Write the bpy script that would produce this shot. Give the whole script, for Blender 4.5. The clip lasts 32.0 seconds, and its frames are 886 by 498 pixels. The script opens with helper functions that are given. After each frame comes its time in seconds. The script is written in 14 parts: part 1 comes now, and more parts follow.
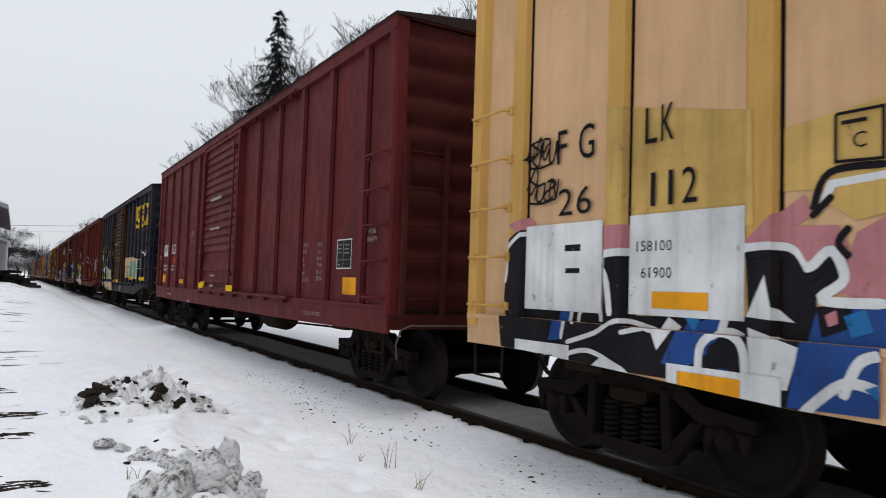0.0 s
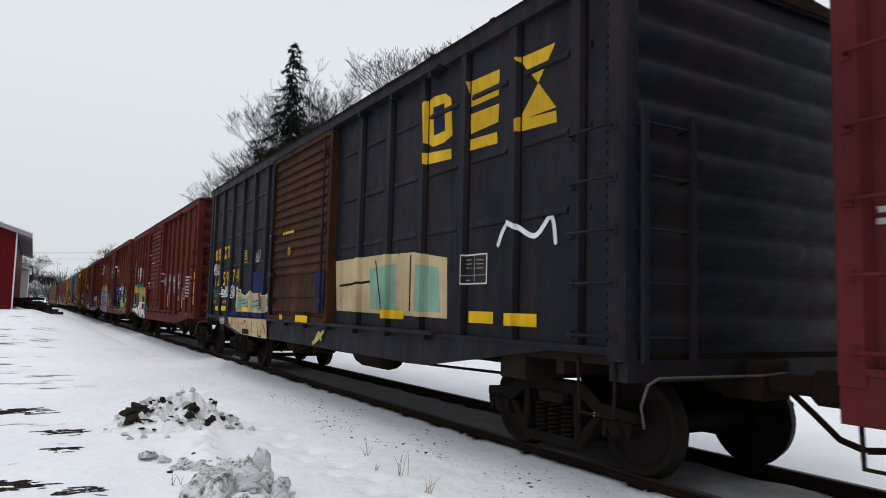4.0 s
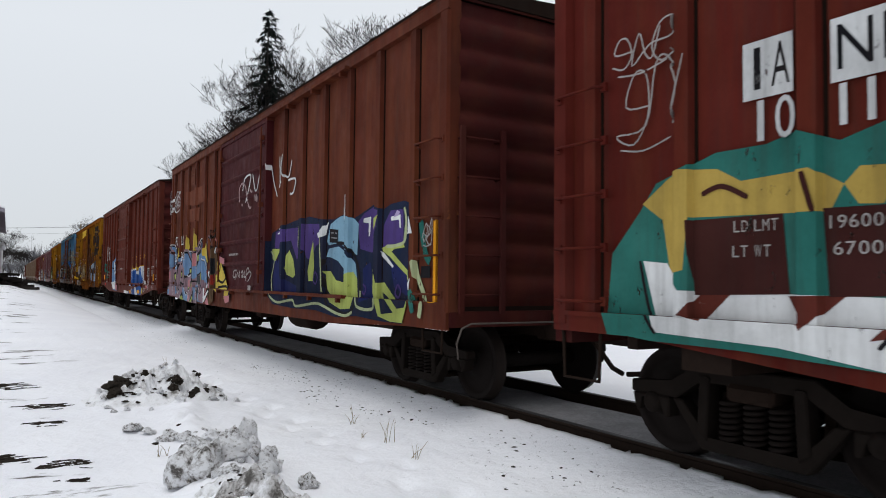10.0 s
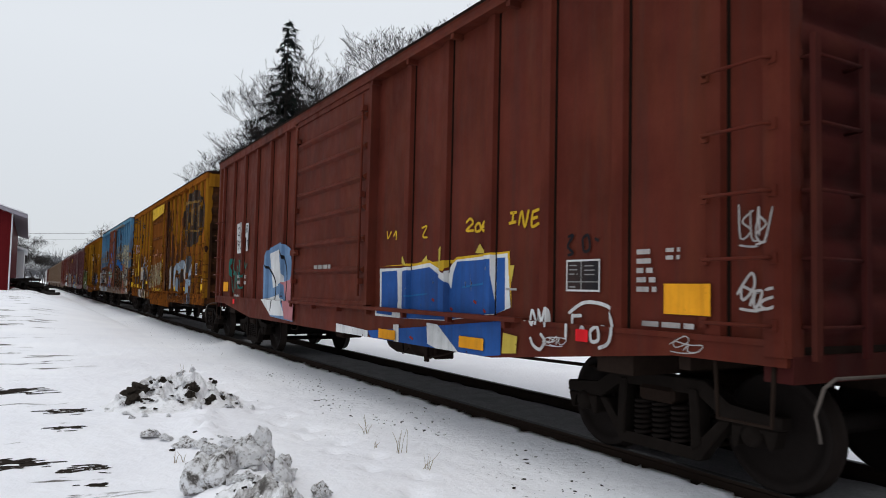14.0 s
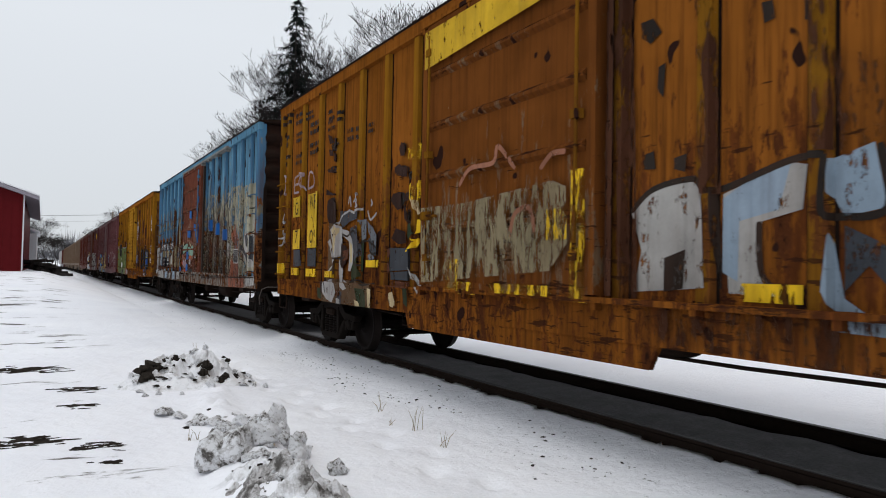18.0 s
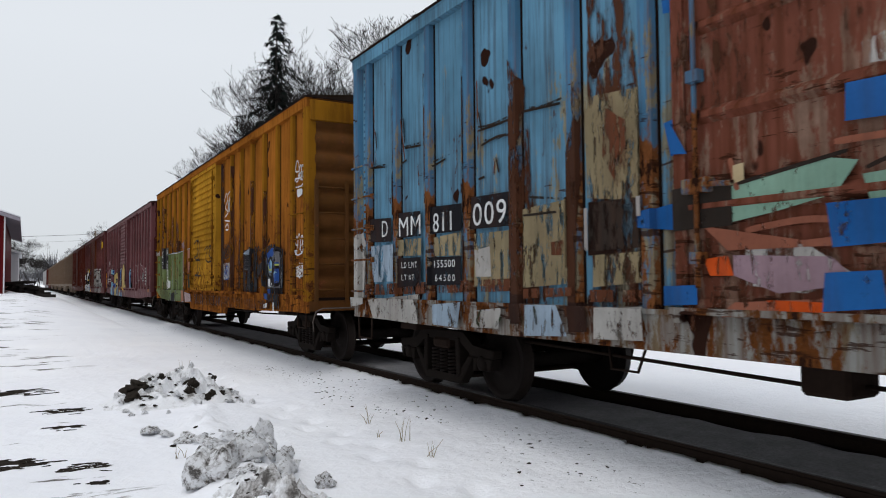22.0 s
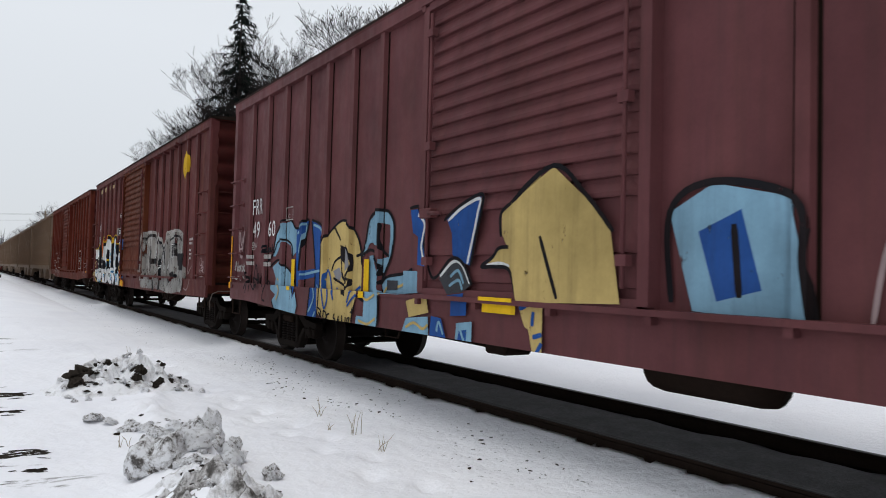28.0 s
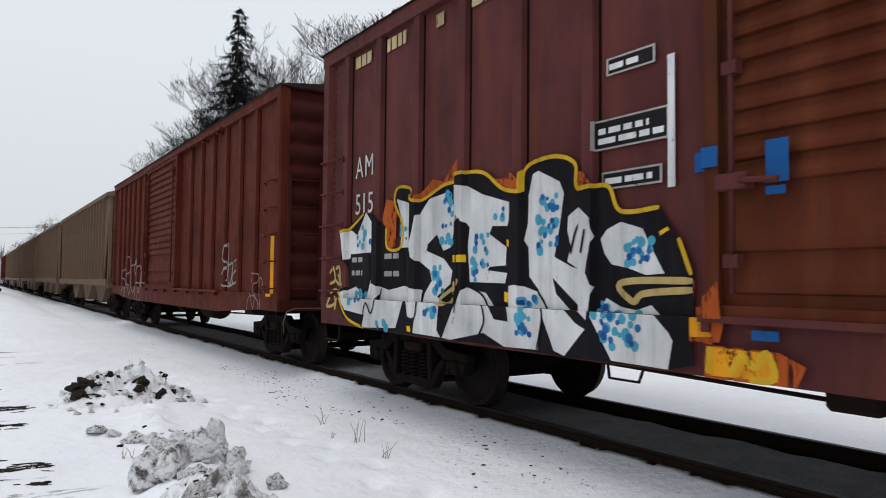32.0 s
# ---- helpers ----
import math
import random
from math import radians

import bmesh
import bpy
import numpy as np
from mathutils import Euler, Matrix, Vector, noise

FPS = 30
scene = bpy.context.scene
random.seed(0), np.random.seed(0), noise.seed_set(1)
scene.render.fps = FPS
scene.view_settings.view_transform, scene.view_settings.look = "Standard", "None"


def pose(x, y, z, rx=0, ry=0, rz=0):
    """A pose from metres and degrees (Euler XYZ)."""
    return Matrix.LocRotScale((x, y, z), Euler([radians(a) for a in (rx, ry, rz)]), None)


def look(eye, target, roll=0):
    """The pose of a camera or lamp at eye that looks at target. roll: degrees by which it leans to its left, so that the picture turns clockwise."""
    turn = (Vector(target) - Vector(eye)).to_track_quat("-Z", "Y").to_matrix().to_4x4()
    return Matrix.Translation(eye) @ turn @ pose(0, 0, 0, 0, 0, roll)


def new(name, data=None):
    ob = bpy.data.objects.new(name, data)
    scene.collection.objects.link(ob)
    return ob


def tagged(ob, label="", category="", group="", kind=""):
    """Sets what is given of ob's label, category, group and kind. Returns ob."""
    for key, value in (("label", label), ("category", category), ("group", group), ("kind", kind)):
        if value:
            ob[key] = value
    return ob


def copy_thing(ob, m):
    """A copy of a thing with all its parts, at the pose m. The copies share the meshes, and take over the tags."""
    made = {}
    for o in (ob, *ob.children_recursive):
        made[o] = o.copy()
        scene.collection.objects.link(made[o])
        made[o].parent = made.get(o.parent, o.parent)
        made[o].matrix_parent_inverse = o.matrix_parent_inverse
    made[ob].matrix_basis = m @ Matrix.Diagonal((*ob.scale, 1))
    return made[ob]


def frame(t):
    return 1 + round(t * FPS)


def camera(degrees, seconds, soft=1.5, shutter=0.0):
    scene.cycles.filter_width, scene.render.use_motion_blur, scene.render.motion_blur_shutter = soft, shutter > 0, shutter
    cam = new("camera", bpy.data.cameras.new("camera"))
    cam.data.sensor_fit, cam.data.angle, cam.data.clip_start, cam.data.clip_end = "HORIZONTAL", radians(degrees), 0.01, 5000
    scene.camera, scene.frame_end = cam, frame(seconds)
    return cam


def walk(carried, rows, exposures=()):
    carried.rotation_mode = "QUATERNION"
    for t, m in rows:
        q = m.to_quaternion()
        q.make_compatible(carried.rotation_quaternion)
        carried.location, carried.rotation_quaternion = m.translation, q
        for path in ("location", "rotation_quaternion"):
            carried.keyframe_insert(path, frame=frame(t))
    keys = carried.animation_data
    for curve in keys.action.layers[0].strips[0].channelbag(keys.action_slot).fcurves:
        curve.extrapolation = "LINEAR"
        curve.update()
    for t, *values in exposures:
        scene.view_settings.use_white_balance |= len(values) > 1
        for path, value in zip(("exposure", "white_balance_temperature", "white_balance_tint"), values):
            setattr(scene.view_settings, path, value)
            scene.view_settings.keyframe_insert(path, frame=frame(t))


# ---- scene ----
cam = camera(63.84, 32.0, soft=1.0, shutter=0.1)
PATH = [
    (0, (0.367, 0.687, 1.590), (1.3904, 2.4014, 1.6981), 1.88),
    (0.5, (0.320, 0.579, 1.626), (1.2986, 2.3199, 1.7421), 1.40),
    (1, (0.201, 0.469, 1.602), (1.2373, 2.1727, 1.7594), 2.30),
    (1.5, (0.055, 0.307, 1.636), (1.1373, 1.9821, 1.7879), 1.17),
    (2, (0.041, 0.255, 1.597), (0.9824, 2.0048, 1.8219), 1.74),
    (2.5, (-0.007, -0.062, 1.616), (0.9578, 1.6720, 1.8647), 4.06),
    (3, (0.013, -0.079, 1.631), (0.9027, 1.7039, 1.8053), 1.09),
    (3.5, (0.027, -0.055, 1.625), (0.9927, 1.6869, 1.8100), 1.89),
    (5.5, (-0.020, -0.016, 1.622), (1.0038, 1.6965, 1.7524), 0.70),
    (6, (-0.018, -0.016, 1.617), (1.0133, 1.6935, 1.7370), 0.59),
    (6.5, (-0.019, -0.009, 1.624), (1.0137, 1.6980, 1.7596), 0.95),
    (7, (-0.009, 0.009, 1.600), (1.0255, 1.7150, 1.7404), 0.64),
    (7.5, (-0.026, -0.018, 1.612), (1.0161, 1.6851, 1.7266), 1.18),
    (8, (-0.034, -0.025, 1.606), (0.9974, 1.6842, 1.7247), 1.54),
    (8.5, (-0.022, -0.031, 1.619), (0.9814, 1.6950, 1.7413), 1.44),
    (9, (-0.008, -0.046, 1.616), (1.0158, 1.6695, 1.7194), 0.78),
    (9.5, (-0.019, -0.022, 1.612), (0.9997, 1.6960, 1.7119), 0.86),
    (10, (0.004, 0.008, 1.600), (1.0445, 1.7136, 1.6888), 0.62),
    (10.5, (-0.014, 0.004, 1.608), (1.0323, 1.7061, 1.6964), 0.33),
    (11, (-0.022, -0.035, 1.645), (1.0053, 1.6788, 1.7314), 0.03),
    (11.5, (-0.012, -0.006, 1.606), (1.0302, 1.6976, 1.7127), 0.92),
    (12, (-0.004, 0.014, 1.591), (1.0290, 1.7227, 1.7144), 1.29),
    (12.5, (-0.024, -0.027, 1.599), (0.9870, 1.6936, 1.7322), 1.51),
    (13, (-0.025, -0.010, 1.599), (0.9731, 1.7195, 1.7132), 0.97),
    (13.5, (-0.012, -0.022, 1.607), (0.9676, 1.7165, 1.7358), 0.83),
    (14, (-0.022, -0.076, 1.629), (0.9787, 1.6520, 1.7434), 1.28),
    (14.5, (-0.004, -0.017, 1.594), (0.9795, 1.7218, 1.6919), 1.07),
    (16.5, (0.018, 0.033, 1.601), (1.0428, 1.7511, 1.6211), 1.00),
    (17, (0.005, 0.026, 1.581), (1.0307, 1.7422, 1.6298), 1.09),
    (17.5, (0.006, 0.002, 1.604), (1.0069, 1.7324, 1.6623), 0.39),
    (18, (0.001, 0.075, 1.578), (0.9802, 1.8179, 1.6378), 1.10),
    (18.5, (0.002, 0.023, 1.582), (0.9743, 1.7691, 1.6379), 0.99),
    (19, (-0.007, 0.031, 1.572), (0.9572, 1.7831, 1.6170), 1.02),
    (19.5, (0.008, 0.014, 1.597), (0.9818, 1.7589, 1.6724), 0.18),
    (20, (0.004, -0.011, 1.589), (1.0068, 1.7171, 1.6759), 0.02),
    (20.5, (0.015, -0.001, 1.596), (1.0157, 1.7290, 1.6767), -0.12),
    (21, (0.008, 0.003, 1.591), (1.0167, 1.7289, 1.6516), 0.39),
    (21.5, (0.001, -0.000, 1.597), (1.0056, 1.7285, 1.6578), 0.23),
    (22, (-0.000, -0.005, 1.583), (1.0119, 1.7176, 1.6720), -0.47),
    (22.5, (-0.008, -0.017, 1.595), (1.0129, 1.6999, 1.6971), 0.03),
    (23, (-0.019, -0.003, 1.577), (1.0004, 1.7153, 1.6611), 0.60),
    (23.5, (0.001, 0.017, 1.583), (1.0003, 1.7468, 1.6733), 0.33),
    (24, (-0.000, -0.023, 1.603), (1.0219, 1.6917, 1.7294), -0.17),
    (24.5, (0.005, 0.040, 1.607), (1.0290, 1.7548, 1.7140), 0.04),
    (25, (-0.007, 0.023, 1.574), (1.0563, 1.7151, 1.6570), 0.11),
    (25.5, (-0.015, -0.009, 1.580), (1.0349, 1.6919, 1.6409), 0.59),
    (26, (0.020, 0.040, 1.554), (1.0752, 1.7386, 1.6002), 1.21),
    (26.5, (-0.006, -0.007, 1.598), (1.0651, 1.6809, 1.6431), 1.24),
    (28.5, (0.043, 0.029, 1.576), (1.1598, 1.6858, 1.6529), 1.35),
    (29, (0.024, 0.030, 1.589), (1.1379, 1.6903, 1.6454), 0.75),
    (29.5, (0.027, 0.022, 1.581), (1.1337, 1.6869, 1.6460), 1.39),
    (30, (0.031, 0.024, 1.603), (1.1171, 1.6999, 1.7047), 0.98),
    (30.5, (0.031, 0.018, 1.589), (1.1157, 1.6953, 1.6835), 1.10),
    (31, (0.034, 0.038, 1.581), (1.1315, 1.7068, 1.6758), 0.87),
    (31.5, (0.017, 0.014, 1.582), (1.1057, 1.6878, 1.6967), 1.02),
    (32, (0.023, 0.009, 1.578), (1.1295, 1.6724, 1.6704), 0.55),
]
walk(cam, [(t, look(eye, target, roll)) for t, eye, target, roll in PATH])

# ---- world, sun, exposure ----
world = bpy.data.worlds.new("overcast_sky")
scene.world = world
world.use_nodes = True
wn = world.node_tree.nodes
wl = world.node_tree.links
wn.clear()
sky = wn.new("ShaderNodeTexSky")
sky.sky_type = "NISHITA"
sky.sun_disc = False
sky.sun_elevation = radians(38)
sky.sun_rotation = radians(200)
sky_bg = wn.new("ShaderNodeBackground")
sky_bg.inputs["Strength"].default_value = 0.06
wl.new(sky.outputs[0], sky_bg.inputs["Color"])
cloud_bg = wn.new("ShaderNodeBackground")
cloud_bg.inputs["Color"].default_value = (0.90, 0.945, 1.0, 1)
sky_place = wn.new("ShaderNodeTexCoord")
sky_axes = wn.new("ShaderNodeSeparateXYZ")
wl.new(sky_place.outputs["Generated"], sky_axes.inputs[0])
sky_grade = wn.new("ShaderNodeMapRange")
sky_grade.inputs[1].default_value, sky_grade.inputs[2].default_value = 0.0, 0.30
sky_grade.inputs[3].default_value, sky_grade.inputs[4].default_value = 0.76, 0.90
wl.new(sky_axes.outputs["Z"], sky_grade.inputs[0])
wl.new(sky_grade.outputs[0], cloud_bg.inputs["Strength"])
cover = wn.new("ShaderNodeMixShader")
cover.inputs[0].default_value = 0.93
sky_out = wn.new("ShaderNodeOutputWorld")
wl.new(sky_bg.outputs[0], cover.inputs[1])
wl.new(cloud_bg.outputs[0], cover.inputs[2])
wl.new(cover.outputs[0], sky_out.inputs["Surface"])
sun_data = bpy.data.lights.new("sun", "SUN")
sun_data.energy = 0.75
sun_data.angle = radians(40)
sun_data.color = (1.0, 0.97, 0.92)
sun = new("sun", sun_data)
sun.matrix_world = look((-12, -22, 60), (0, 0, 0))
scene.view_settings.exposure = 0.0

# ---- the plan ----
RAIL_Z = 0.20        # top of rail above the snow
TRACK_X = 5.584      # centre line of the track
GAUGE = 0.7525       # centre line to rail centre
SPEED = 5.2226       # metres per second


# ---- materials ----
def nodes_of(name):
    m = bpy.data.materials.new(name)
    m.use_nodes = True
    nt = m.node_tree
    b = nt.nodes["Principled BSDF"]
    return m, nt, b


def mix(nt, fac, a, b, kind="MIX"):
    n = nt.nodes.new("ShaderNodeMix")
    n.data_type, n.blend_type = "RGBA", kind
    for socket, v in ((n.inputs[0], fac), (n.inputs[6], a), (n.inputs[7], b)):
        if isinstance(v, (int, float)):
            socket.default_value = v
        elif isinstance(v, tuple):
            socket.default_value = (*v[:3], 1)
        else:
            nt.links.new(v, socket)
    return n.outputs[2]


def noise_tex(nt, scale, detail=4.0, rough=0.6, stretch=(1, 1, 1), seed=0.0, coords="Object"):
    tc = nt.nodes.new("ShaderNodeTexCoord")
    mp = nt.nodes.new("ShaderNodeMapping")
    mp.inputs["Scale"].default_value = stretch
    mp.inputs["Location"].default_value = (seed * 3.7, seed * 7.3, seed * 1.9)
    nt.links.new(tc.outputs[coords], mp.inputs["Vector"])
    n = nt.nodes.new("ShaderNodeTexNoise")
    n.inputs["Scale"].default_value = scale
    n.inputs["Detail"].default_value = detail
    n.inputs["Roughness"].default_value = rough
    nt.links.new(mp.outputs[0], n.inputs["Vector"])
    return n.outputs["Fac"]


def ramp(nt, fac, lo, hi, a=0.0, b=1.0):
    n = nt.nodes.new("ShaderNodeMapRange")
    n.inputs[1].default_value, n.inputs[2].default_value = lo, hi
    n.inputs[3].default_value, n.inputs[4].default_value = a, b
    nt.links.new(fac, n.inputs[0])
    return n.outputs[0]


def bump(nt, b, fac, strength, distance):
    n = nt.nodes.new("ShaderNodeBump")
    n.inputs["Strength"].default_value, n.inputs["Distance"].default_value = strength, distance
    nt.links.new(fac, n.inputs["Height"])
    nt.links.new(n.outputs[0], b.inputs["Normal"])


def times(nt, a, b):
    n = nt.nodes.new("ShaderNodeMath")
    n.operation = "MULTIPLY"
    for s, v in zip(n.inputs, (a, b)):
        if isinstance(v, (int, float)):
            s.default_value = v
        else:
            nt.links.new(v, s)
    return n.outputs[0]


def dents(nt, b, seed, strength=0.35):
    """Sheet steel that is no longer flat: wide shallow waves below the fine relief."""
    fine = b.inputs["Normal"].links[0].from_node
    n = nt.nodes.new("ShaderNodeBump")
    n.inputs["Strength"].default_value, n.inputs["Distance"].default_value = strength, 0.05
    nt.links.new(noise_tex(nt, 1.5, 2, 0.45, (1, 1.3, 0.55), seed + 31), n.inputs["Height"])
    nt.links.new(n.outputs[0], fine.inputs["Normal"])


def paint(name, col, rust=0.1, dirt=0.3, seed=1.0, rough=0.5, rust_col=(0.13, 0.045, 0.018), fade=0.18, low_rust=0.0, worn=0.0, gloss=0.03, drip=False):
    """Old paint on steel: faded in clouds, streaked with grime, broken by rust."""
    m, nt, b = nodes_of(name)
    pale = tuple(min(1, c * 1.4 + 0.003) for c in col)
    dark = tuple(c * 0.62 for c in col)
    clouds = noise_tex(nt, 0.9, 5, 0.6, seed=seed)
    c = mix(nt, ramp(nt, clouds, 0.3, 0.7), dark, pale)
    c = mix(nt, 1 - fade * 2, c, col)
    streak = noise_tex(nt, 3.0, 6, 0.65, (1, 2.6, 0.16), seed + 3)
    c = mix(nt, ramp(nt, streak, 0.48, 0.78, 0, dirt), c, (0.035, 0.026, 0.022))
    wash = noise_tex(nt, 1.6, 5, 0.6, (1, 2.2, 0.3), seed + 9)
    c = mix(nt, ramp(nt, wash, 0.45, 0.8, 0, min(0.8, rust * 1.3)), c, tuple(x * 1.6 for x in rust_col))
    spots = noise_tex(nt, 4.2, 9, 0.68, (1, 1.2, 0.75), seed + 5)
    if low_rust:
        # more rust low down, where road salt and spray reach
        tc = nt.nodes.new("ShaderNodeTexCoord")
        sep = nt.nodes.new("ShaderNodeSeparateXYZ")
        nt.links.new(tc.outputs["Object"], sep.inputs[0])
        add = nt.nodes.new("ShaderNodeMath")
        nt.links.new(spots, add.inputs[0])
        nt.links.new(ramp(nt, sep.outputs["Z"], 3.5, 1.9, 0, low_rust), add.inputs[1])
        spots = add.outputs[0]
    edge = 0.80 - 0.42 * rust
    mask = ramp(nt, spots, edge - 0.012, edge + 0.03)
    grain = noise_tex(nt, 38, 4, 0.7, seed=seed)
    rusty = mix(nt, grain, tuple(x * 0.35 for x in rust_col), tuple(x * 1.5 for x in rust_col))
    c = mix(nt, mask, c, rusty)
    c = mix(nt, 0.25, c, mix(nt, grain, (0.3, 0.3, 0.3), (0.75, 0.75, 0.75)), "OVERLAY")
    nt.links.new(c, b.inputs["Base Color"])
    nt.links.new(ramp(nt, spots, 0.3, 0.75, rough - 0.08, rough + 0.25), b.inputs["Roughness"])
    b.inputs["Specular IOR Level"].default_value = gloss
    if worn:
        # thin spray paint, scraped and weathered through to the coat below
        chips = noise_tex(nt, 6.5, 9, 0.72, (1, 1.6, 0.4) if drip else (1, 1.4, 0.8), seed + 2.6)
        nt.links.new(ramp(nt, chips, worn - 0.02, worn + 0.05, 1.0, 0.03), b.inputs["Alpha"])
    bump(nt, b, spots, 0.12, 0.01)
    dents(nt, b, seed)
    return m


def peeling(name, skin, primer, seed, height=3.0, reach=(-99, -98, 98, 99), bare=0.35, rot=0.3, rust=(0.13, 0.048, 0.017)):
    """Paint that peels to primer and rusts through, worst low down and between the given places."""
    m, nt, b = nodes_of(name)
    tc = nt.nodes.new("ShaderNodeTexCoord")
    sep = nt.nodes.new("ShaderNodeSeparateXYZ")
    nt.links.new(tc.outputs["Object"], sep.inputs[0])

    def plus(a, k, c):
        n = nt.nodes.new("ShaderNodeMath")
        n.operation = "MULTIPLY_ADD"
        nt.links.new(c, n.inputs[0])
        n.inputs[1].default_value = k
        nt.links.new(a, n.inputs[2])
        return n.outputs[0]
    low = ramp(nt, sep.outputs["Z"], height + 0.5, height - 0.9)
    zone = times(nt, low, times(nt, ramp(nt, sep.outputs["Y"], reach[0], reach[1]), ramp(nt, sep.outputs["Y"], reach[3], reach[2])))
    wide = noise_tex(nt, 0.8, 4, 0.6, seed=seed)
    c = mix(nt, ramp(nt, wide, 0.3, 0.7), tuple(x * 0.68 for x in skin), tuple(x * 1.2 for x in skin))
    fine = noise_tex(nt, 40, 4, 0.7, seed=seed)
    flakes = noise_tex(nt, 3.6, 10, 0.74, (1, 1.7, 0.42), seed + 1)
    wider = ramp(nt, sep.outputs["Z"], height + 1.3, height - 0.5)
    high = times(nt, wider, times(nt, ramp(nt, sep.outputs["Y"], reach[0], reach[1]), ramp(nt, sep.outputs["Y"], reach[3], reach[2])))
    c = mix(nt, ramp(nt, plus(flakes, bare, high), 0.66, 0.70), c, mix(nt, ramp(nt, noise_tex(nt, 3.5, 6, 0.7, seed=seed + 8), 0.35, 0.65), primer, tuple(x * 0.62 for x in primer)))
    runs = noise_tex(nt, 6.0, 7, 0.66, (1, 2.8, 0.11), seed + 2)
    c = mix(nt, ramp(nt, plus(runs, 0.10, zone), 0.47, 0.74, 0, 0.75), c, tuple(x * 0.8 for x in rust))
    rotten = plus(noise_tex(nt, 2.9, 10, 0.72, (1, 1.9, 0.7), seed + 3), rot, zone)
    pits = mix(nt, fine, tuple(x * 0.5 for x in rust), tuple(x * 1.6 for x in rust))
    c = mix(nt, ramp(nt, rotten, 0.665, 0.70), c, pits)
    c = mix(nt, ramp(nt, rotten, 0.76, 0.80), c, (0.02, 0.009, 0.006))
    crack = plus(noise_tex(nt, 3.2, 7, 0.65, (1, 0.8, 5.5), seed + 4), 0.12, zone)
    c = mix(nt, ramp(nt, crack, 0.69, 0.72, 0, 0.85), c, (0.03, 0.012, 0.007))
    spots = noise_tex(nt, 3.4, 2, 0.4, (1, 1, 0.8), seed + 6)
    c = mix(nt, ramp(nt, spots, 0.685, 0.70), c, (0.024, 0.011, 0.008))
    nt.links.new(c, b.inputs["Base Color"])
    nt.links.new(ramp(nt, rotten, 0.5, 0.75, 0.5, 0.9), b.inputs["Roughness"])
    b.inputs["Specular IOR Level"].default_value = 0.0
    bump(nt, b, rotten, 0.25, 0.012)
    dents(nt, b, seed)
    return m


def plain(name, col, rough=0.7, metal=0.0, var=0.25, scale=14, bumpy=0.15, seed=0.0):
    m, nt, b = nodes_of(name)
    n1 = noise_tex(nt, scale, 6, 0.65, seed=seed)
    n2 = noise_tex(nt, scale * 0.12, 3, 0.6, seed=seed + 2)
    c = mix(nt, n1, tuple(x * (1 - var) for x in col), tuple(min(1, x * (1 + var)) for x in col))
    c = mix(nt, ramp(nt, n2, 0.35, 0.7, 0, var), c, tuple(x * 0.6 for x in col))
    nt.links.new(c, b.inputs["Base Color"])
    b.inputs["Roughness"].default_value = rough
    b.inputs["Metallic"].default_value = metal
    b.inputs["Specular IOR Level"].default_value = 0.03
    bump(nt, b, n1, bumpy, 0.01)
    return m


def snow_ground():
    m, nt, b = nodes_of("trodden_snow")
    fine = noise_tex(nt, 9, 8, 0.6)
    wide = noise_tex(nt, 0.5, 5, 0.6, seed=4)
    c = mix(nt, ramp(nt, wide, 0.3, 0.7), (0.85, 0.856, 0.905), (0.925, 0.93, 0.965))
    # bare, muddy streaks of the yard road, along the track, west of the snow heap
    tc = nt.nodes.new("ShaderNodeTexCoord")
    sep = nt.nodes.new("ShaderNodeSeparateXYZ")
    nt.links.new(tc.outputs["Object"], sep.inputs[0])
    west = ramp(nt, sep.outputs["X"], 1.3, 0.3)
    ruts = noise_tex(nt, 1.3, 9, 0.66, (0.5, 1.5, 1), 11)
    mud = times(nt, ramp(nt, ruts, 0.585, 0.62), west)
    soil = mix(nt, fine, (0.035, 0.028, 0.022), (0.16, 0.14, 0.12))
    c = mix(nt, mud, c, soil)
    # crumbs of ballast thrown beside the rails
    crumbs = noise_tex(nt, 16, 6, 0.7, (1, 0.6, 1), 21)
    beside = times(nt, ramp(nt, sep.outputs["X"], 2.9, 3.6), ramp(nt, sep.outputs["X"], 4.9, 4.3))
    clumps = times(nt, ramp(nt, noise_tex(nt, 0.35, 3, 0.5, seed=8), 0.45, 0.6), beside)
    c = mix(nt, times(nt, ramp(nt, crumbs, 0.62, 0.66), clumps), c, (0.05, 0.045, 0.04))
    nt.links.new(c, b.inputs["Base Color"])
    b.inputs["Roughness"].default_value = 0.75
    b.inputs["Specular IOR Level"].default_value = 0.2
    bump(nt, b, fine, 0.6, 0.04)
    return m


SNOW = snow_ground()


def sooty_snow(name, soot):
    """Ploughed snow; soot shifts how much of it is grey and black."""
    m, nt, b = nodes_of(name)
    fine = noise_tex(nt, 22, 8, 0.7)
    dirty = noise_tex(nt, 2.4, 9, 0.72, (1, 1, 1.3), 2)
    c = mix(nt, ramp(nt, dirty, 0.54 - soot, 0.66 - soot), (0.84, 0.845, 0.87), (0.36, 0.345, 0.335))
    c = mix(nt, ramp(nt, dirty, 0.64 - soot, 0.70 - soot, 0, 0.94), c, (0.055, 0.048, 0.042))
    c = mix(nt, ramp(nt, fine, 0.60, 0.76, 0, 0.3), c, (0.20, 0.19, 0.18))
    nt.links.new(c, b.inputs["Base Color"])
    b.inputs["Roughness"].default_value = 0.75
    bump(nt, b, fine, 0.7, 0.03)
    return m


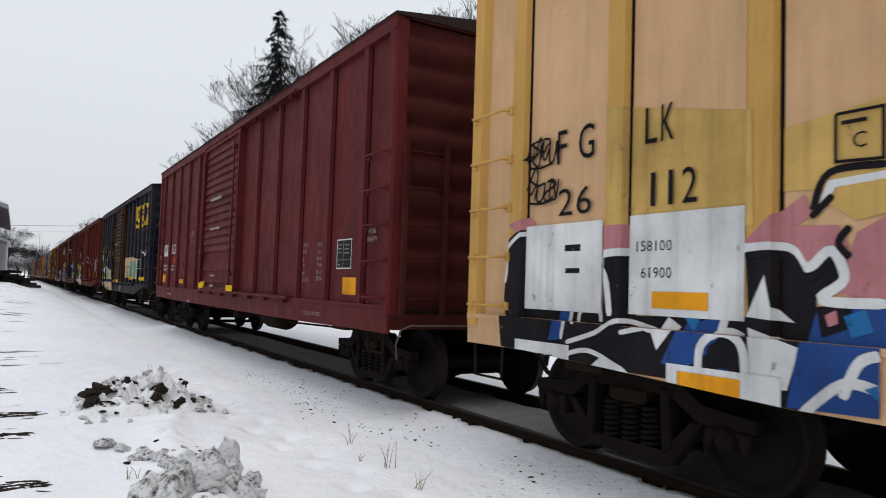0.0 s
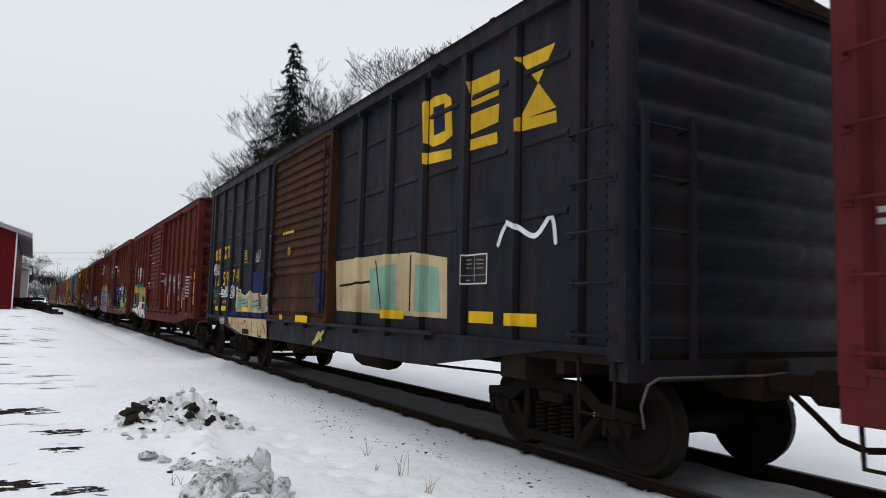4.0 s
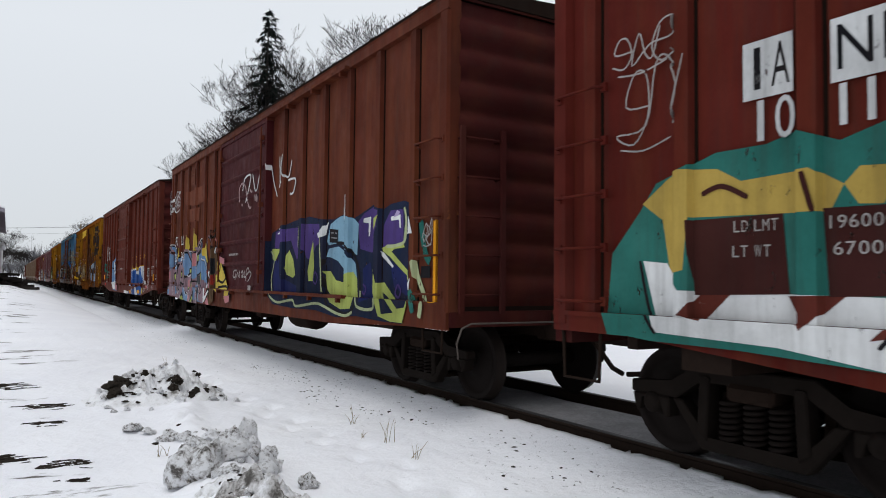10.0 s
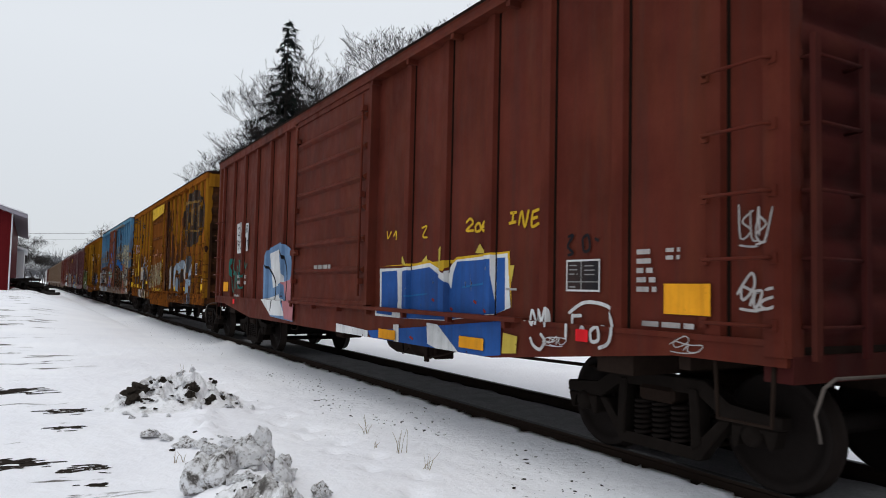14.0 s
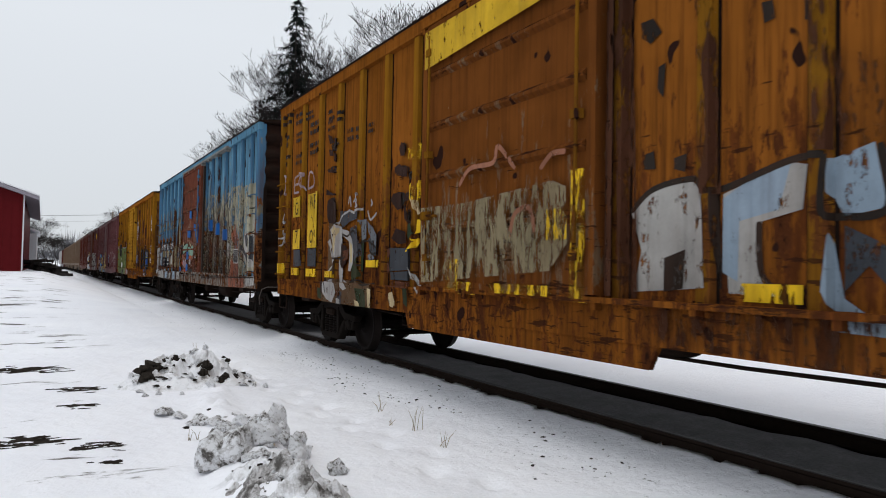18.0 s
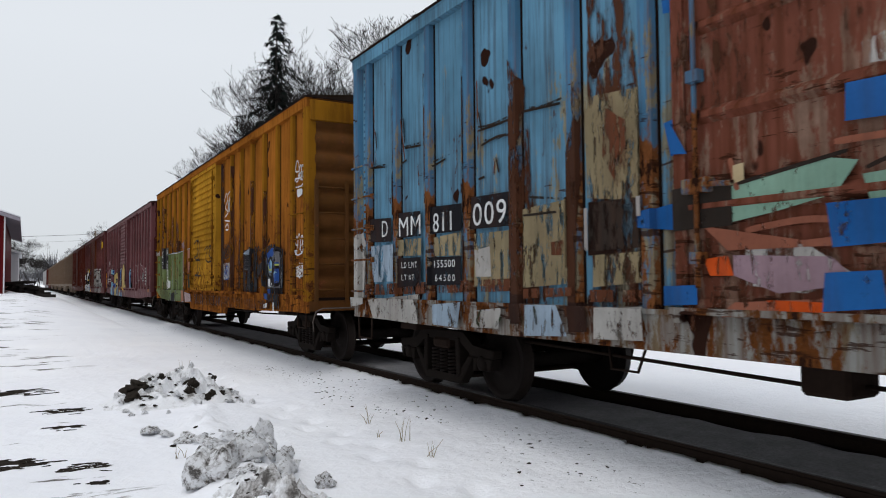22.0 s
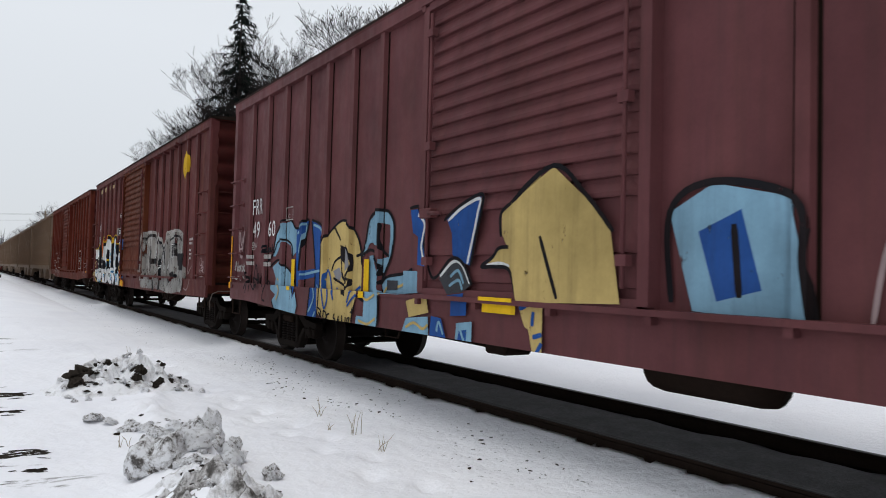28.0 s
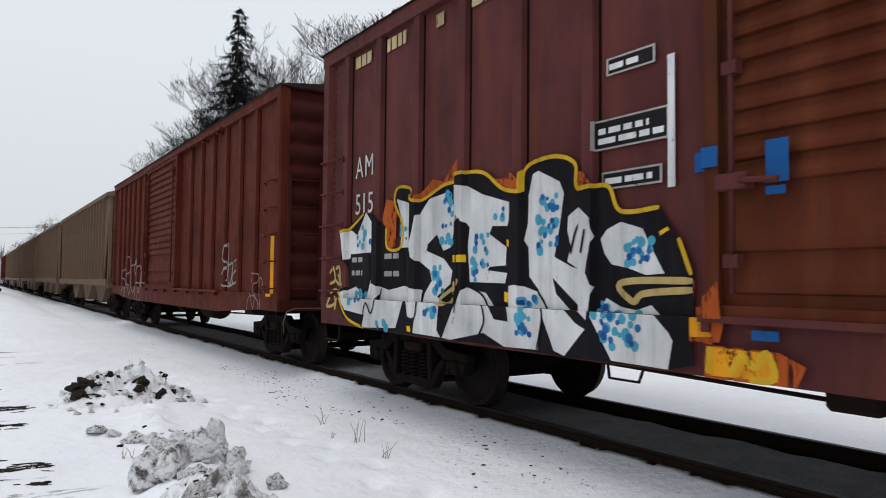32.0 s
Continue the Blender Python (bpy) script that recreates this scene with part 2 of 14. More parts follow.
OLD_SNOW = sooty_snow("sooty_snow", 0.09)
HEAP_SNOW = sooty_snow("ploughed_snow", 0.025)
SOIL = plain("frozen_soil", (0.035, 0.029, 0.024), 0.9, 0, 0.5, 20, 0.6)
IRON = plain("grimy_iron", (0.020, 0.013, 0.010), 0.85, 0, 0.4, 18)
CASTING = plain("brown_casting", (0.0130, 0.0100, 0.0085), 0.85, 0, 0.45, 16)
WHEEL_STEEL = plain("wheel_steel", (0.0145, 0.0115, 0.0105), 0.75, 0, 0.3, 22)
TREAD = plain("worn_tread", (0.022, 0.017, 0.015), 0.55, 0.3, 0.3, 30)
RAIL_RUST = plain("rusty_rail", (0.022, 0.015, 0.012), 0.85, 0, 0.4, 25)
RAIL_TOP = plain("polished_rail", (0.06, 0.058, 0.058), 0.5, 0.5, 0.2, 30)
BALLAST = plain("wet_cinder_bed", (0.25, 0.245, 0.255), 0.95, 0, 0.55, 32, 0.8)
TIE_WOOD = plain("oiled_tie", (0.03, 0.026, 0.024), 0.9, 0, 0.4, 12)
SPRING = plain("spring_steel", (0.012, 0.009, 0.008), 0.7, 0, 0.3, 30)
BARK = plain("grey_bark", (0.034, 0.030, 0.028), 0.9, 0, 0.35, 8)
NEEDLES = plain("spruce_needles", (0.010, 0.014, 0.012), 0.9, 0, 0.5, 6)
TWIG = plain("bare_twigs", (0.022, 0.019, 0.018), 0.9, 0, 0.3, 4)
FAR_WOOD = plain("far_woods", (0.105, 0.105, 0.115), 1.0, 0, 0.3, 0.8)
RED_WALL = plain("red_metal_cladding", (0.098, 0.0085, 0.0105), 0.5, 0, 0.18, 3, 0.1)
WHITE_TRIM = plain("white_trim", (0.62, 0.62, 0.64), 0.5, 0, 0.1, 6)
SOFFIT = plain("lilac_grey_fascia", (0.27, 0.25, 0.285), 0.7, 0, 0.15, 6)
ROOF_SNOW = plain("roof_snow", (0.82, 0.83, 0.86), 0.7, 0, 0.08, 3)
GREY_DOOR = plain("grey_door", (0.17, 0.20, 0.21), 0.5, 0, 0.12, 5)
OLD_WOOD = plain("weathered_wood", (0.16, 0.13, 0.10), 0.9, 0, 0.4, 9)
STRAW = plain("dry_straw", (0.33, 0.27, 0.19), 0.9, 0, 0.25, 20)
CABLE = plain("grey_cable", (0.22, 0.22, 0.23), 0.6, 0, 0.1, 3)
LEVER = plain("worn_lever", (0.10, 0.085, 0.075), 0.8, 0, 0.6, 9)
# near-black brown standing in for the shaded, grimy edges of side posts
POST_SHADE = plain("post_shade_grime", (0.012, 0.007, 0.005), 0.9, 0, 0.4, 9)
WHITE = paint("sign_white", (0.55, 0.55, 0.54), 0.10, 0.25, 2)
CHALKED = paint("worn_print", (0.24, 0.24, 0.235), 0.2, 0.3, 2)
BLACK = paint("sign_black", (0.018, 0.018, 0.02), 0.10, 0.1, 3)
ORANGE = plain("reflector_amber", (0.85, 0.36, 0.02), 0.4, 0, 0.08, 30)


# ---- mesh helpers ----
def part(name, bm, material, parent, label=""):
    me = bpy.data.meshes.new(name)
    bm.to_mesh(me)
    bm.free()
    return placed(name, me, material, parent, label)


def placed(name, me, material, parent, label=""):
    mats = material if isinstance(material, (list, tuple)) else [material]
    if not me.materials:
        for m in mats:
            me.materials.append(m)
    ob = new(name, me)
    ob.parent = parent
    if label:
        tagged(ob, label)
    return ob


def thing(name, label, category, group="", kind=""):
    return tagged(new(name), label, category, group, kind)


def box(bm, x0, x1, y0, y1, z0, z1, mat=0, bevel=0.0):
    v = [bm.verts.new((x, y, z)) for x in (x0, x1) for y in (y0, y1) for z in (z0, z1)]
    f = [bm.faces.new([v[i] for i in q]) for q in ((0, 1, 3, 2), (4, 6, 7, 5), (0, 4, 5, 1), (2, 3, 7, 6), (0, 2, 6, 4), (1, 5, 7, 3))]
    for q in f:
        q.material_index = mat
    if bevel:
        bmesh.ops.bevel(bm, geom=list({e for q in f for e in q.edges}), offset=bevel, segments=1, affect="EDGES")
    return f


def prism(bm, pts, place, a, b, mat=0):
    """A flat outline, given as pairs, drawn out from a to b; place(p, q, d) gives the vertex."""
    lo = [bm.verts.new(place(p, q, a)) for p, q in pts]
    hi = [bm.verts.new(place(p, q, b)) for p, q in pts]
    faces = [bm.faces.new(lo), bm.faces.new(hi[::-1])]
    n = len(pts)
    for i in range(n):
        faces.append(bm.faces.new((lo[i], hi[i], hi[(i + 1) % n], lo[(i + 1) % n])))
    for f in faces:
        f.material_index = mat
    return faces


def tube(bm, pts, radius, sides=6, mat=0):
    rings = []
    pts = [Vector(p) for p in pts]
    for i, p in enumerate(pts):
        d = (pts[min(i + 1, len(pts) - 1)] - pts[max(i - 1, 0)]).normalized()
        s = d.cross(Vector((0, 0, 1)))
        s = s.normalized() if s.length > 1e-3 else Vector((1, 0, 0))
        u = s.cross(d)
        r = radius[i] if isinstance(radius, (list, tuple)) else radius
        rings.append([bm.verts.new(p + r * (math.cos(a) * s + math.sin(a) * u)) for a in (2 * math.pi * k / sides for k in range(sides))])
    for a, b in zip(rings, rings[1:]):
        for k in range(sides):
            f = bm.faces.new((a[k], a[(k + 1) % sides], b[(k + 1) % sides], b[k]))
            f.material_index, f.smooth = mat, True
    for r in (rings[0][::-1], rings[-1]):
        bm.faces.new(r).material_index = mat


def lathe(bm, prof, place, sides=24, mat=0):
    """Turns a profile of (radius, along, material) about an axis; place(c, s, along) gives the vertex."""
    rings = [[bm.verts.new(place(r * math.cos(2 * math.pi * k / sides), r * math.sin(2 * math.pi * k / sides), a)) for k in range(sides)] for r, a, *_ in prof]
    for i, (p, q) in enumerate(zip(rings, rings[1:])):
        for k in range(sides):
            f = bm.faces.new((p[k], p[(k + 1) % sides], q[(k + 1) % sides], q[k]))
            f.material_index, f.smooth = prof[i][2] if len(prof[i]) > 2 else mat, True
    for ring in (rings[0][::-1], rings[-1]):
        f = bm.faces.new(ring)
        f.material_index = mat


def tidy(bm):
    bmesh.ops.recalc_face_normals(bm, faces=bm.faces)
    return bm


# ---- the ground and the track ----
def graded(lo, hi, fine_lo, fine_hi, step, grow=1.18):
    """Positions that lie close together between fine_lo and fine_hi and spread out beyond."""
    mid = list(np.arange(fine_lo, fine_hi + 1e-6, step))
    up, d = fine_hi, step
    while up < hi:
        d *= grow
        up = min(hi, up + d)
        mid.append(up)
    dn, d = fine_lo, step
    while dn > lo:
        d *= grow
        dn = max(lo, dn - d)
        mid.insert(0, dn)
    return mid


def ground_height(x, y):
    near = max(0.0, 1 - math.hypot(x - 1, y - 8) / 45)
    h = near * (0.05 * noise.noise((x * 0.5, y * 0.5, 3)) + 0.022 * noise.noise((x * 1.9, y * 1.9, 7)) + 0.012 * noise.noise((x * 5, y * 5, 1)))
    # low trench of a trodden path beside the track
    d = abs(x - 2.75 - 0.12 * math.sin(y * 0.35))
    if d < 0.5 and 1 < y < 14:
        h -= 0.03 * (1 - d / 0.5)
        step = y / 0.42
        k = abs(step - round(step)) * 0.42
        q = math.hypot(k / 0.16, (x - 2.75 - 0.12 * math.sin(y * 0.35) - (0.13 if round(step) % 2 else -0.13)) / 0.10)
        h -= 0.055 * max(0, 1 - q * q)
    # bank of snow pushed together
    d = math.hypot((x - 1.75) / 0.6, (y - 10.4) / 0.7)
    if d < 1.8:
        h += 0.16 * math.exp(-2.2 * d * d)
    if 3.6 < y < 9.4:
        # ridge left by the plough
        mid = 1.52 + 0.10 * (y - 5.5) + 0.05 * math.sin(y * 2.1)
        d = abs(x - mid) / (0.30 if y > 6.9 else 0.40)
        if d < 2:
            tall = 0.05 if y > 7.0 else 0.05 + 0.13 * min(1, 7.0 - y)
            h += math.exp(-2 * d * d) * min(1, (y - 3.6) / 0.5) * (tall + 0.10 * abs(noise.noise((x * 4.5, y * 4.5, 8))) + 0.05 * noise.noise((x * 11, y * 11, 2)))
    # the track lies in a shallow bed
    off = abs(x - TRACK_X)
    edge = 0.83 + 0.05 * noise.noise((y * 1.3, 5, 2 * (x > TRACK_X))) + 0.07 * noise.noise((y * 3.1, 9, 1)) + 0.04 * noise.noise((y * 9, 2, 1))
    if off < edge:
        h = -0.10
    elif off < 1.9:
        k = (off - edge) / (1.9 - edge)
        h = h * k + (1 - k) ** 2 * 0.125
    # the yard climbs towards the shed
    if x < 3.2 and y > 8:
        k = min(1, max(0, (y - 12) / 38))
        k = k * k * (3 - 2 * k) * min(1, (3.2 - x) / 3.2) ** 0.8
        h += 1.0 * k * (1 if y < 70 else max(0.3, 1 - (y - 70) / 80))
    return h


xs = graded(-2500, 2500, -1.5, 5.2, 0.06, 1.16)
ys = graded(-600, 4000, 3.0, 15.0, 0.06, 1.08)
verts = [(x, y, ground_height(x, y)) for y in ys for x in xs]
nx = len(xs)
faces = [(j * nx + i, j * nx + i + 1, (j + 1) * nx + i + 1, (j + 1) * nx + i) for j in range(len(ys) - 1) for i in range(nx - 1)]
me = bpy.data.meshes.new("ground")
me.from_pydata(verts, [], faces)
me.materials.append(SNOW)
for p in me.polygons:
    p.use_smooth = True
ground = tagged(new("ground", me), "trodden white snow with muddy wheel ruts beside the track", "ground", kind="structure")

track = thing("railway_track", "single railway track with rusty rails in a dark cinder bed", "railway track", kind="structure")
bm = bmesh.new()
rng = random.Random(5)
bed_y = graded(-60, 900, 0, 40, 0.25, 1.2)
cols = [-0.98, -0.78, -0.70, -0.35, 0, 0.35, 0.70, 0.78, 0.98]
grid = [[bm.verts.new((TRACK_X + c + 0.03 * noise.noise((y, c, 1)), y, (0.135 if abs(c) < 0.69 else 0.05) + 0.03 * noise.noise((c * 3, y * 2.1, 4)) + 0.012 * noise.noise((c * 9, y * 7, 2)))) for c in cols] for y in bed_y]
for a, b in zip(grid, grid[1:]):
    for i in range(len(cols) - 1):
        bm.faces.new((a[i], a[i + 1], b[i + 1], b[i])).smooth = True
part("cinder_bed", bm, BALLAST, track)
RAIL_PROFILE = [(-0.07, -0.18), (0.07, -0.18), (0.07, -0.165), (0.012, -0.14), (0.012, -0.045), (0.036, -0.03), (0.036, -0.006), (0.028, 0), (-0.028, 0), (-0.036, -0.006), (-0.036, -0.03), (-0.012, -0.045), (-0.012, -0.14), (-0.07, -0.165)]
for side in (-1, 1):
    bm = bmesh.new()
    sections = []
    for y in (-60, 900):
        sections.append([bm.verts.new((TRACK_X + side * GAUGE + p, y, RAIL_Z + q)) for p, q in RAIL_PROFILE])
    n = len(RAIL_PROFILE)
    for i in range(n):
        f = bm.faces.new((sections[0][i], sections[0][(i + 1) % n], sections[1][(i + 1) % n], sections[1][i]))
        f.material_index = 1 if i in (6, 7, 8) else 0
    for s in sections:
        bm.faces.new(s)
    part("rail", tidy(bm), [RAIL_RUST, RAIL_TOP], track)


# ---- the train: shared pieces ----
HALF = 1.64          # half width over the side posts
PANEL = 1.57         # half width over the side sheets
WHEEL_R = 0.44
AXLE = 0.89          # half wheelbase of a truck


def mesh_of(name, bm, mats):
    me = bpy.data.meshes.new(name)
    tidy(bm).to_mesh(me)
    bm.free()
    for m in mats:
        me.materials.append(m)
    return me


def wheelset_mesh():
    bm = bmesh.new()
    for s in (-1, 1):
        prof = [(0.10, -0.09, 0), (0.14, -0.075, 0), (0.15, -0.03, 0), (0.30, -0.005, 0), (0.36, -0.03, 0), (0.372, -0.062, 0), (0.425, -0.066, 0), (WHEEL_R - 0.006, -0.055, 1), (WHEEL_R, 0.03, 1), (WHEEL_R + 0.02, 0.045, 1), (WHEEL_R + 0.028, 0.058, 0), (WHEEL_R + 0.018, 0.07, 0), (0.372, 0.07, 0), (0.33, 0.03, 0), (0.16, 0.06, 0), (0.12, 0.08, 0)]
        lathe(bm, prof, lambda c, q, a, s=s: (s * (GAUGE + 0.0 - a), c, q), 40)
    lathe(bm, [(0.055, -1.02), (0.075, -1.0), (0.075, -0.85), (0.09, -0.82), (0.085, 0), (0.09, 0.82), (0.075, 0.85), (0.075, 1.0), (0.055, 1.02)], lambda c, q, a: (a, c, q), 14)
    for s in (-1, 1):
        for k in range(3):
            a = 2 * math.pi * k / 3
            lathe(bm, [(0.014, 0), (0.014, 0.02)], lambda c, q, d, a=a, s=s: (s * (1.02 + d), 0.034 * math.cos(a) + c, 0.034 * math.sin(a) + q), 6)
    return mesh_of("wheelset", bm, [WHEEL_STEEL, TREAD])


def side_frame_mesh(s):
    """The cast frame that joins two axle boxes, with its three windows."""
    bm = bmesh.new()
    x0, x1 = s * 0.96, s * 1.09
    put = lambda p, q, d: (d, p, q)
    top = [(-1.12, 0.50), (-1.12, 0.60), (-0.70, 0.62), (-0.48, 0.78), (0.48, 0.78), (0.70, 0.62), (1.12, 0.60), (1.12, 0.50), (0.66, 0.50), (0.42, 0.67), (-0.42, 0.67), (-0.66, 0.50)]
    prism(bm, top, put, x0, x1)
    low = [(-0.70, 0.50), (-0.60, 0.50), (-0.36, 0.24), (0.36, 0.24), (0.60, 0.50), (0.70, 0.50), (0.42, 0.15), (-0.42, 0.15)]
    prism(bm, low, put, x0, x1)
    for e in (-1, 1):
        prism(bm, [(e * 0.36, 0.22), (e * 0.45, 0.28), (e * 0.42, 0.70), (e * 0.33, 0.70)], put, x0 + s * 0.004, x1 + s * 0.02)
        # axle box jaws and adapter
        prism(bm, [(e * 0.72, 0.50), (e * 1.10, 0.50), (e * 1.06, 0.36), (e * 1.02, 0.36), (e * 1.00, 0.48), (e * 0.80, 0.48), (e * 0.77, 0.34), (e * 0.72, 0.34)], put, x0, x1 + s * 0.01)
        lathe(bm, [(0.10, 0), (0.105, 0.05), (0.085, 0.10), (0.085, 0.13), (0.05, 0.15)], lambda c, q, d, e=e: (s * (0.97 + d), e * AXLE + c, WHEEL_R + q), 16)
    bmesh.ops.bevel(bm, geom=[e for e in bm.edges if e.calc_length() > 0.09], offset=0.012, segments=1, affect="EDGES")
    return mesh_of("side_frame", bm, [CASTING])


def spring_mesh(s):
    bm = bmesh.new()
    for k in range(3):
        y = (k - 1) * 0.20
        n = 7
        pts = [(s * (1.02 + 0.0) + 0.075 * math.cos(a), y + 0.075 * math.sin(a), 0.25 + 0.30 * a / (2 * math.pi * n)) for a in (2 * math.pi * i / 9 for i in range(9 * n + 1))]
        tube(bm, pts, 0.017, 5)
    return mesh_of("spring_nest", bm, [SPRING])


def truck_mesh():
    """The bolster and brake beams that tie the two side frames together."""
    bm = bmesh.new()
    box(bm, -1.12, 1.12, -0.19, 0.19, 0.55, 0.68, 0, 0.03)
    box(bm, -0.55, 0.55, -0.22, 0.22, 0.66, 0.80, 0, 0.03)
    box(bm, -1.0, 1.0, -0.24, 0.24, 0.18, 0.24, 0, 0.02)
    # dark plates added behind the springs to block the bright snow beyond
    for s in (-1, 1):
        box(bm, s * 0.86 - 0.02, s * 0.86 + 0.02, -0.33, 0.33, 0.20, 0.60)
    for e in (-1, 1):
        tube(bm, [(-0.75, e * 0.36, 0.42), (0, e * 0.30, 0.42), (0.75, e * 0.36, 0.42)], 0.035, 6)
        for s in (-1, 1):
            prism(bm, [(e * 0.36, 0.28), (e * 0.44, 0.33), (e * 0.445, 0.55), (e * 0.37, 0.58)], lambda p, q, d: (d, p, q), s * 0.70, s * 0.80)
        tube(bm, [(-0.15, e * 0.4, 0.50), (-0.15, -e * 0.3, 0.30)], 0.02, 5)
    return mesh_of("truck", bm, [IRON])


WHEELSET = wheelset_mesh()
FRAMES = {s: side_frame_mesh(s) for s in (-1, 1)}
SPRINGS = {s: spring_mesh(s) for s in (-1, 1)}
TRUCK = truck_mesh()
WHEELSETS = []
CARS = []


def truck(car, y):
    ob = placed("truck", TRUCK, IRON, car, "black four-wheel truck with coil springs")
    ob.location = (0, y, 0)
    for s in (-1, 1):
        placed("side_frame", FRAMES[s], CASTING, ob)
        placed("spring_nest", SPRINGS[s], SPRING, ob)
    for e in (-1, 1):
        w = placed("wheelset", WHEELSET, WHEEL_STEEL, ob)
        w.location = (0, e * AXLE, WHEEL_R)
        WHEELSETS.append((w, e * AXLE))


def coupler(car, y, s):
    bm = bmesh.new()
    box(bm, -0.09, 0.09, min(y, y + s * 0.62), max(y, y + s * 0.62), 0.80, 0.96, 0, 0.02)
    box(bm, -0.17, 0.15, min(y + s * 0.5, y + s * 0.86), max(y + s * 0.5, y + s * 0.86), 0.74, 1.02, 0, 0.06)
    box(bm, -0.2, 0.2, min(y - s * 0.3, y + s * 0.12), max(y - s * 0.3, y + s * 0.12), 0.72, 1.06, 0, 0.02)
    part("coupler", tidy(bm), IRON, car)
    bm = bmesh.new()
    pts = [(0.3, y + s * 0.05, 0.78), (0.28, y + s * 0.3, 0.60), (0.2, y + s * 0.55, 0.45), (0.1, y + s * 0.8, 0.42)]
    tube(bm, pts, 0.028, 7)
    part("air_hose", bm, IRON, car)


GLYPHS = {}


def load_glyphs(chars):
    """The built-in font's letters as flat outlines, one unit high."""
    made = []
    for ch in chars:
        cu = bpy.data.curves.new("glyph", "FONT")
        cu.body, cu.resolution_u = ch, 3
        ob = bpy.data.objects.new("glyph", cu)
        scene.collection.objects.link(ob)
        made.append((ch, ob, cu))
    bpy.context.view_layer.update()
    dg = bpy.context.evaluated_depsgraph_get()
    for ch, ob, cu in made:
        me = ob.evaluated_get(dg).to_mesh()
        me.calc_loop_triangles()
        co = [(v.co.x, v.co.y) for v in me.vertices]
        tris = [[co[i] for i in t.vertices] for t in me.loop_triangles]
        lo = min(c[0] for c in co)
        hi = max(c[0] for c in co)
        GLYPHS[ch] = ([[((x - lo), y) for x, y in t] for t in tris], hi - lo)
        ob.evaluated_get(dg).to_mesh_clear()
        bpy.data.objects.remove(ob)
        bpy.data.curves.remove(cu)


load_glyphs("ABCDEFGHIJKLMNOPQRSTUVWXYZ0123456789&-")


class Side:
    """The painted side of a car: knows where the sheet and the posts stand, and lays paint on them.
    u runs from the car's front (0) to its rear, v up from the rail."""

    def __init__(self, car, y0, length, posts, width, sheet, proud):
        self.car, self.y0, self.length, self.layer = car, y0, length, 0
        cuts = [(0.0, sheet)]
        for c in sorted(posts):
            a, b = c - width / 2, c + width / 2
            cuts += [(a - 0.015, sheet), (a, proud), (b, proud), (b + 0.015, sheet)]
        self.cuts = cuts + [(length, sheet)]
        self.over = []
        self.sill = (1.0, 0.74)

    def above_sill(self, poly):
        """The parts of a flat shape that lie above the lower edge of the side sill."""
        s0, s1 = self.sill
        L = self.length
        out = []
        for a, b, za, zb in ((0.0, 0.9, s0, s0), (0.9, 3.2, s0, s1), (3.2, L - 3.2, s1, s1), (L - 3.2, L - 0.9, s1, s0), (L - 0.9, L, s0, s0)):
            piece = clip(clip(poly, a, 1), b, -1)
            if len(piece) < 3:
                continue
            edge = [za + (zb - za) * (u - a) / (b - a) + 0.004 for u, v in piece]
            piece = clip([(u, v - e) for (u, v), e in zip(piece, edge)], 0.0, 1, 1)
            if len(piece) > 2:
                out.append([(u, v + za + (zb - za) * (u - a) / (b - a) + 0.004) for u, v in piece])
        return out

    def door(self, a, b, proud):
        """Between a and b the surface is a door's."""
        self.over.append((a, b, proud))
        keep = [c for c in self.cuts if c[0] < a - 0.002 or c[0] > b + 0.002]
        keep += [(a - 0.001, self.at(a - 0.002)), (a, proud), (b, proud), (b + 0.001, self.at(b + 0.002))]
        self.cuts = sorted(keep)

    def at(self, u):
        for (a, p), (b, q) in zip(self.cuts, self.cuts[1:]):
            if a <= u <= b:
                return p + (q - p) * (u - a) / max(1e-6, b - a)
        return self.cuts[-1][1]

    def lay(self, name, groups, label="", lift=0.004):
        """groups: (material, [polygons]) from the bottom layer up; draped over sheet and posts."""
        bm = bmesh.new()
        mats = []
        for mat, polys in groups:
            mats.append(mat)
            self.layer += 1
            for serial, poly in enumerate(polys):
                off = lift + 0.0007 * self.layer + 0.00006 * (serial % 11) * (len(poly) > 3)
                tris = [poly] if len(poly) == 3 else [[poly[i] for i in t] for t in mathutils_tess(poly)]
                for whole in tris:
                    below = clip(whole, 1.166, -1, 1)
                    for low in self.above_sill(below) if len(below) > 2 else ():
                        vs = [bm.verts.new((-HALF - off, self.y0 + u, v)) for u, v in low]
                        bm.faces.new(vs).material_index = len(mats) - 1
                    tri = clip(whole, 1.166, 1, 1)
                    if len(tri) < 3:
                        continue
                    lo, hi = min(p[0] for p in tri), max(p[0] for p in tri)
                    for (a, pa), (b, pb) in zip(self.cuts, self.cuts[1:]):
                        if b <= lo or a >= hi or b - a < 1e-4:
                            continue
                        piece = clip(clip(tri, a, 1), b, -1)
                        if len(piece) < 3:
                            continue
                        vs = [bm.verts.new((-(pa + (pb - pa) * (u - a) / (b - a)) - off, self.y0 + u, v)) for u, v in piece]
                        bm.faces.new(vs).material_index = len(mats) - 1
        return part(name, bm, mats, self.car, label)


def clip(poly, at, sign, axis=0):
    out = []
    for i, p in enumerate(poly):
        q = poly[(i + 1) % len(poly)]
        dp, dq = sign * (p[axis] - at), sign * (q[axis] - at)
        if dp >= 0:
            out.append(p)
        if dp * dq < 0:
            k = dp / (dp - dq)
            out.append((p[0] + k * (q[0] - p[0]), p[1] + k * (q[1] - p[1])))
    return out


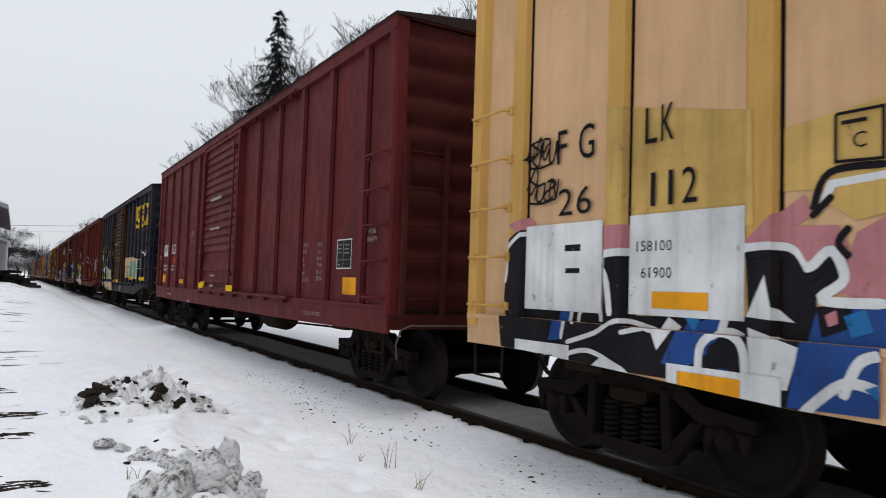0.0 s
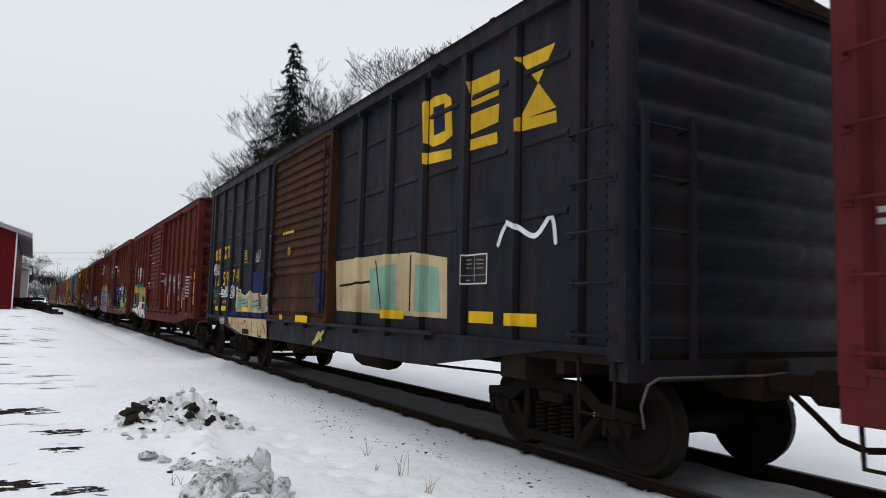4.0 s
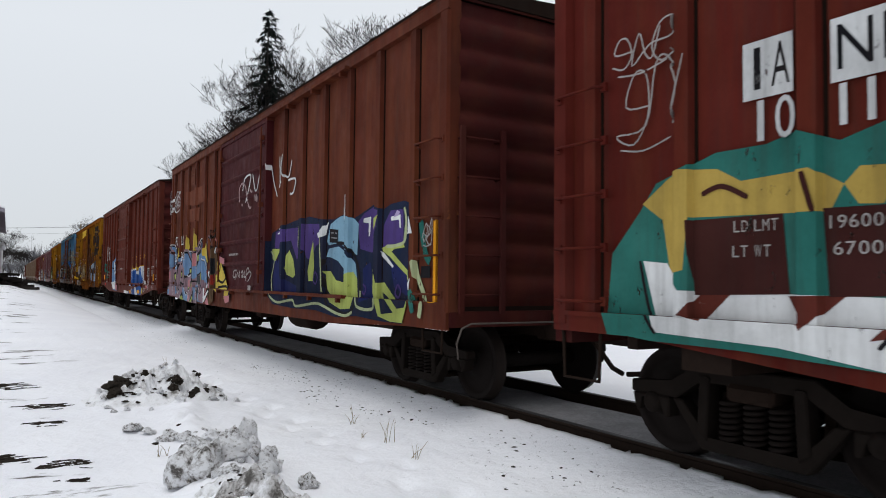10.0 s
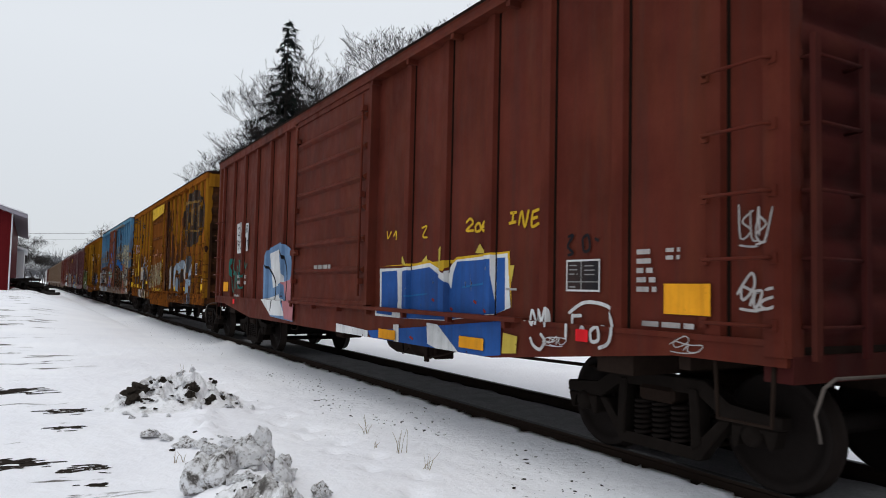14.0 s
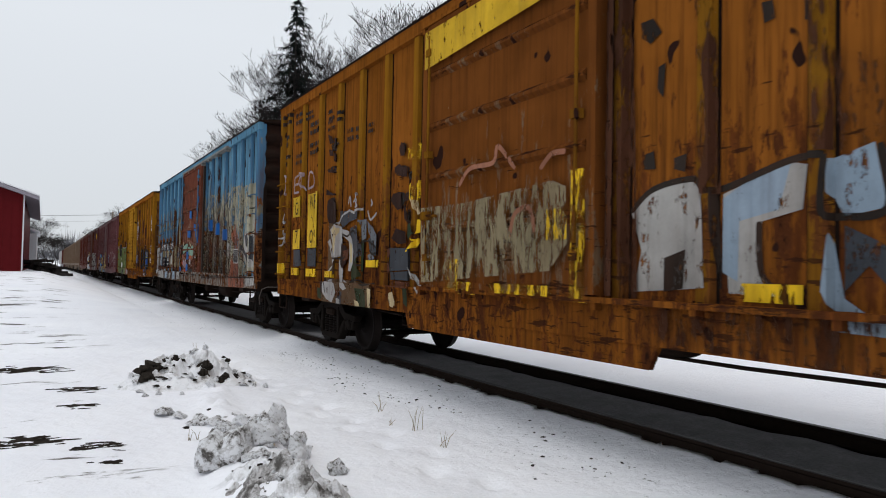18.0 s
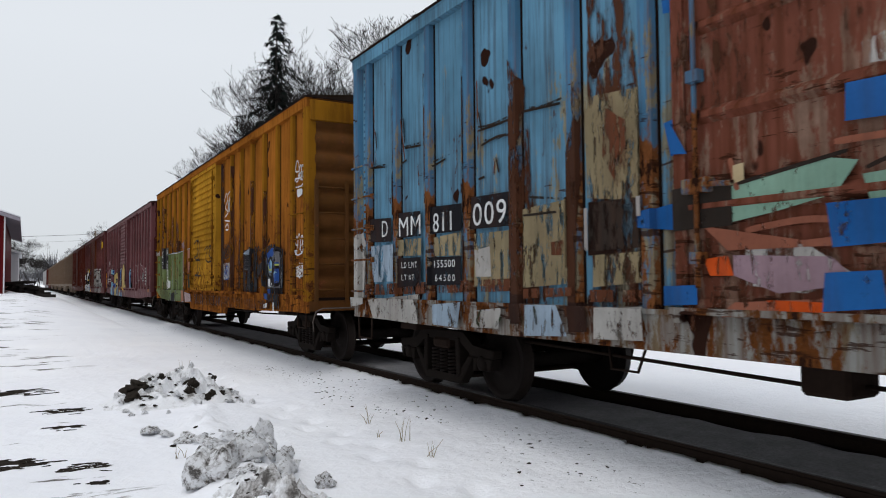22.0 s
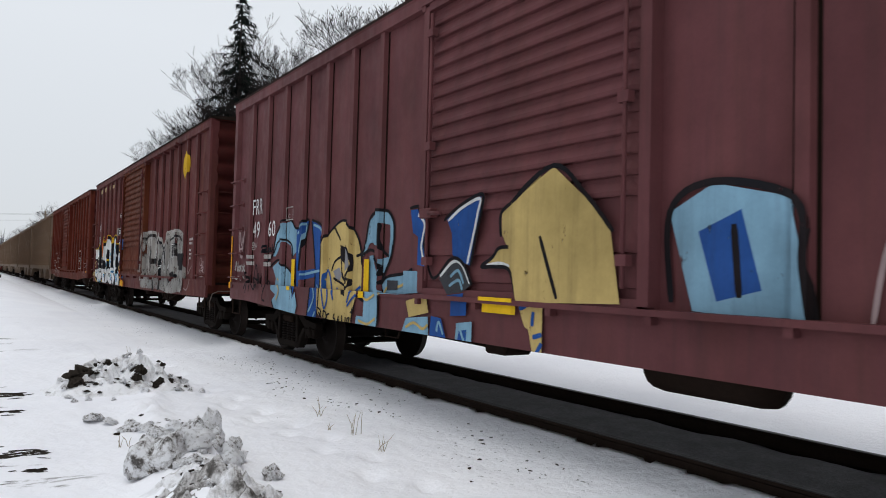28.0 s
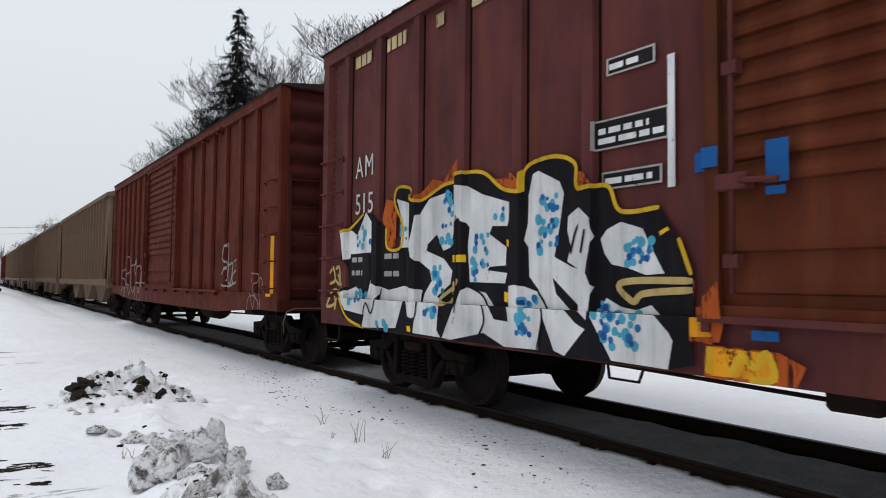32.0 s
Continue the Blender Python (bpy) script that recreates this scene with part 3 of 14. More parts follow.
def mathutils_tess(poly):
    from mathutils import geometry
    return geometry.tessellate_polygon([[Vector((u, v, 0)) for u, v in poly]])


def rect(u0, v0, u1, v1):
    return [[(u0, v0), (u1, v0), (u1, v1), (u0, v1)]]


def bars(u, v, lines, length, height=0.05, gap=0.05, seed=1, split=True):
    """Lines of print too small to read."""
    r = random.Random(seed)
    out = []
    for k in range(lines):
        w, x = length * r.uniform(0.7, 1.0), 0.0
        while x < w:
            d = r.uniform(0.06, 0.2) if split else w
            out += rect(u - x - min(d, w - x), v - k * (height + gap), u - x, v - k * (height + gap) + height)
            x += d + 0.03
    return out


def stroke(pts, width):
    """A sprayed line: quads joined edge to edge along the points."""
    h = width / 2
    left, right = [], []
    n = len(pts)
    for i, (u, v) in enumerate(pts):
        a, b = pts[max(0, i - 1)], pts[min(n - 1, i + 1)]
        d = math.hypot(b[0] - a[0], b[1] - a[1]) or 1e-6
        e = h if 0 < i < n - 1 else h * 0.7
        du, dv = -(b[1] - a[1]) / d * e, (b[0] - a[0]) / d * e
        left.append((u + du, v + dv))
        right.append((u - du, v - dv))
    return [[left[i], left[i + 1], right[i + 1], right[i]] for i in range(n - 1)]


def curve(pts, steps=6):
    """A smooth line through the points."""
    out = []
    p = [pts[0]] + list(pts) + [pts[-1]]
    for i in range(1, len(p) - 2):
        for k in range(steps):
            t = k / steps
            out.append(tuple(0.5 * (2 * p[i][j] + (p[i + 1][j] - p[i - 1][j]) * t + (2 * p[i - 1][j] - 5 * p[i][j] + 4 * p[i + 1][j] - p[i + 2][j]) * t * t + (3 * p[i][j] - p[i - 1][j] - 3 * p[i + 1][j] + p[i + 2][j]) * t ** 3) for j in (0, 1)))
    return out + [pts[-1]]


def blob(u, v, ru, rv, n=14, wob=0.15, seed=1):
    r = random.Random(seed)
    k = [1 + r.uniform(-wob, wob) for _ in range(n)]
    return [curve([(u + ru * k[i % n] * math.cos(2 * math.pi * i / n), v + rv * k[i % n] * math.sin(2 * math.pi * i / n)) for i in range(n + 1)], 3)[:-1]]


LOOPS = [[(0.0, 0.5), (0.7, 0.55), (0.6, 0.95), (0.2, 0.9), (0.05, 0.4), (0.35, 0.05), (0.85, 0.2)],
         [(0.8, 0.9), (0.4, 1.0), (0.1, 0.72), (0.6, 0.45), (0.75, 0.2), (0.4, 0.0), (0.0, 0.2)],
         [(0.0, 0.1), (0.2, 0.95), (0.4, 0.8), (0.6, 0.1), (0.9, 1.05)],
         [(0.0, 0.9), (0.15, 0.1), (0.5, 0.02), (0.75, 0.45), (0.7, 0.95), (0.9, 0.1)],
         [(0.1, -0.2), (0.3, 1.0), (0.9, 0.75), (0.3, 0.4), (0.95, 0.05)],
         [(0.0, 0.3), (0.5, 1.1), (0.75, 0.6), (0.3, 0.1), (0.1, 0.6), (0.9, 0.4)]]


def spots(fields, seed, share=1.0, size=1.0):
    """Round dabs of paint strewn over fields (u, v, half width, half height, count, radius)."""
    rng = random.Random(seed)
    out = []
    for u, v, w, h, n, r in fields:
        for k in range(max(1, int(n * share))):
            q = r * size * rng.uniform(0.5, 1.1)
            out += blob(u + rng.uniform(-w, w), v + rng.uniform(-h, h), q, q, 9, 0.06, k)
    return out


def turned(line, r):
    """The same loop, mirrored or upside down."""
    a, b = r.random() < 0.5, r.random() < 0.5
    return [(0.9 - p if a else p, 1 - q if b else q) for p, q in line]


def scribble(u, v, w, h, seed, width=0.045, turns=7):
    """A tag written with one can of paint, in loops that spell nothing."""
    r = random.Random(seed)
    n = max(2, min(8, round(w / max(0.1, h * 0.42)), turns))
    width = min(width * 0.7, h * 0.1)
    pts = []
    out = []
    for k in range(n):
        wide, tall, drop, lean = w / n * r.uniform(1.1, 1.7), h * r.uniform(0.6, 1.05), h * r.uniform(-0.1, 0.2), r.uniform(-0.1, 0.35)
        pts += [(u - w * k / n - wide * (p + lean * q) + r.uniform(-0.06, 0.06) * wide, v + drop + tall * q) for p, q in turned(r.choice(LOOPS), r)]
        if r.random() < 0.3:
            out += stroke(curve(pts, 4), width)
            pts = []
    if len(pts) > 1:
        out += stroke(curve(pts, 4), width)
    a = v - h * r.uniform(0.02, 0.12)
    return out + stroke(curve([(u - w * 0.1, a), (u - w * 0.5, a - h * 0.06), (u - w * 0.95, a + h * 0.05)], 4), width)


def corrugated(bm, flat, a, b, lo, hi, waves, depth, base, mat=0, margin=0.12, sharp=False):
    """A sheet with rounded level ribs. flat(d, along, z) gives the vertex."""
    zs = [lo]
    ds = [0.0]
    step = (hi - lo - 2 * margin) / waves
    for k in range(waves):
        z = lo + margin + k * step
        for f, d in ((0.0, 0.0), (0.05, 0.9), (0.12, 1.0), (0.30, 1.0), (0.80, 0.1)) if sharp else ((0.0, 0.0), (0.12, 0.12), (0.30, 0.8), (0.5, 1.0), (0.70, 0.8), (0.88, 0.12)):
            zs.append(z + f * step)
            ds.append(d * depth)
    zs += [hi - margin, hi]
    ds += [0.0, 0.0]
    ins = 0.14
    rows = []
    for z, d in zip(zs, ds):
        rows.append([bm.verts.new(flat(base + k * d, y, z)) for y, k in ((a, 0), (a + ins * 0.4, 0), (a + ins, 1), (b - ins, 1), (b - ins * 0.4, 0), (b, 0))])
    for p, q in zip(rows, rows[1:]):
        for i in range(5):
            f = bm.faces.new((p[i], p[i + 1], q[i + 1], q[i]))
            f.smooth, f.material_index = not sharp, mat


def boxcar(label, y0, y1, body, door_mat=None, end_mat=None, door=(6.4, 9.5), posts=6, eave=4.45, sill=(1.0, 0.74), door_style="ribs", door_ribs=14, post_w=0.12, roof_mat=None, end_waves=9, sill_mat=None, rear_posts=None, post_mat=None, rods=True, recess=False, rear_label="", walkway=True, bolts=False, hatch=False, pockets=False, skirt=None, post_at=None):
    L = y1 - y0
    car = thing("boxcar", label, "boxcar", "boxcars of the freight train")
    c = -L / 2       # local y of the front end
    CARS.append((car, (y0 + y1) / 2))
    door_mat, end_mat, roof_mat, sill_mat, post_mat = door_mat or body, end_mat or body, roof_mat or ROOF, sill_mat or body, post_mat or body
    d0, d1 = door
    low = 1.12       # bottom of the side sheets
    top = eave - 0.02
    fronts = [0.32 + (d0 - 0.1 - 0.32) * (k + 1) / (posts + 1) for k in range(posts)]
    n2 = rear_posts or posts
    rears = [d1 + 0.1 + (L - 0.32 - d1 - 0.1) * (k + 1) / (n2 + 1) for k in range(n2)]
    if post_at:      # first and last post of the front half, then of the rear half
        a0, a1, b0, b1 = post_at
        fronts = [a0 + (a1 - a0) * k / (posts - 1) for k in range(posts)]
        rears = [b0 + (b1 - b0) * k / (n2 - 1) for k in range(n2)]
    side = Side(car, c, L, fronts + rears + [0.16, L - 0.16], post_w, PANEL, HALF - 0.012)
    side.sill = sill
    # sheets, ahead of the door and behind it, and the far side
    for a, b in ((0.02, d0), (d1, L - 0.02)):
        bm = bmesh.new()
        box(bm, -PANEL, -PANEL + 0.03, c + a, c + b, low - 0.05, top - 0.1)
        part("side_panel", bm, body, car)
    bm = bmesh.new()
    box(bm, PANEL - 0.03, PANEL, c + 0.02, c + L - 0.02, low - 0.05, top - 0.1)
    part("far_side_panel", bm, body, car)
    # posts: pressed channels with sloping flanks
    bm = bmesh.new()
    h = post_w / 2
    prism(bm, [(-h - 0.015, PANEL), (-h, HALF - 0.012), (h, HALF - 0.012), (h + 0.015, PANEL)], lambda p, q, d: (-q, p, d), low, top - 0.14)
    post = mesh_of("side_post", bm, [post_mat])
    for u in fronts + rears:
        placed("side_post", post, post_mat, car).location = (0, c + u, 0)
    # shade and grime along the foot of each post, laid on as dark strips
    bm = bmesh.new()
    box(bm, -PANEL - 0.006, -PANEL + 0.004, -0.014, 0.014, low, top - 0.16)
    shade_strip = mesh_of("post_shade_strip", bm, [POST_SHADE])
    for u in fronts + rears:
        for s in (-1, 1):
            placed("post_shade_strip", shade_strip, POST_SHADE, car).location = (0, c + u + s * (h + 0.026), 0)
    for u, e in ((0.0, 1), (L, -1)):
        bm = bmesh.new()
        y = c + u
        prism(bm, [(y, HALF - 0.16), (y + e * 0.20, HALF - 0.16), (y + e * 0.20, PANEL + 0.004), (y + e * 0.17, HALF), (y + e * 0.03, HALF), (y, HALF - 0.03)], lambda p, q, d: (-q, p, d), low - 0.06, top - 0.03)
        part("corner_post", tidy(bm), post_mat, car)
        if bolts:
            bm = bmesh.new()
            for k in range(34):
                z = low + 0.1 + (top - low - 0.3) * k / 33
                yy = y + e * 0.26
                box(bm, -PANEL - 0.012, -PANEL + 0.005, yy - 0.014, yy + 0.014, z - 0.014, z + 0.014)
            tagged(part("corner_seam", bm, post_mat, car), kind="stuff")
    if pockets:
        # level ribs pressed into the sheets between the posts
        edges = [0.3] + fronts + [d0 - 0.12], [d1 + 0.12] + rears + [L - 0.3]
        for row in edges:
            for k, (a, b) in enumerate(zip(row, row[1:])):
                for z in (3.72, 3.02, 2.32):
                    bm = bmesh.new()
                    prism(bm, [(PANEL - 0.002, z - 0.03), (PANEL + 0.024, z - 0.02), (PANEL + 0.024, z), (PANEL - 0.002, z + 0.05)], lambda p, q, d: (-p, d, q), c + a + 0.14, c + b - 0.14)
                    part("panel_rib", tidy(bm), body, car)
    if hatch:
        # framed panel beside each end
        for a, b in ((fronts[0] - 0.98 + 0.06, fronts[0] - 0.06), (rears[-1] + 0.06, rears[-1] + 0.98)):
            bm = bmesh.new()
            a, b = max(a, 0.36), min(b, L - 0.36)
            for z0, z1, y0_, y1_ in ((top - 0.75, top - 0.16, a, b), (low + 0.05, top - 0.75, a, a + 0.05), (low + 0.05, top - 0.75, b - 0.05, b)):
                box(bm, -PANEL - 0.028, -PANEL + 0.004, c + y0_, c + y1_, z0, z1)
            part("stiffener_frame", bm, body, car)
    # top chord and roof
    bm = bmesh.new()
    prism(bm, [(HALF - 0.10, top - 0.16), (HALF + 0.004, top - 0.15), (HALF + 0.004, top - 0.02), (HALF + 0.02, top), (HALF - 0.10, top)], lambda p, q, d: (-p, d, q), c + 0.0, c + L)
    part("top_chord", tidy(bm), body, car)
    bm = bmesh.new()
    prism(bm, [(-HALF - 0.02, top + 0.003), (-HALF - 0.03, top + 0.03), (-0.5, top + 0.17), (0, top + 0.20), (0.5, top + 0.17), (HALF + 0.03, top + 0.03), (HALF + 0.02, top + 0.003)], lambda p, q, d: (p, d, q), c - 0.03, c + L + 0.03)
    n = 12
    for k in range(n):
        y = c + L * (k + 0.5) / n
        prism(bm, [(-HALF - 0.012, top + 0.035), (-HALF - 0.012, top + 0.06), (0, top + 0.23), (HALF, top + 0.06), (HALF, top + 0.035), (0, top + 0.19)], lambda p, q, d: (p, d, q), y - 0.04, y + 0.04)
    part("roof", tidy(bm), roof_mat, car, "weathered ribbed steel roof")
    # side sill: a deep plate between the trucks
    s0, s1 = sill
    a, b = 2.0, L - 2.0
    outline = [(0.02, low + 0.03), (0.02, s0), (0.9, s0), (3.2, s1), (L - 3.2, s1), (L - 0.9, s0), (L - 0.02, s0), (L - 0.02, low + 0.03)]
    for sgn, nm in ((-1, "side_sill"), (1, "far_side_sill")):
        bm = bmesh.new()
        prism(bm, outline, lambda p, q, d: (d, c + p, q), sgn * (HALF - 0.055), sgn * (HALF - 0.012))
        box(bm, min(sgn * (HALF - 0.02), sgn * HALF), max(sgn * (HALF - 0.02), sgn * HALF), c + 0.02, c + L - 0.02, low + 0.005, low + 0.045)
        part(nm, tidy(bm), sill_mat, car)
    if skirt:
        # deeper plate under the door
        a, b, z = skirt
        bm = bmesh.new()
        prism(bm, [(a, 0.9), (a + 0.12, z), (b - 0.12, z), (b, 0.9)], lambda p, q, d: (d, c + p, q), -HALF + 0.024, -HALF + 0.075)
        part("skirt_plate", tidy(bm), sill_mat, car)
    # underframe
    bm = bmesh.new()
    box(bm, -HALF + 0.06, HALF - 0.06, c + 0.05, c + L - 0.05, 1.02, 1.12)
    box(bm, -0.22, 0.22, c + 0.1, c + L - 0.1, 0.76, 1.04)
    for k in range(9):
        y = c + L * (k + 0.5) / 9
        box(bm, -HALF + 0.08, HALF - 0.08, y - 0.05, y + 0.05, 0.90, 1.04)
    for y in (c + 1.55, c + L - 1.5):
        box(bm, -HALF + 0.08, HALF - 0.08, y - 0.2, y + 0.2, 0.80, 1.04)
    part("underframe", tidy(bm), IRON, car, "black steel underframe")
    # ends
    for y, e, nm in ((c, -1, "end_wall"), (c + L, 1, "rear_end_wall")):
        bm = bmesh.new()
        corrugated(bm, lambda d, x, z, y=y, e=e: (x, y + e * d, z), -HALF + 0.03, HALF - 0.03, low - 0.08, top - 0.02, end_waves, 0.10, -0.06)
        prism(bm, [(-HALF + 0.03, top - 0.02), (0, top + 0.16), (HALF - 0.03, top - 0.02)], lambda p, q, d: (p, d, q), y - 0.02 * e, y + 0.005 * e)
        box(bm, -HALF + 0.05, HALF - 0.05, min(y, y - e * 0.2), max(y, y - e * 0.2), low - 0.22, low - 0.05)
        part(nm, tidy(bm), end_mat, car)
    # door
    proud = HALF + 0.045
    side.door(d0, d1, proud)
    flat = lambda d, y, z: (-d, c + y, z)
    zb, zt = low + 0.10, top - 0.22
    bm = bmesh.new()
    box(bm, -proud + 0.06, -PANEL + 0.03, c + d0, c + d1, zb - 0.05, zt + 0.1)
    if door_style == "panels":
        box(bm, -proud + 0.012, -proud + 0.06, c + d0 + 0.06, c + d1 - 0.06, zb, zt)
    dr = part("door", tidy(bm), door_mat, car, "closed sliding steel door")
    if door_style == "ribs":
        for nm, a, b, n, dd, mg in (("door_sheet", zb + 0.7, zt, door_ribs, 0.04, 0.06), ("lower_door_sheet", zb, zb + 0.7, 2, 0.03, 0.1)):
            bm = bmesh.new()
            corrugated(bm, flat, d0 + 0.06, d1 - 0.06, a, b, n, dd, proud - 0.045, 0, mg, True)
            part(nm, tidy(bm), door_mat, dr)
    else:
        hh = (zt - zb) / door_ribs
        bm = bmesh.new()
        prism(bm, [(proud - 0.013, -0.02), (proud + 0.035, 0.02), (proud + 0.035, 0.05), (proud - 0.013, 0.09)], lambda p, q, d: (-p, d, q), c + d0 + 0.14, c + d1 - 0.14)
        rib = mesh_of("door_rib", bm, [door_mat])
        for k in range(1, door_ribs):
            placed("door_rib", rib, door_mat, dr).location = (0, 0, zb + k * hh)
    for u in (d0, d1 - 0.10):
        bm = bmesh.new()
        box(bm, -proud - 0.012, -proud + 0.06, c + u, c + u + 0.10, zb - 0.02, zt + 0.02)
        part("door_stile", bm, door_mat, dr)
    for z in (zb - 0.05, zt - 0.03):
        bm = bmesh.new()
        box(bm, -proud - 0.01, -proud + 0.06, c + d0 + 0.10, c + d1 - 0.10, z, z + 0.08)
        part("door_rail", bm, door_mat, dr)
    if rods:
        for u in (d1 - 0.22, d0 + 0.2):
            bm = bmesh.new()
            tube(bm, [(-proud - 0.05, c + u, zb + 0.1), (-proud - 0.05, c + u, zt - 0.1)], 0.018, 6)
            for z in (zb + 0.3, (zb + zt) / 2, zt - 0.3):
                box(bm, -proud - 0.075, -proud - 0.005, c + u - 0.05, c + u + 0.05, z - 0.04, z + 0.04)
            part("lock_rod", tidy(bm), post_mat, dr)
        bm = bmesh.new()
        box(bm, -proud - 0.09, -proud - 0.0, c + d1 - 0.34, c + d1 - 0.12, 1.95, 2.05, 0, 0.01)
        tube(bm, [(-proud - 0.09, c + d1 - 0.3, 2.0), (-proud - 0.11, c + d1 - 0.55, 1.98)], 0.02, 6)
        part("door_handle", tidy(bm), post_mat, dr)
    # tracks on which the door slides, towards the front
    for z in (low + 0.02, top - 0.17):
        bm = bmesh.new()
        box(bm, -proud - 0.03, -PANEL + 0.01, c + max(0.7, 2 * d0 - d1 - 0.2), c + d1 + 0.05, z, z + 0.045)
        for k in range(7):
            u = max(0.8, 2 * d0 - d1) + (d1 - max(0.8, 2 * d0 - d1)) * k / 6
            box(bm, -proud - 0.02, -PANEL + 0.01, c + u - 0.03, c + u + 0.03, z - 0.06, z)
        part("door_track", tidy(bm), sill_mat, car)
    # grab irons at both corners and a ladder of them on the front end
    for u in (0.1, L - 0.62):
        for k in range(5):
            bm = bmesh.new()
            z = 1.25 + 0.42 * k
            tube(bm, [(-HALF + 0.01, c + u, z), (-HALF - 0.07, c + u + 0.03, z), (-HALF - 0.07, c + u + 0.49, z), (-HALF + 0.01, c + u + 0.52, z)], 0.013, 5)
            for e in (0.0, 0.52):
                box(bm, -HALF - 0.012, -HALF + 0.02, c + u + e - 0.03, c + u + e + 0.03, z - 0.035, z + 0.035)
            part("grab_iron", tidy(bm), post_mat, car)
    for k in range(5):
        bm = bmesh.new()
        z = 1.25 + 0.42 * k
        tube(bm, [(-HALF + 0.14, c + 0.02, z), (-HALF + 0.16, c - 0.10, z), (-HALF + 0.62, c - 0.10, z), (-HALF + 0.64, c + 0.02, z)], 0.013, 5)
        part("grab_iron", tidy(bm), end_mat, car)
    # stirrup steps at the corners
    for u in (0.12, L - 0.55):
        bm = bmesh.new()
        tube(bm, [(-HALF + 0.04, c + u, 1.06), (-HALF + 0.04, c + u + 0.02, 0.62), (-HALF + 0.04, c + u + 0.42, 0.62), (-HALF + 0.04, c + u + 0.44, 1.06)], 0.016, 6)
        part("step", tidy(bm), IRON, car)
    # lever that lifts the coupler pin
    bm = bmesh.new()
    tube(bm, [(-0.15, c - 0.35, 0.98), (-0.3, c - 0.22, 0.95), (-HALF + 0.22, c - 0.16, 0.95), (-HALF + 0.1, c - 0.16, 0.90), (-HALF + 0.06, c - 0.13, 0.74), (-HALF + 0.06, c - 0.16, 0.58)], 0.011, 6)
    part("uncoupling_lever", tidy(bm), LEVER, car, "bent rod with worn white paint")
    # framed ladder on the front end
    for x in (-HALF + 0.13, -HALF + 0.66):
        bm = bmesh.new()
        box(bm, x - 0.03, x + 0.03, c - 0.12, c - 0.085, 1.05, 3.05)
        part("ladder_rail", bm, end_mat, car)
    # brake gear under the floor
    bm = bmesh.new()
    lathe(bm, [(0.05, -0.6), (0.22, -0.52), (0.24, -0.4), (0.24, 0.4), (0.22, 0.52), (0.05, 0.6)], lambda p, q, a: (-0.75 + p, c + L * 0.42 + a, (0.90 if skirt else 0.72) + q), 16)
    part("air_reservoir", bm, IRON, car)
    bm = bmesh.new()
    box(bm, -1.0, -0.62, c + L * 0.56, c + L * 0.56 + 0.35, 0.58, 0.92, 0, 0.03)
    tube(bm, [(-0.8, c + 2.6, 0.72), (-0.8, c + L * 0.35, 0.66), (-0.8, c + L * 0.56, 0.66)], 0.018, 5)
    tube(bm, [(-0.8, c + L * 0.58, 0.62), (-0.75, c + L - 2.7, 0.70)], 0.018, 5)
    tube(bm, [(-1.2, c + L * 0.66, 0.95), (-1.25, c + L * 0.66 + 0.1, 0.62), (-1.25, c + L * 0.66 + 0.4, 0.62), (-1.2, c + L * 0.66 + 0.5, 0.95)], 0.014, 5)
    part("brake_gear", tidy(bm), IRON, car)
    truck(car, c + 1.55)
    truck(car, c + L - 1.50)
    coupler(car, c - 0.02, -1)
    coupler(car, c + L + 0.02, 1)
    return car, side


def hung_gear(car, y, low=0.55):
    """A brake cylinder with its levers and pull rods, hung low under the floor."""
    bm = bmesh.new()
    lathe(bm, [(0.03, -0.34), (0.15, -0.33), (0.16, -0.28), (0.13, -0.26), (0.13, 0.14), (0.16, 0.16), (0.16, 0.22), (0.05, 0.26)], lambda p, q, a: (-1.12 + p, y + a, low + 0.17 + q), 14)
    part("brake_cylinder", tidy(bm), IRON, car)
    bm = bmesh.new()
    box(bm, -1.30, -1.26, y - 0.30, y - 0.22, low - 0.02, low + 0.40, 0, 0.006)
    box(bm, -1.24, -0.98, y - 0.42, y - 0.36, low + 0.02, low + 0.42, 0, 0.01)
    tube(bm, [(-1.28, y - 0.26, low + 0.02), (-1.28, y - 0.75, low + 0.12), (-1.22, y - 1.25, low + 0.26)], 0.016, 5)
    tube(bm, [(-1.28, y - 0.26, low + 0.30), (-1.26, y - 0.8, low + 0.27), (-1.2, y - 1.5, low + 0.30)], 0.014, 5)
    tube(bm, [(-1.25, y + 0.28, low + 0.10), (-1.25, y + 0.45, low + 0.02), (-1.2, y + 0.55, low + 0.28)], 0.012, 5)
    part("brake_lever", tidy(bm), IRON, car)


def patch_plate(side, u0, v0, u1, v1, mat):
    """A plate welded onto the side sheet."""
    bm = bmesh.new()
    box(bm, -PANEL - 0.022, -PANEL + 0.002, side.y0 + min(u0, u1), side.y0 + max(u0, u1), min(v0, v1), max(v0, v1), 0, 0.006)
    part("patch_plate", bm, mat, side.car)


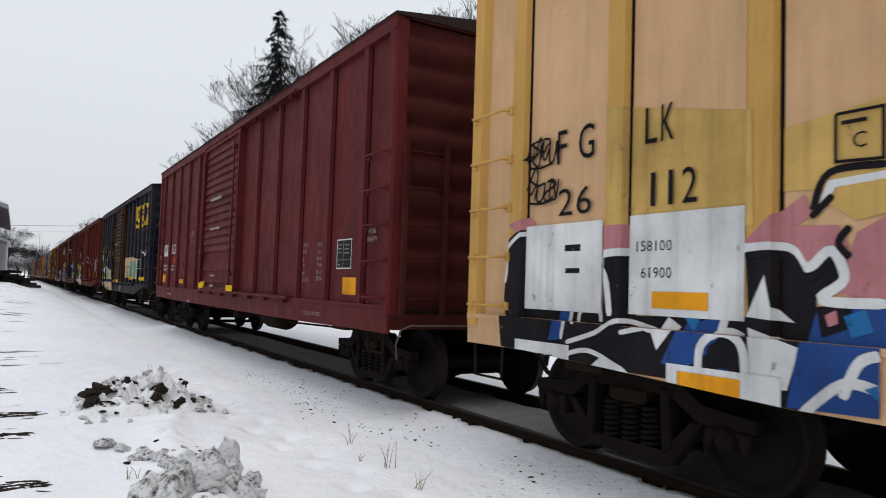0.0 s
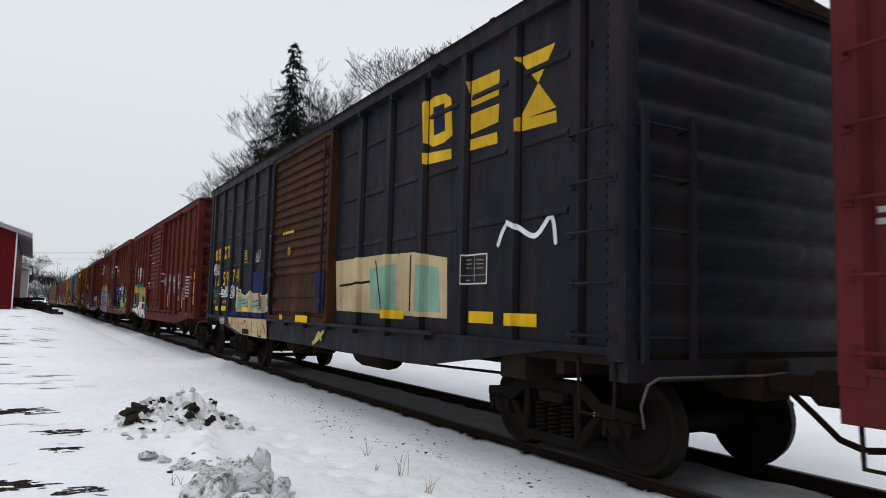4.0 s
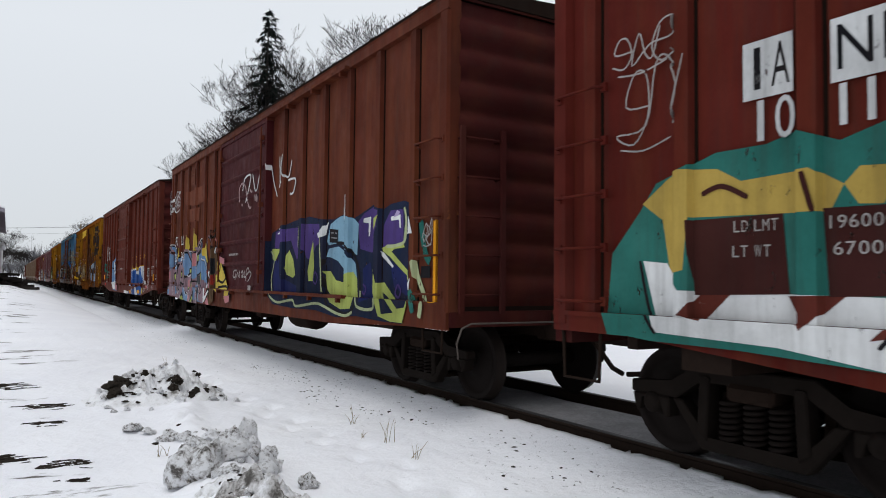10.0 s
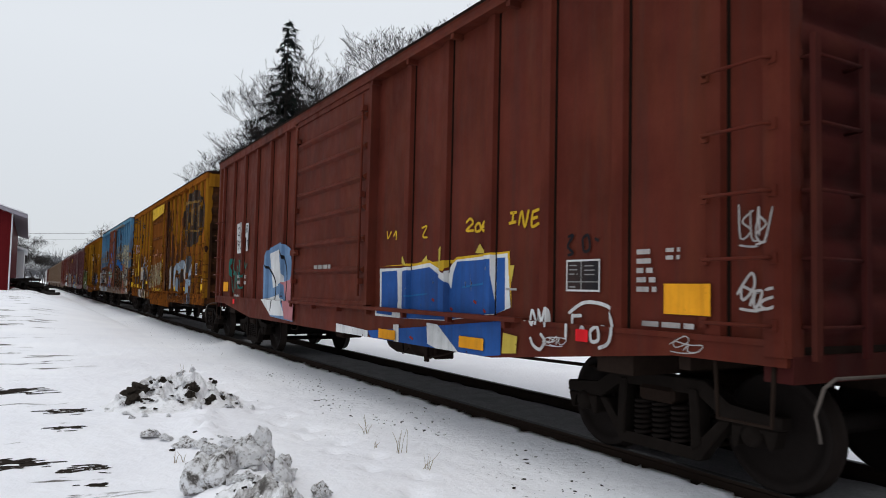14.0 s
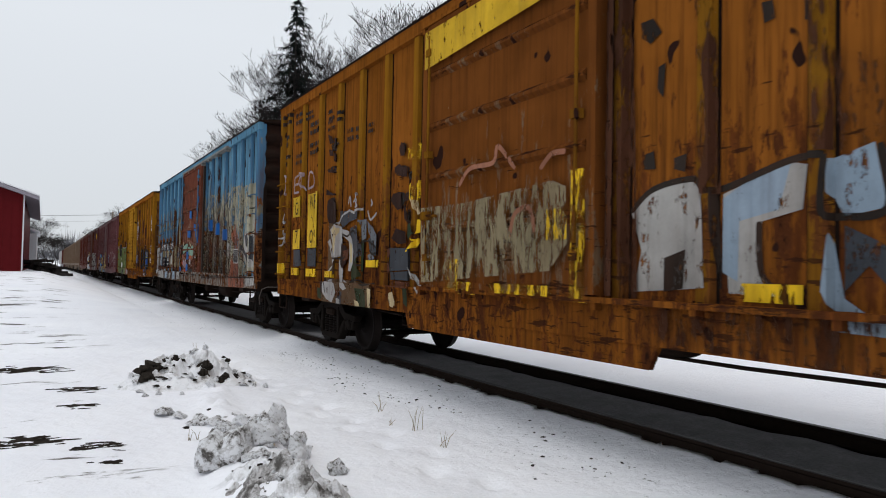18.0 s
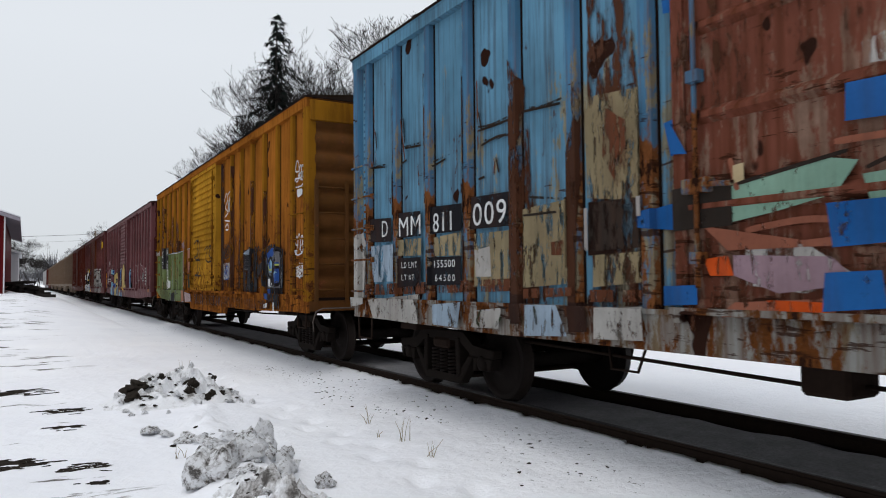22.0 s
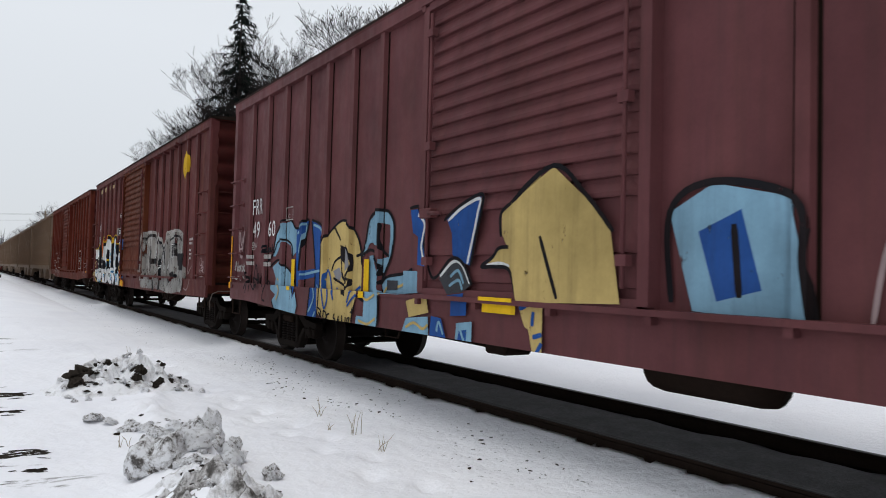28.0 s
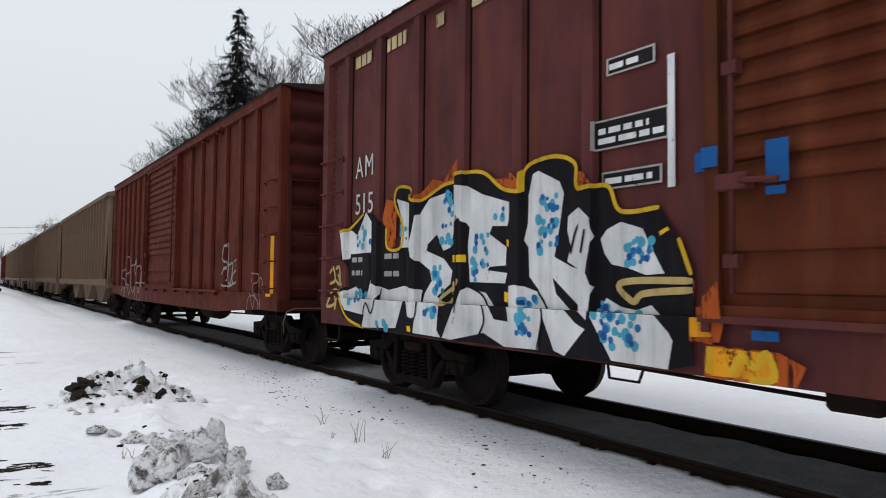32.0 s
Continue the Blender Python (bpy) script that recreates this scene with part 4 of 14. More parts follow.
def notice(side, u, v, w=0.42, h=0.5):
    """The black maintenance stencil in a thin white frame, ruled into four boxes of small print."""
    f, mid, low = 0.016, u - w * 0.46, v + h * 0.30
    rules = rect(mid - 0.005, v + f, mid + 0.005, v + h - f) + rect(u - w + f, low - 0.004, u - f, low + 0.004)
    side.lay("service_stencil", [(WHITE, rect(u - w, v, u, v + h)), (BLACK, rect(u - w + f, v + f, u - f, v + h - f)), (CHALKED, rules), (CHALKED, bars(u - 0.04, v + h * 0.80, 3, w * 0.30, h * 0.035, h * 0.10, 3) + bars(mid - 0.04, v + h * 0.78, 3, w * 0.32, h * 0.035, h * 0.10, 5) + bars(u - 0.04, v + h * 0.12, 1, w * 0.3, h * 0.04, 0.02, 7))], "black stencil panel in a thin white frame")


# ---- the train, car by car from its front ----
CREAM = paint("cream_paint", (0.54, 0.335, 0.18), 0.12, 0.2, 1, gloss=0.1)
CREAM_POST = paint("ochre_paint", (0.50, 0.29, 0.085), 0.12, 0.2, 2)
MAROON = paint("maroon_paint", (0.086, 0.0130, 0.0140), 0.05, 0.35, 5, gloss=0.05, fade=0.34)
NAVY = paint("navy_paint", (0.0092, 0.0112, 0.0165), 0.08, 0.3, 7, gloss=0.06, fade=0.34)
BROWN_DOOR = paint("brown_door_paint", (0.030, 0.0130, 0.0052), 0.25, 0.4, 8, fade=0.3)
BOX_RED = paint("boxcar_red_paint", (0.072, 0.0098, 0.0066), 0.14, 0.45, 9, gloss=0.03, fade=0.38)
RUST_RED = paint("faded_red_paint", (0.078, 0.0178, 0.0092), 0.3, 0.45, 11, fade=0.38)
PLUM = paint("plum_paint", (0.043, 0.0066, 0.0088), 0.08, 0.3, 12, fade=0.34)
OXIDE = paint("oxide_red_paint", (0.080, 0.0162, 0.0100), 0.14, 0.42, 13, gloss=0.03, fade=0.38)
GOLD = peeling("golden_paint", (0.215, 0.073, 0.0120), (0.130, 0.040, 0.012), 14, 2.6, bare=0.14, rot=0.14, rust=(0.06, 0.02, 0.008))
RUSSET_DOOR = peeling("russet_door_paint", (0.150, 0.050, 0.012), (0.20, 0.13, 0.075), 14.5, 2.4, bare=0.13, rot=0.08, rust=(0.085, 0.028, 0.010))
# ends of the two yellow cars, far darker than their sides
AMBER_END = paint("dark_amber_end_paint", (0.085, 0.036, 0.010), 0.4, 0.5, 15.5, 0.8)
GOLD_END = paint("dark_brown_end_paint", (0.022, 0.010, 0.005), 0.4, 0.5, 15, 0.8)
SKY = peeling("sky_blue_paint", (0.102, 0.232, 0.335), (0.25, 0.235, 0.17), 16, 3.1, (-6.2, -4.6, 0.0, 7.0), bare=0.24, rot=0.16, rust=(0.052, 0.020, 0.010))
SALMON = peeling("salmon_door_paint", (0.15, 0.052, 0.034), (0.24, 0.15, 0.11), 17.5, 2.8, bare=0.15, rot=0.08, rust=(0.08, 0.025, 0.012))
# near-black brown for the blue car's ends and several roofs
DARK_END = paint("near_black_paint", (0.013, 0.008, 0.006), 0.2, 0.3, 18, 0.8, rust_col=(0.04, 0.014, 0.008))
GOLD2 = peeling("amber_paint", (0.285, 0.102, 0.0170), (0.200, 0.067, 0.018), 19, 2.5, bare=0.16, rot=0.13, rust=(0.085, 0.028, 0.008))
GOLD_DOOR = peeling("straw_door_paint", (0.38, 0.19, 0.02), (0.26, 0.11, 0.02), 20, 2.2, bare=0.14, rot=0.09, rust=(0.10, 0.035, 0.010))
WINE = paint("wine_paint", (0.102, 0.0370, 0.0400), 0.06, 0.35, 21, 0.45, gloss=0.06, fade=0.34)
BRICK = paint("brick_paint", (0.084, 0.0250, 0.0250), 0.22, 0.4, 23, gloss=0.04, fade=0.36)
BRICK_DOOR = paint("brick_door_paint", (0.076, 0.0185, 0.0090), 0.26, 0.4, 24, fade=0.36)
TAN = paint("tan_paint", (0.135, 0.095, 0.066), 0.14, 0.35, 25)
GOLD_POST = peeling("golden_post_paint", (0.20, 0.088, 0.009), (0.16, 0.06, 0.015), 15, 2.8, bare=0.12, rot=0.13, rust=(0.085, 0.03, 0.010))
SKY_POST = peeling("rusty_blue_post_paint", (0.055, 0.15, 0.25), (0.24, 0.22, 0.15), 17, 3.0, bare=0.18, rot=0.22)
# dark red shared by the ends of six cars, darker than their sides
RED_END = paint("dark_red_end_paint", (0.046, 0.0102, 0.0095), 0.12, 0.4, 30, 0.8)
GREYCAR = paint("grey_paint", (0.42, 0.42, 0.42), 0.1, 0.3, 26)

ROOF = paint("sooty_roof_paint", (0.030, 0.020, 0.018), 0.2, 0.4, 28, 0.8, rust_col=(0.05, 0.02, 0.012))
SKY_SILL = peeling("chalky_sill_paint", (0.23, 0.23, 0.215), (0.16, 0.12, 0.075), 27, 2.2, bare=0.12, rot=0.17, rust=(0.085, 0.030, 0.010))
# darker version of the brick side paint, for the ends only
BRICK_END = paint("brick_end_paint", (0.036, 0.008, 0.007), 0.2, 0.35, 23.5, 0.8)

c0, s0 = boxcar("cream steel boxcar with ochre posts and mural graffiti low down", -10.9, 4.26, CREAM, post_mat=CREAM_POST, posts=5, post_at=(0.71, 5.31, 9.85, 14.45), post_w=0.16, sill=(0.9, 0.8))
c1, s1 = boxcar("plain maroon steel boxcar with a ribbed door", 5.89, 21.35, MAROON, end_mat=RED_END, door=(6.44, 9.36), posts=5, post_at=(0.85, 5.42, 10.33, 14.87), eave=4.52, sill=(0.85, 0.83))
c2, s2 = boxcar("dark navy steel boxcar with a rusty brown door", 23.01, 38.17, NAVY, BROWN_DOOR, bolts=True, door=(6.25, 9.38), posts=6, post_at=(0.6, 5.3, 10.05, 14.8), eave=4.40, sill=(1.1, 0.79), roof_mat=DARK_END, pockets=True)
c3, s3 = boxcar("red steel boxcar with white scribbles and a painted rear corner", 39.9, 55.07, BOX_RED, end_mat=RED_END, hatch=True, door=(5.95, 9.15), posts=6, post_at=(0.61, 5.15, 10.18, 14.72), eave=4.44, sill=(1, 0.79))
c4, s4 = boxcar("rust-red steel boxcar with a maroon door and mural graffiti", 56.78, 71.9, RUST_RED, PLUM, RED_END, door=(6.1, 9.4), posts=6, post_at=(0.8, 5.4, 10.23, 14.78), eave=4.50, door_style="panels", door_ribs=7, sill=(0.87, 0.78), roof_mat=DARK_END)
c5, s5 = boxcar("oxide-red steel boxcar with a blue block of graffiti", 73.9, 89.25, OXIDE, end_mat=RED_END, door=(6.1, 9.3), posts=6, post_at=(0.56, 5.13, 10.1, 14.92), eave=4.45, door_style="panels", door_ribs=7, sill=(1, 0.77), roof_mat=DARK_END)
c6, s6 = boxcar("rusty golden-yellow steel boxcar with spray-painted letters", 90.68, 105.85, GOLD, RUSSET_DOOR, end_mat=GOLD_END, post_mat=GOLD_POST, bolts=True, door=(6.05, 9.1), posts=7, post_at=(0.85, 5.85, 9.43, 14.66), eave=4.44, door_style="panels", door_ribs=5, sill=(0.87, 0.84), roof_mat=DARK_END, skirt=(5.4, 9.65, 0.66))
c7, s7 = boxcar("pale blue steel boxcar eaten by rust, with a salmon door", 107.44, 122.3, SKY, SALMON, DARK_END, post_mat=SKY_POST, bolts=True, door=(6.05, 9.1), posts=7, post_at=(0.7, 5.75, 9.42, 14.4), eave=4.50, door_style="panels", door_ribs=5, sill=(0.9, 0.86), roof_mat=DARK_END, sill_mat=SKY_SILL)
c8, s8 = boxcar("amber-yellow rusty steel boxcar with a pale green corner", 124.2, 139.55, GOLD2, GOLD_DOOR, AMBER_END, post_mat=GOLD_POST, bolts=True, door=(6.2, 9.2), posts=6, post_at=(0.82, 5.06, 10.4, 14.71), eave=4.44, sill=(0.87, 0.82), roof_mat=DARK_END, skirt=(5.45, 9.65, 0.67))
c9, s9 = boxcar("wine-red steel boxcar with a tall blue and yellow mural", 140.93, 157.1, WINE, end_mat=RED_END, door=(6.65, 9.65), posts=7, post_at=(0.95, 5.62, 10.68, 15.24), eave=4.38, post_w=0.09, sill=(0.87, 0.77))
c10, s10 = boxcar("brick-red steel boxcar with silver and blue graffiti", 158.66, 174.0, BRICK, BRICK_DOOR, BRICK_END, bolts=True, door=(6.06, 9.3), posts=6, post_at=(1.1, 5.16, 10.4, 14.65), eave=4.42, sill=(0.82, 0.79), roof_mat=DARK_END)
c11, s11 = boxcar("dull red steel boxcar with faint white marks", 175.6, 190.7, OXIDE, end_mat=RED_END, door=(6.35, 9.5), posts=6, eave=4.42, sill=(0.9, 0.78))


def hopper(label, y0, y1, body, n=18, top=4.5):
    """A covered hopper: ribbed sides over sloping chutes."""
    L = y1 - y0
    car = thing("covered_hopper", label, "hopper car", "covered hoppers of the freight train")
    CARS.append((car, (y0 + y1) / 2))
    c = -L / 2
    for sgn, nm in ((-1, "side_panel"), (1, "far_side_panel")):
        bm = bmesh.new()
        prism(bm, [(1.2, 1.35), (L - 1.2, 1.35), (L - 0.3, top - 0.5), (L - 0.3, top - 0.1), (0.3, top - 0.1), (0.3, top - 0.5)], lambda p, q, d: (d, c + p, q), sgn * 1.5, sgn * 1.46)
        part(nm, tidy(bm), body, car)
    bm = bmesh.new()
    prism(bm, [(-0.06, 1.5), (-0.04, 1.6), (0.04, 1.6), (0.06, 1.5)], lambda p, q, d: (-q, p, d), 1.30, top - 0.2)
    me = mesh_of("side_rib", bm, [body])
    for k in range(n):
        placed("side_rib", me, body, car).location = (0, c + 1.2 + (L - 2.4) * k / (n - 1), 0)
    bm = bmesh.new()
    prism(bm, [(-1.6, top - 0.2), (-1.6, top - 0.06), (-1.3, top), (0, top + 0.12), (1.3, top), (1.6, top - 0.06), (1.6, top - 0.2)], lambda p, q, d: (p, d, q), c + 0.2, c + L - 0.2)
    part("roof", tidy(bm), body, car)
    bm = bmesh.new()
    box(bm, -0.5, 0.5, c + 0.8, c + L - 0.8, top + 0.14, top + 0.18)
    part("running_board", bm, IRON, car)
    for k in range(3):
        bm = bmesh.new()
        y = c + L * (k + 1) / 4
        prism(bm, [(y - 1.9, 1.4), (y + 1.9, 1.4), (y + 0.35, 0.45), (y - 0.35, 0.45)], lambda p, q, d: (d, p, q), -1.2, 1.2)
        part("hopper_chute", tidy(bm), body, car)
    bm = bmesh.new()
    box(bm, -1.6, -1.5, c + 0.1, c + L - 0.1, 1.12, 1.36)
    box(bm, 1.5, 1.6, c + 0.1, c + L - 0.1, 1.12, 1.36)
    box(bm, -1.5, 1.5, c + 0.1, c + 1.6, 1.05, 1.2)
    box(bm, -1.5, 1.5, c + L - 1.6, c + L - 0.1, 1.05, 1.2)
    box(bm, -0.2, 0.2, c + 0.1, c + L - 0.1, 0.8, 1.1)
    for y in (c + 0.3, c + L - 0.3):
        for x in (-1.45, 1.45):
            box(bm, x - 0.05, x + 0.05, y - 0.05, y + 0.05, 1.1, top - 0.1)
    part("side_sill", tidy(bm), body, car)
    for y, e in ((c + 0.35, 1), (c + L - 0.35, -1)):
        bm = bmesh.new()
        prism(bm, [(y, top - 0.1), (y, top - 0.6), (y + e * 2.0, 1.35), (y + e * 2.2, 1.35), (y + e * 0.2, top - 0.1)], lambda p, q, d: (d, p, q), -1.46, 1.46)
        part("slope_sheet", tidy(bm), body, car)
    truck(car, c + 1.75)
    truck(car, c + L - 1.75)
    coupler(car, c, -1)
    coupler(car, c + L, 1)
    return car


y = 192.3
for k, (mat, lab) in enumerate(((TAN, "tan ribbed covered hopper with rust streaks"),) * 5 + ((BOX_RED, "red-brown ribbed covered hopper"), (GREYCAR, "pale grey ribbed covered hopper"), (GREYCAR, "pale grey ribbed covered hopper"))):
    hopper(lab, y, y + 15.6, mat)
    y += 17.0

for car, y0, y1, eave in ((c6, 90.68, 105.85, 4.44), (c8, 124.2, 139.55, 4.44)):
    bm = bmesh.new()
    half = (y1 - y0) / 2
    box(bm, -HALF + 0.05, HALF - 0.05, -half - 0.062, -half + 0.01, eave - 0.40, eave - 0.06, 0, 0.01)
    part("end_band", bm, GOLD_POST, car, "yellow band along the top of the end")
for side, u in ((s10, 4.95), (s2, 9.2), (s5, 5.4)):
    hung_gear(side.car, side.y0 + u)


# ---- paint on the cars: marks, plates, reflectors and graffiti ----
SPRAYS = {}
TINTS = dict(tag_white=(0.40, 0.40, 0.405), block_blue=(0.020, 0.075, 0.255), char=(0.022, 0.010, 0.007), lime_green=(0.16, 0.30, 0.12), lilac=(0.30, 0.24, 0.40), mud=(0.085, 0.048, 0.024), orange_brown=(0.150, 0.040, 0.011), faded_sky=(0.270, 0.255, 0.190), rust_wash=(0.048, 0.0185, 0.0095), primer=(0.21, 0.17, 0.10), faded_brick=(0.125, 0.040, 0.024), ink=(0.0096, 0.0096, 0.012), white=(0.576, 0.584, 0.584), dull_white=(0.31, 0.291, 0.279), rose_white=(0.298, 0.223, 0.223), pale_yellow=(0.50, 0.325, 0.105), rose=(0.40, 0.165, 0.18),
             blue=(0.0186, 0.0558, 0.198), deep_blue=(0.0124, 0.0186, 0.0806), bright_blue=(0.0186, 0.0682, 0.236), sky_blue=(0.0186, 0.124, 0.31), pale_blue=(0.174, 0.31, 0.409), navy=(0.0093, 0.0155, 0.0372), purple=(0.0558, 0.0341, 0.136),
             lime=(0.322, 0.372, 0.0992), pale_lime=(0.341, 0.384, 0.223), teal=(0.0217, 0.124, 0.105), mint=(0.186, 0.31, 0.236), pea=(0.104, 0.136, 0.052), moss=(0.022, 0.030, 0.014), cream=(0.43, 0.335, 0.195), ochre=(0.372, 0.26, 0.062), straw=(0.434, 0.322, 0.124),
             yellow=(0.54, 0.331, 0.0216), lemon=(0.68, 0.416, 0.016), amber=(0.637, 0.27, 0.015), orange_red=(0.446, 0.062, 0.0093), red=(0.217, 0.0248, 0.0186), signal_red=(0.765, 0.018, 0.027), fire=(0.384, 0.0806, 0.0186), flame=(0.465, 0.347, 0.062),
             maroon=(0.0372, 0.0112, 0.00992), boxred=(0.093, 0.0211, 0.0149), salmon=(0.223, 0.0806, 0.0496), sky_spray=(0.124, 0.211, 0.347), mauve=(0.223, 0.149, 0.174), bark=(0.0868, 0.031, 0.0155), grey=(0.186, 0.186, 0.198), silver=(0.248, 0.242, 0.229), mist=(0.12, 0.125, 0.135),
             slate=(0.0434, 0.0465, 0.0527), slate_black=(0.0136, 0.0149, 0.0174), soot=(0.0217, 0.0167, 0.0136), tarnish=(0.186, 0.105, 0.0248), ice=(0.223, 0.285, 0.347), chalk=(0.31, 0.298, 0.279), rust_pink=(0.26, 0.112, 0.0682), cyan=(0.062, 0.298, 0.422), tape_blue=(0.012, 0.080, 0.245))


def spray(tint, wear):
    """Spray paint of one tint; wear tells how far it has flaked off."""
    key = (tint, wear)
    if key not in SPRAYS:
        seed = {0.34: 14, 0.40: 16, 0.28: 19}.get(wear, 6)
        SPRAYS[key] = paint(tint + "_spray", TINTS[tint], min(wear, 0.2), 0.4, seed, 0.6, rust_col=(0.065, 0.025, 0.012), fade=0.42, worn=0.665 - 0.36 * wear, drip=wear > 0.3)
    return SPRAYS[key]


def fitted(text, u, v, height, width):
    """Stencilled characters, each in a cell of its own, over a given width."""
    size = height / 0.69
    cells = [0.55 if ch == " " else 1.0 for ch in text]
    cell = width / (sum(cells) - 0.22)
    out = []
    for ch, k in zip(text, cells):
        if ch != " ":
            tris, w = GLYPHS[ch]
            wide = min(cell * 0.78, w * size * 1.25)
            at = u - (cell * 0.78 - wide) / 2
            out += [[(at - x / w * wide, v + y * size) for x, y in t] for t in tris]
        u -= cell * k
    return out


s0.lay("paint_patch", [
    (spray("pale_yellow", 0.06), [[(13.38, 2.74), (12.2, 2.48), (12.18, 1.8), (13.35, 1.87)], [(12.06, 2.34), (11.49, 2.41), (11.49, 1.96), (12.06, 1.99)]]),
])
s0.lay("graffiti", [
    (spray("ink", 0.06), [[(14.66, 1.33), (14.60, 1.78), (14.35, 1.92), (14.20, 1.92), (14.21, 1.25), (13.39, 1.25), (13.44, 1.75), (13.14, 1.70), (13.12, 1.24), (12.21, 1.28), (12.23, 1.71), (11.97, 1.67), (11.90, 1.57), (11.76, 1.65), (11.69, 1.48), (11.84, 1.39), (11.84, 0.76), (12.21, 0.85), (12.82, 0.86), (13.81, 0.85), (14.59, 0.91)]]),
    (spray("rose", 0.06), [[(13.46, 1.87), (13.15, 1.87), (13.14, 1.66), (13.39, 1.64)], [(12.25, 1.70), (12.07, 1.86), (11.91, 1.96), (11.87, 1.84), (11.96, 1.79), (11.72, 1.78), (11.66, 1.66), (11.75, 1.68), (11.90, 1.57), (11.97, 1.69)], [(11.66, 1.65), (11.63, 1.74), (11.47, 1.82), (11.48, 1.37), (11.81, 1.45), (11.71, 1.48)], [(14.54, 1.94), (14.31, 2.00), (14.23, 1.94), (14.42, 1.87)]]),
    (spray("white", 0.06), [[(11.84, 1.87), (11.78, 2.02), (11.47, 2.04), (11.47, 2.00), (11.74, 1.98), (11.80, 1.86)], [(12.07, 1.34), (12.11, 1.52), (12.22, 1.28), (11.96, 1.26)], [(12.21, 1.22), (11.89, 1.13), (11.96, 0.90), (12.18, 0.87)], [(12.92, 1.14), (12.83, 1.25), (12.73, 1.19), (12.87, 1.03)], [(13.50, 0.85), (13.36, 0.95), (13.17, 0.89), (13.06, 0.82), (13.44, 0.82)]]),
    (spray("pale_yellow", 0.06), [[(11.78, 1.90), (11.73, 1.98), (11.47, 2.00), (11.47, 1.83), (11.63, 1.80)]]),
    (spray("blue", 0.06), [[(11.83, 1.35), (11.48, 1.40), (11.48, 0.83), (11.96, 0.81), (11.90, 1.12)], [(12.83, 0.95), (12.69, 1.21), (12.43, 1.27), (12.39, 1.10), (12.64, 0.94)], [(13.96, 1.01), (13.89, 1.26), (13.77, 1.27), (13.84, 1.02)]]),
    (spray("ink", 0.06), [[(11.84, 1.35), (11.66, 1.39), (11.63, 1.26), (11.81, 1.19)], [(12.50, 0.96), (12.47, 1.09), (12.37, 1.16), (12.26, 1.10), (12.25, 0.89), (12.47, 0.89)]]),
    (spray("blue", 0.06), [[(12.43, 0.91), (12.39, 0.97), (12.32, 0.97), (12.30, 0.89)]]),
    (spray("white", 0.06), stroke(curve([(12.27, 1.67), (12.00, 1.67), (11.89, 1.56), (11.76, 1.65), (11.69, 1.50), (11.81, 1.39), (11.48, 1.38)]), 0.055) + stroke(curve([(12.54, 0.88), (12.52, 1.09), (12.38, 1.18), (12.24, 1.11), (12.21, 0.87)]), 0.055) + stroke(curve([(11.66, 0.90), (11.58, 1.08), (11.48, 1.13)]), 0.055) + stroke(curve([(11.88, 0.78), (11.66, 0.97), (11.48, 0.96)]), 0.055) + stroke(curve([(13.14, 1.68), (13.42, 1.65), (13.35, 1.47), (13.31, 1.23)]), 0.055) + stroke(curve([(12.40, 1.27), (12.44, 1.14)]), 0.055)),
    (spray("white", 0.06), stroke(curve([(13.75, 1.01), (13.45, 1.10), (13.23, 1.20), (12.90, 1.15)]), 0.035) + stroke(curve([(13.81, 0.90), (13.53, 0.97), (13.26, 0.90), (13.09, 0.78)]), 0.035) + stroke(curve([(13.69, 1.15), (13.66, 1.25), (13.48, 1.28), (13.45, 1.18)]), 0.035) + stroke(curve([(13.20, 1.12), (12.97, 1.17)]), 0.035) + stroke(curve([(14.64, 1.45), (14.54, 1.74), (14.27, 1.90)]), 0.035) + stroke(curve([(13.76, 1.26), (13.81, 1.03)]), 0.035)),
    (spray("ink", 0.06), stroke(curve([(12.24, 1.63), (12.00, 1.63), (11.89, 1.50), (11.76, 1.60)]), 0.04) + stroke(curve([(11.87, 1.83), (11.75, 1.94)]), 0.04) + stroke(curve([(11.66, 1.77), (11.72, 1.69), (11.66, 1.61)]), 0.04) + stroke(curve([(11.86, 1.87), (11.77, 2.06), (11.47, 2.07)]), 0.04)),
    (spray("sky_blue", 0.06), [[(11.69, 1.31), (11.58, 1.35), (11.54, 1.24), (11.65, 1.20)], [(11.55, 0.96), (11.48, 0.99), (11.48, 0.91)], [(12.71, 1.26), (12.58, 1.26), (12.62, 1.16)]]),
    (spray("rose", 0.06), [[(11.79, 1.31), (11.73, 1.34), (11.72, 1.27), (11.77, 1.25)]]),
], "black, blue and white mural graffiti with pink tops")
s0.lay("white_plate", [
    (spray("white", 0.06), rect(13.45, 1.24, 14.35, 1.92) + rect(12.27, 1.25, 13.18, 1.93) + rect(13.71, 0.77, 14.38, 0.99) + rect(11.99, 0.77, 12.78, 0.96)),
])
s0.lay("data_stencil", [(spray("ink", 0.06), bars(13.86, 1.7005, 1, 0.26, 0.050, 0.041, 1))])
s0.lay("data_stencil", [(spray("ink", 0.06), bars(13.85, 1.5315, 1, 0.22, 0.039, 0.032, 1))])
s0.lay("data_stencil", [(spray("ink", 0.06), fitted("158100", 13.13, 1.68, 0.07, 0.32))])
s0.lay("data_stencil", [(spray("ink", 0.06), fitted("61900", 13.07, 1.5, 0.07, 0.26))])
s0.lay("data_stencil", [(spray("ink", 0.06), bars(14.33, 0.8505, 1, 0.59, 0.049, 0.040, 4))])
s0.lay("reflector", [
    (spray("amber", 0.06), rect(12.52, 1.3, 12.97, 1.41)),
])
s0.lay("reflector", [
    (spray("amber", 0.06), rect(12.24, 0.79, 12.69, 0.92)),
])
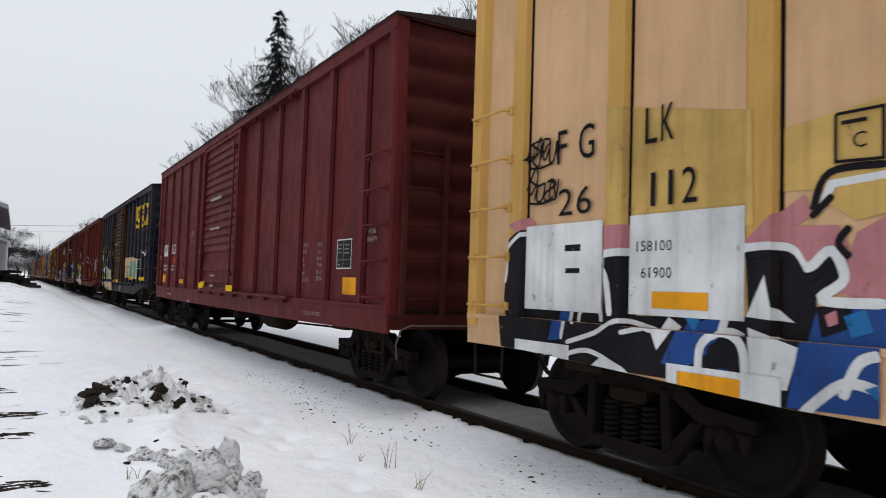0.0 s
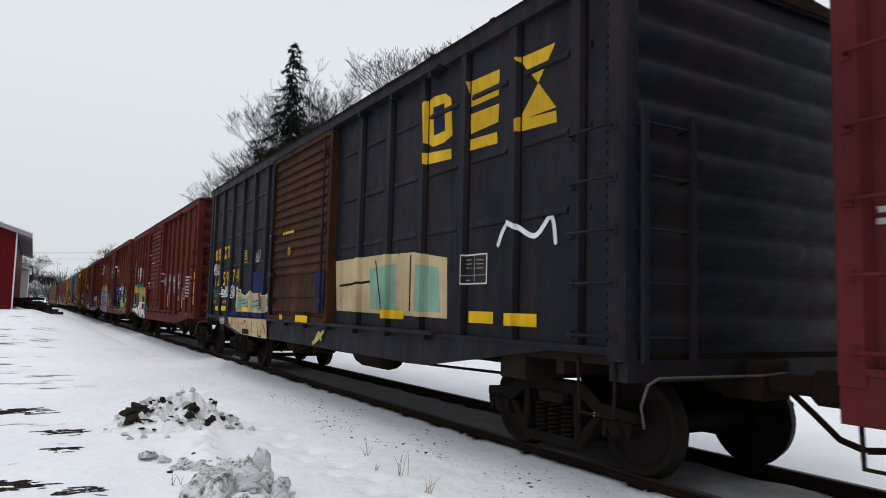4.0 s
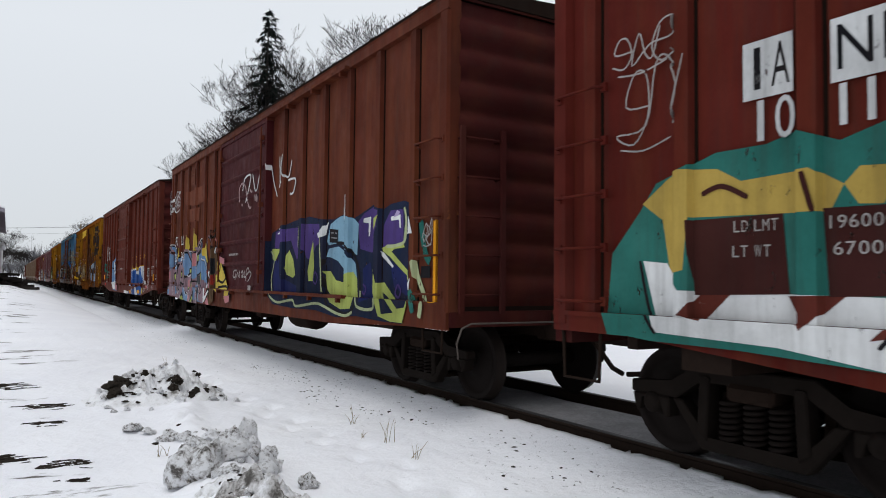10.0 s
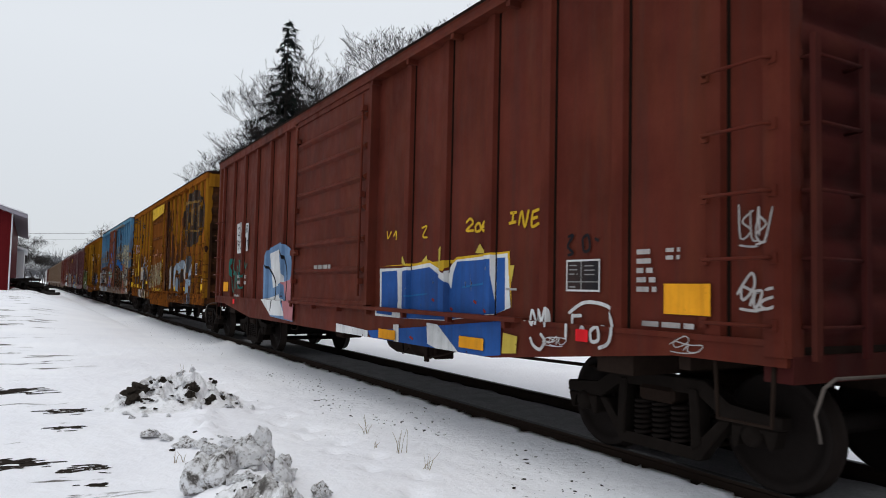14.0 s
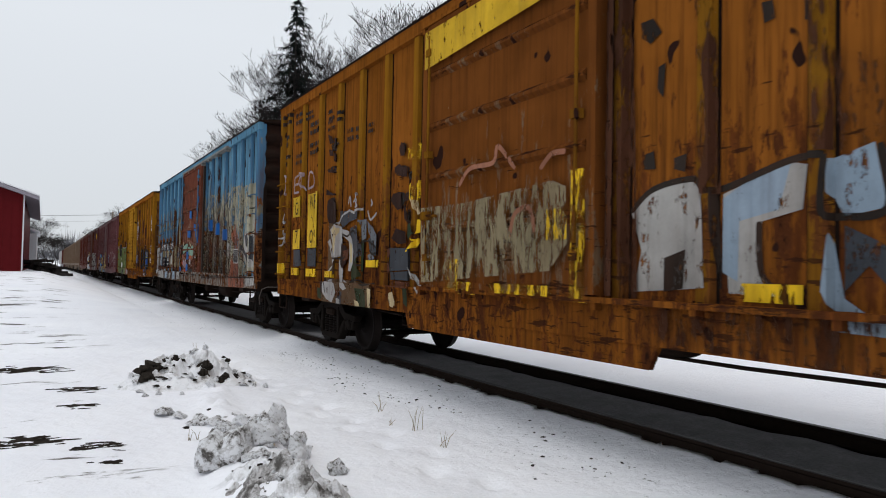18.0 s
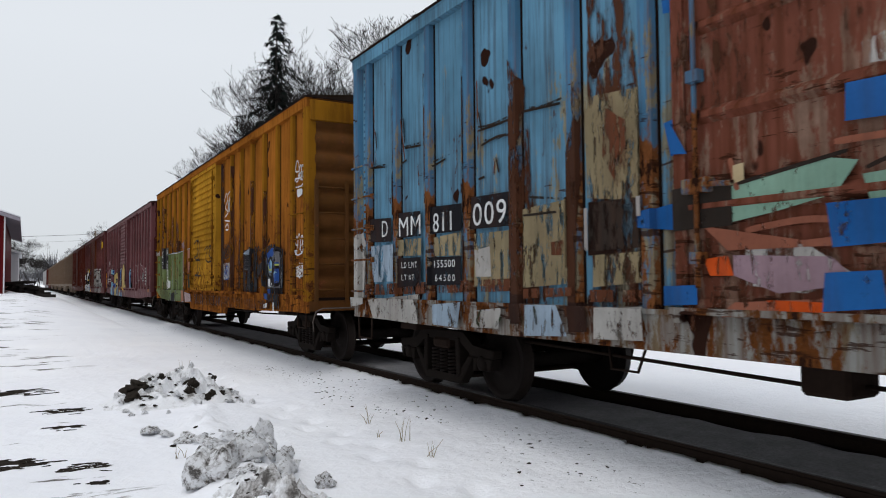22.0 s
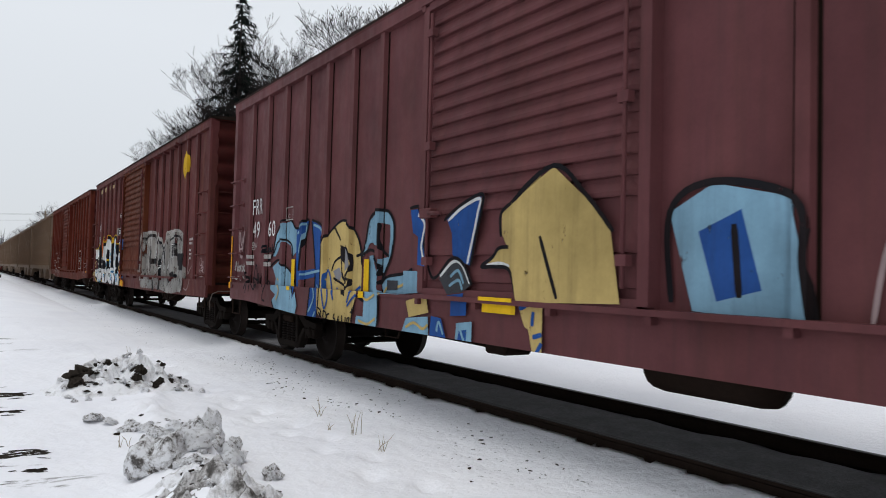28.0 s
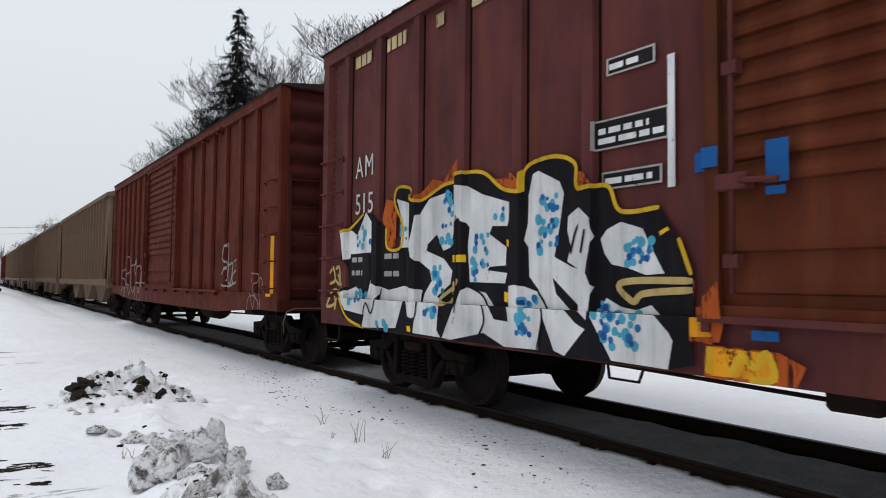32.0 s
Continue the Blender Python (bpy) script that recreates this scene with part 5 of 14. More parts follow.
s0.lay("reporting_mark", [(spray("ink", 0.06), fitted("F", 13.97, 2.39, 0.27, 0.11))])
s0.lay("reporting_mark", [(spray("ink", 0.06), fitted("G", 13.72, 2.4, 0.26, 0.17))])
s0.lay("reporting_mark", [(spray("ink", 0.06), fitted("LK", 13.05, 2.41, 0.25, 0.25))])
s0.lay("reporting_mark", [(spray("ink", 0.06), fitted("26", 13.94, 1.98, 0.21, 0.37))])
s0.lay("reporting_mark", [(spray("ink", 0.06), fitted("112", 13.03, 1.98, 0.23, 0.42))])
s0.lay("plate_box", [
    (spray("ink", 0.06), stroke([(11.73, 2.36), (11.49, 2.36), (11.49, 2.1), (11.73, 2.11), (11.73, 2.36)], 0.025)),
    (spray("ink", 0.06), fitted("C", 11.64, 2.17, 0.08, 0.07)),
    (spray("ink", 0.06), bars(11.7, 2.298, 1, 0.18, 0.022, 0.018, 1)),
])
s0.lay("tag", [(spray("ink", 0.06), scribble(14.36, 2.42, 0.37, 0.2, 3, 0.035, 9))])
s0.lay("tag", [(spray("ink", 0.06), scribble(14.35, 2.12, 0.4, 0.24, 5, 0.03, 8))])
notice(s1, 1.68, 1.59, 0.48, 0.39)
s1.lay("reflector", [
    (spray("amber", 0.06), rect(0.94, 1.26, 1.45, 1.48)),
])
s1.lay("reflector", [
    (spray("lemon", 0.06), rect(8.87, 1.17, 9.31, 1.35)),
])
s1.lay("reporting_plate", [(spray("white", 0.06), rect(13.89, 2.02, 14.67, 2.34))])
s1.lay("reporting_plate", [(spray("ink", 0.06), fitted("IANR", 14.6, 2.09, 0.24, 0.68))])
s1.lay("reporting_mark", [
    (spray("white", 0.06), fitted("15254", 13.51, 2.06, 0.26, 0.72)),
])
s1.lay("orange_dot", [
    (spray("orange_red", 0.06), blob(13.09, 1.87, 0.11, 0.11, 12, 0.02, 1)),
])
s1.lay("data_stencil", [(spray("dull_white", 0.06), bars(14.64, 1.72225, 2, 0.74, 0.058, 0.047, 7))])
s1.lay("data_stencil", [(spray("dull_white", 0.06), bars(13.48, 1.70775, 2, 0.55, 0.052, 0.043, 8))])
s1.lay("data_stencil", [(spray("dull_white", 0.06), bars(13.52, 0.9615, 1, 0.7, 0.038, 0.031, 9))])
s1.lay("data_stencil", [(spray("dull_white", 0.06), bars(10.83, 0.8405, 1, 0.43, 0.049, 0.040, 3))])
s1.lay("data_stencil", [(spray("dull_white", 0.06), bars(15.23, 2.01425, 2, 0.23, 0.036, 0.029, 3))])
s1.lay("plate_box", [
    (spray("dull_white", 0.06), stroke([(10.98, 2.55), (10.75, 2.55), (10.75, 2.29), (10.98, 2.3), (10.98, 2.55)], 0.02)),
    (spray("dull_white", 0.06), bars(10.94, 2.49075, 2, 0.16, 0.019, 0.016, 1)),
])
s1.lay("reflector", [
    (spray("amber", 0.06), rect(14.24, 1.28, 14.67, 1.5)),
])
s1.lay("reflector", [
    (spray("amber", 0.06), rect(11.73, 1.28, 12.24, 1.38)),
])
s1.lay("data_stencil", [(spray("dull_white", 0.06), fitted("EXW", 2.95, 1.92, 0.06, 0.2))])
s1.lay("data_stencil", [(spray("dull_white", 0.06), fitted("10-6", 2.39, 1.91, 0.06, 0.2))])
s1.lay("data_stencil", [(spray("dull_white", 0.06), fitted("EW", 2.94, 1.82, 0.06, 0.13))])
s1.lay("data_stencil", [(spray("dull_white", 0.06), fitted("9-1", 2.34, 1.81, 0.05, 0.15))])
s1.lay("data_stencil", [(spray("dull_white", 0.06), fitted("L", 2.94, 1.71, 0.06, 0.07))])
s1.lay("data_stencil", [(spray("dull_white", 0.06), fitted("50-6", 2.39, 1.72, 0.05, 0.21))])
s1.lay("data_stencil", [(spray("dull_white", 0.06), fitted("W", 2.93, 1.61, 0.06, 0.07))])
s1.lay("data_stencil", [(spray("dull_white", 0.06), fitted("9-6", 2.33, 1.62, 0.06, 0.15))])
s1.lay("data_stencil", [(spray("dull_white", 0.06), fitted("H", 2.93, 1.51, 0.06, 0.07))])
s1.lay("data_stencil", [(spray("dull_white", 0.06), fitted("11-1", 2.38, 1.52, 0.06, 0.21))])
s1.lay("data_stencil", [(spray("dull_white", 0.06), fitted("CU FT", 2.92, 1.41, 0.06, 0.26))])
s1.lay("data_stencil", [(spray("dull_white", 0.06), fitted("5344", 2.37, 1.43, 0.06, 0.2))])
s1.lay("reflector", [
    (spray("lemon", 0.06), rect(6.45, 1.16, 6.94, 1.3)),
])
s1.lay("reflector", [
    (spray("lemon", 0.06), rect(8.94, 1.21, 9.63, 1.32)),
])
s1.lay("door_stencil", [(spray("dull_white", 0.06), bars(8.54, 3.0695, 1, 1.19, 0.060, 0.049, 3))])
s1.lay("door_stencil", [(spray("dull_white", 0.06), bars(8.45, 2.446, 1, 1, 0.044, 0.036, 4))])
s1.lay("door_stencil", [(spray("dull_white", 0.06), bars(8.28, 1.467, 1, 0.49, 0.033, 0.027, 5))])
s1.lay("door_stencil", [(spray("dull_white", 0.06), bars(8.28, 1.2515, 1, 0.34, 0.039, 0.032, 5))])
patch_plate(s1, 10.55, 1.67, 11.15, 2.07, MAROON)
patch_plate(s1, 11.84, 1.67, 12.09, 1.81, MAROON)
s1.lay("safety_stencil", [
    (spray("dull_white", 0.06), fitted("THINK", 0.65, 2.01, 0.06, 0.2)),
    (spray("dull_white", 0.06), fitted("SAFETY", 0.68, 1.91, 0.06, 0.27)),
])
s1.lay("sill_stencil", [
    (spray("dull_white", 0.06), fitted("2 INCH", 2.66, 0.94, 0.06, 0.3)),
    (spray("dull_white", 0.06), fitted("COMP SHOES", 2.33, 0.95, 0.05, 0.36)),
])
s2.lay("company_emblem", [
    (spray("yellow", 0.04), [[(3.42, 3.92), (3.22, 3.96), (2.95, 3.93), (2.82, 3.84), (2.77, 3.4), (2.96, 3.35), (3.22, 3.35), (3.37, 3.42)], [(2.42, 3.92), (1.84, 3.9), (1.85, 3.63), (2.39, 3.63)], [(2.39, 3.55), (1.84, 3.54), (1.85, 3.35), (2.37, 3.33)], [(1.52, 3.91), (0.94, 3.89), (1.19, 3.58)], [(1.19, 3.58), (0.92, 3.28), (1.5, 3.28)], [(3.39, 3.3), (2.79, 3.25), (2.78, 3.13), (3.37, 3.16)], [(2.39, 3.27), (1.87, 3.25), (1.86, 3.13), (2.38, 3.15)], [(1.5, 3.29), (0.92, 3.25), (0.91, 3.14), (1.49, 3.17)]]),
    (spray("navy", 0.04), [[(3.24, 3.83), (2.97, 3.82), (2.94, 3.49), (3.2, 3.48)]]),
], "large yellow block shapes")
s2.lay("graffiti", [
    (spray("cream", 0.04), [[(6.23, 2.13), (4.75, 2.14), (3.61, 2.12), (2.82, 2.01), (2.79, 1.33), (6.12, 1.38)]]),
    (spray("mint", 0.04), [[(4.94, 1.97), (4.14, 2.0), (4.07, 1.4), (4.87, 1.41)], [(3.59, 1.98), (3.01, 1.91), (2.95, 1.4), (3.53, 1.4)]]),
    (spray("ink", 0.04), stroke([(5.48, 2.1), (5.39, 1.44)], 0.05) + stroke([(4.75, 2.07), (4.54, 1.41)], 0.05) + stroke([(3.71, 2.09), (3.71, 1.4)], 0.05) + stroke([(6.03, 1.75), (4.92, 1.79)], 0.05)),
    (spray("white", 0.04), stroke(curve([(1.82, 2.07), (1.63, 2.29), (1.22, 2.13), (0.97, 2.29), (0.9, 2.03)]), 0.05)),
], "cream and pale green block graffiti")
notice(s2, 2.44, 1.7, 0.44, 0.32)
s2.lay("reflector", [
    (spray("lemon", 0.04), rect(1.87, 1.3, 2.33, 1.42)),
])
s2.lay("reflector", [
    (spray("lemon", 0.04), rect(1.16, 1.29, 1.63, 1.41)),
])
s2.lay("reflector", [
    (spray("lemon", 0.04), rect(3.85, 1.3, 4.45, 1.41)),
])
s2.lay("reporting_mark", [(spray("yellow", 0.04), [[(14.66, 2.73), (14.56, 2.8), (14.45, 2.8), (14.38, 2.72), (14.39, 2.58), (14.47, 2.53), (14.57, 2.53), (14.65, 2.59)], [(14.28, 2.82), (14.07, 2.82), (14.06, 2.68), (14.27, 2.68)], [(14.27, 2.65), (14.08, 2.65), (14.09, 2.53), (14.28, 2.53)], [(13.71, 2.84), (13.41, 2.83), (13.56, 2.69)], [(13.56, 2.69), (13.4, 2.54), (13.7, 2.53)], [(13.37, 2.83), (13.09, 2.84), (13.09, 2.77), (13.36, 2.75)], [(13.28, 2.74), (13.18, 2.75), (13.17, 2.54), (13.27, 2.54)]])])
s2.lay("reporting_mark", [(spray("navy", 0.04), [[(14.56, 2.71), (14.46, 2.72), (14.47, 2.6), (14.55, 2.6)]])])
s2.lay("reporting_mark", [(spray("yellow", 0.04), fitted("12", 14.63, 1.9, 0.33, 0.58))])
s2.lay("reporting_mark", [(spray("yellow", 0.04), fitted("59", 13.71, 1.89, 0.33, 0.62))])
s2.lay("reporting_mark", [(spray("yellow", 0.04), fitted("74", 12.76, 1.94, 0.3, 0.63))])
s2.lay("reporting_mark", [(spray("yellow", 0.04), fitted("LD LMT", 14.63, 1.6, 0.07, 0.41))])
s2.lay("reporting_mark", [(spray("yellow", 0.04), fitted("LT WT", 14.63, 1.45, 0.08, 0.32))])
s2.lay("reporting_mark", [(spray("yellow", 0.04), fitted("159300", 13.64, 1.6, 0.08, 0.4))])
s2.lay("reporting_mark", [(spray("yellow", 0.04), fitted("60700", 13.62, 1.45, 0.08, 0.36))])
s2.lay("reflector", [
    (spray("lemon", 0.04), rect(13.97, 1.28, 14.38, 1.38)),
])
s2.lay("reflector", [
    (spray("lemon", 0.04), rect(13.27, 1.28, 13.73, 1.39)),
])
s2.lay("reflector", [
    (spray("lemon", 0.04), rect(8.42, 1.16, 8.58, 1.27)),
])
s2.lay("graffiti", [
    (spray("cream", 0.04), [[(12.34, 1.78), (12.09, 1.83), (11.91, 1.76), (11.86, 1.67), (11.49, 1.61), (11.31, 1.65), (11.15, 1.64), (10.94, 1.70), (10.07, 1.65), (9.97, 1.62), (9.79, 1.64), (9.73, 1.32), (9.97, 1.28), (10.89, 1.28), (12.08, 1.28), (12.32, 1.39), (12.27, 1.58)]]),
    (spray("mint", 0.04), [[(11.79, 1.57), (11.51, 1.56), (11.48, 1.32), (11.76, 1.31)], [(11.43, 1.58), (11.16, 1.58), (11.16, 1.33), (11.40, 1.32)], [(10.86, 1.55), (10.36, 1.58), (10.39, 1.31), (10.84, 1.32)], [(10.26, 1.60), (10.09, 1.60), (10.09, 1.32), (10.28, 1.32)], [(9.96, 1.58), (9.82, 1.59), (9.81, 1.33), (9.95, 1.31)], [(12.01, 1.52), (11.86, 1.61), (11.86, 1.31), (12.01, 1.33)]]),
    (spray("lime_green", 0.04), [[(11.03, 1.62), (10.98, 1.63), (10.98, 1.34), (11.03, 1.34)], [(10.02, 1.59), (9.99, 1.58), (9.99, 1.32), (10.02, 1.33)], [(12.08, 1.53), (12.03, 1.55), (12.03, 1.34), (12.08, 1.34)]]),
    (spray("red", 0.04), [[(10.49, 1.66), (10.24, 1.66), (10.32, 1.55), (10.35, 1.31), (10.39, 1.31), (10.39, 1.55)], [(10.06, 1.60), (10.02, 1.59), (10.02, 1.33), (10.05, 1.34)], [(11.09, 1.62), (11.04, 1.63), (11.04, 1.34), (11.10, 1.34)], [(12.32, 1.77), (12.20, 1.78), (12.08, 1.53), (12.05, 1.30), (12.17, 1.30), (12.19, 1.53)]]),
    (spray("white", 0.04), stroke(curve([(12.34, 1.79), (12.09, 1.84), (11.89, 1.77), (11.83, 1.68), (11.49, 1.62)]), 0.02) + stroke(curve([(11.49, 1.62), (11.31, 1.66), (11.15, 1.65), (10.93, 1.72)]), 0.02) + stroke(curve([(10.11, 1.67), (10.04, 1.62), (9.79, 1.65)]), 0.02)),
    (spray("ink", 0.04), stroke(curve([(11.83, 1.65), (11.81, 1.31)]), 0.022) + stroke(curve([(11.47, 1.59), (11.44, 1.32)]), 0.022) + stroke(curve([(11.14, 1.62), (11.12, 1.33)]), 0.022) + stroke(curve([(10.91, 1.64), (10.89, 1.32)]), 0.022) + stroke(curve([(10.33, 1.59), (10.31, 1.32)]), 0.022) + stroke(curve([(10.08, 1.60), (10.07, 1.33)]), 0.022)),
    (spray("ink", 0.04), stroke(curve([(11.78, 1.53), (11.49, 1.54)]), 0.018) + stroke(curve([(11.74, 1.46), (11.20, 1.48)]), 0.018) + stroke(curve([(10.84, 1.50), (10.37, 1.53)]), 0.018) + stroke(curve([(10.84, 1.40), (10.39, 1.43)]), 0.018) + stroke(curve([(10.25, 1.52), (10.10, 1.52)]), 0.018) + stroke(curve([(11.37, 1.40), (11.18, 1.41)]), 0.018)),
    (spray("deep_blue", 0.04), [[(12.84, 1.27), (10.89, 1.28), (9.73, 1.27), (9.73, 1.18), (10.89, 1.18), (12.84, 1.17)]]),
    (spray("ink", 0.04), [[(9.80, 1.56), (9.52, 1.55), (9.52, 1.43), (9.81, 1.42)], [(9.74, 1.71), (9.59, 1.71), (9.59, 1.58), (9.75, 1.58)]]),
    (spray("cream", 0.04), [[(12.65, 1.14), (9.52, 1.16), (9.46, 0.8), (9.82, 0.79), (11.37, 0.81), (12.45, 0.94)]]),
    (spray("red", 0.04), stroke(curve([(12.62, 1.11), (12.45, 0.96), (12.25, 1.15)]), 0.035) + stroke(curve([(11.61, 1.12), (11.65, 0.89)]), 0.035) + stroke(curve([(11.29, 1.02), (11.1, 1.1), (10.92, 0.92)]), 0.035) + stroke(curve([(10.59, 1.13), (10.56, 0.84)]), 0.035) + stroke(curve([(10.18, 1.11), (10.1, 0.83)]), 0.035) + stroke(curve([(9.77, 1.07), (9.54, 0.9)]), 0.035)),
    (spray("ink", 0.04), stroke([(10.07, 0.93), (10.07, 0.82), (9.87, 0.82), (9.88, 0.94)], 0.04)),
    (spray("ink", 0.04), rect(10.78, 0.82, 11.33, 0.93)),
], "cream letters with red and green edges")
s2.lay("bolt_heads", [
    (spray("ink", 0.04), [[(12.36, 1.05), (12.31, 1.05), (12.31, 1.02), (12.36, 1.02)], [(12.26, 1.04), (12.21, 1.05), (12.21, 1.02), (12.26, 1.02)], [(12.36, 0.98), (12.31, 0.98), (12.31, 0.95), (12.36, 0.95)], [(12.26, 0.98), (12.21, 0.98), (12.21, 0.95), (12.26, 0.95)], [(11.51, 1.05), (11.47, 1.05), (11.47, 1.02), (11.51, 1.02)], [(11.39, 1.04), (11.35, 1.04), (11.35, 1.01), (11.39, 1.01)], [(10.53, 1.05), (10.51, 1.05), (10.51, 1.03), (10.53, 1.02)], [(10.43, 1.04), (10.40, 1.04), (10.40, 1.02), (10.43, 1.02)], [(10.53, 0.90), (10.51, 0.90), (10.51, 0.88), (10.54, 0.88)], [(10.43, 0.90), (10.40, 0.90), (10.40, 0.88), (10.43, 0.87)]]),
])
s2.lay("reflector", [(spray("lemon", 0.04), rect(11.22, 1.28, 11.68, 1.38))])
s2.lay("data_stencil", [(spray("yellow", 0.04), fitted("50-K", 9.79, 1.45, 0.11, 0.25))])
s2.lay("data_stencil", [(spray("yellow", 0.04), fitted("L", 9.69, 1.60, 0.10, 0.09))])
s2.lay("door_stencil", [
    (spray("yellow", 0.04), bars(8.54, 2.706, 1, 0.81, 0.044, 0.036, 3)),
])
s2.lay("door_badge", [
    (spray("yellow", 0.04), blob(8.14, 2.39, 0.08, 0.07, 12, 0.02, 1)),
    (spray("bark", 0.04), blob(8.14, 2.39, 0.05, 0.05, 12, 0.02, 1)),
    (spray("yellow", 0.04), rect(8.12, 2.36, 8.15, 2.42)),
])
s2.lay("blue_patch", [
    (spray("deep_blue", 0.04), rect(6.33, 1.38, 6.7, 1.98)),
])
s2.lay("reflector", [
    (spray("lemon", 0.04), rect(7.03, 1.15, 7.64, 1.28)),
])
s2.lay("tag", [
    (spray("straw", 0.04), stroke(curve([(6.88, 0.84), (6.64, 0.92), (6.37, 1.06)]), 0.06) + stroke(curve([(6.77, 0.87), (6.58, 1.02), (6.46, 0.91)]), 0.06)),
])
s2.lay("blue_patch", [
    (spray("deep_blue", 0.04), rect(10.17, 1.68, 10.86, 2.12)),
])
s2.lay("tag", [(spray("white", 0.04), scribble(14.66, 2.2, 0.61, 0.23, 3, 0.03, 7))])
s2.lay("tag", [(spray("white", 0.04), scribble(13.78, 1.64, 0.79, 0.21, 6, 0.03, 9))])
s2.lay("tag", [(spray("white", 0.04), scribble(12.8, 1.62, 0.42, 0.25, 8, 0.03, 8))])
s2.lay("tag", [(spray("dull_white", 0.04), scribble(10.73, 2.35, 0.34, 0.21, 9, 0.035, 9))])
s2.lay("tag", [(spray("white", 0.04), scribble(9.76, 2.73, 0.13, 0.07, 5, 0.03, 6))])
s2.lay("tag", [(spray("teal", 0.04), scribble(14.65, 1.67, 0.62, 0.17, 5, 0.025, 7))])
s2.lay("tag", [(spray("white", 0.04), scribble(13.4, 1.01, 0.45, 0.16, 4, 0.03, 6))])
s2.lay("plate_box", [
    (spray("yellow", 0.04), stroke([(11.6, 2.61), (11.36, 2.6), (11.35, 2.36), (11.59, 2.35), (11.6, 2.61)], 0.02)),
    (spray("yellow", 0.04), bars(11.55, 2.537, 3, 0.16, 0.033, 0.027, 1)),
])
s3.lay("tag", [
    (spray("tag_white", 0.12), stroke(curve([(5.94, 2.48), (5.91, 2.25), (5.93, 2.08)]), 0.03) + stroke(curve([(5.98, 2.17), (5.82, 2.30), (5.85, 2.07), (5.73, 2.23), (5.60, 2.14), (5.73, 2.04), (5.81, 2.21)]), 0.03) + stroke(curve([(5.63, 2.42), (5.57, 2.27), (5.64, 1.83)]), 0.03) + stroke(curve([(5.69, 2.28), (5.46, 2.32), (5.30, 2.17), (5.31, 2.04), (5.40, 2.03), (5.59, 2.28)]), 0.03)),
])
s3.lay("tag", [
    (spray("tag_white", 0.12), stroke(curve([(4.93, 2.42), (4.96, 2.22), (4.82, 2.06), (4.75, 2.20), (4.94, 2.17)]), 0.03) + stroke(curve([(5.02, 2.20), (4.83, 2.28), (4.50, 2.18), (4.68, 2.31), (4.83, 2.43), (4.79, 2.28), (4.75, 2.10)]), 0.03) + stroke(curve([(4.75, 2.20), (4.57, 2.16), (4.42, 2.00)]), 0.03) + stroke(curve([(4.94, 1.96), (4.82, 1.78), (4.74, 1.80), (4.78, 1.95), (4.94, 1.99)]), 0.03) + stroke(curve([(4.67, 2.09), (4.68, 1.80), (4.52, 1.69), (4.42, 1.72), (4.42, 1.84)]), 0.03) + stroke(curve([(4.69, 2.00), (4.67, 1.51)]), 0.03)),
    (spray("tag_white", 0.12), stroke(curve([(4.95, 2.57), (4.93, 2.51)]), 0.03)),
])
s3.lay("tag", [
    (spray("tag_white", 0.12), stroke(curve([(4.04, 2.38), (4.03, 2.13), (4.13, 2.00)]), 0.03) + stroke(curve([(4.16, 2.17), (3.92, 2.25), (3.95, 2.08), (3.98, 1.99)]), 0.03) + stroke(curve([(3.95, 2.28), (3.89, 2.34), (3.77, 2.15), (3.92, 2.19)]), 0.03) + stroke(curve([(3.89, 2.16), (3.86, 2.03), (3.77, 1.96), (3.73, 2.19)]), 0.03) + stroke(curve([(3.80, 2.22), (3.64, 2.31), (3.53, 2.23), (3.61, 2.15), (3.77, 2.17)]), 0.03) + stroke(curve([(3.75, 2.15), (3.63, 1.93), (3.45, 1.83)]), 0.03)),
    (spray("tag_white", 0.12), stroke(curve([(3.61, 2.18), (3.46, 2.23)]), 0.03) + stroke(curve([(3.72, 2.10), (3.66, 1.85), (3.62, 1.66)]), 0.03) + stroke(curve([(4.00, 1.97), (3.83, 1.94), (3.70, 1.81), (3.80, 1.79), (3.93, 1.90), (3.83, 1.94)]), 0.03) + stroke(curve([(3.41, 2.15), (3.39, 2.05), (3.43, 1.96)]), 0.03)),
])
s3.lay("tag", [
    (spray("tag_white", 0.12), stroke(curve([(3.13, 2.34), (3.07, 2.12), (3.01, 1.91)]), 0.036) + stroke(curve([(3.13, 2.34), (3.10, 2.35), (3.06, 2.10), (3.13, 1.90)]), 0.036) + stroke(curve([(3.19, 2.06), (2.96, 2.09)]), 0.036)),
])
s3.lay("tag", [
    (spray("tag_white", 0.12), stroke(curve([(2.81, 2.35), (2.77, 2.12), (2.65, 1.92)]), 0.036) + stroke(curve([(2.80, 2.36), (2.74, 2.12), (2.80, 1.91)]), 0.036) + stroke(curve([(2.88, 2.07), (2.72, 2.08), (2.59, 2.13)]), 0.036)),
])
notice(s3, 2.25, 1.58, 0.43, 0.33)
s3.lay("reflector", [
    (spray("amber", 0.06), rect(0.11, 1.4, 0.25, 2.32)),
])
s3.lay("reflector", [
    (spray("amber", 0.06), rect(4.91, 1.3, 5.06, 1.78)),
])
s3.lay("reflector", [
    (spray("amber", 0.06), rect(2.21, 1.29, 2.33, 1.76)),
])
s3.lay("data_stencil", [(spray("dull_white", 0.06), bars(1.46, 2.19736, 7, 0.33, 0.053, 0.043, 3))])
s3.lay("data_stencil", [(spray("dull_white", 0.06), bars(1.02, 2.1805, 2, 0.3, 0.050, 0.041, 4))])
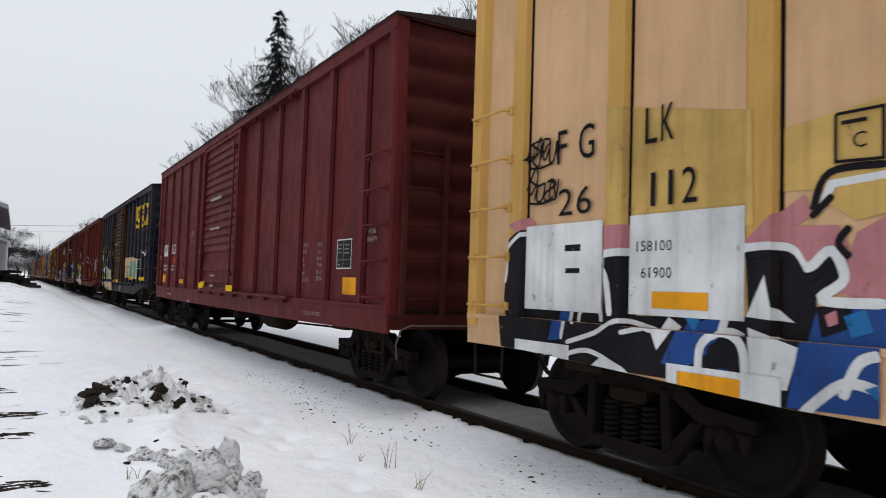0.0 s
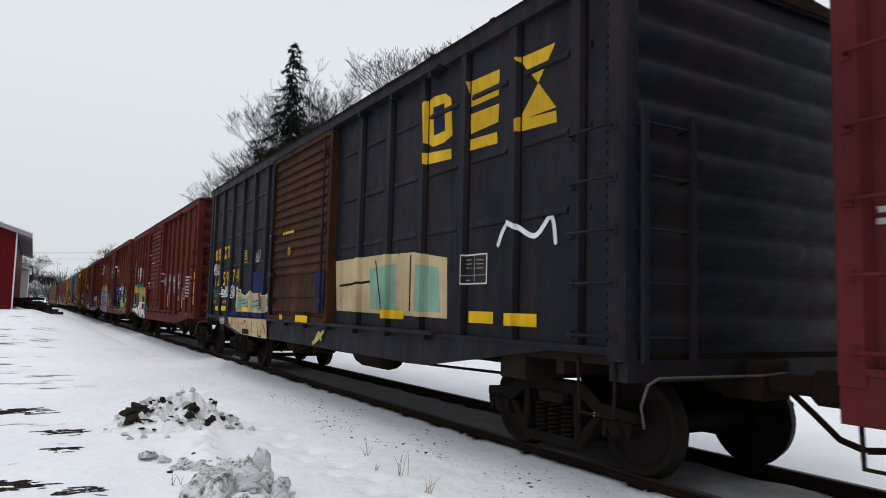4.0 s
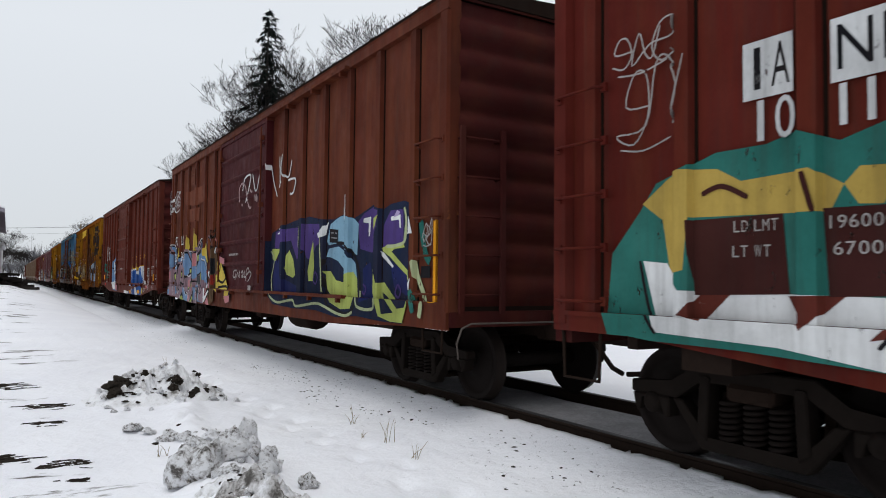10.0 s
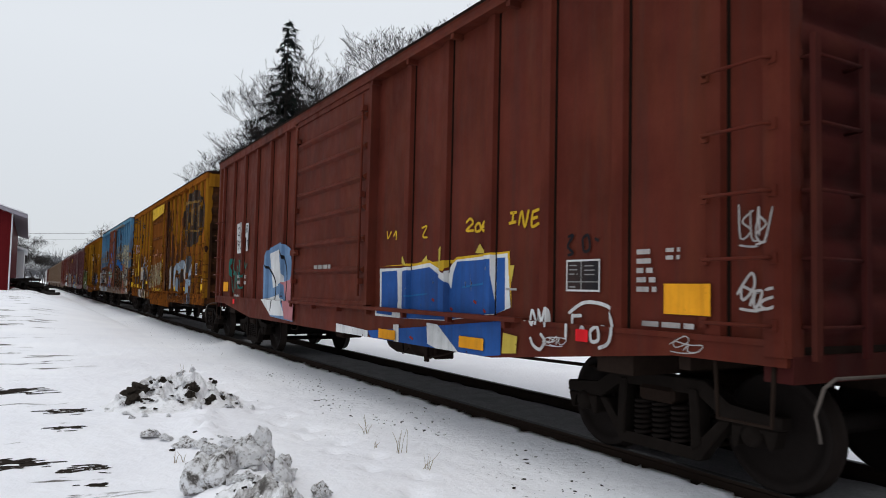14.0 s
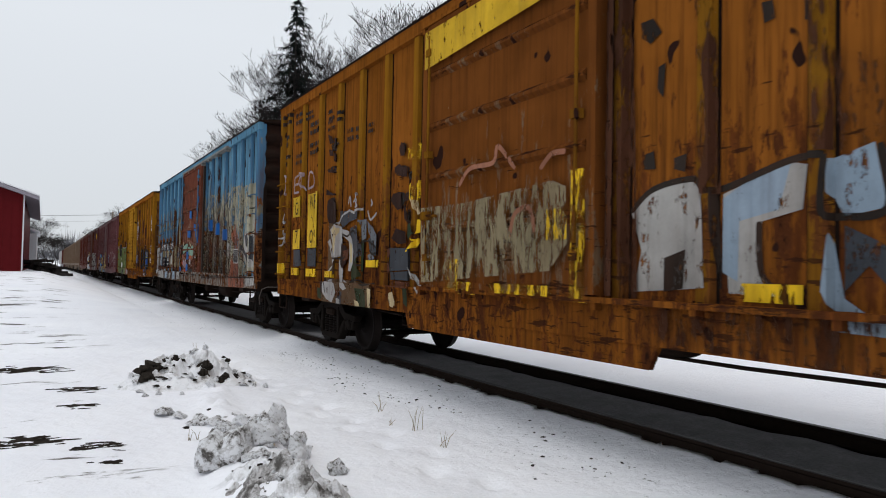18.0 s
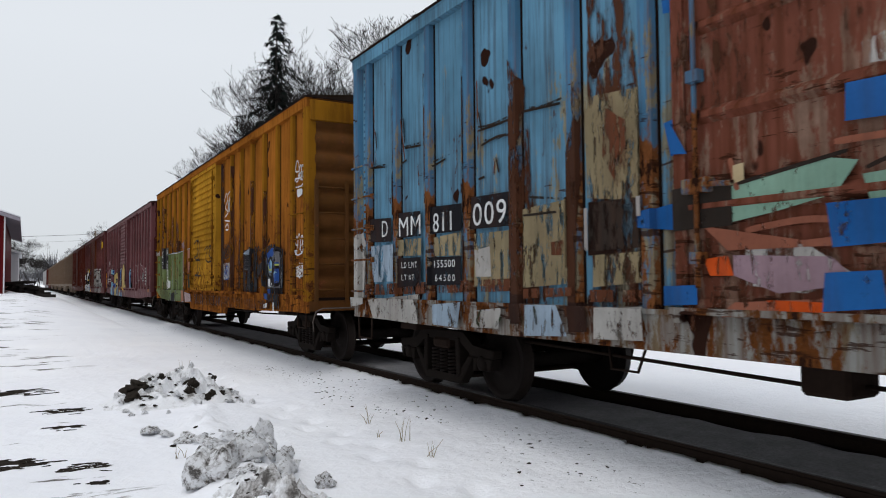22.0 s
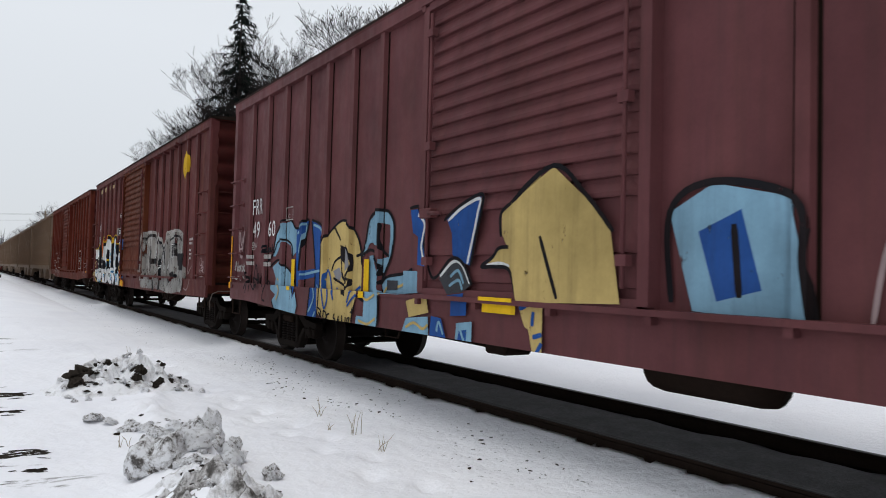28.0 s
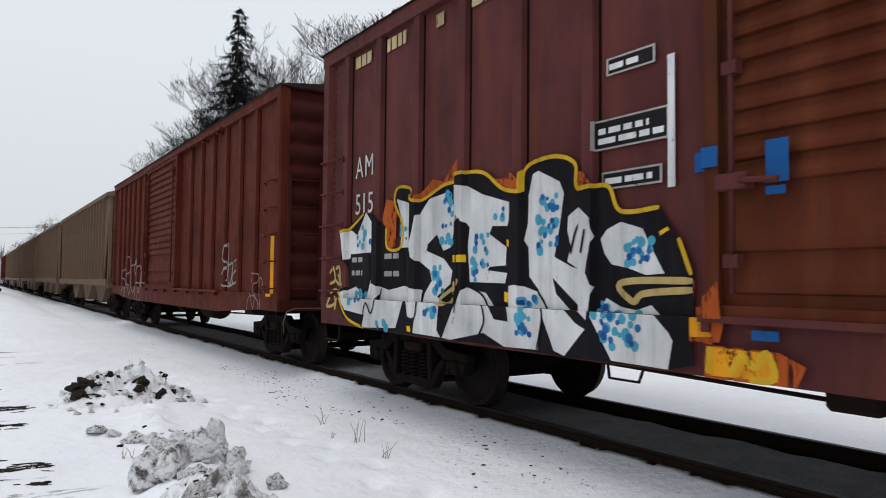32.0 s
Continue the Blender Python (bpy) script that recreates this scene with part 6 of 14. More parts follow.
s3.lay("data_stencil", [(spray("dull_white", 0.06), bars(2.98, 1.62067, 3, 0.38, 0.029, 0.024, 5))])
s3.lay("data_stencil", [(spray("dull_white", 0.06), bars(1.13, 1.1015, 1, 0.3, 0.038, 0.031, 1))])
s3.lay("graffiti", [
    (spray("teal", 0.06), [[(14.56, 1.16), (14.51, 1.62), (14.23, 1.92), (14.07, 2.12), (13.56, 2.27), (13.19, 2.27), (12.98, 2.32), (12.73, 2.22), (12.47, 2.29), (12.13, 2.23), (12.03, 2.12), (11.87, 2.24), (11.70, 2.29), (11.50, 2.24), (11.45, 2.15), (11.17, 2.17), (11.02, 2.07), (10.85, 2.08), (10.69, 2.01), (10.59, 1.84), (10.39, 1.79), (10.28, 1.59), (10.15, 1.55), (10.02, 1.51), (9.93, 1.40), (9.92, 0.80), (10.33, 0.79), (10.86, 0.79), (11.58, 0.82), (12.25, 0.93), (13.35, 0.98), (14.49, 0.99)]]),
    (spray("ochre", 0.06), [[(14.20, 1.98), (13.96, 2.14), (13.84, 2.19), (13.55, 2.16), (13.37, 2.06), (12.89, 2.08), (12.71, 1.97), (12.79, 1.82), (13.75, 1.85), (13.79, 1.49), (13.94, 1.46), (14.01, 1.85)], [(12.33, 2.06), (12.03, 2.10), (11.84, 2.06), (11.78, 1.71), (11.66, 1.49), (11.96, 1.44), (12.09, 1.53), (12.19, 1.77), (12.26, 1.82)], [(11.56, 2.08), (11.15, 2.14), (10.91, 2.02), (10.93, 1.83), (11.01, 1.68), (11.03, 1.49), (11.64, 1.49), (11.58, 1.70), (11.37, 1.70), (11.37, 1.98), (11.53, 1.97)], [(10.92, 1.94), (10.81, 1.98), (10.68, 1.87), (10.75, 1.81), (10.86, 1.75), (10.96, 1.49), (11.02, 1.49), (10.96, 1.76)]]),
    (spray("ochre", 0.06), [[(12.71, 1.97), (12.62, 2.06), (12.48, 2.05), (12.43, 1.94), (12.50, 1.84), (12.63, 1.85)], [(10.62, 1.67), (10.57, 1.74), (10.49, 1.74), (10.45, 1.66), (10.49, 1.57), (10.57, 1.57)]]),
    (spray("white", 0.06), [[(14.19, 1.56), (13.97, 1.54), (13.84, 1.35), (12.25, 1.33), (12.19, 1.43), (12.06, 1.45), (11.64, 1.43), (11.08, 1.49), (10.90, 1.42), (10.79, 1.31), (10.73, 1.13), (10.82, 0.95), (10.99, 0.81), (11.58, 0.86), (12.12, 0.90), (13.08, 1.02), (14.04, 1.05)], [(10.73, 1.13), (10.61, 1.18), (10.54, 1.32), (10.61, 1.41), (10.72, 1.41), (10.82, 1.34), (10.86, 1.41), (10.73, 1.49), (10.50, 1.49), (10.36, 1.39), (10.34, 1.26), (10.46, 1.15), (10.18, 1.10), (10.22, 0.92), (10.74, 0.95)]]),
    (spray("boxred", 0.06), [[(13.85, 1.18), (13.68, 1.33), (13.45, 1.33), (13.65, 1.15)], [(13.05, 1.33), (12.70, 1.34), (12.95, 1.13)], [(12.55, 1.10), (12.32, 1.32), (12.21, 1.16)], [(12.11, 0.90), (11.92, 1.19), (11.82, 0.84)], [(11.72, 1.19), (11.60, 1.41), (11.41, 1.33), (11.58, 1.11)]]),
    (spray("boxred", 0.06), [[(11.60, 1.41), (11.26, 1.45), (11.12, 1.22), (11.26, 1.05), (11.43, 1.04), (11.34, 1.21)], [(11.13, 1.43), (10.98, 1.38), (10.93, 1.23), (11.03, 1.11)], [(11.42, 0.89), (11.36, 1.03), (11.18, 0.91)]]),
    (spray("white", 0.06), [[(11.38, 1.20), (11.29, 1.30), (11.24, 1.12), (11.02, 1.21), (11.27, 1.03)]]),
    (spray("maroon", 0.06), [[(13.77, 1.83), (13.08, 1.83), (13.04, 1.34), (13.73, 1.32)], [(12.83, 1.84), (12.30, 1.83), (12.25, 1.35), (12.80, 1.33)], [(11.35, 1.85), (11.18, 1.92), (11.18, 1.69), (11.35, 1.67)]]),
    (spray("amber", 0.06), [[(12.30, 1.80), (12.16, 1.78), (12.15, 1.35), (12.25, 1.34)]]),
    (spray("ink", 0.06), stroke(curve([(11.70, 1.47), (11.08, 1.50), (10.89, 1.43), (10.78, 1.31), (10.72, 1.13), (10.81, 0.94), (10.98, 0.80), (11.58, 0.85)]), 0.025) + stroke(curve([(10.86, 1.41), (10.73, 1.50), (10.49, 1.50), (10.35, 1.39), (10.33, 1.26), (10.45, 1.15)]), 0.025) + stroke(curve([(14.22, 1.56), (14.13, 1.20), (14.02, 1.04)]), 0.025) + stroke(curve([(12.50, 1.06), (12.40, 1.16), (12.42, 1.02)]), 0.025) + stroke(curve([(11.50, 2.09), (11.15, 2.15), (10.90, 2.02)]), 0.025) + stroke(curve([(10.36, 1.12), (10.39, 0.94)]), 0.025)),
    (spray("maroon", 0.06), stroke(curve([(13.67, 2.00), (13.51, 2.04), (13.32, 1.95)]), 0.035) + stroke(curve([(12.93, 2.06), (12.86, 1.82)]), 0.035) + stroke(curve([(12.04, 2.08), (11.99, 1.54)]), 0.035) + stroke(curve([(11.11, 2.11), (11.08, 1.65)]), 0.035) + stroke(curve([(11.02, 1.68), (11.00, 1.45)]), 0.035) + stroke(curve([(11.87, 1.89), (11.82, 1.71)]), 0.035)),
    (spray("ink", 0.06), stroke(curve([(11.01, 1.66), (10.65, 1.67), (10.33, 1.66)]), 0.016) + stroke(curve([(11.64, 1.32), (10.86, 1.33)]), 0.016)),
    (spray("teal", 0.06), [[(10.86, 0.79), (10.74, 0.92), (10.47, 0.91), (10.19, 0.91), (9.95, 0.88), (9.95, 0.80), (10.33, 0.79)]]),
    (spray("dull_white", 0.06), stroke(curve([(10.21, 0.91), (10.16, 0.96), (10.13, 0.86), (10.19, 0.82)]), 0.03) + stroke(curve([(10.09, 1.05), (10.08, 0.86)]), 0.03) + stroke(curve([(10.03, 0.99), (10.05, 0.87), (9.99, 0.88), (10.00, 0.97)]), 0.03) + stroke(curve([(9.96, 1.03), (9.97, 0.88)]), 0.03) + stroke(curve([(10.47, 0.98), (10.29, 0.84), (10.13, 0.81)]), 0.03)),
], "teal, yellow and white mural graffiti")
s3.lay("data_stencil", [(spray("dull_white", 0.06), fitted("LD LMT", 13.42, 1.73, 0.075, 0.31))])
s3.lay("data_stencil", [(spray("dull_white", 0.06), fitted("LT WT", 13.43, 1.57, 0.075, 0.27))])
s3.lay("data_stencil", [(spray("dull_white", 0.06), fitted("196000", 12.81, 1.72, 0.075, 0.38))])
s3.lay("data_stencil", [(spray("dull_white", 0.06), fitted("67000", 12.77, 1.57, 0.075, 0.34))])
s3.lay("reflector", [
    (spray("amber", 0.06), rect(12.18, 1.37, 12.29, 1.82)),
])
s3.lay("reporting_plate", [(spray("white", 0.06), rect(13, 2.56, 13.34, 2.93) + rect(12.25, 2.55, 12.77, 2.92))])
s3.lay("reporting_plate", [(spray("ink", 0.06), fitted("IA", 13.3, 2.62, 0.27, 0.28))])
s3.lay("reporting_plate", [(spray("ink", 0.06), fitted("NR", 12.73, 2.62, 0.26, 0.45))])
s3.lay("reporting_plate", [(spray("white", 0.06), fitted("10", 13.28, 2.29, 0.26, 0.29))])
s3.lay("reporting_plate", [(spray("white", 0.06), fitted("119", 12.76, 2.3, 0.24, 0.43))])
s3.lay("plate_box", [
    (spray("dull_white", 0.06), stroke([(11.68, 2.78), (11.43, 2.78), (11.41, 2.55), (11.67, 2.55), (11.68, 2.78)], 0.02)),
    (spray("dull_white", 0.06), fitted("C", 11.61, 2.6, 0.08, 0.12)),
])
s3.lay("paper_notice", [
    (spray("white", 0.06), rect(11.37, 1.78, 11.7, 1.97)),
    (spray("grey", 0.06), bars(11.66, 1.9225, 3, 0.25, 0.027, 0.022, 1)),
])
s3.lay("tag", [(spray("dull_white", 0.06), scribble(14.49, 3.01, 0.57, 0.4, 4, 0.02, 7))])
s3.lay("tag", [(spray("dull_white", 0.06), scribble(14.46, 2.44, 0.57, 0.57, 8, 0.02, 8))])
s3.lay("tag", [(spray("white", 0.06), scribble(10.05, 1.93, 0.68, 0.52, 5, 0.05, 9))])
s3.lay("tag", [(spray("white", 0.06), stroke(curve([(9.89, 2.43), (10.0, 2.15), (9.81, 1.94), (9.74, 1.58)]), 0.05))])
s3.lay("tag", [(spray("white", 0.06), scribble(10.18, 0.83, 0.39, 0.18, 6, 0.03, 8))])
s3.lay("reflector", [
    (spray("amber", 0.06), rect(9.85, 1.31, 9.97, 1.79)),
])
s3.lay("door_stencil", [(spray("dull_white", 0.06), bars(8.86, 3.236, 1, 0.54, 0.044, 0.036, 3))])
s3.lay("door_stencil", [(spray("dull_white", 0.06), bars(8.22, 2.8915, 1, 0.98, 0.039, 0.032, 4))])
s3.lay("door_stencil", [(spray("dull_white", 0.06), bars(8.9, 2.136, 1, 0.56, 0.044, 0.036, 5))])
s3.lay("door_stencil", [(spray("dull_white", 0.06), bars(8.9, 2.026, 1, 0.52, 0.044, 0.036, 6))])
s3.lay("door_stencil", [(spray("dull_white", 0.06), stroke([(8.92, 2.22), (8.32, 2.2), (8.33, 1.98), (8.92, 1.95), (8.92, 2.22)], 0.015))])
s3.lay("door_stencil", [(spray("white", 0.06), blob(7.61, 2.15, 0.08, 0.07, 12, 0.02, 1))])
s3.lay("door_stencil", [(spray("boxred", 0.06), blob(7.61, 2.15, 0.05, 0.05, 12, 0.02, 1))])
s3.lay("door_stencil", [(spray("white", 0.06), rect(7.62, 2.11, 7.64, 2.19) + rect(7.58, 2.1, 7.6, 2.19))])
s3.lay("door_stencil", [(spray("dull_white", 0.06), bars(9.73, 1.0315, 1, 0.23, 0.039, 0.032, 2))])
s3.lay("door_stencil", [(spray("dull_white", 0.06), bars(9.72, 0.8525, 1, 0.26, 0.028, 0.023, 2))])
s4.lay("graffiti", [
    (spray("navy", 0.06), [[(6.06, 2.21), (5.56, 2.30), (4.86, 2.36), (4.20, 2.38), (3.68, 2.30), (3.21, 2.27), (2.84, 2.32), (2.50, 2.24), (2.25, 2.29), (1.91, 2.37), (1.61, 2.29), (1.42, 2.34), (1.08, 2.35), (0.87, 2.30), (0.83, 2.11), (0.85, 1.77), (0.84, 1.43), (0.87, 1.12), (0.96, 0.89), (1.53, 0.89), (2.27, 0.92), (2.92, 0.87), (3.73, 0.94), (4.74, 0.93), (5.76, 0.96), (6.09, 1.13), (6.21, 1.69)]]),
    (spray("purple", 0.06), [[(5.84, 2.22), (5.49, 2.25), (4.68, 2.24), (4.60, 1.83), (4.74, 1.71), (5.04, 2.04), (5.42, 2.03), (5.55, 1.90), (5.88, 1.95)], [(4.43, 2.28), (3.79, 2.24), (3.72, 1.95), (3.91, 1.91), (4.10, 1.69), (4.30, 1.73), (4.43, 1.88)], [(2.41, 2.16), (2.19, 2.28), (1.91, 2.34), (1.68, 2.28), (1.71, 2.10), (1.87, 1.83), (1.92, 1.75), (2.29, 1.81), (2.35, 2.00)], [(1.60, 2.09), (1.42, 2.26), (1.09, 2.25), (1.08, 1.86), (1.25, 1.84), (1.52, 1.83), (1.62, 1.78)]]),
    (spray("deep_blue", 0.06), [[(5.98, 1.72), (5.55, 1.74), (5.42, 1.41), (4.74, 1.29), (4.74, 1.11), (5.90, 1.14)], [(2.20, 1.55), (1.98, 1.63), (1.90, 1.42), (1.77, 1.18), (2.18, 1.10)], [(1.43, 1.65), (0.90, 1.43), (0.89, 1.19), (1.30, 1.31)]]),
    (spray("pale_blue", 0.06), [[(3.46, 1.96), (3.33, 2.21), (3.02, 2.29), (2.77, 2.31), (2.50, 2.23), (2.35, 2.15), (2.39, 1.73), (2.67, 1.81), (3.02, 1.92), (3.38, 1.90)], [(3.48, 1.73), (3.38, 1.85), (3.02, 1.87), (2.67, 1.75), (2.44, 1.62), (2.38, 1.42), (2.64, 1.42), (2.85, 1.56), (3.03, 1.66), (3.30, 1.72)]]),
    (spray("lime", 0.06), [[(3.50, 1.52), (3.30, 1.52), (3.10, 1.39), (2.81, 1.36), (2.74, 1.47), (2.51, 1.51), (2.38, 1.42), (2.35, 1.16), (2.45, 1.01), (2.78, 0.99), (3.15, 1.07), (3.42, 1.26)], [(5.29, 1.79), (5.10, 1.88), (4.91, 1.72), (4.80, 1.47), (4.91, 1.42), (5.22, 1.47), (5.33, 1.57)], [(4.10, 1.86), (4.02, 2.00), (3.97, 1.58), (4.02, 1.37), (4.20, 1.37), (4.24, 1.53)], [(6.01, 1.93), (5.55, 1.92), (5.83, 1.71), (5.98, 1.74)]]),
    (spray("lime", 0.06), [[(1.64, 1.80), (1.52, 1.83), (1.07, 1.83), (1.04, 1.79), (1.30, 1.78), (1.38, 1.75), (1.13, 1.61), (0.84, 1.45), (0.85, 1.40), (1.13, 1.53), (1.43, 1.69), (1.61, 1.76)], [(1.91, 1.54), (1.76, 1.47), (1.71, 1.36), (1.56, 1.37), (1.10, 1.06), (0.92, 1.08), (0.86, 1.17), (0.87, 1.09), (0.96, 0.90), (1.27, 0.90), (1.60, 0.95), (1.75, 1.18), (1.86, 1.38)], [(1.90, 1.94), (1.85, 2.16), (1.67, 2.22), (1.78, 2.03)]]),
    (spray("navy", 0.06), [[(1.61, 1.25), (1.48, 1.20), (1.19, 1.01), (1.51, 0.98)], [(3.50, 1.69), (3.30, 1.72), (3.03, 1.65), (2.88, 1.56), (2.83, 1.42), (2.99, 1.38), (3.14, 1.44), (3.26, 1.58), (3.50, 1.61)]]),
    (spray("ink", 0.06), stroke(curve([(3.10, 1.92), (2.77, 1.89), (2.49, 1.74), (2.34, 1.55), (2.28, 1.29), (2.33, 1.05), (2.52, 0.94), (2.85, 0.95), (3.26, 1.02)]), 0.05) + stroke(curve([(3.50, 1.70), (3.53, 1.47), (3.42, 1.21), (3.26, 1.04)]), 0.05)),
    (spray("pale_lime", 0.06), stroke(curve([(6.06, 1.89), (5.88, 1.73), (6.02, 1.41), (5.96, 1.10)]), 0.04) + stroke(curve([(5.93, 1.10), (5.48, 1.00), (4.74, 1.06), (4.54, 0.97), (3.73, 1.04), (3.38, 1.01), (2.92, 0.93), (2.58, 0.91), (2.37, 0.97)]), 0.04) + stroke(curve([(1.06, 2.27), (1.01, 2.13), (1.03, 1.88), (1.25, 1.82), (1.52, 1.82)]), 0.04) + stroke(curve([(2.27, 1.25), (2.23, 1.05), (1.77, 1.03), (1.74, 1.18)]), 0.04) + stroke(curve([(3.68, 2.24), (3.59, 1.78), (3.51, 1.21)]), 0.04) + stroke(curve([(4.57, 2.30), (4.54, 2.00), (4.65, 1.65)]), 0.04)),
    (spray("pale_lime", 0.06), stroke(curve([(1.00, 2.13), (1.05, 1.85)]), 0.04)),
    (spray("white", 0.06), [[(2.19, 2.21), (1.96, 2.22), (1.99, 1.97), (2.03, 1.97), (2.03, 2.14), (2.19, 2.16)], [(1.40, 2.18), (1.15, 2.19), (1.14, 2.03), (1.17, 2.03), (1.19, 2.13), (1.39, 2.13)], [(0.98, 1.95), (0.85, 2.15), (0.76, 1.94)], [(1.65, 1.76), (1.57, 1.74), (1.31, 1.57), (1.34, 1.55), (1.63, 1.70)], [(3.86, 2.10), (3.59, 2.14), (3.39, 2.25), (3.50, 2.03), (3.81, 2.03)], [(2.85, 2.40), (2.70, 2.58), (2.70, 2.25), (2.84, 2.24)], [(5.74, 2.18), (5.42, 2.27), (5.55, 2.17)], [(0.86, 1.36), (0.80, 1.43), (0.83, 1.27)]]),
    (spray("lilac", 0.06), [[(1.33, 2.17), (1.24, 2.25), (1.16, 2.22), (1.20, 2.18)]]),
    (spray("ink", 0.06), [[(3.35, 2.14), (3.04, 2.11), (3.04, 1.92), (3.35, 1.94)]]),
    (spray("grey", 0.06), [[(3.30, 2.09), (3.20, 2.08), (3.20, 2.06), (3.30, 2.07)], [(3.15, 2.08), (3.08, 2.07), (3.08, 2.05), (3.15, 2.06)], [(3.30, 2.02), (3.08, 2.00), (3.08, 1.98), (3.30, 2.00)]]),
    (spray("purple", 0.06), stroke(curve([(3.91, 1.52), (3.81, 1.44), (3.87, 1.33), (3.98, 1.39), (3.91, 1.52)]), 0.03) + stroke(curve([(1.20, 1.35), (1.12, 1.28), (1.17, 1.19), (1.26, 1.24), (1.20, 1.35)]), 0.03) + stroke(curve([(2.18, 1.34), (2.09, 1.29), (2.14, 1.21), (2.21, 1.25)]), 0.03)),
], "purple, navy and lime mural graffiti")
s4.lay("graffiti", [
    (spray("teal", 0.3), stroke(curve([(0.64, 2.08), (0.60, 1.88), (0.52, 1.68), (0.43, 1.61)]), 0.1)),
    (spray("pale_lime", 0.3), stroke(curve([(0.77, 1.63), (0.69, 1.43), (0.56, 1.24), (0.52, 1.11), (0.55, 0.98)]), 0.08)),
    (spray("teal", 0.3), stroke(curve([(0.80, 1.29), (0.70, 1.03)]), 0.1)),
    (spray("ink", 0.06), [[(0.63, 1.56), (0.42, 1.56), (0.42, 1.43), (0.63, 1.43)]]),
], "green overspray round a black stencil")
s4.lay("reflector", [
    (spray("amber", 0.06), rect(0.21, 1.16, 0.36, 2.06)),
])
s4.lay("tag", [(spray("white", 0.06), stroke(curve([(6.13, 3.47), (5.98, 3.14), (5.76, 2.84)]), 0.035) + stroke(curve([(5.67, 3.54), (5.62, 3.04)]), 0.035) + stroke(curve([(5.36, 3.54), (5.42, 3.24), (5.18, 3.13), (5.04, 3.4)]), 0.035) + stroke(curve([(5.47, 2.99), (5.59, 3.09), (5.67, 2.99)]), 0.035) + stroke(curve([(5.21, 3.07), (4.85, 3.05), (4.94, 2.84), (5.1, 2.83)]), 0.035))])
s4.lay("tag", [(spray("white", 0.06), stroke(curve([(7.55, 3.12), (7.39, 3.35), (7.01, 3.34), (7.32, 2.86)]), 0.04) + stroke(curve([(6.89, 3.37), (6.66, 3.01), (6.43, 3.31), (6.35, 3.06)]), 0.04))])
s4.lay("tag", [(spray("dull_white", 0.06), scribble(0.61, 1.81, 0.22, 0.25, 3, 0.02, 6))])
s4.lay("paint_patch", [
    (spray("faded_brick", 0.08), [[(12.81, 4.2), (12.1, 4.16), (12.07, 3.73), (12.78, 3.81)], [(13.46, 3.69), (12.86, 3.65), (12.1, 3.67), (11.36, 3.66), (11.34, 3.27), (12.07, 3.21), (13.43, 3.35)], [(12.92, 3.19), (11.73, 3.15), (11.74, 2.81), (12.9, 2.85)]]),
])
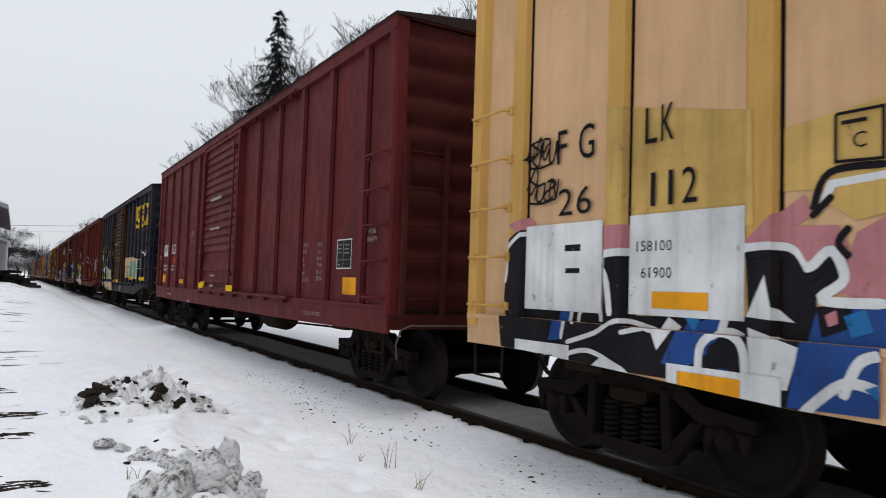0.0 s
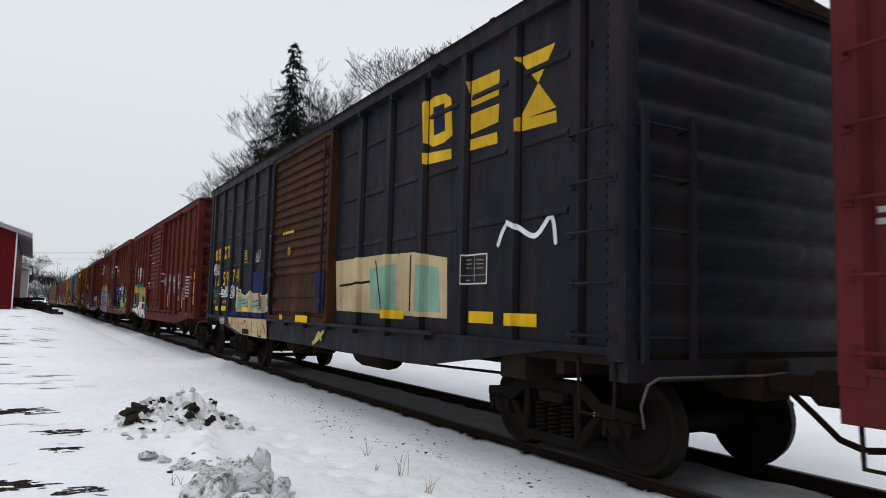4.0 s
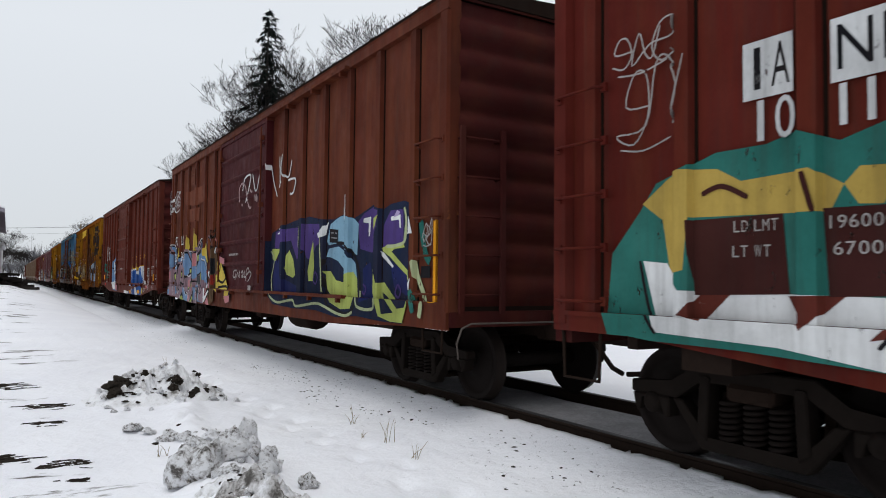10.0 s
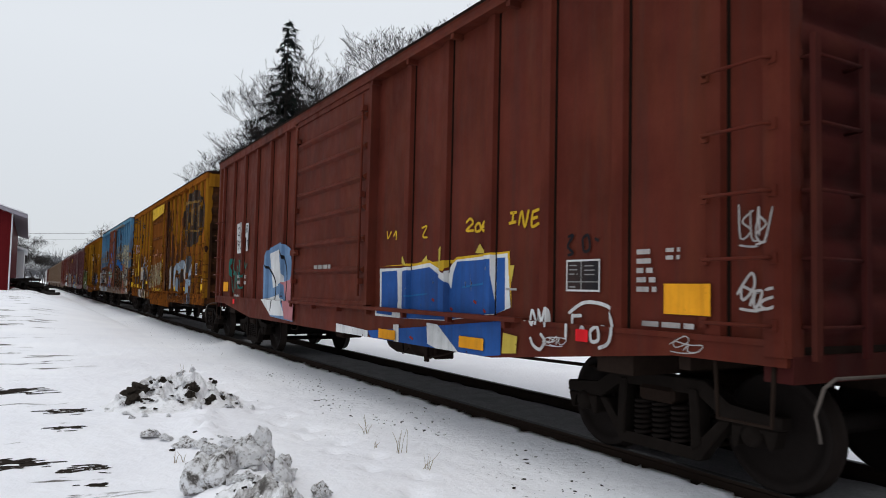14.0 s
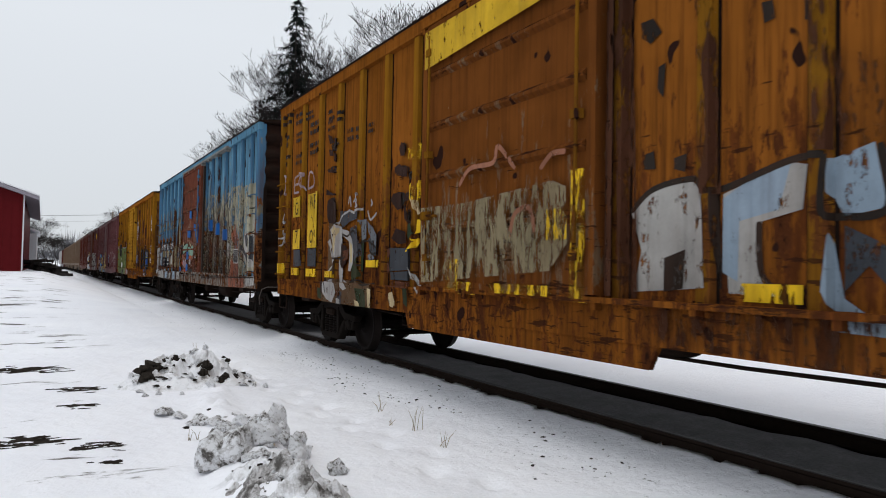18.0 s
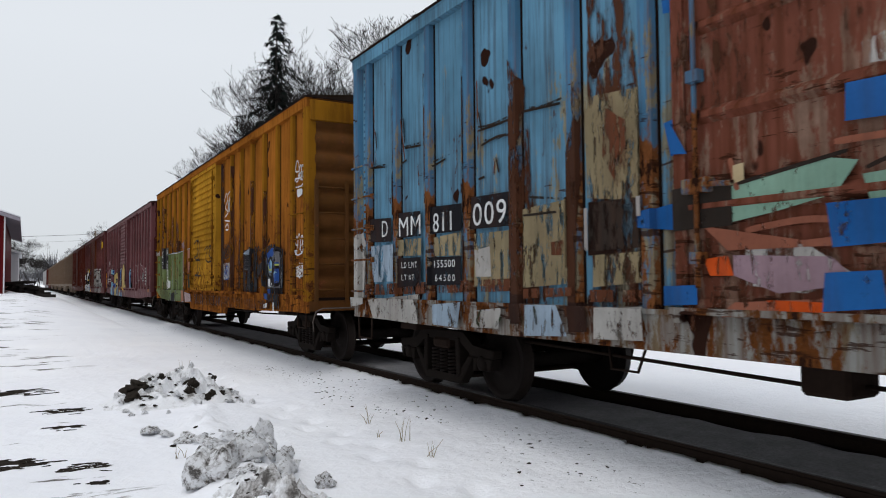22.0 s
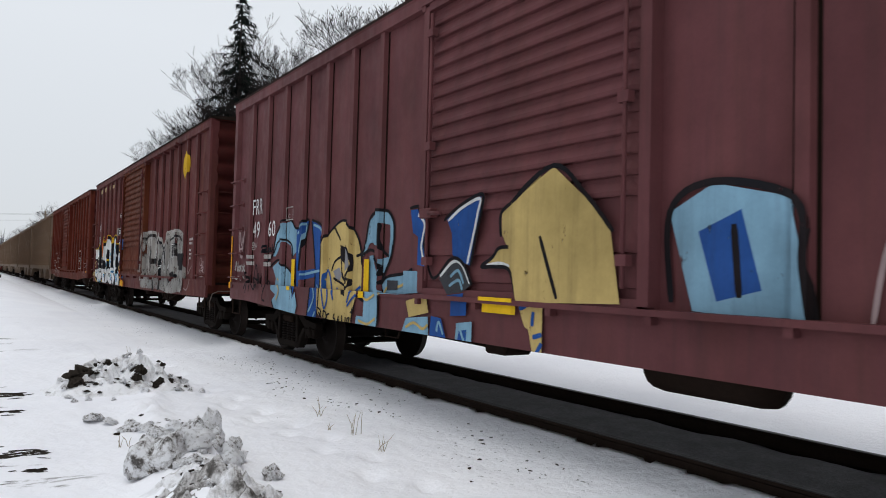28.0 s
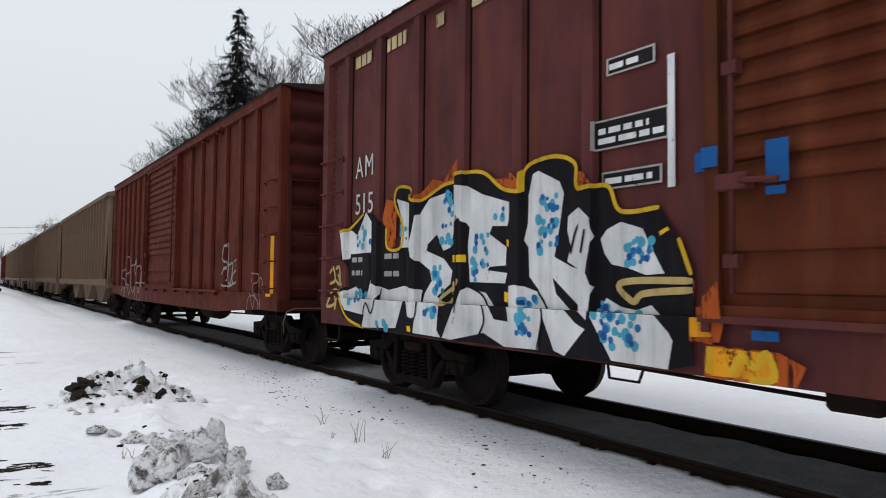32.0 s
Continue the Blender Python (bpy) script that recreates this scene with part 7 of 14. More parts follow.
s4.lay("graffiti", [
    (spray("flame", 0.06), [[(15.52, 1.95), (15.26, 2.22), (15.05, 1.86), (15.23, 1.70)], [(14.38, 1.82), (14.03, 2.37), (13.80, 1.99)], [(13.19, 2.05), (12.94, 2.53), (12.74, 2.18), (12.89, 2.10)], [(12.43, 1.99), (12.12, 2.27), (12.03, 2.67), (11.92, 2.24), (11.86, 2.14), (12.10, 2.02), (12.27, 1.96)], [(11.14, 2.04), (10.95, 2.26), (10.88, 1.97), (10.72, 1.81), (10.82, 1.74), (10.93, 1.86), (11.12, 1.92)]]),
    (spray("sky_spray", 0.06), [[(15.48, 1.67), (15.12, 2.27), (14.71, 2.30), (14.40, 2.15), (14.35, 1.82), (13.82, 1.96), (13.28, 1.93), (12.89, 2.13), (12.49, 2.06), (12.10, 1.98), (11.81, 2.18), (11.63, 2.21), (11.43, 2.37), (11.16, 2.24), (11.25, 2.04), (10.96, 1.86), (10.87, 1.74), (10.82, 1.63), (10.78, 1.29), (10.81, 0.80), (11.56, 0.84), (12.12, 0.83), (13.30, 0.90), (14.35, 0.97), (15.26, 0.97), (15.55, 1.32)]]),
    (spray("mauve", 0.06), [[(13.61, 1.83), (13.19, 1.86), (13.27, 1.63), (12.91, 1.32), (13.02, 1.20), (13.50, 1.26)], [(12.06, 1.97), (11.78, 2.14), (11.74, 1.08), (11.92, 1.11), (12.04, 1.43)], [(11.76, 2.13), (11.43, 2.35), (11.19, 2.23), (11.35, 2.10), (11.63, 2.00)], [(11.17, 1.44), (11.00, 1.29), (10.81, 1.29), (10.82, 0.80), (11.29, 0.85), (11.40, 1.06)], [(13.40, 1.18), (12.95, 1.20), (12.82, 0.99), (13.30, 0.92)]]),
    (spray("mauve", 0.06), [[(12.47, 1.22), (12.05, 1.25), (11.74, 1.03), (12.05, 0.83), (12.47, 0.93)], [(14.30, 1.40), (14.07, 1.29), (13.84, 1.00), (14.23, 0.99)], [(15.15, 1.53), (14.81, 1.53), (14.72, 1.02), (15.19, 1.02)]]),
    (spray("lime", 0.06), [[(14.31, 1.60), (14.13, 1.56), (14.18, 1.39), (14.34, 1.43)], [(12.50, 1.66), (12.27, 1.74), (12.06, 1.70), (12.26, 1.56), (12.49, 1.55)], [(12.37, 1.33), (12.22, 1.39), (12.22, 1.18), (12.34, 1.13)], [(13.16, 1.78), (13.00, 1.85), (12.99, 1.62), (13.13, 1.65)], [(11.69, 2.04), (11.50, 2.06), (11.56, 1.89), (11.69, 1.89)], [(11.39, 1.56), (11.16, 1.51), (11.15, 1.33), (11.27, 1.40)], [(13.27, 0.87), (12.99, 1.06), (12.84, 0.85)], [(12.13, 0.84), (11.79, 1.05), (11.87, 0.83)]]),
    (spray("ink", 0.06), stroke(curve([(15.47, 1.53), (15.14, 1.93), (15.09, 2.28), (14.68, 2.28), (14.40, 2.15), (14.42, 1.80), (13.82, 1.95), (13.72, 1.84), (13.79, 1.02)]), 0.032) + stroke(curve([(14.41, 1.71), (14.36, 1.40), (14.07, 1.06)]), 0.032) + stroke(curve([(13.63, 1.82), (13.26, 1.90), (13.49, 1.52), (13.47, 1.18), (12.98, 1.23), (13.08, 1.63), (12.92, 2.07), (12.49, 2.04), (12.20, 1.92), (12.06, 1.97)]), 0.032) + stroke(curve([(12.89, 2.03), (12.74, 1.42), (12.47, 1.03), (12.34, 1.09), (12.40, 1.38), (11.99, 1.47), (11.67, 1.35)]), 0.032) + stroke(curve([(11.93, 1.99), (11.92, 1.06)]), 0.032) + stroke(curve([(11.76, 2.10), (11.43, 2.32), (11.16, 2.22), (11.52, 1.93), (11.70, 1.87)]), 0.032)),
    (spray("ink", 0.06), stroke(curve([(11.76, 1.65), (11.69, 1.82), (11.52, 1.90), (11.25, 1.89), (11.00, 1.77), (10.88, 1.59), (10.90, 1.29), (11.12, 1.04), (11.35, 1.09), (11.47, 1.27)]), 0.032) + stroke(curve([(11.43, 1.56), (11.30, 1.58), (11.16, 1.52), (11.11, 1.28), (11.24, 1.10)]), 0.032) + stroke(curve([(13.01, 1.51), (12.56, 1.54), (12.05, 1.70), (12.34, 1.81), (12.60, 1.66)]), 0.032) + stroke(curve([(13.31, 0.89), (12.99, 1.06), (12.76, 0.82)]), 0.032) + stroke(curve([(11.78, 1.26), (11.56, 0.87), (11.39, 1.10)]), 0.032) + stroke(curve([(12.52, 1.02), (12.18, 0.80), (11.80, 1.04)]), 0.032)),
    (spray("ink", 0.06), stroke(curve([(12.49, 2.04), (12.56, 1.82), (12.80, 1.83)]), 0.03) + stroke(curve([(11.69, 1.87), (11.69, 1.65), (11.46, 1.60)]), 0.03) + stroke(curve([(11.57, 1.84), (11.30, 1.80)]), 0.03) + stroke(curve([(15.39, 1.22), (14.86, 1.14), (14.35, 1.16)]), 0.03)),
    (spray("white", 0.06), stroke(curve([(15.12, 2.31), (14.68, 2.32), (14.32, 2.15)]), 0.022) + stroke(curve([(12.92, 2.10), (12.49, 2.07), (12.13, 2.00)]), 0.022) + stroke(curve([(11.79, 2.14), (11.43, 2.36), (11.15, 2.25)]), 0.022) + stroke(curve([(11.14, 1.87), (10.95, 1.75), (10.85, 1.60), (10.87, 1.29)]), 0.022) + stroke(curve([(11.47, 1.50), (11.43, 1.27), (11.30, 1.12), (11.41, 0.86)]), 0.022) + stroke(curve([(12.77, 1.37), (12.47, 0.99), (12.17, 0.78)]), 0.022)),
    (spray("grey", 0.06), [[(11.67, 1.57), (11.40, 1.57), (11.40, 1.33), (11.67, 1.32)]]),
    (spray("slate", 0.06), stroke(curve([(11.67, 1.52), (11.40, 1.53)]), 0.02) + stroke(curve([(11.67, 1.43), (11.40, 1.44)]), 0.02) + stroke(curve([(11.54, 1.57), (11.54, 1.33)]), 0.02)),
    (spray("orange_brown", 0.06), [[(10.79, 2.15), (10.77, 2.30), (10.69, 2.36), (10.56, 2.30), (10.37, 2.10), (10.33, 1.65), (10.43, 1.69), (10.61, 1.91), (10.75, 2.07)]]),
    (spray("mauve", 0.06), stroke(curve([(10.83, 1.95), (10.83, 2.23), (10.70, 2.38), (10.54, 2.31), (10.37, 2.12)]), 0.05)),
    (spray("mud", 0.06), [[(10.33, 2.03), (10.23, 2.13), (9.90, 2.05), (9.84, 1.76), (9.85, 0.89), (10.24, 0.78), (10.44, 1.00), (10.41, 1.31), (10.37, 1.58)]]),
    (spray("ink", 0.06), [[(10.28, 1.85), (10.03, 1.85), (9.99, 1.51), (10.23, 1.48)], [(10.28, 2.13), (10.21, 2.15), (10.16, 2.10), (10.21, 2.03)]]),
    (spray("red", 0.06), [[(10.26, 1.45), (10.03, 1.49), (10.00, 1.32), (10.10, 1.22), (10.22, 1.28)], [(10.82, 1.55), (10.70, 1.60), (10.71, 1.46)]]),
    (spray("white", 0.06), [[(10.68, 1.55), (10.49, 1.59), (10.31, 1.52), (10.26, 1.38), (10.45, 1.35), (10.61, 1.44)], [(10.81, 1.22), (10.68, 1.27), (10.70, 1.00), (10.30, 1.15), (10.28, 1.09), (10.65, 0.86), (10.83, 0.82)], [(10.11, 2.03), (9.96, 2.12), (9.85, 2.08), (9.87, 1.99), (10.03, 1.94), (10.10, 1.98)]]),
    (spray("rose", 0.06), [[(10.61, 1.30), (10.54, 1.30), (10.54, 1.02), (10.65, 0.97)], [(10.61, 0.83), (10.41, 0.97), (10.23, 0.78), (10.57, 0.80)], [(10.09, 2.33), (9.99, 2.29), (9.90, 2.22), (10.02, 2.25)]]),
    (spray("ink", 0.06), stroke(curve([(10.79, 2.15), (10.77, 2.30), (10.69, 2.36), (10.56, 2.30), (10.37, 2.10), (10.33, 1.65)]), 0.03) + stroke(curve([(10.67, 1.55), (10.49, 1.59), (10.31, 1.52), (10.26, 1.38), (10.45, 1.35), (10.61, 1.44), (10.67, 1.55)]), 0.03) + stroke(curve([(10.41, 1.45), (10.47, 1.52), (10.57, 1.48)]), 0.03) + stroke(curve([(10.70, 1.00), (10.30, 1.15), (10.28, 1.09), (10.65, 0.86)]), 0.03) + stroke(curve([(10.11, 2.03), (9.96, 2.12), (9.85, 2.08), (9.87, 1.99), (10.03, 1.94)]), 0.03) + stroke(curve([(10.26, 2.06), (10.23, 2.15), (10.16, 2.10)]), 0.03)),
    (spray("soot", 0.45), stroke(curve([(10.37, 2.28), (10.22, 2.43), (10.02, 2.52)]), 0.05) + stroke(curve([(10.45, 2.40), (10.22, 2.32), (9.96, 2.44)]), 0.05) + stroke(curve([(10.29, 2.51), (10.15, 2.31)]), 0.05)),
    (spray("flame", 0.06), [[(9.93, 1.45), (9.6, 1.56), (9.36, 1.3), (9.59, 1.1), (9.89, 1.17)], [(9.33, 1.76), (8.88, 1.7), (8.65, 1.41), (8.44, 1.23), (8.73, 0.89), (8.91, 0.97), (8.88, 1.16), (9.32, 1.19), (9.36, 1.5)]]),
    (spray("ink", 0.06), stroke(curve([(9.33, 1.79), (9.07, 1.65), (9.23, 1.4), (8.87, 1.31), (8.58, 1.41)]), 0.05) + stroke(curve([(9.24, 1.2), (8.44, 1.21), (8.8, 0.86)]), 0.05) + stroke(curve([(9.04, 1.8), (8.88, 1.65), (8.69, 1.5)]), 0.05) + stroke(curve([(10.88, 2.25), (10.64, 1.69)]), 0.05) + stroke(curve([(10.36, 1.83), (10.26, 0.93)]), 0.05) + stroke(curve([(10.18, 1.85), (9.99, 0.94)]), 0.05) + stroke(curve([(9.71, 2.33), (10.0, 1.96)]), 0.05)),
    (spray("rose", 0.06), [[(9.2, 1.88), (8.75, 1.81), (8.74, 1.69), (9.12, 1.73)], [(8.92, 1.02), (8.47, 1.05), (8.48, 0.92), (8.8, 0.87)]]),
], "pale blue and pink lettering with black outlines")
s4.lay("graffiti", [
    (spray("mauve", 0.05), [[(15.59, 1.60), (15.46, 1.83), (15.26, 1.94), (15.24, 2.11), (15.11, 2.20), (14.83, 2.17), (14.64, 2.05), (14.61, 1.72), (14.23, 1.83), (13.93, 1.91), (13.68, 1.76), (13.55, 1.80), (13.49, 1.93), (13.13, 2.01), (13.10, 2.07), (12.86, 2.08), (12.61, 1.95), (12.38, 1.83), (12.20, 1.82), (12.13, 1.94), (12.02, 2.02), (11.88, 2.13), (11.80, 2.08), (11.69, 2.17), (11.56, 2.26), (11.42, 2.17), (11.44, 0.77), (12.31, 0.75), (13.07, 0.75), (13.55, 0.76), (13.96, 0.89), (14.89, 0.91), (15.57, 0.89)]]),
    (spray("sky_spray", 0.05), [[(15.06, 2.14), (14.69, 2.04), (14.64, 1.69), (14.86, 1.59), (15.06, 1.87)], [(14.55, 1.65), (13.89, 1.84), (13.85, 1.57), (13.99, 1.19), (13.81, 1.01), (14.03, 0.93), (14.11, 1.28), (14.19, 1.63), (14.43, 1.63)], [(13.13, 1.97), (12.99, 2.04), (12.83, 2.04), (12.61, 1.92), (12.38, 1.80), (12.20, 1.80), (12.18, 1.64), (12.43, 1.67), (12.57, 1.63), (12.66, 1.52), (12.81, 1.44), (12.97, 1.48), (13.07, 1.69)], [(13.07, 1.23), (12.86, 1.12), (12.71, 1.03), (12.55, 1.00), (12.44, 0.86), (12.57, 0.76), (12.97, 0.79), (13.13, 1.06)], [(12.14, 1.66), (11.84, 1.71), (11.82, 1.51), (11.77, 1.45), (11.99, 1.38), (12.12, 1.34)]]),
    (spray("sky_spray", 0.05), [[(11.91, 1.21), (11.71, 1.25), (11.52, 1.04), (11.52, 0.89), (11.85, 0.85), (11.90, 1.01)], [(11.82, 1.68), (11.73, 1.81), (11.42, 1.83), (11.43, 1.51), (11.67, 1.48), (11.79, 1.51)], [(11.63, 1.98), (11.42, 2.03), (11.42, 1.82), (11.60, 1.85)], [(15.56, 1.54), (15.33, 1.48), (15.34, 1.25), (15.54, 1.22)], [(15.34, 1.08), (14.90, 1.07), (14.90, 0.94), (15.34, 0.92)], [(13.49, 1.89), (13.25, 1.91), (13.16, 2.12), (13.13, 1.82), (13.36, 1.66), (13.46, 1.70)]]),
    (spray("rose", 0.12), [[(12.79, 1.32), (12.57, 1.36), (12.55, 1.18), (12.71, 1.13)], [(12.48, 0.95), (12.27, 0.97), (12.29, 0.79), (12.48, 0.80)], [(12.09, 2.01), (11.90, 2.06), (11.87, 1.72), (12.06, 1.69)], [(12.14, 1.20), (12.03, 1.24), (12.05, 1.06), (12.16, 1.09)], [(11.64, 1.03), (11.55, 1.06), (11.54, 0.92), (11.63, 0.88)], [(13.34, 1.83), (13.22, 1.89), (13.20, 1.78)], [(12.39, 1.48), (12.22, 1.52), (12.39, 1.37)], [(15.15, 1.54), (14.86, 1.59), (14.81, 1.37), (15.10, 1.34)]]),
    (spray("ink", 0.05), [[(13.96, 1.87), (13.79, 1.83), (13.82, 1.53), (13.89, 1.48), (13.94, 1.19), (13.99, 1.22), (13.97, 1.53), (13.89, 1.77)], [(13.28, 1.83), (13.10, 1.95), (13.09, 1.61), (12.99, 1.48), (12.86, 1.44), (12.97, 1.32), (13.05, 1.25), (13.13, 1.40), (13.19, 1.61), (13.27, 1.52), (13.32, 1.68)], [(12.64, 1.64), (12.54, 1.66), (12.34, 1.64), (12.14, 1.64), (12.24, 1.55), (12.43, 1.51), (12.66, 1.46), (12.89, 1.40), (12.84, 1.46), (12.64, 1.54)], [(12.48, 1.31), (12.28, 1.33), (12.26, 1.12), (12.44, 1.08)], [(12.22, 1.37), (12.02, 1.39), (12.04, 1.32), (12.18, 1.20), (12.22, 1.23)]]),
    (spray("ink", 0.05), [[(13.55, 0.79), (13.33, 0.96), (13.10, 1.04), (12.89, 0.80), (13.07, 0.77)], [(12.31, 0.75), (12.11, 0.90), (11.85, 1.11), (11.83, 1.02), (11.88, 0.88), (11.75, 0.78), (11.85, 0.78), (11.96, 0.83), (12.13, 0.74)], [(11.80, 1.98), (11.73, 2.02), (11.42, 2.10), (11.42, 2.02), (11.57, 1.96), (11.63, 1.80), (11.82, 1.65), (11.84, 1.75), (11.73, 1.87)], [(14.61, 1.53), (14.30, 1.57), (14.28, 1.43), (14.38, 1.25), (14.34, 1.03), (14.42, 1.18), (14.55, 1.38)], [(13.68, 1.57), (13.50, 1.65), (13.49, 1.39), (13.63, 1.38)], [(12.10, 1.34), (11.77, 1.33), (11.77, 1.29), (12.10, 1.30)]]),
    (spray("ink", 0.05), [[(11.79, 1.51), (11.70, 1.49), (11.57, 1.51), (11.43, 1.54), (11.43, 1.49), (11.77, 1.45)], [(12.05, 2.08), (11.83, 2.09), (11.87, 2.04), (12.04, 2.00), (12.15, 1.96), (12.11, 2.03)], [(15.11, 2.15), (15.03, 2.12), (15.07, 1.76), (14.96, 1.62), (15.15, 1.73)], [(15.51, 1.60), (15.25, 1.42), (14.90, 1.16), (15.04, 1.12), (15.40, 1.22)]]),
    (spray("lime", 0.05), [[(14.51, 1.48), (14.33, 1.50), (14.34, 1.38), (14.44, 1.33)], [(13.62, 1.53), (13.52, 1.57), (13.52, 1.44), (13.60, 1.43)], [(13.28, 1.68), (13.18, 1.78), (13.10, 1.73), (13.13, 1.56), (13.22, 1.54)], [(12.58, 1.61), (12.39, 1.62), (12.28, 1.58), (12.39, 1.54), (12.54, 1.53)], [(12.43, 1.28), (12.32, 1.30), (12.30, 1.15), (12.40, 1.11)], [(12.18, 1.27), (12.08, 1.30), (12.12, 1.23), (12.17, 1.20)], [(13.45, 0.77), (13.31, 0.91), (13.14, 0.95), (13.14, 0.76)], [(13.10, 0.96), (12.97, 0.79), (13.09, 0.77)], [(12.23, 0.78), (12.07, 0.87), (11.88, 0.99), (11.96, 0.85), (12.11, 0.76)]]),
    (spray("lime", 0.05), [[(11.76, 1.93), (11.66, 1.97), (11.61, 1.96), (11.63, 1.82), (11.75, 1.82)], [(15.25, 1.45), (15.14, 1.37), (15.09, 1.23), (15.22, 1.28)], [(13.05, 1.56), (12.98, 1.44), (13.03, 1.38)]]),
    (spray("slate", 0.05), [[(11.76, 1.46), (11.54, 1.46), (11.54, 1.25), (11.77, 1.25)], [(11.54, 1.46), (11.43, 1.46), (11.43, 1.24), (11.52, 1.24)]]),
    (spray("ink", 0.05), stroke(curve([(15.18, 2.19), (14.92, 2.18), (14.69, 2.07), (14.60, 1.69), (14.23, 1.80), (13.93, 1.89)]), 0.05) + stroke(curve([(13.68, 1.76), (13.52, 1.79), (13.48, 1.93)]), 0.05) + stroke(curve([(13.07, 2.03), (12.86, 2.05), (12.61, 1.92), (12.38, 1.82), (12.18, 1.81)]), 0.05) + stroke(curve([(11.73, 2.04), (11.58, 2.21), (11.42, 2.14)]), 0.05) + stroke(curve([(12.97, 1.19), (12.86, 1.10), (12.66, 1.01), (12.55, 1.01), (12.48, 1.07)]), 0.05) + stroke(curve([(13.93, 1.82), (14.00, 1.48), (13.88, 1.05)]), 0.05)),
    (spray("ink", 0.05), stroke(curve([(13.68, 1.30), (13.49, 1.24), (13.19, 1.23), (13.02, 1.27)]), 0.05) + stroke(curve([(13.68, 1.30), (13.65, 1.07), (13.49, 1.12)]), 0.05) + stroke(curve([(12.13, 1.80), (12.12, 1.64), (12.10, 1.34)]), 0.05) + stroke(curve([(11.61, 1.23), (11.58, 1.10), (11.44, 1.02)]), 0.05) + stroke(curve([(11.58, 1.10), (11.44, 1.08)]), 0.05)),
    (spray("white", 0.05), stroke(curve([(14.55, 1.64), (14.19, 1.75), (13.91, 1.84)]), 0.022) + stroke(curve([(12.84, 1.48), (12.71, 1.44), (12.48, 1.46), (12.26, 1.52)]), 0.022) + stroke(curve([(11.83, 2.07), (11.85, 1.82), (11.84, 1.58)]), 0.022) + stroke(curve([(12.94, 1.15), (12.76, 1.02), (12.59, 0.96), (12.50, 1.03), (12.27, 0.81)]), 0.022) + stroke(curve([(12.39, 1.06), (12.22, 1.12)]), 0.022) + stroke(curve([(14.46, 1.27), (14.30, 1.03), (14.32, 0.92)]), 0.022)),
    (spray("white", 0.05), stroke(curve([(13.68, 1.39), (13.75, 1.20), (13.65, 0.98), (13.46, 1.12)]), 0.022) + stroke(curve([(11.61, 1.29), (11.60, 1.16), (11.46, 0.99), (11.51, 0.79)]), 0.022) + stroke(curve([(11.66, 2.10), (11.53, 2.16)]), 0.022) + stroke(curve([(13.52, 0.77), (13.30, 0.97)]), 0.022) + stroke(curve([(15.59, 1.54), (15.33, 1.37), (15.47, 1.19)]), 0.022)),
    (spray("mauve", 0.05), stroke(curve([(15.26, 2.05), (15.24, 2.23), (14.92, 2.25), (14.65, 2.12), (14.58, 2.01)]), 0.05) + stroke(curve([(13.82, 1.80), (13.52, 1.82)]), 0.05) + stroke(curve([(13.10, 2.07), (12.86, 2.12), (12.61, 1.99), (12.38, 1.87), (12.20, 1.86), (12.11, 1.98), (11.98, 2.07)]), 0.05) + stroke(curve([(11.98, 2.14), (11.73, 2.14), (11.58, 2.28), (11.41, 2.20)]), 0.05)),
], "pale blue and pink letters with black shadows and lime fillings")
s4.lay("reporting_mark", [(spray("white", 0.06), fitted("FG", 14.44, 2.29, 0.24, 0.29))])
s4.lay("reporting_mark", [(spray("white", 0.06), fitted("LK", 13.66, 2.28, 0.25, 0.28))])
s4.lay("reporting_mark", [(spray("white", 0.06), fitted("26", 14.44, 1.84, 0.23, 0.29))])
s4.lay("reporting_mark", [(spray("white", 0.06), fitted("241", 13.68, 1.86, 0.24, 0.44))])
s4.lay("tag", [(spray("white", 0.06), scribble(15.34, 3.29, 0.48, 0.5, 5, 0.03, 8))])
s4.lay("tag", [(spray("white", 0.06), scribble(14.72, 3.28, 0.74, 0.5, 7, 0.035, 9))])
s4.lay("tag", [(spray("rose_white", 0.2), stroke(curve([(7.62, 2.9), (7.66, 3.01), (7.65, 3.16), (7.49, 3.25), (7.27, 3.19), (7.15, 3.02), (7.08, 2.88), (6.97, 2.75), (6.82, 2.73)]), 0.042) + stroke(curve([(7.47, 2.85), (7.42, 2.81)]), 0.042) + stroke(curve([(6.95, 3.09), (6.87, 3.04), (6.76, 3.02)]), 0.042) + stroke(curve([(6.63, 2.96), (6.58, 2.84), (6.53, 2.94), (6.48, 2.82), (6.45, 2.91)]), 0.042))])
s4.lay("tag", [(spray("dull_white", 0.06), stroke(curve([(7.72, 1.56), (7.93, 1.54), (7.95, 1.43), (7.8, 1.43), (7.77, 1.5), (7.82, 1.37)]), 0.03) + stroke(curve([(7.72, 1.41), (7.65, 1.52), (7.58, 1.43), (7.51, 1.54), (7.49, 1.41)]), 0.03) + stroke(curve([(7.4, 1.5), (7.31, 1.54), (7.27, 1.47), (7.37, 1.43), (7.23, 1.43)]), 0.03) + stroke(curve([(7.18, 1.55), (7.18, 1.43), (7.09, 1.43), (7.07, 1.35), (7.05, 1.53)]), 0.03) + stroke(curve([(7.07, 1.53), (6.95, 1.6), (6.88, 1.53), (7.03, 1.47), (6.84, 1.53), (6.74, 1.47), (6.95, 1.34)]), 0.03))])
s4.lay("door_stencil", [(spray("dull_white", 0.06), bars(8.32, 1.856, 1, 0.89, 0.044, 0.036, 3))])
s4.lay("door_stencil", [(spray("dull_white", 0.06), rect(6.76, 1.18, 6.94, 1.27))])
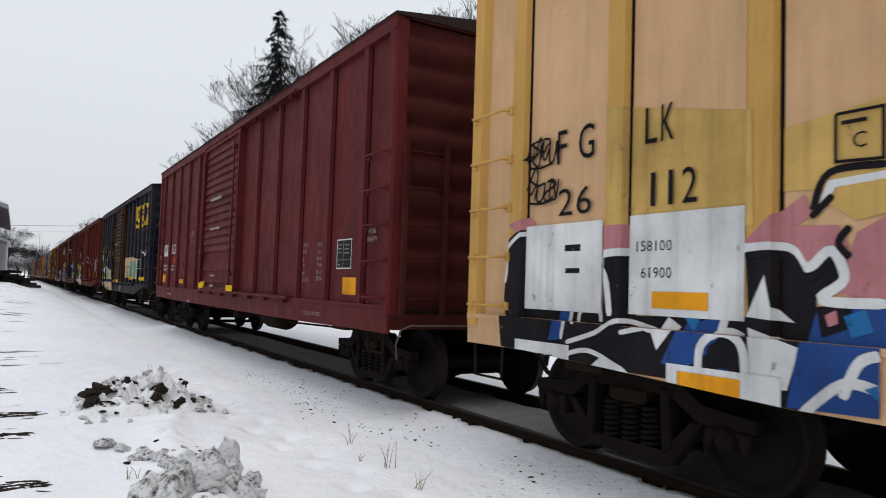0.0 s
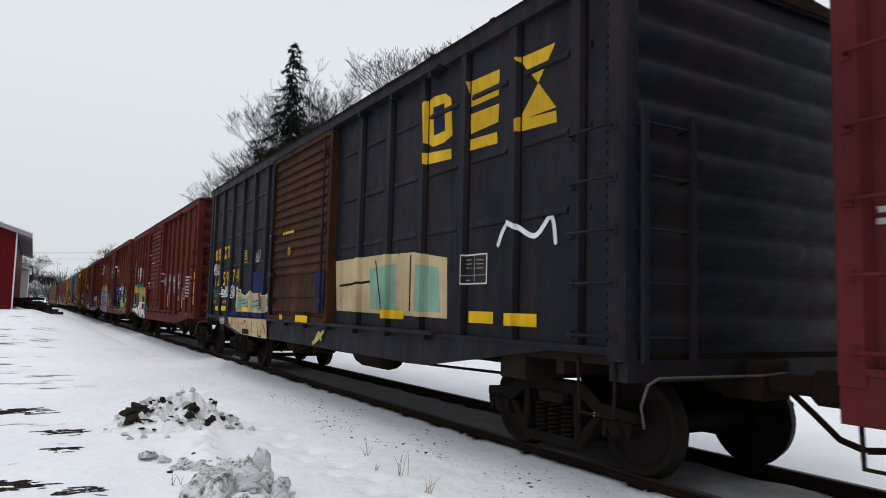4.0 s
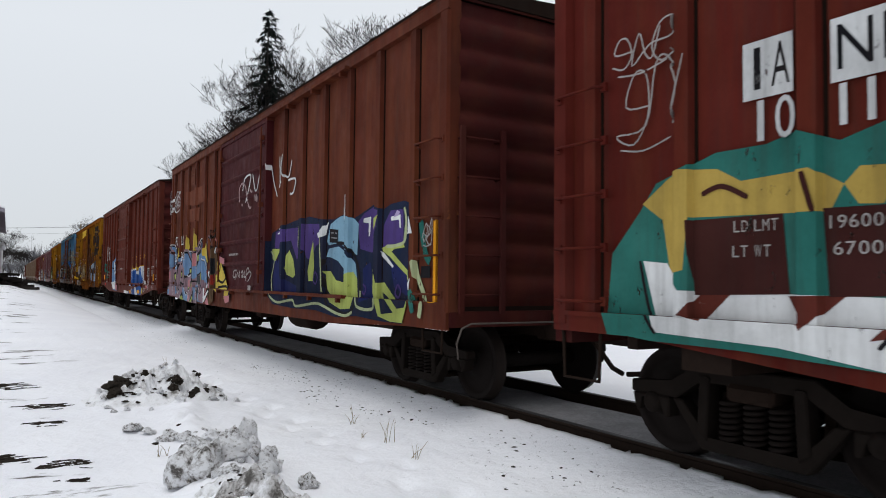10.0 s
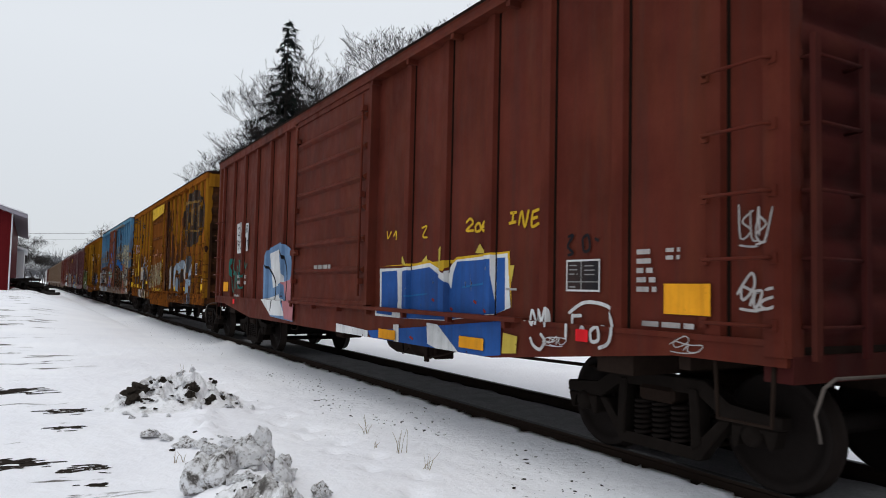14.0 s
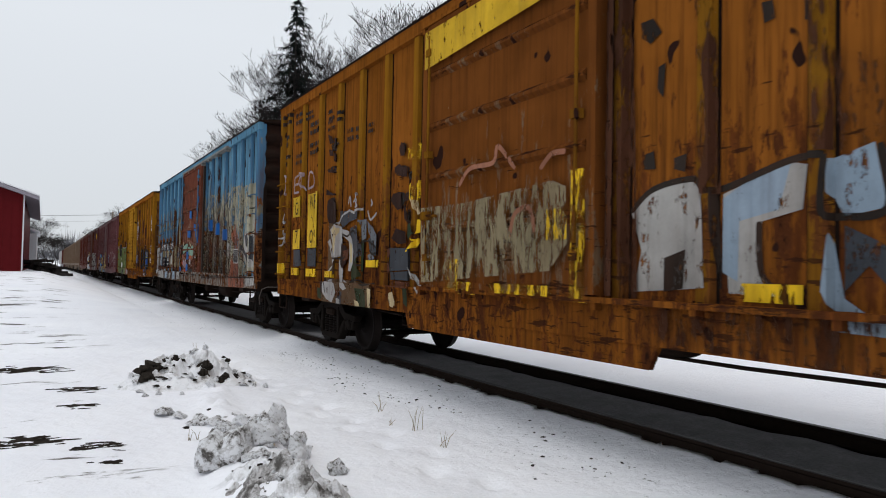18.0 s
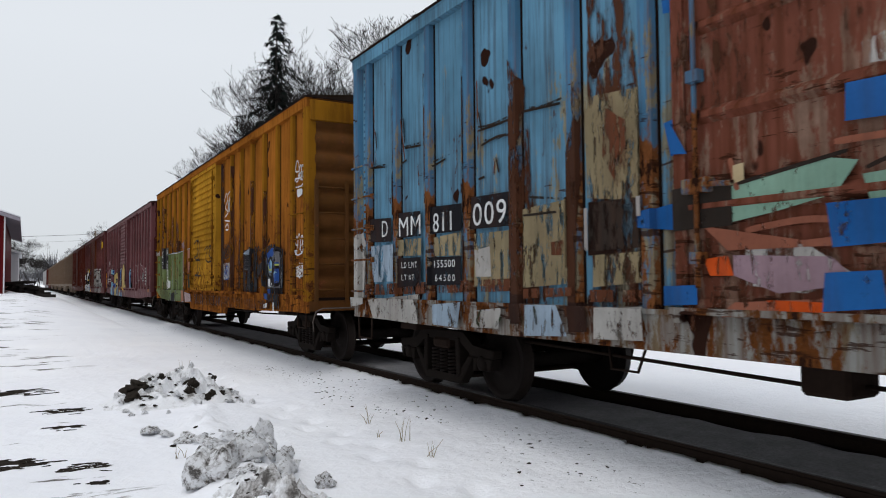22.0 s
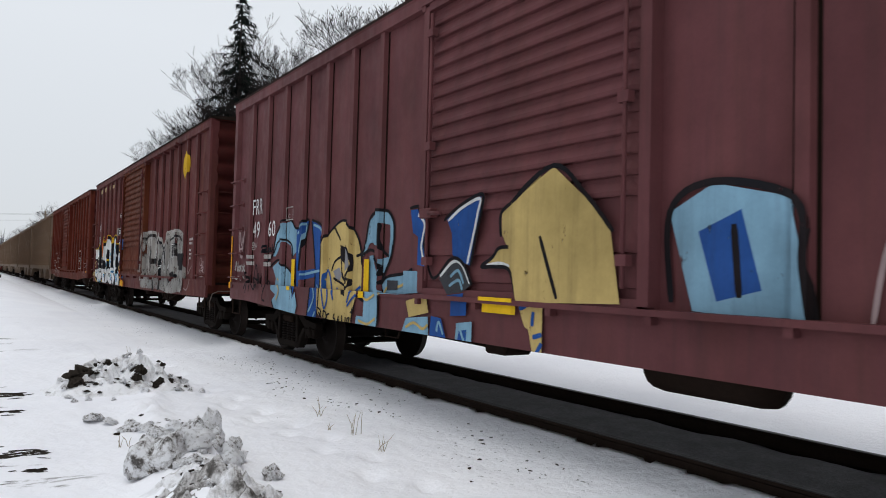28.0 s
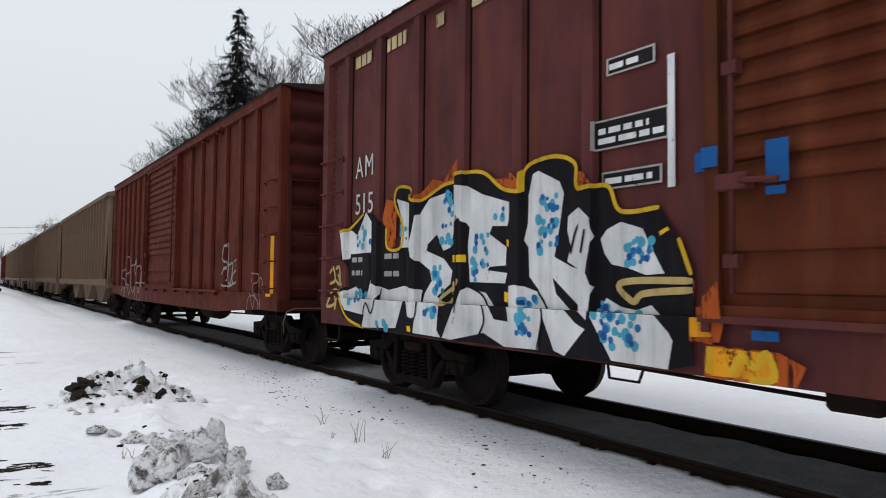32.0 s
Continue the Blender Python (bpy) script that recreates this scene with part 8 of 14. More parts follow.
s5.lay("graffiti", [
    (spray("yellow", 0.06), [[(5.95, 1.72), (5.18, 1.72), (4.59, 1.77), (4.18, 1.64), (4.10, 1.73), (3.98, 1.79), (2.99, 1.82), (2.94, 1.26), (2.99, 1.26), (3.04, 1.78)]]),
    (spray("white", 0.06), [[(5.95, 1.69), (5.18, 1.69), (4.59, 1.74), (4.18, 1.61), (4.08, 1.71), (3.98, 1.76), (3.02, 1.80), (2.96, 1.27), (3.24, 1.19), (4.08, 1.09), (5.17, 1.07), (5.91, 1.07)]]),
    (spray("block_blue", 0.06), [[(5.89, 1.65), (5.43, 1.66), (5.37, 1.09), (5.87, 1.10)], [(5.18, 1.65), (4.59, 1.69), (4.11, 1.50), (3.97, 1.74), (3.25, 1.75), (3.22, 1.20), (4.08, 1.10), (5.17, 1.07)], [(3.20, 1.76), (3.06, 1.76), (3.05, 1.25), (3.20, 1.20)]]),
    (spray("white", 0.06), [[(5.36, 1.65), (5.18, 1.67), (5.21, 1.09), (5.41, 1.08)], [(4.20, 1.57), (4.03, 1.69), (4.08, 1.44)]]),
    (spray("block_blue", 0.06), [[(6.13, 0.86), (5.22, 0.94), (3.01, 1.14), (3.01, 0.81), (3.76, 0.72), (5.93, 0.68)]]),
    (spray("white", 0.06), [[(7.27, 0.90), (6.13, 0.86), (6.13, 0.75), (7.26, 0.74)], [(4.50, 1.05), (4.25, 1.04), (3.79, 0.77), (4.09, 0.74), (4.47, 0.81)], [(5.36, 0.98), (5.21, 0.99), (5.20, 0.74), (5.33, 0.74)]]),
    (spray("flame", 0.06), [[(2.97, 1.03), (2.74, 1.01), (2.76, 0.85), (2.99, 0.83)], [(5.28, 1.77), (5.17, 1.83), (5.08, 1.71)], [(4.36, 1.83), (4.23, 1.92), (4.25, 1.64)], [(3.60, 1.82), (3.52, 1.92), (3.40, 1.81)], [(2.98, 1.68), (2.90, 1.68), (2.95, 1.50)], [(4.79, 1.75), (4.66, 1.83), (4.63, 1.76)]]),
    (spray("red", 0.06), stroke(curve([(4.51, 1.32), (4.45, 1.30)]), 0.03) + stroke(curve([(4.09, 1.23), (4.04, 1.21)]), 0.03) + stroke(curve([(3.62, 1.32), (3.56, 1.30)]), 0.03) + stroke(curve([(3.34, 1.24), (3.30, 1.21)]), 0.03) + stroke(curve([(3.69, 1.17), (3.65, 1.15)]), 0.03) + stroke(curve([(4.91, 0.86), (4.82, 0.84)]), 0.03)),
    (spray("sky_blue", 0.06), stroke(curve([(5.13, 1.34), (4.62, 1.38)]), 0.02) + stroke(curve([(3.85, 1.46), (3.35, 1.51)]), 0.02)),
], "blue block letters with a white edge and yellow splashes")
s5.lay("tag", [
    (spray("yellow", 0.06), stroke(curve([(2.98, 2.19), (2.87, 2.19)]), 0.03) + stroke(curve([(2.92, 2.20), (2.94, 2.10)]), 0.03) + stroke(curve([(3.00, 2.09), (2.88, 2.10)]), 0.03) + stroke(curve([(2.84, 2.06), (2.79, 2.19), (2.74, 2.04), (2.68, 2.20)]), 0.03) + stroke(curve([(2.62, 2.17), (2.63, 2.04), (2.52, 2.06)]), 0.03) + stroke(curve([(2.62, 2.11), (2.54, 2.12)]), 0.03)),
    (spray("yellow", 0.06), stroke(curve([(2.63, 2.17), (2.52, 2.19)]), 0.03)),
])
s5.lay("tag", [
    (spray("yellow", 0.06), stroke(curve([(3.79, 2.15), (3.71, 2.19), (3.65, 2.14), (3.78, 2.07), (3.63, 2.06)]), 0.028) + stroke(curve([(3.60, 2.11), (3.53, 2.13), (3.50, 2.06), (3.59, 2.05), (3.60, 2.11)]), 0.028) + stroke(curve([(3.42, 2.15), (3.48, 2.08), (3.42, 2.04), (3.38, 2.08), (3.48, 2.09)]), 0.028)),
])
s5.lay("tag", [
    (spray("yellow", 0.06), stroke(curve([(5.74, 2.18), (5.71, 2.08), (5.61, 2.17)]), 0.022) + stroke(curve([(5.55, 2.10), (5.47, 2.16), (5.47, 2.05)]), 0.022) + stroke(curve([(4.79, 2.16), (4.66, 2.17), (4.76, 2.06), (4.64, 2.04)]), 0.022)),
])
s5.lay("tag", [
    (spray("white", 0.06), stroke(curve([(2.63, 1.16), (2.60, 1.26), (2.52, 1.13), (2.49, 1.27)]), 0.03) + stroke(curve([(2.47, 1.13), (2.44, 1.27), (2.39, 1.17), (2.34, 1.29), (2.33, 1.12)]), 0.03) + stroke(curve([(2.54, 1.02), (2.49, 0.95), (2.39, 0.92), (2.33, 1.00), (2.39, 1.06)]), 0.03)),
])
s5.lay("tag", [
    (spray("white", 0.06), stroke(curve([(2.09, 1.25), (1.88, 1.35), (1.60, 1.32), (1.50, 1.18), (1.53, 1.04), (1.64, 0.99)]), 0.03) + stroke(curve([(2.04, 1.23), (1.92, 1.24)]), 0.03) + stroke(curve([(2.04, 1.25), (2.04, 1.03)]), 0.03) + stroke(curve([(1.88, 1.04), (1.84, 1.15), (1.78, 1.05)]), 0.03) + stroke(curve([(1.86, 1.09), (1.80, 1.10)]), 0.03) + stroke(curve([(1.74, 1.12), (1.66, 1.16), (1.64, 1.06), (1.72, 1.04), (1.74, 1.12)]), 0.03)),
])
s5.lay("tag", [
    (spray("ink", 0.06), stroke(curve([(2.11, 1.91), (2.04, 1.92), (2.11, 1.83), (2.04, 1.77), (2.11, 1.75)]), 0.025) + stroke(curve([(1.92, 1.89), (1.85, 1.91), (1.83, 1.80), (1.90, 1.78), (1.92, 1.89)]), 0.025) + stroke(curve([(1.77, 1.88), (1.72, 1.86)]), 0.025)),
])
s5.lay("tag", [(spray("white", 0.06), scribble(2.36, 0.97, 0.3, 0.07, 3, 0.03, 7))])
s5.lay("tag", [(spray("dull_white", 0.06), scribble(0.41, 1.36, 0.29, 0.19, 5, 0.035, 9))])
s5.lay("tag", [(spray("dull_white", 0.06), scribble(0.41, 1.77, 0.28, 0.22, 11, 0.02, 8))])
s5.lay("tag", [(spray("dull_white", 0.06), scribble(0.92, 1.04, 0.25, 0.09, 5, 0.02, 6))])
notice(s5, 2.12, 1.44, 0.42, 0.27)
s5.lay("reflector", [
    (spray("amber", 0.06), rect(0.56, 1.29, 1.02, 1.51)),
])
s5.lay("reflector", [
    (spray("amber", 0.06), rect(5.27, 0.79, 5.76, 0.91)),
])
s5.lay("reflector", [
    (spray("amber", 0.06), rect(3.29, 0.83, 3.76, 0.95)),
])
s5.lay("data_stencil", [(spray("dull_white", 0.06), bars(1.29, 1.7315, 5, 0.2, 0.039, 0.032, 3))])
s5.lay("data_stencil", [(spray("dull_white", 0.06), bars(1, 1.73975, 2, 0.17, 0.030, 0.025, 4))])
s5.lay("data_stencil", [(spray("dull_white", 0.06), bars(1.23, 1.1915, 1, 0.55, 0.039, 0.032, 5))])
s5.lay("data_stencil", [(spray("dull_white", 0.06), bars(8.14, 1.7095, 1, 0.82, 0.061, 0.050, 5))])
s5.lay("data_stencil", [(spray("dull_white", 0.06), bars(3.01, 1.438, 1, 0.24, 0.022, 0.018, 1))])
s5.lay("marker_lamp", [
    (spray("signal_red", 0.06), rect(1.75, 1.03, 1.9, 1.13)),
])
s5.lay("graffiti", [
    (spray("sky_spray", 0.06), [[(11.36, 1.83), (10.94, 2.16), (10.24, 2.25), (9.69, 2.11), (9.23, 0.82), (10.56, 0.86), (11.29, 1.27)]]),
    (spray("white", 0.06), [[(10.93, 2.05), (10.22, 2.13), (9.98, 1.5), (10.66, 1.39)], [(11.2, 1.16), (10.13, 1.29), (9.71, 0.9), (10.57, 0.88)]]),
    (spray("rose", 0.06), [[(10.05, 1.5), (9.25, 1.6), (9.24, 0.84), (9.71, 0.85)]]),
    (spray("ink", 0.06), stroke(curve([(11.09, 1.83), (10.5, 1.5), (10.58, 0.96)]), 0.05) + stroke(curve([(10.22, 2.13), (9.84, 1.7), (9.9, 1.09)]), 0.05)),
], "white, pale blue and pink patch at the rear corner")
s5.lay("reporting_plate", [(spray("white", 0.06), rect(13.05, 2.44, 13.55, 2.81) + rect(13.08, 2.14, 13.48, 2.46))])
s5.lay("reporting_plate", [(spray("ink", 0.06), fitted("GN", 13.48, 2.52, 0.21, 0.41))])
s5.lay("reporting_plate", [(spray("ink", 0.06), fitted("90", 13.43, 2.22, 0.21, 0.32))])
s5.lay("reporting_plate", [(spray("white", 0.06), rect(12.57, 2.47, 12.8, 2.77) + rect(12.57, 2.17, 12.72, 2.47))])
s5.lay("reporting_plate", [(spray("ink", 0.06), fitted("R", 12.75, 2.55, 0.19, 0.16))])
s5.lay("reporting_plate", [(spray("ink", 0.06), fitted("7", 12.68, 2.22, 0.18, 0.11))])
s5.lay("tag", [
    (spray("teal", 0.06), stroke(curve([(13.87, 2.03), (13.91, 1.8), (13.76, 1.37), (13.63, 1.3), (13.55, 1.71), (13.75, 1.66)]), 0.045) + stroke(curve([(13.68, 2.03), (13.73, 1.83), (13.5, 1.56), (13.46, 1.34)]), 0.045) + stroke(curve([(13.46, 1.41), (13.38, 1.84), (13.3, 1.7), (13.33, 1.34)]), 0.045) + stroke(curve([(13.11, 1.96), (13.22, 1.87), (12.97, 1.62), (12.87, 1.68)]), 0.045) + stroke(curve([(12.95, 1.95), (13.15, 1.93), (13.18, 1.55), (13.0, 1.38), (12.86, 1.39)]), 0.045) + stroke(curve([(12.77, 1.93), (12.71, 1.8), (12.57, 1.91)]), 0.045)),
])
s5.lay("reflector", [
    (spray("amber", 0.06), rect(14.18, 1.28, 14.64, 1.5)),
])
s5.lay("marker_lamp", [
    (spray("signal_red", 0.06), rect(13.26, 1.02, 13.41, 1.12)),
])
s5.lay("data_stencil", [(spray("dull_white", 0.06), bars(13.36, 1.584, 2, 0.33, 0.066, 0.054, 3))])
s5.lay("data_stencil", [(spray("dull_white", 0.06), bars(12.76, 1.5785, 2, 0.2, 0.072, 0.059, 4))])
s5.lay("data_stencil", [(spray("dull_white", 0.06), bars(13.57, 1.176, 1, 0.54, 0.044, 0.036, 5))])
s6.lay("faded_emblem", [
    (spray("soot", 0.34), blob(1.91, 3.32, 1.47, 0.84, 12, 0.06, 1)),
    (spray("tarnish", 0.34), [[(3.3, 3.93), (0.87, 3.77), (0.87, 3.72), (3.29, 3.83)], [(3.26, 3.08), (0.86, 2.93), (0.85, 2.87), (3.26, 3.04)], [(2.92, 3.67), (2.74, 3.65), (2.78, 3.15), (2.96, 3.16)], [(2.31, 3.64), (1.92, 3.63), (1.96, 3.16), (2.33, 3.13)], [(1.36, 3.65), (0.96, 3.65), (1.0, 3.06), (1.39, 3.05)]]),
    (spray("soot", 0.34), [[(2.16, 3.49), (1.98, 3.47), (2.01, 3.31), (2.17, 3.32)], [(1.24, 3.51), (1.05, 3.51), (1.08, 3.17), (1.25, 3.17)]]),
], "faded dark oval emblem")
s6.lay("graffiti", [
    (spray("slate", 0.26), [[(2.69, 2.19), (2.55, 2.26), (2.15, 2.25), (2.00, 2.15), (2.04, 2.02), (2.27, 1.90), (2.48, 1.74), (2.56, 1.71), (2.56, 2.08)], [(2.43, 1.59), (2.37, 1.64), (2.15, 1.69), (1.87, 1.68), (1.71, 1.57), (1.68, 1.29), (1.81, 1.24), (1.67, 0.92), (1.81, 0.81), (2.16, 0.77), (2.08, 1.01), (2.15, 1.21), (2.04, 1.41), (2.08, 1.57)], [(3.84, 2.09), (3.41, 2.18), (3.30, 2.14), (3.35, 2.04), (3.75, 2.01)], [(4.05, 1.68), (3.85, 1.58), (3.42, 1.23), (3.71, 1.22), (3.91, 1.45), (4.05, 1.30)]]),
    (spray("bark", 0.26), [[(2.83, 1.72), (2.60, 1.82), (2.51, 1.63), (2.47, 1.34), (2.74, 1.25), (2.95, 1.33), (2.88, 1.52)], [(2.98, 1.97), (2.83, 2.03), (2.78, 1.91), (2.93, 1.84)]]),
    (spray("chalk", 0.26), [[(5.75, 1.86), (5.52, 2.02), (5.17, 2.05), (5.03, 1.98), (5.00, 1.29), (5.72, 1.24), (5.64, 1.56)], [(4.89, 1.93), (4.39, 2.09), (4.28, 2.06), (4.31, 1.79), (4.59, 1.73), (4.60, 1.40), (4.46, 1.25), (4.84, 1.26)], [(3.19, 1.74), (3.03, 2.01), (2.69, 2.13), (2.51, 2.18), (2.53, 1.96), (2.78, 1.91), (2.88, 1.56), (3.03, 1.57)], [(1.97, 1.98), (1.68, 1.99), (1.70, 1.76), (1.87, 1.70), (1.91, 1.84)]]),
    (spray("ice", 0.26), [[(4.89, 1.90), (4.59, 2.06), (4.39, 2.08), (4.47, 1.80), (4.76, 1.74), (4.77, 1.34), (4.89, 1.40)], [(4.13, 2.07), (3.88, 2.14), (3.81, 1.77), (4.05, 1.73), (4.13, 1.88)], [(3.80, 2.02), (3.35, 2.13), (3.24, 2.16), (3.19, 1.94), (3.41, 1.79), (3.53, 1.58), (3.75, 1.76)], [(2.43, 1.74), (2.15, 1.89), (2.01, 1.98), (1.87, 2.03), (1.81, 1.92), (1.94, 1.84), (1.96, 1.71), (2.15, 1.69), (2.39, 1.62)], [(2.51, 1.56), (2.35, 1.59), (2.37, 1.12), (2.48, 1.14)]]),
    (spray("ice", 0.26), [[(2.35, 1.55), (2.15, 1.56), (2.06, 1.50), (2.08, 1.40), (2.25, 1.36), (2.34, 1.41)], [(2.16, 1.14), (2.08, 1.01), (2.12, 0.87), (2.23, 0.82)], [(4.12, 1.64), (4.05, 1.26), (3.85, 1.13), (3.71, 1.20), (3.59, 1.18), (3.71, 1.06), (4.05, 1.07), (4.16, 1.30)], [(3.24, 2.07), (3.11, 2.14), (3.03, 2.01), (3.13, 1.86), (3.21, 1.86)]]),
    (spray("soot", 0.26), stroke(curve([(5.75, 1.86), (5.52, 2.02), (5.12, 2.06), (4.94, 1.96), (4.39, 2.10), (4.14, 2.10)]), 0.045) + stroke(curve([(4.14, 2.10), (4.16, 1.78), (4.05, 1.73), (3.81, 1.77), (3.85, 2.13)]), 0.045) + stroke(curve([(4.95, 1.94), (4.91, 1.29)]), 0.045) + stroke(curve([(4.61, 1.73), (4.59, 1.40), (4.46, 1.27)]), 0.045) + stroke(curve([(3.75, 2.01), (3.75, 1.76), (3.53, 1.58)]), 0.045) + stroke(curve([(3.24, 2.14), (3.05, 2.14), (3.02, 1.97), (3.13, 1.85), (3.30, 1.80)]), 0.045)),
    (spray("soot", 0.26), [[(3.48, 1.75), (3.30, 1.80), (3.13, 1.73), (3.14, 1.57), (3.35, 1.45), (3.47, 1.58)], [(5.41, 1.50), (5.21, 1.56), (5.23, 1.28), (5.41, 1.25)]]),
    (spray("soot", 0.26), [[(5.67, 3.33), (5.54, 3.33), (5.45, 3.20), (5.56, 3.14), (5.66, 3.21)], [(4.60, 3.15), (4.52, 3.14), (4.50, 3.02), (4.58, 3.01)], [(5.48, 2.94), (5.41, 2.96), (5.43, 2.70), (5.49, 2.77)], [(4.30, 3.08), (4.24, 3.05), (4.25, 2.93), (4.30, 2.95)], [(2.83, 2.58), (2.73, 2.62), (2.80, 2.54)], [(5.63, 2.29), (5.52, 2.31), (5.50, 2.17), (5.63, 2.18)], [(5.32, 2.23), (5.20, 2.25), (5.22, 2.12), (5.32, 2.15)]]),
], "grey and pale blue letters with dark edges, rusting through")
notice(s6, 1.41, 1.69, 0.49, 0.32)
s6.lay("reflector", [
    (spray("lemon", 0.34), rect(0.11, 1.22, 0.6, 1.43)),
])
s6.lay("reflector", [
    (spray("lemon", 0.34), rect(4.3, 1.21, 4.74, 1.33)),
])
s6.lay("reflector", [
    (spray("lemon", 0.34), rect(2.64, 1.23, 3.09, 1.33)),
])
s6.lay("white_mark", [
    (spray("dull_white", 0.34), rect(0.08, 1.54, 0.33, 1.58) + rect(0.17, 1.48, 0.4, 1.52)),
])
s6.lay("company_letters", [
    (spray("soot", 0.34), bars(14.99, 4.1985, 2, 0.52, 0.071, 0.058, 732)),
    (spray("soot", 0.34), bars(14.37, 4.12575, 2, 0.59, 0.074, 0.061, 772)),
    (spray("soot", 0.34), bars(13.72, 4.06775, 2, 0.37, 0.052, 0.043, 820)),
    (spray("soot", 0.34), bars(12.66, 3.88675, 2, 0.29, 0.063, 0.052, 915)),
    (spray("soot", 0.34), bars(12.1, 3.77225, 2, 0.21, 0.058, 0.047, 975)),
    (spray("soot", 0.34), bars(14.92, 3.78125, 2, 0.39, 0.069, 0.056, 735)),
    (spray("soot", 0.34), bars(14.31, 3.77675, 2, 0.54, 0.063, 0.052, 775)),
    (spray("soot", 0.34), bars(13.53, 3.81575, 2, 0.57, 0.074, 0.061, 835)),
    (spray("soot", 0.34), bars(12.65, 3.71675, 2, 0.33, 0.063, 0.052, 915)),
    (spray("soot", 0.34), bars(11.77, 3.43125, 2, 0.3, 0.069, 0.056, 1015)),
    (spray("soot", 0.34), bars(11.43, 3.41125, 2, 0.21, 0.069, 0.056, 1060)),
    (spray("soot", 0.34), bars(10.97, 3.4005, 2, 0.24, 0.050, 0.041, 1130)),
    (spray("soot", 0.34), bars(14.91, 3.41125, 2, 0.39, 0.069, 0.056, 735)),
    (spray("soot", 0.34), bars(14.3, 3.36675, 2, 0.54, 0.063, 0.052, 775)),
    (spray("soot", 0.34), bars(13.52, 3.4585, 2, 0.57, 0.071, 0.058, 835)),
    (spray("soot", 0.34), blob(12.33, 2.3, 0.26, 0.21, 12, 0.12, 1) + blob(9.82, 2.93, 0.10, 0.08, 12, 0.12, 2) + blob(9.56, 2.56, 0.08, 0.05, 12, 0.12, 3) + blob(9.84, 2.65, 0.21, 0.07, 12, 0.12, 4) + blob(9.9, 2.28, 0.21, 0.09, 12, 0.12, 5) + blob(9.64, 2.31, 0.08, 0.05, 12, 0.12, 6) + blob(9.59, 2.04, 0.12, 0.10, 12, 0.12, 7) + blob(12.22, 3.31, 0.22, 0.08, 12, 0.12, 8) + blob(12.35, 2.96, 0.26, 0.04, 12, 0.12, 9)),
], "weathered dark lettering worn beyond reading")
s6.lay("rust_stain", [
    (spray("rust_wash", 0.46), [[(5.90, 3.93), (5.74, 3.89), (5.66, 1.19), (5.81, 1.18)], [(5.10, 3.87), (4.97, 3.83), (4.89, 1.93), (5.03, 1.94)], [(4.25, 3.76), (4.15, 3.73), (4.10, 2.12), (4.20, 2.13)], [(3.38, 3.48), (3.27, 3.44), (3.24, 2.16), (3.34, 2.17)]]),
    (spray("rust_wash", 0.58), [[(5.51, 1.22), (1.60, 1.02), (1.61, 0.81), (5.50, 0.88)]]),
    (spray("rust_wash", 0.7), [[(3.19, 2.90), (2.60, 2.50), (2.56, 2.08), (3.13, 2.23)], [(4.13, 2.75), (3.47, 2.40), (3.41, 2.18), (4.06, 2.11)]]),
], "brown rust bleeding down the panels")
# flaked near-black strip just ahead of the door
s6.lay("rust_stain", [(spray("char", 0.36), rect(5.88, 1.2, 6.02, 4.2))], "near-black strip beside the door")
s6.lay("reporting_plate", [(spray("yellow", 0.10), rect(13.8, 2.29, 14.36, 2.65) + rect(13.77, 1.71, 14.34, 2.06) + rect(12.9, 1.72, 13.53, 2.65))])
s6.lay("reporting_plate", [(spray("ink", 0.10), fitted("GN", 14.24, 2.33, 0.23, 0.35))])
s6.lay("reporting_plate", [(spray("ink", 0.10), fitted("72", 14.21, 1.82, 0.23, 0.33))])
s6.lay("reporting_plate", [(spray("ink", 0.10), fitted("WR", 13.42, 2.38, 0.25, 0.38))])
s6.lay("reporting_plate", [(spray("ink", 0.10), fitted("09", 13.4, 1.8, 0.23, 0.37))])
s6.lay("paint_patch", [(spray("slate", 0.22), [[(14.27, 1.7), (13.73, 1.69), (13.72, 1.41), (14.26, 1.39)], [(13.48, 1.71), (12.9, 1.70), (12.9, 1.40), (13.48, 1.40)]])])
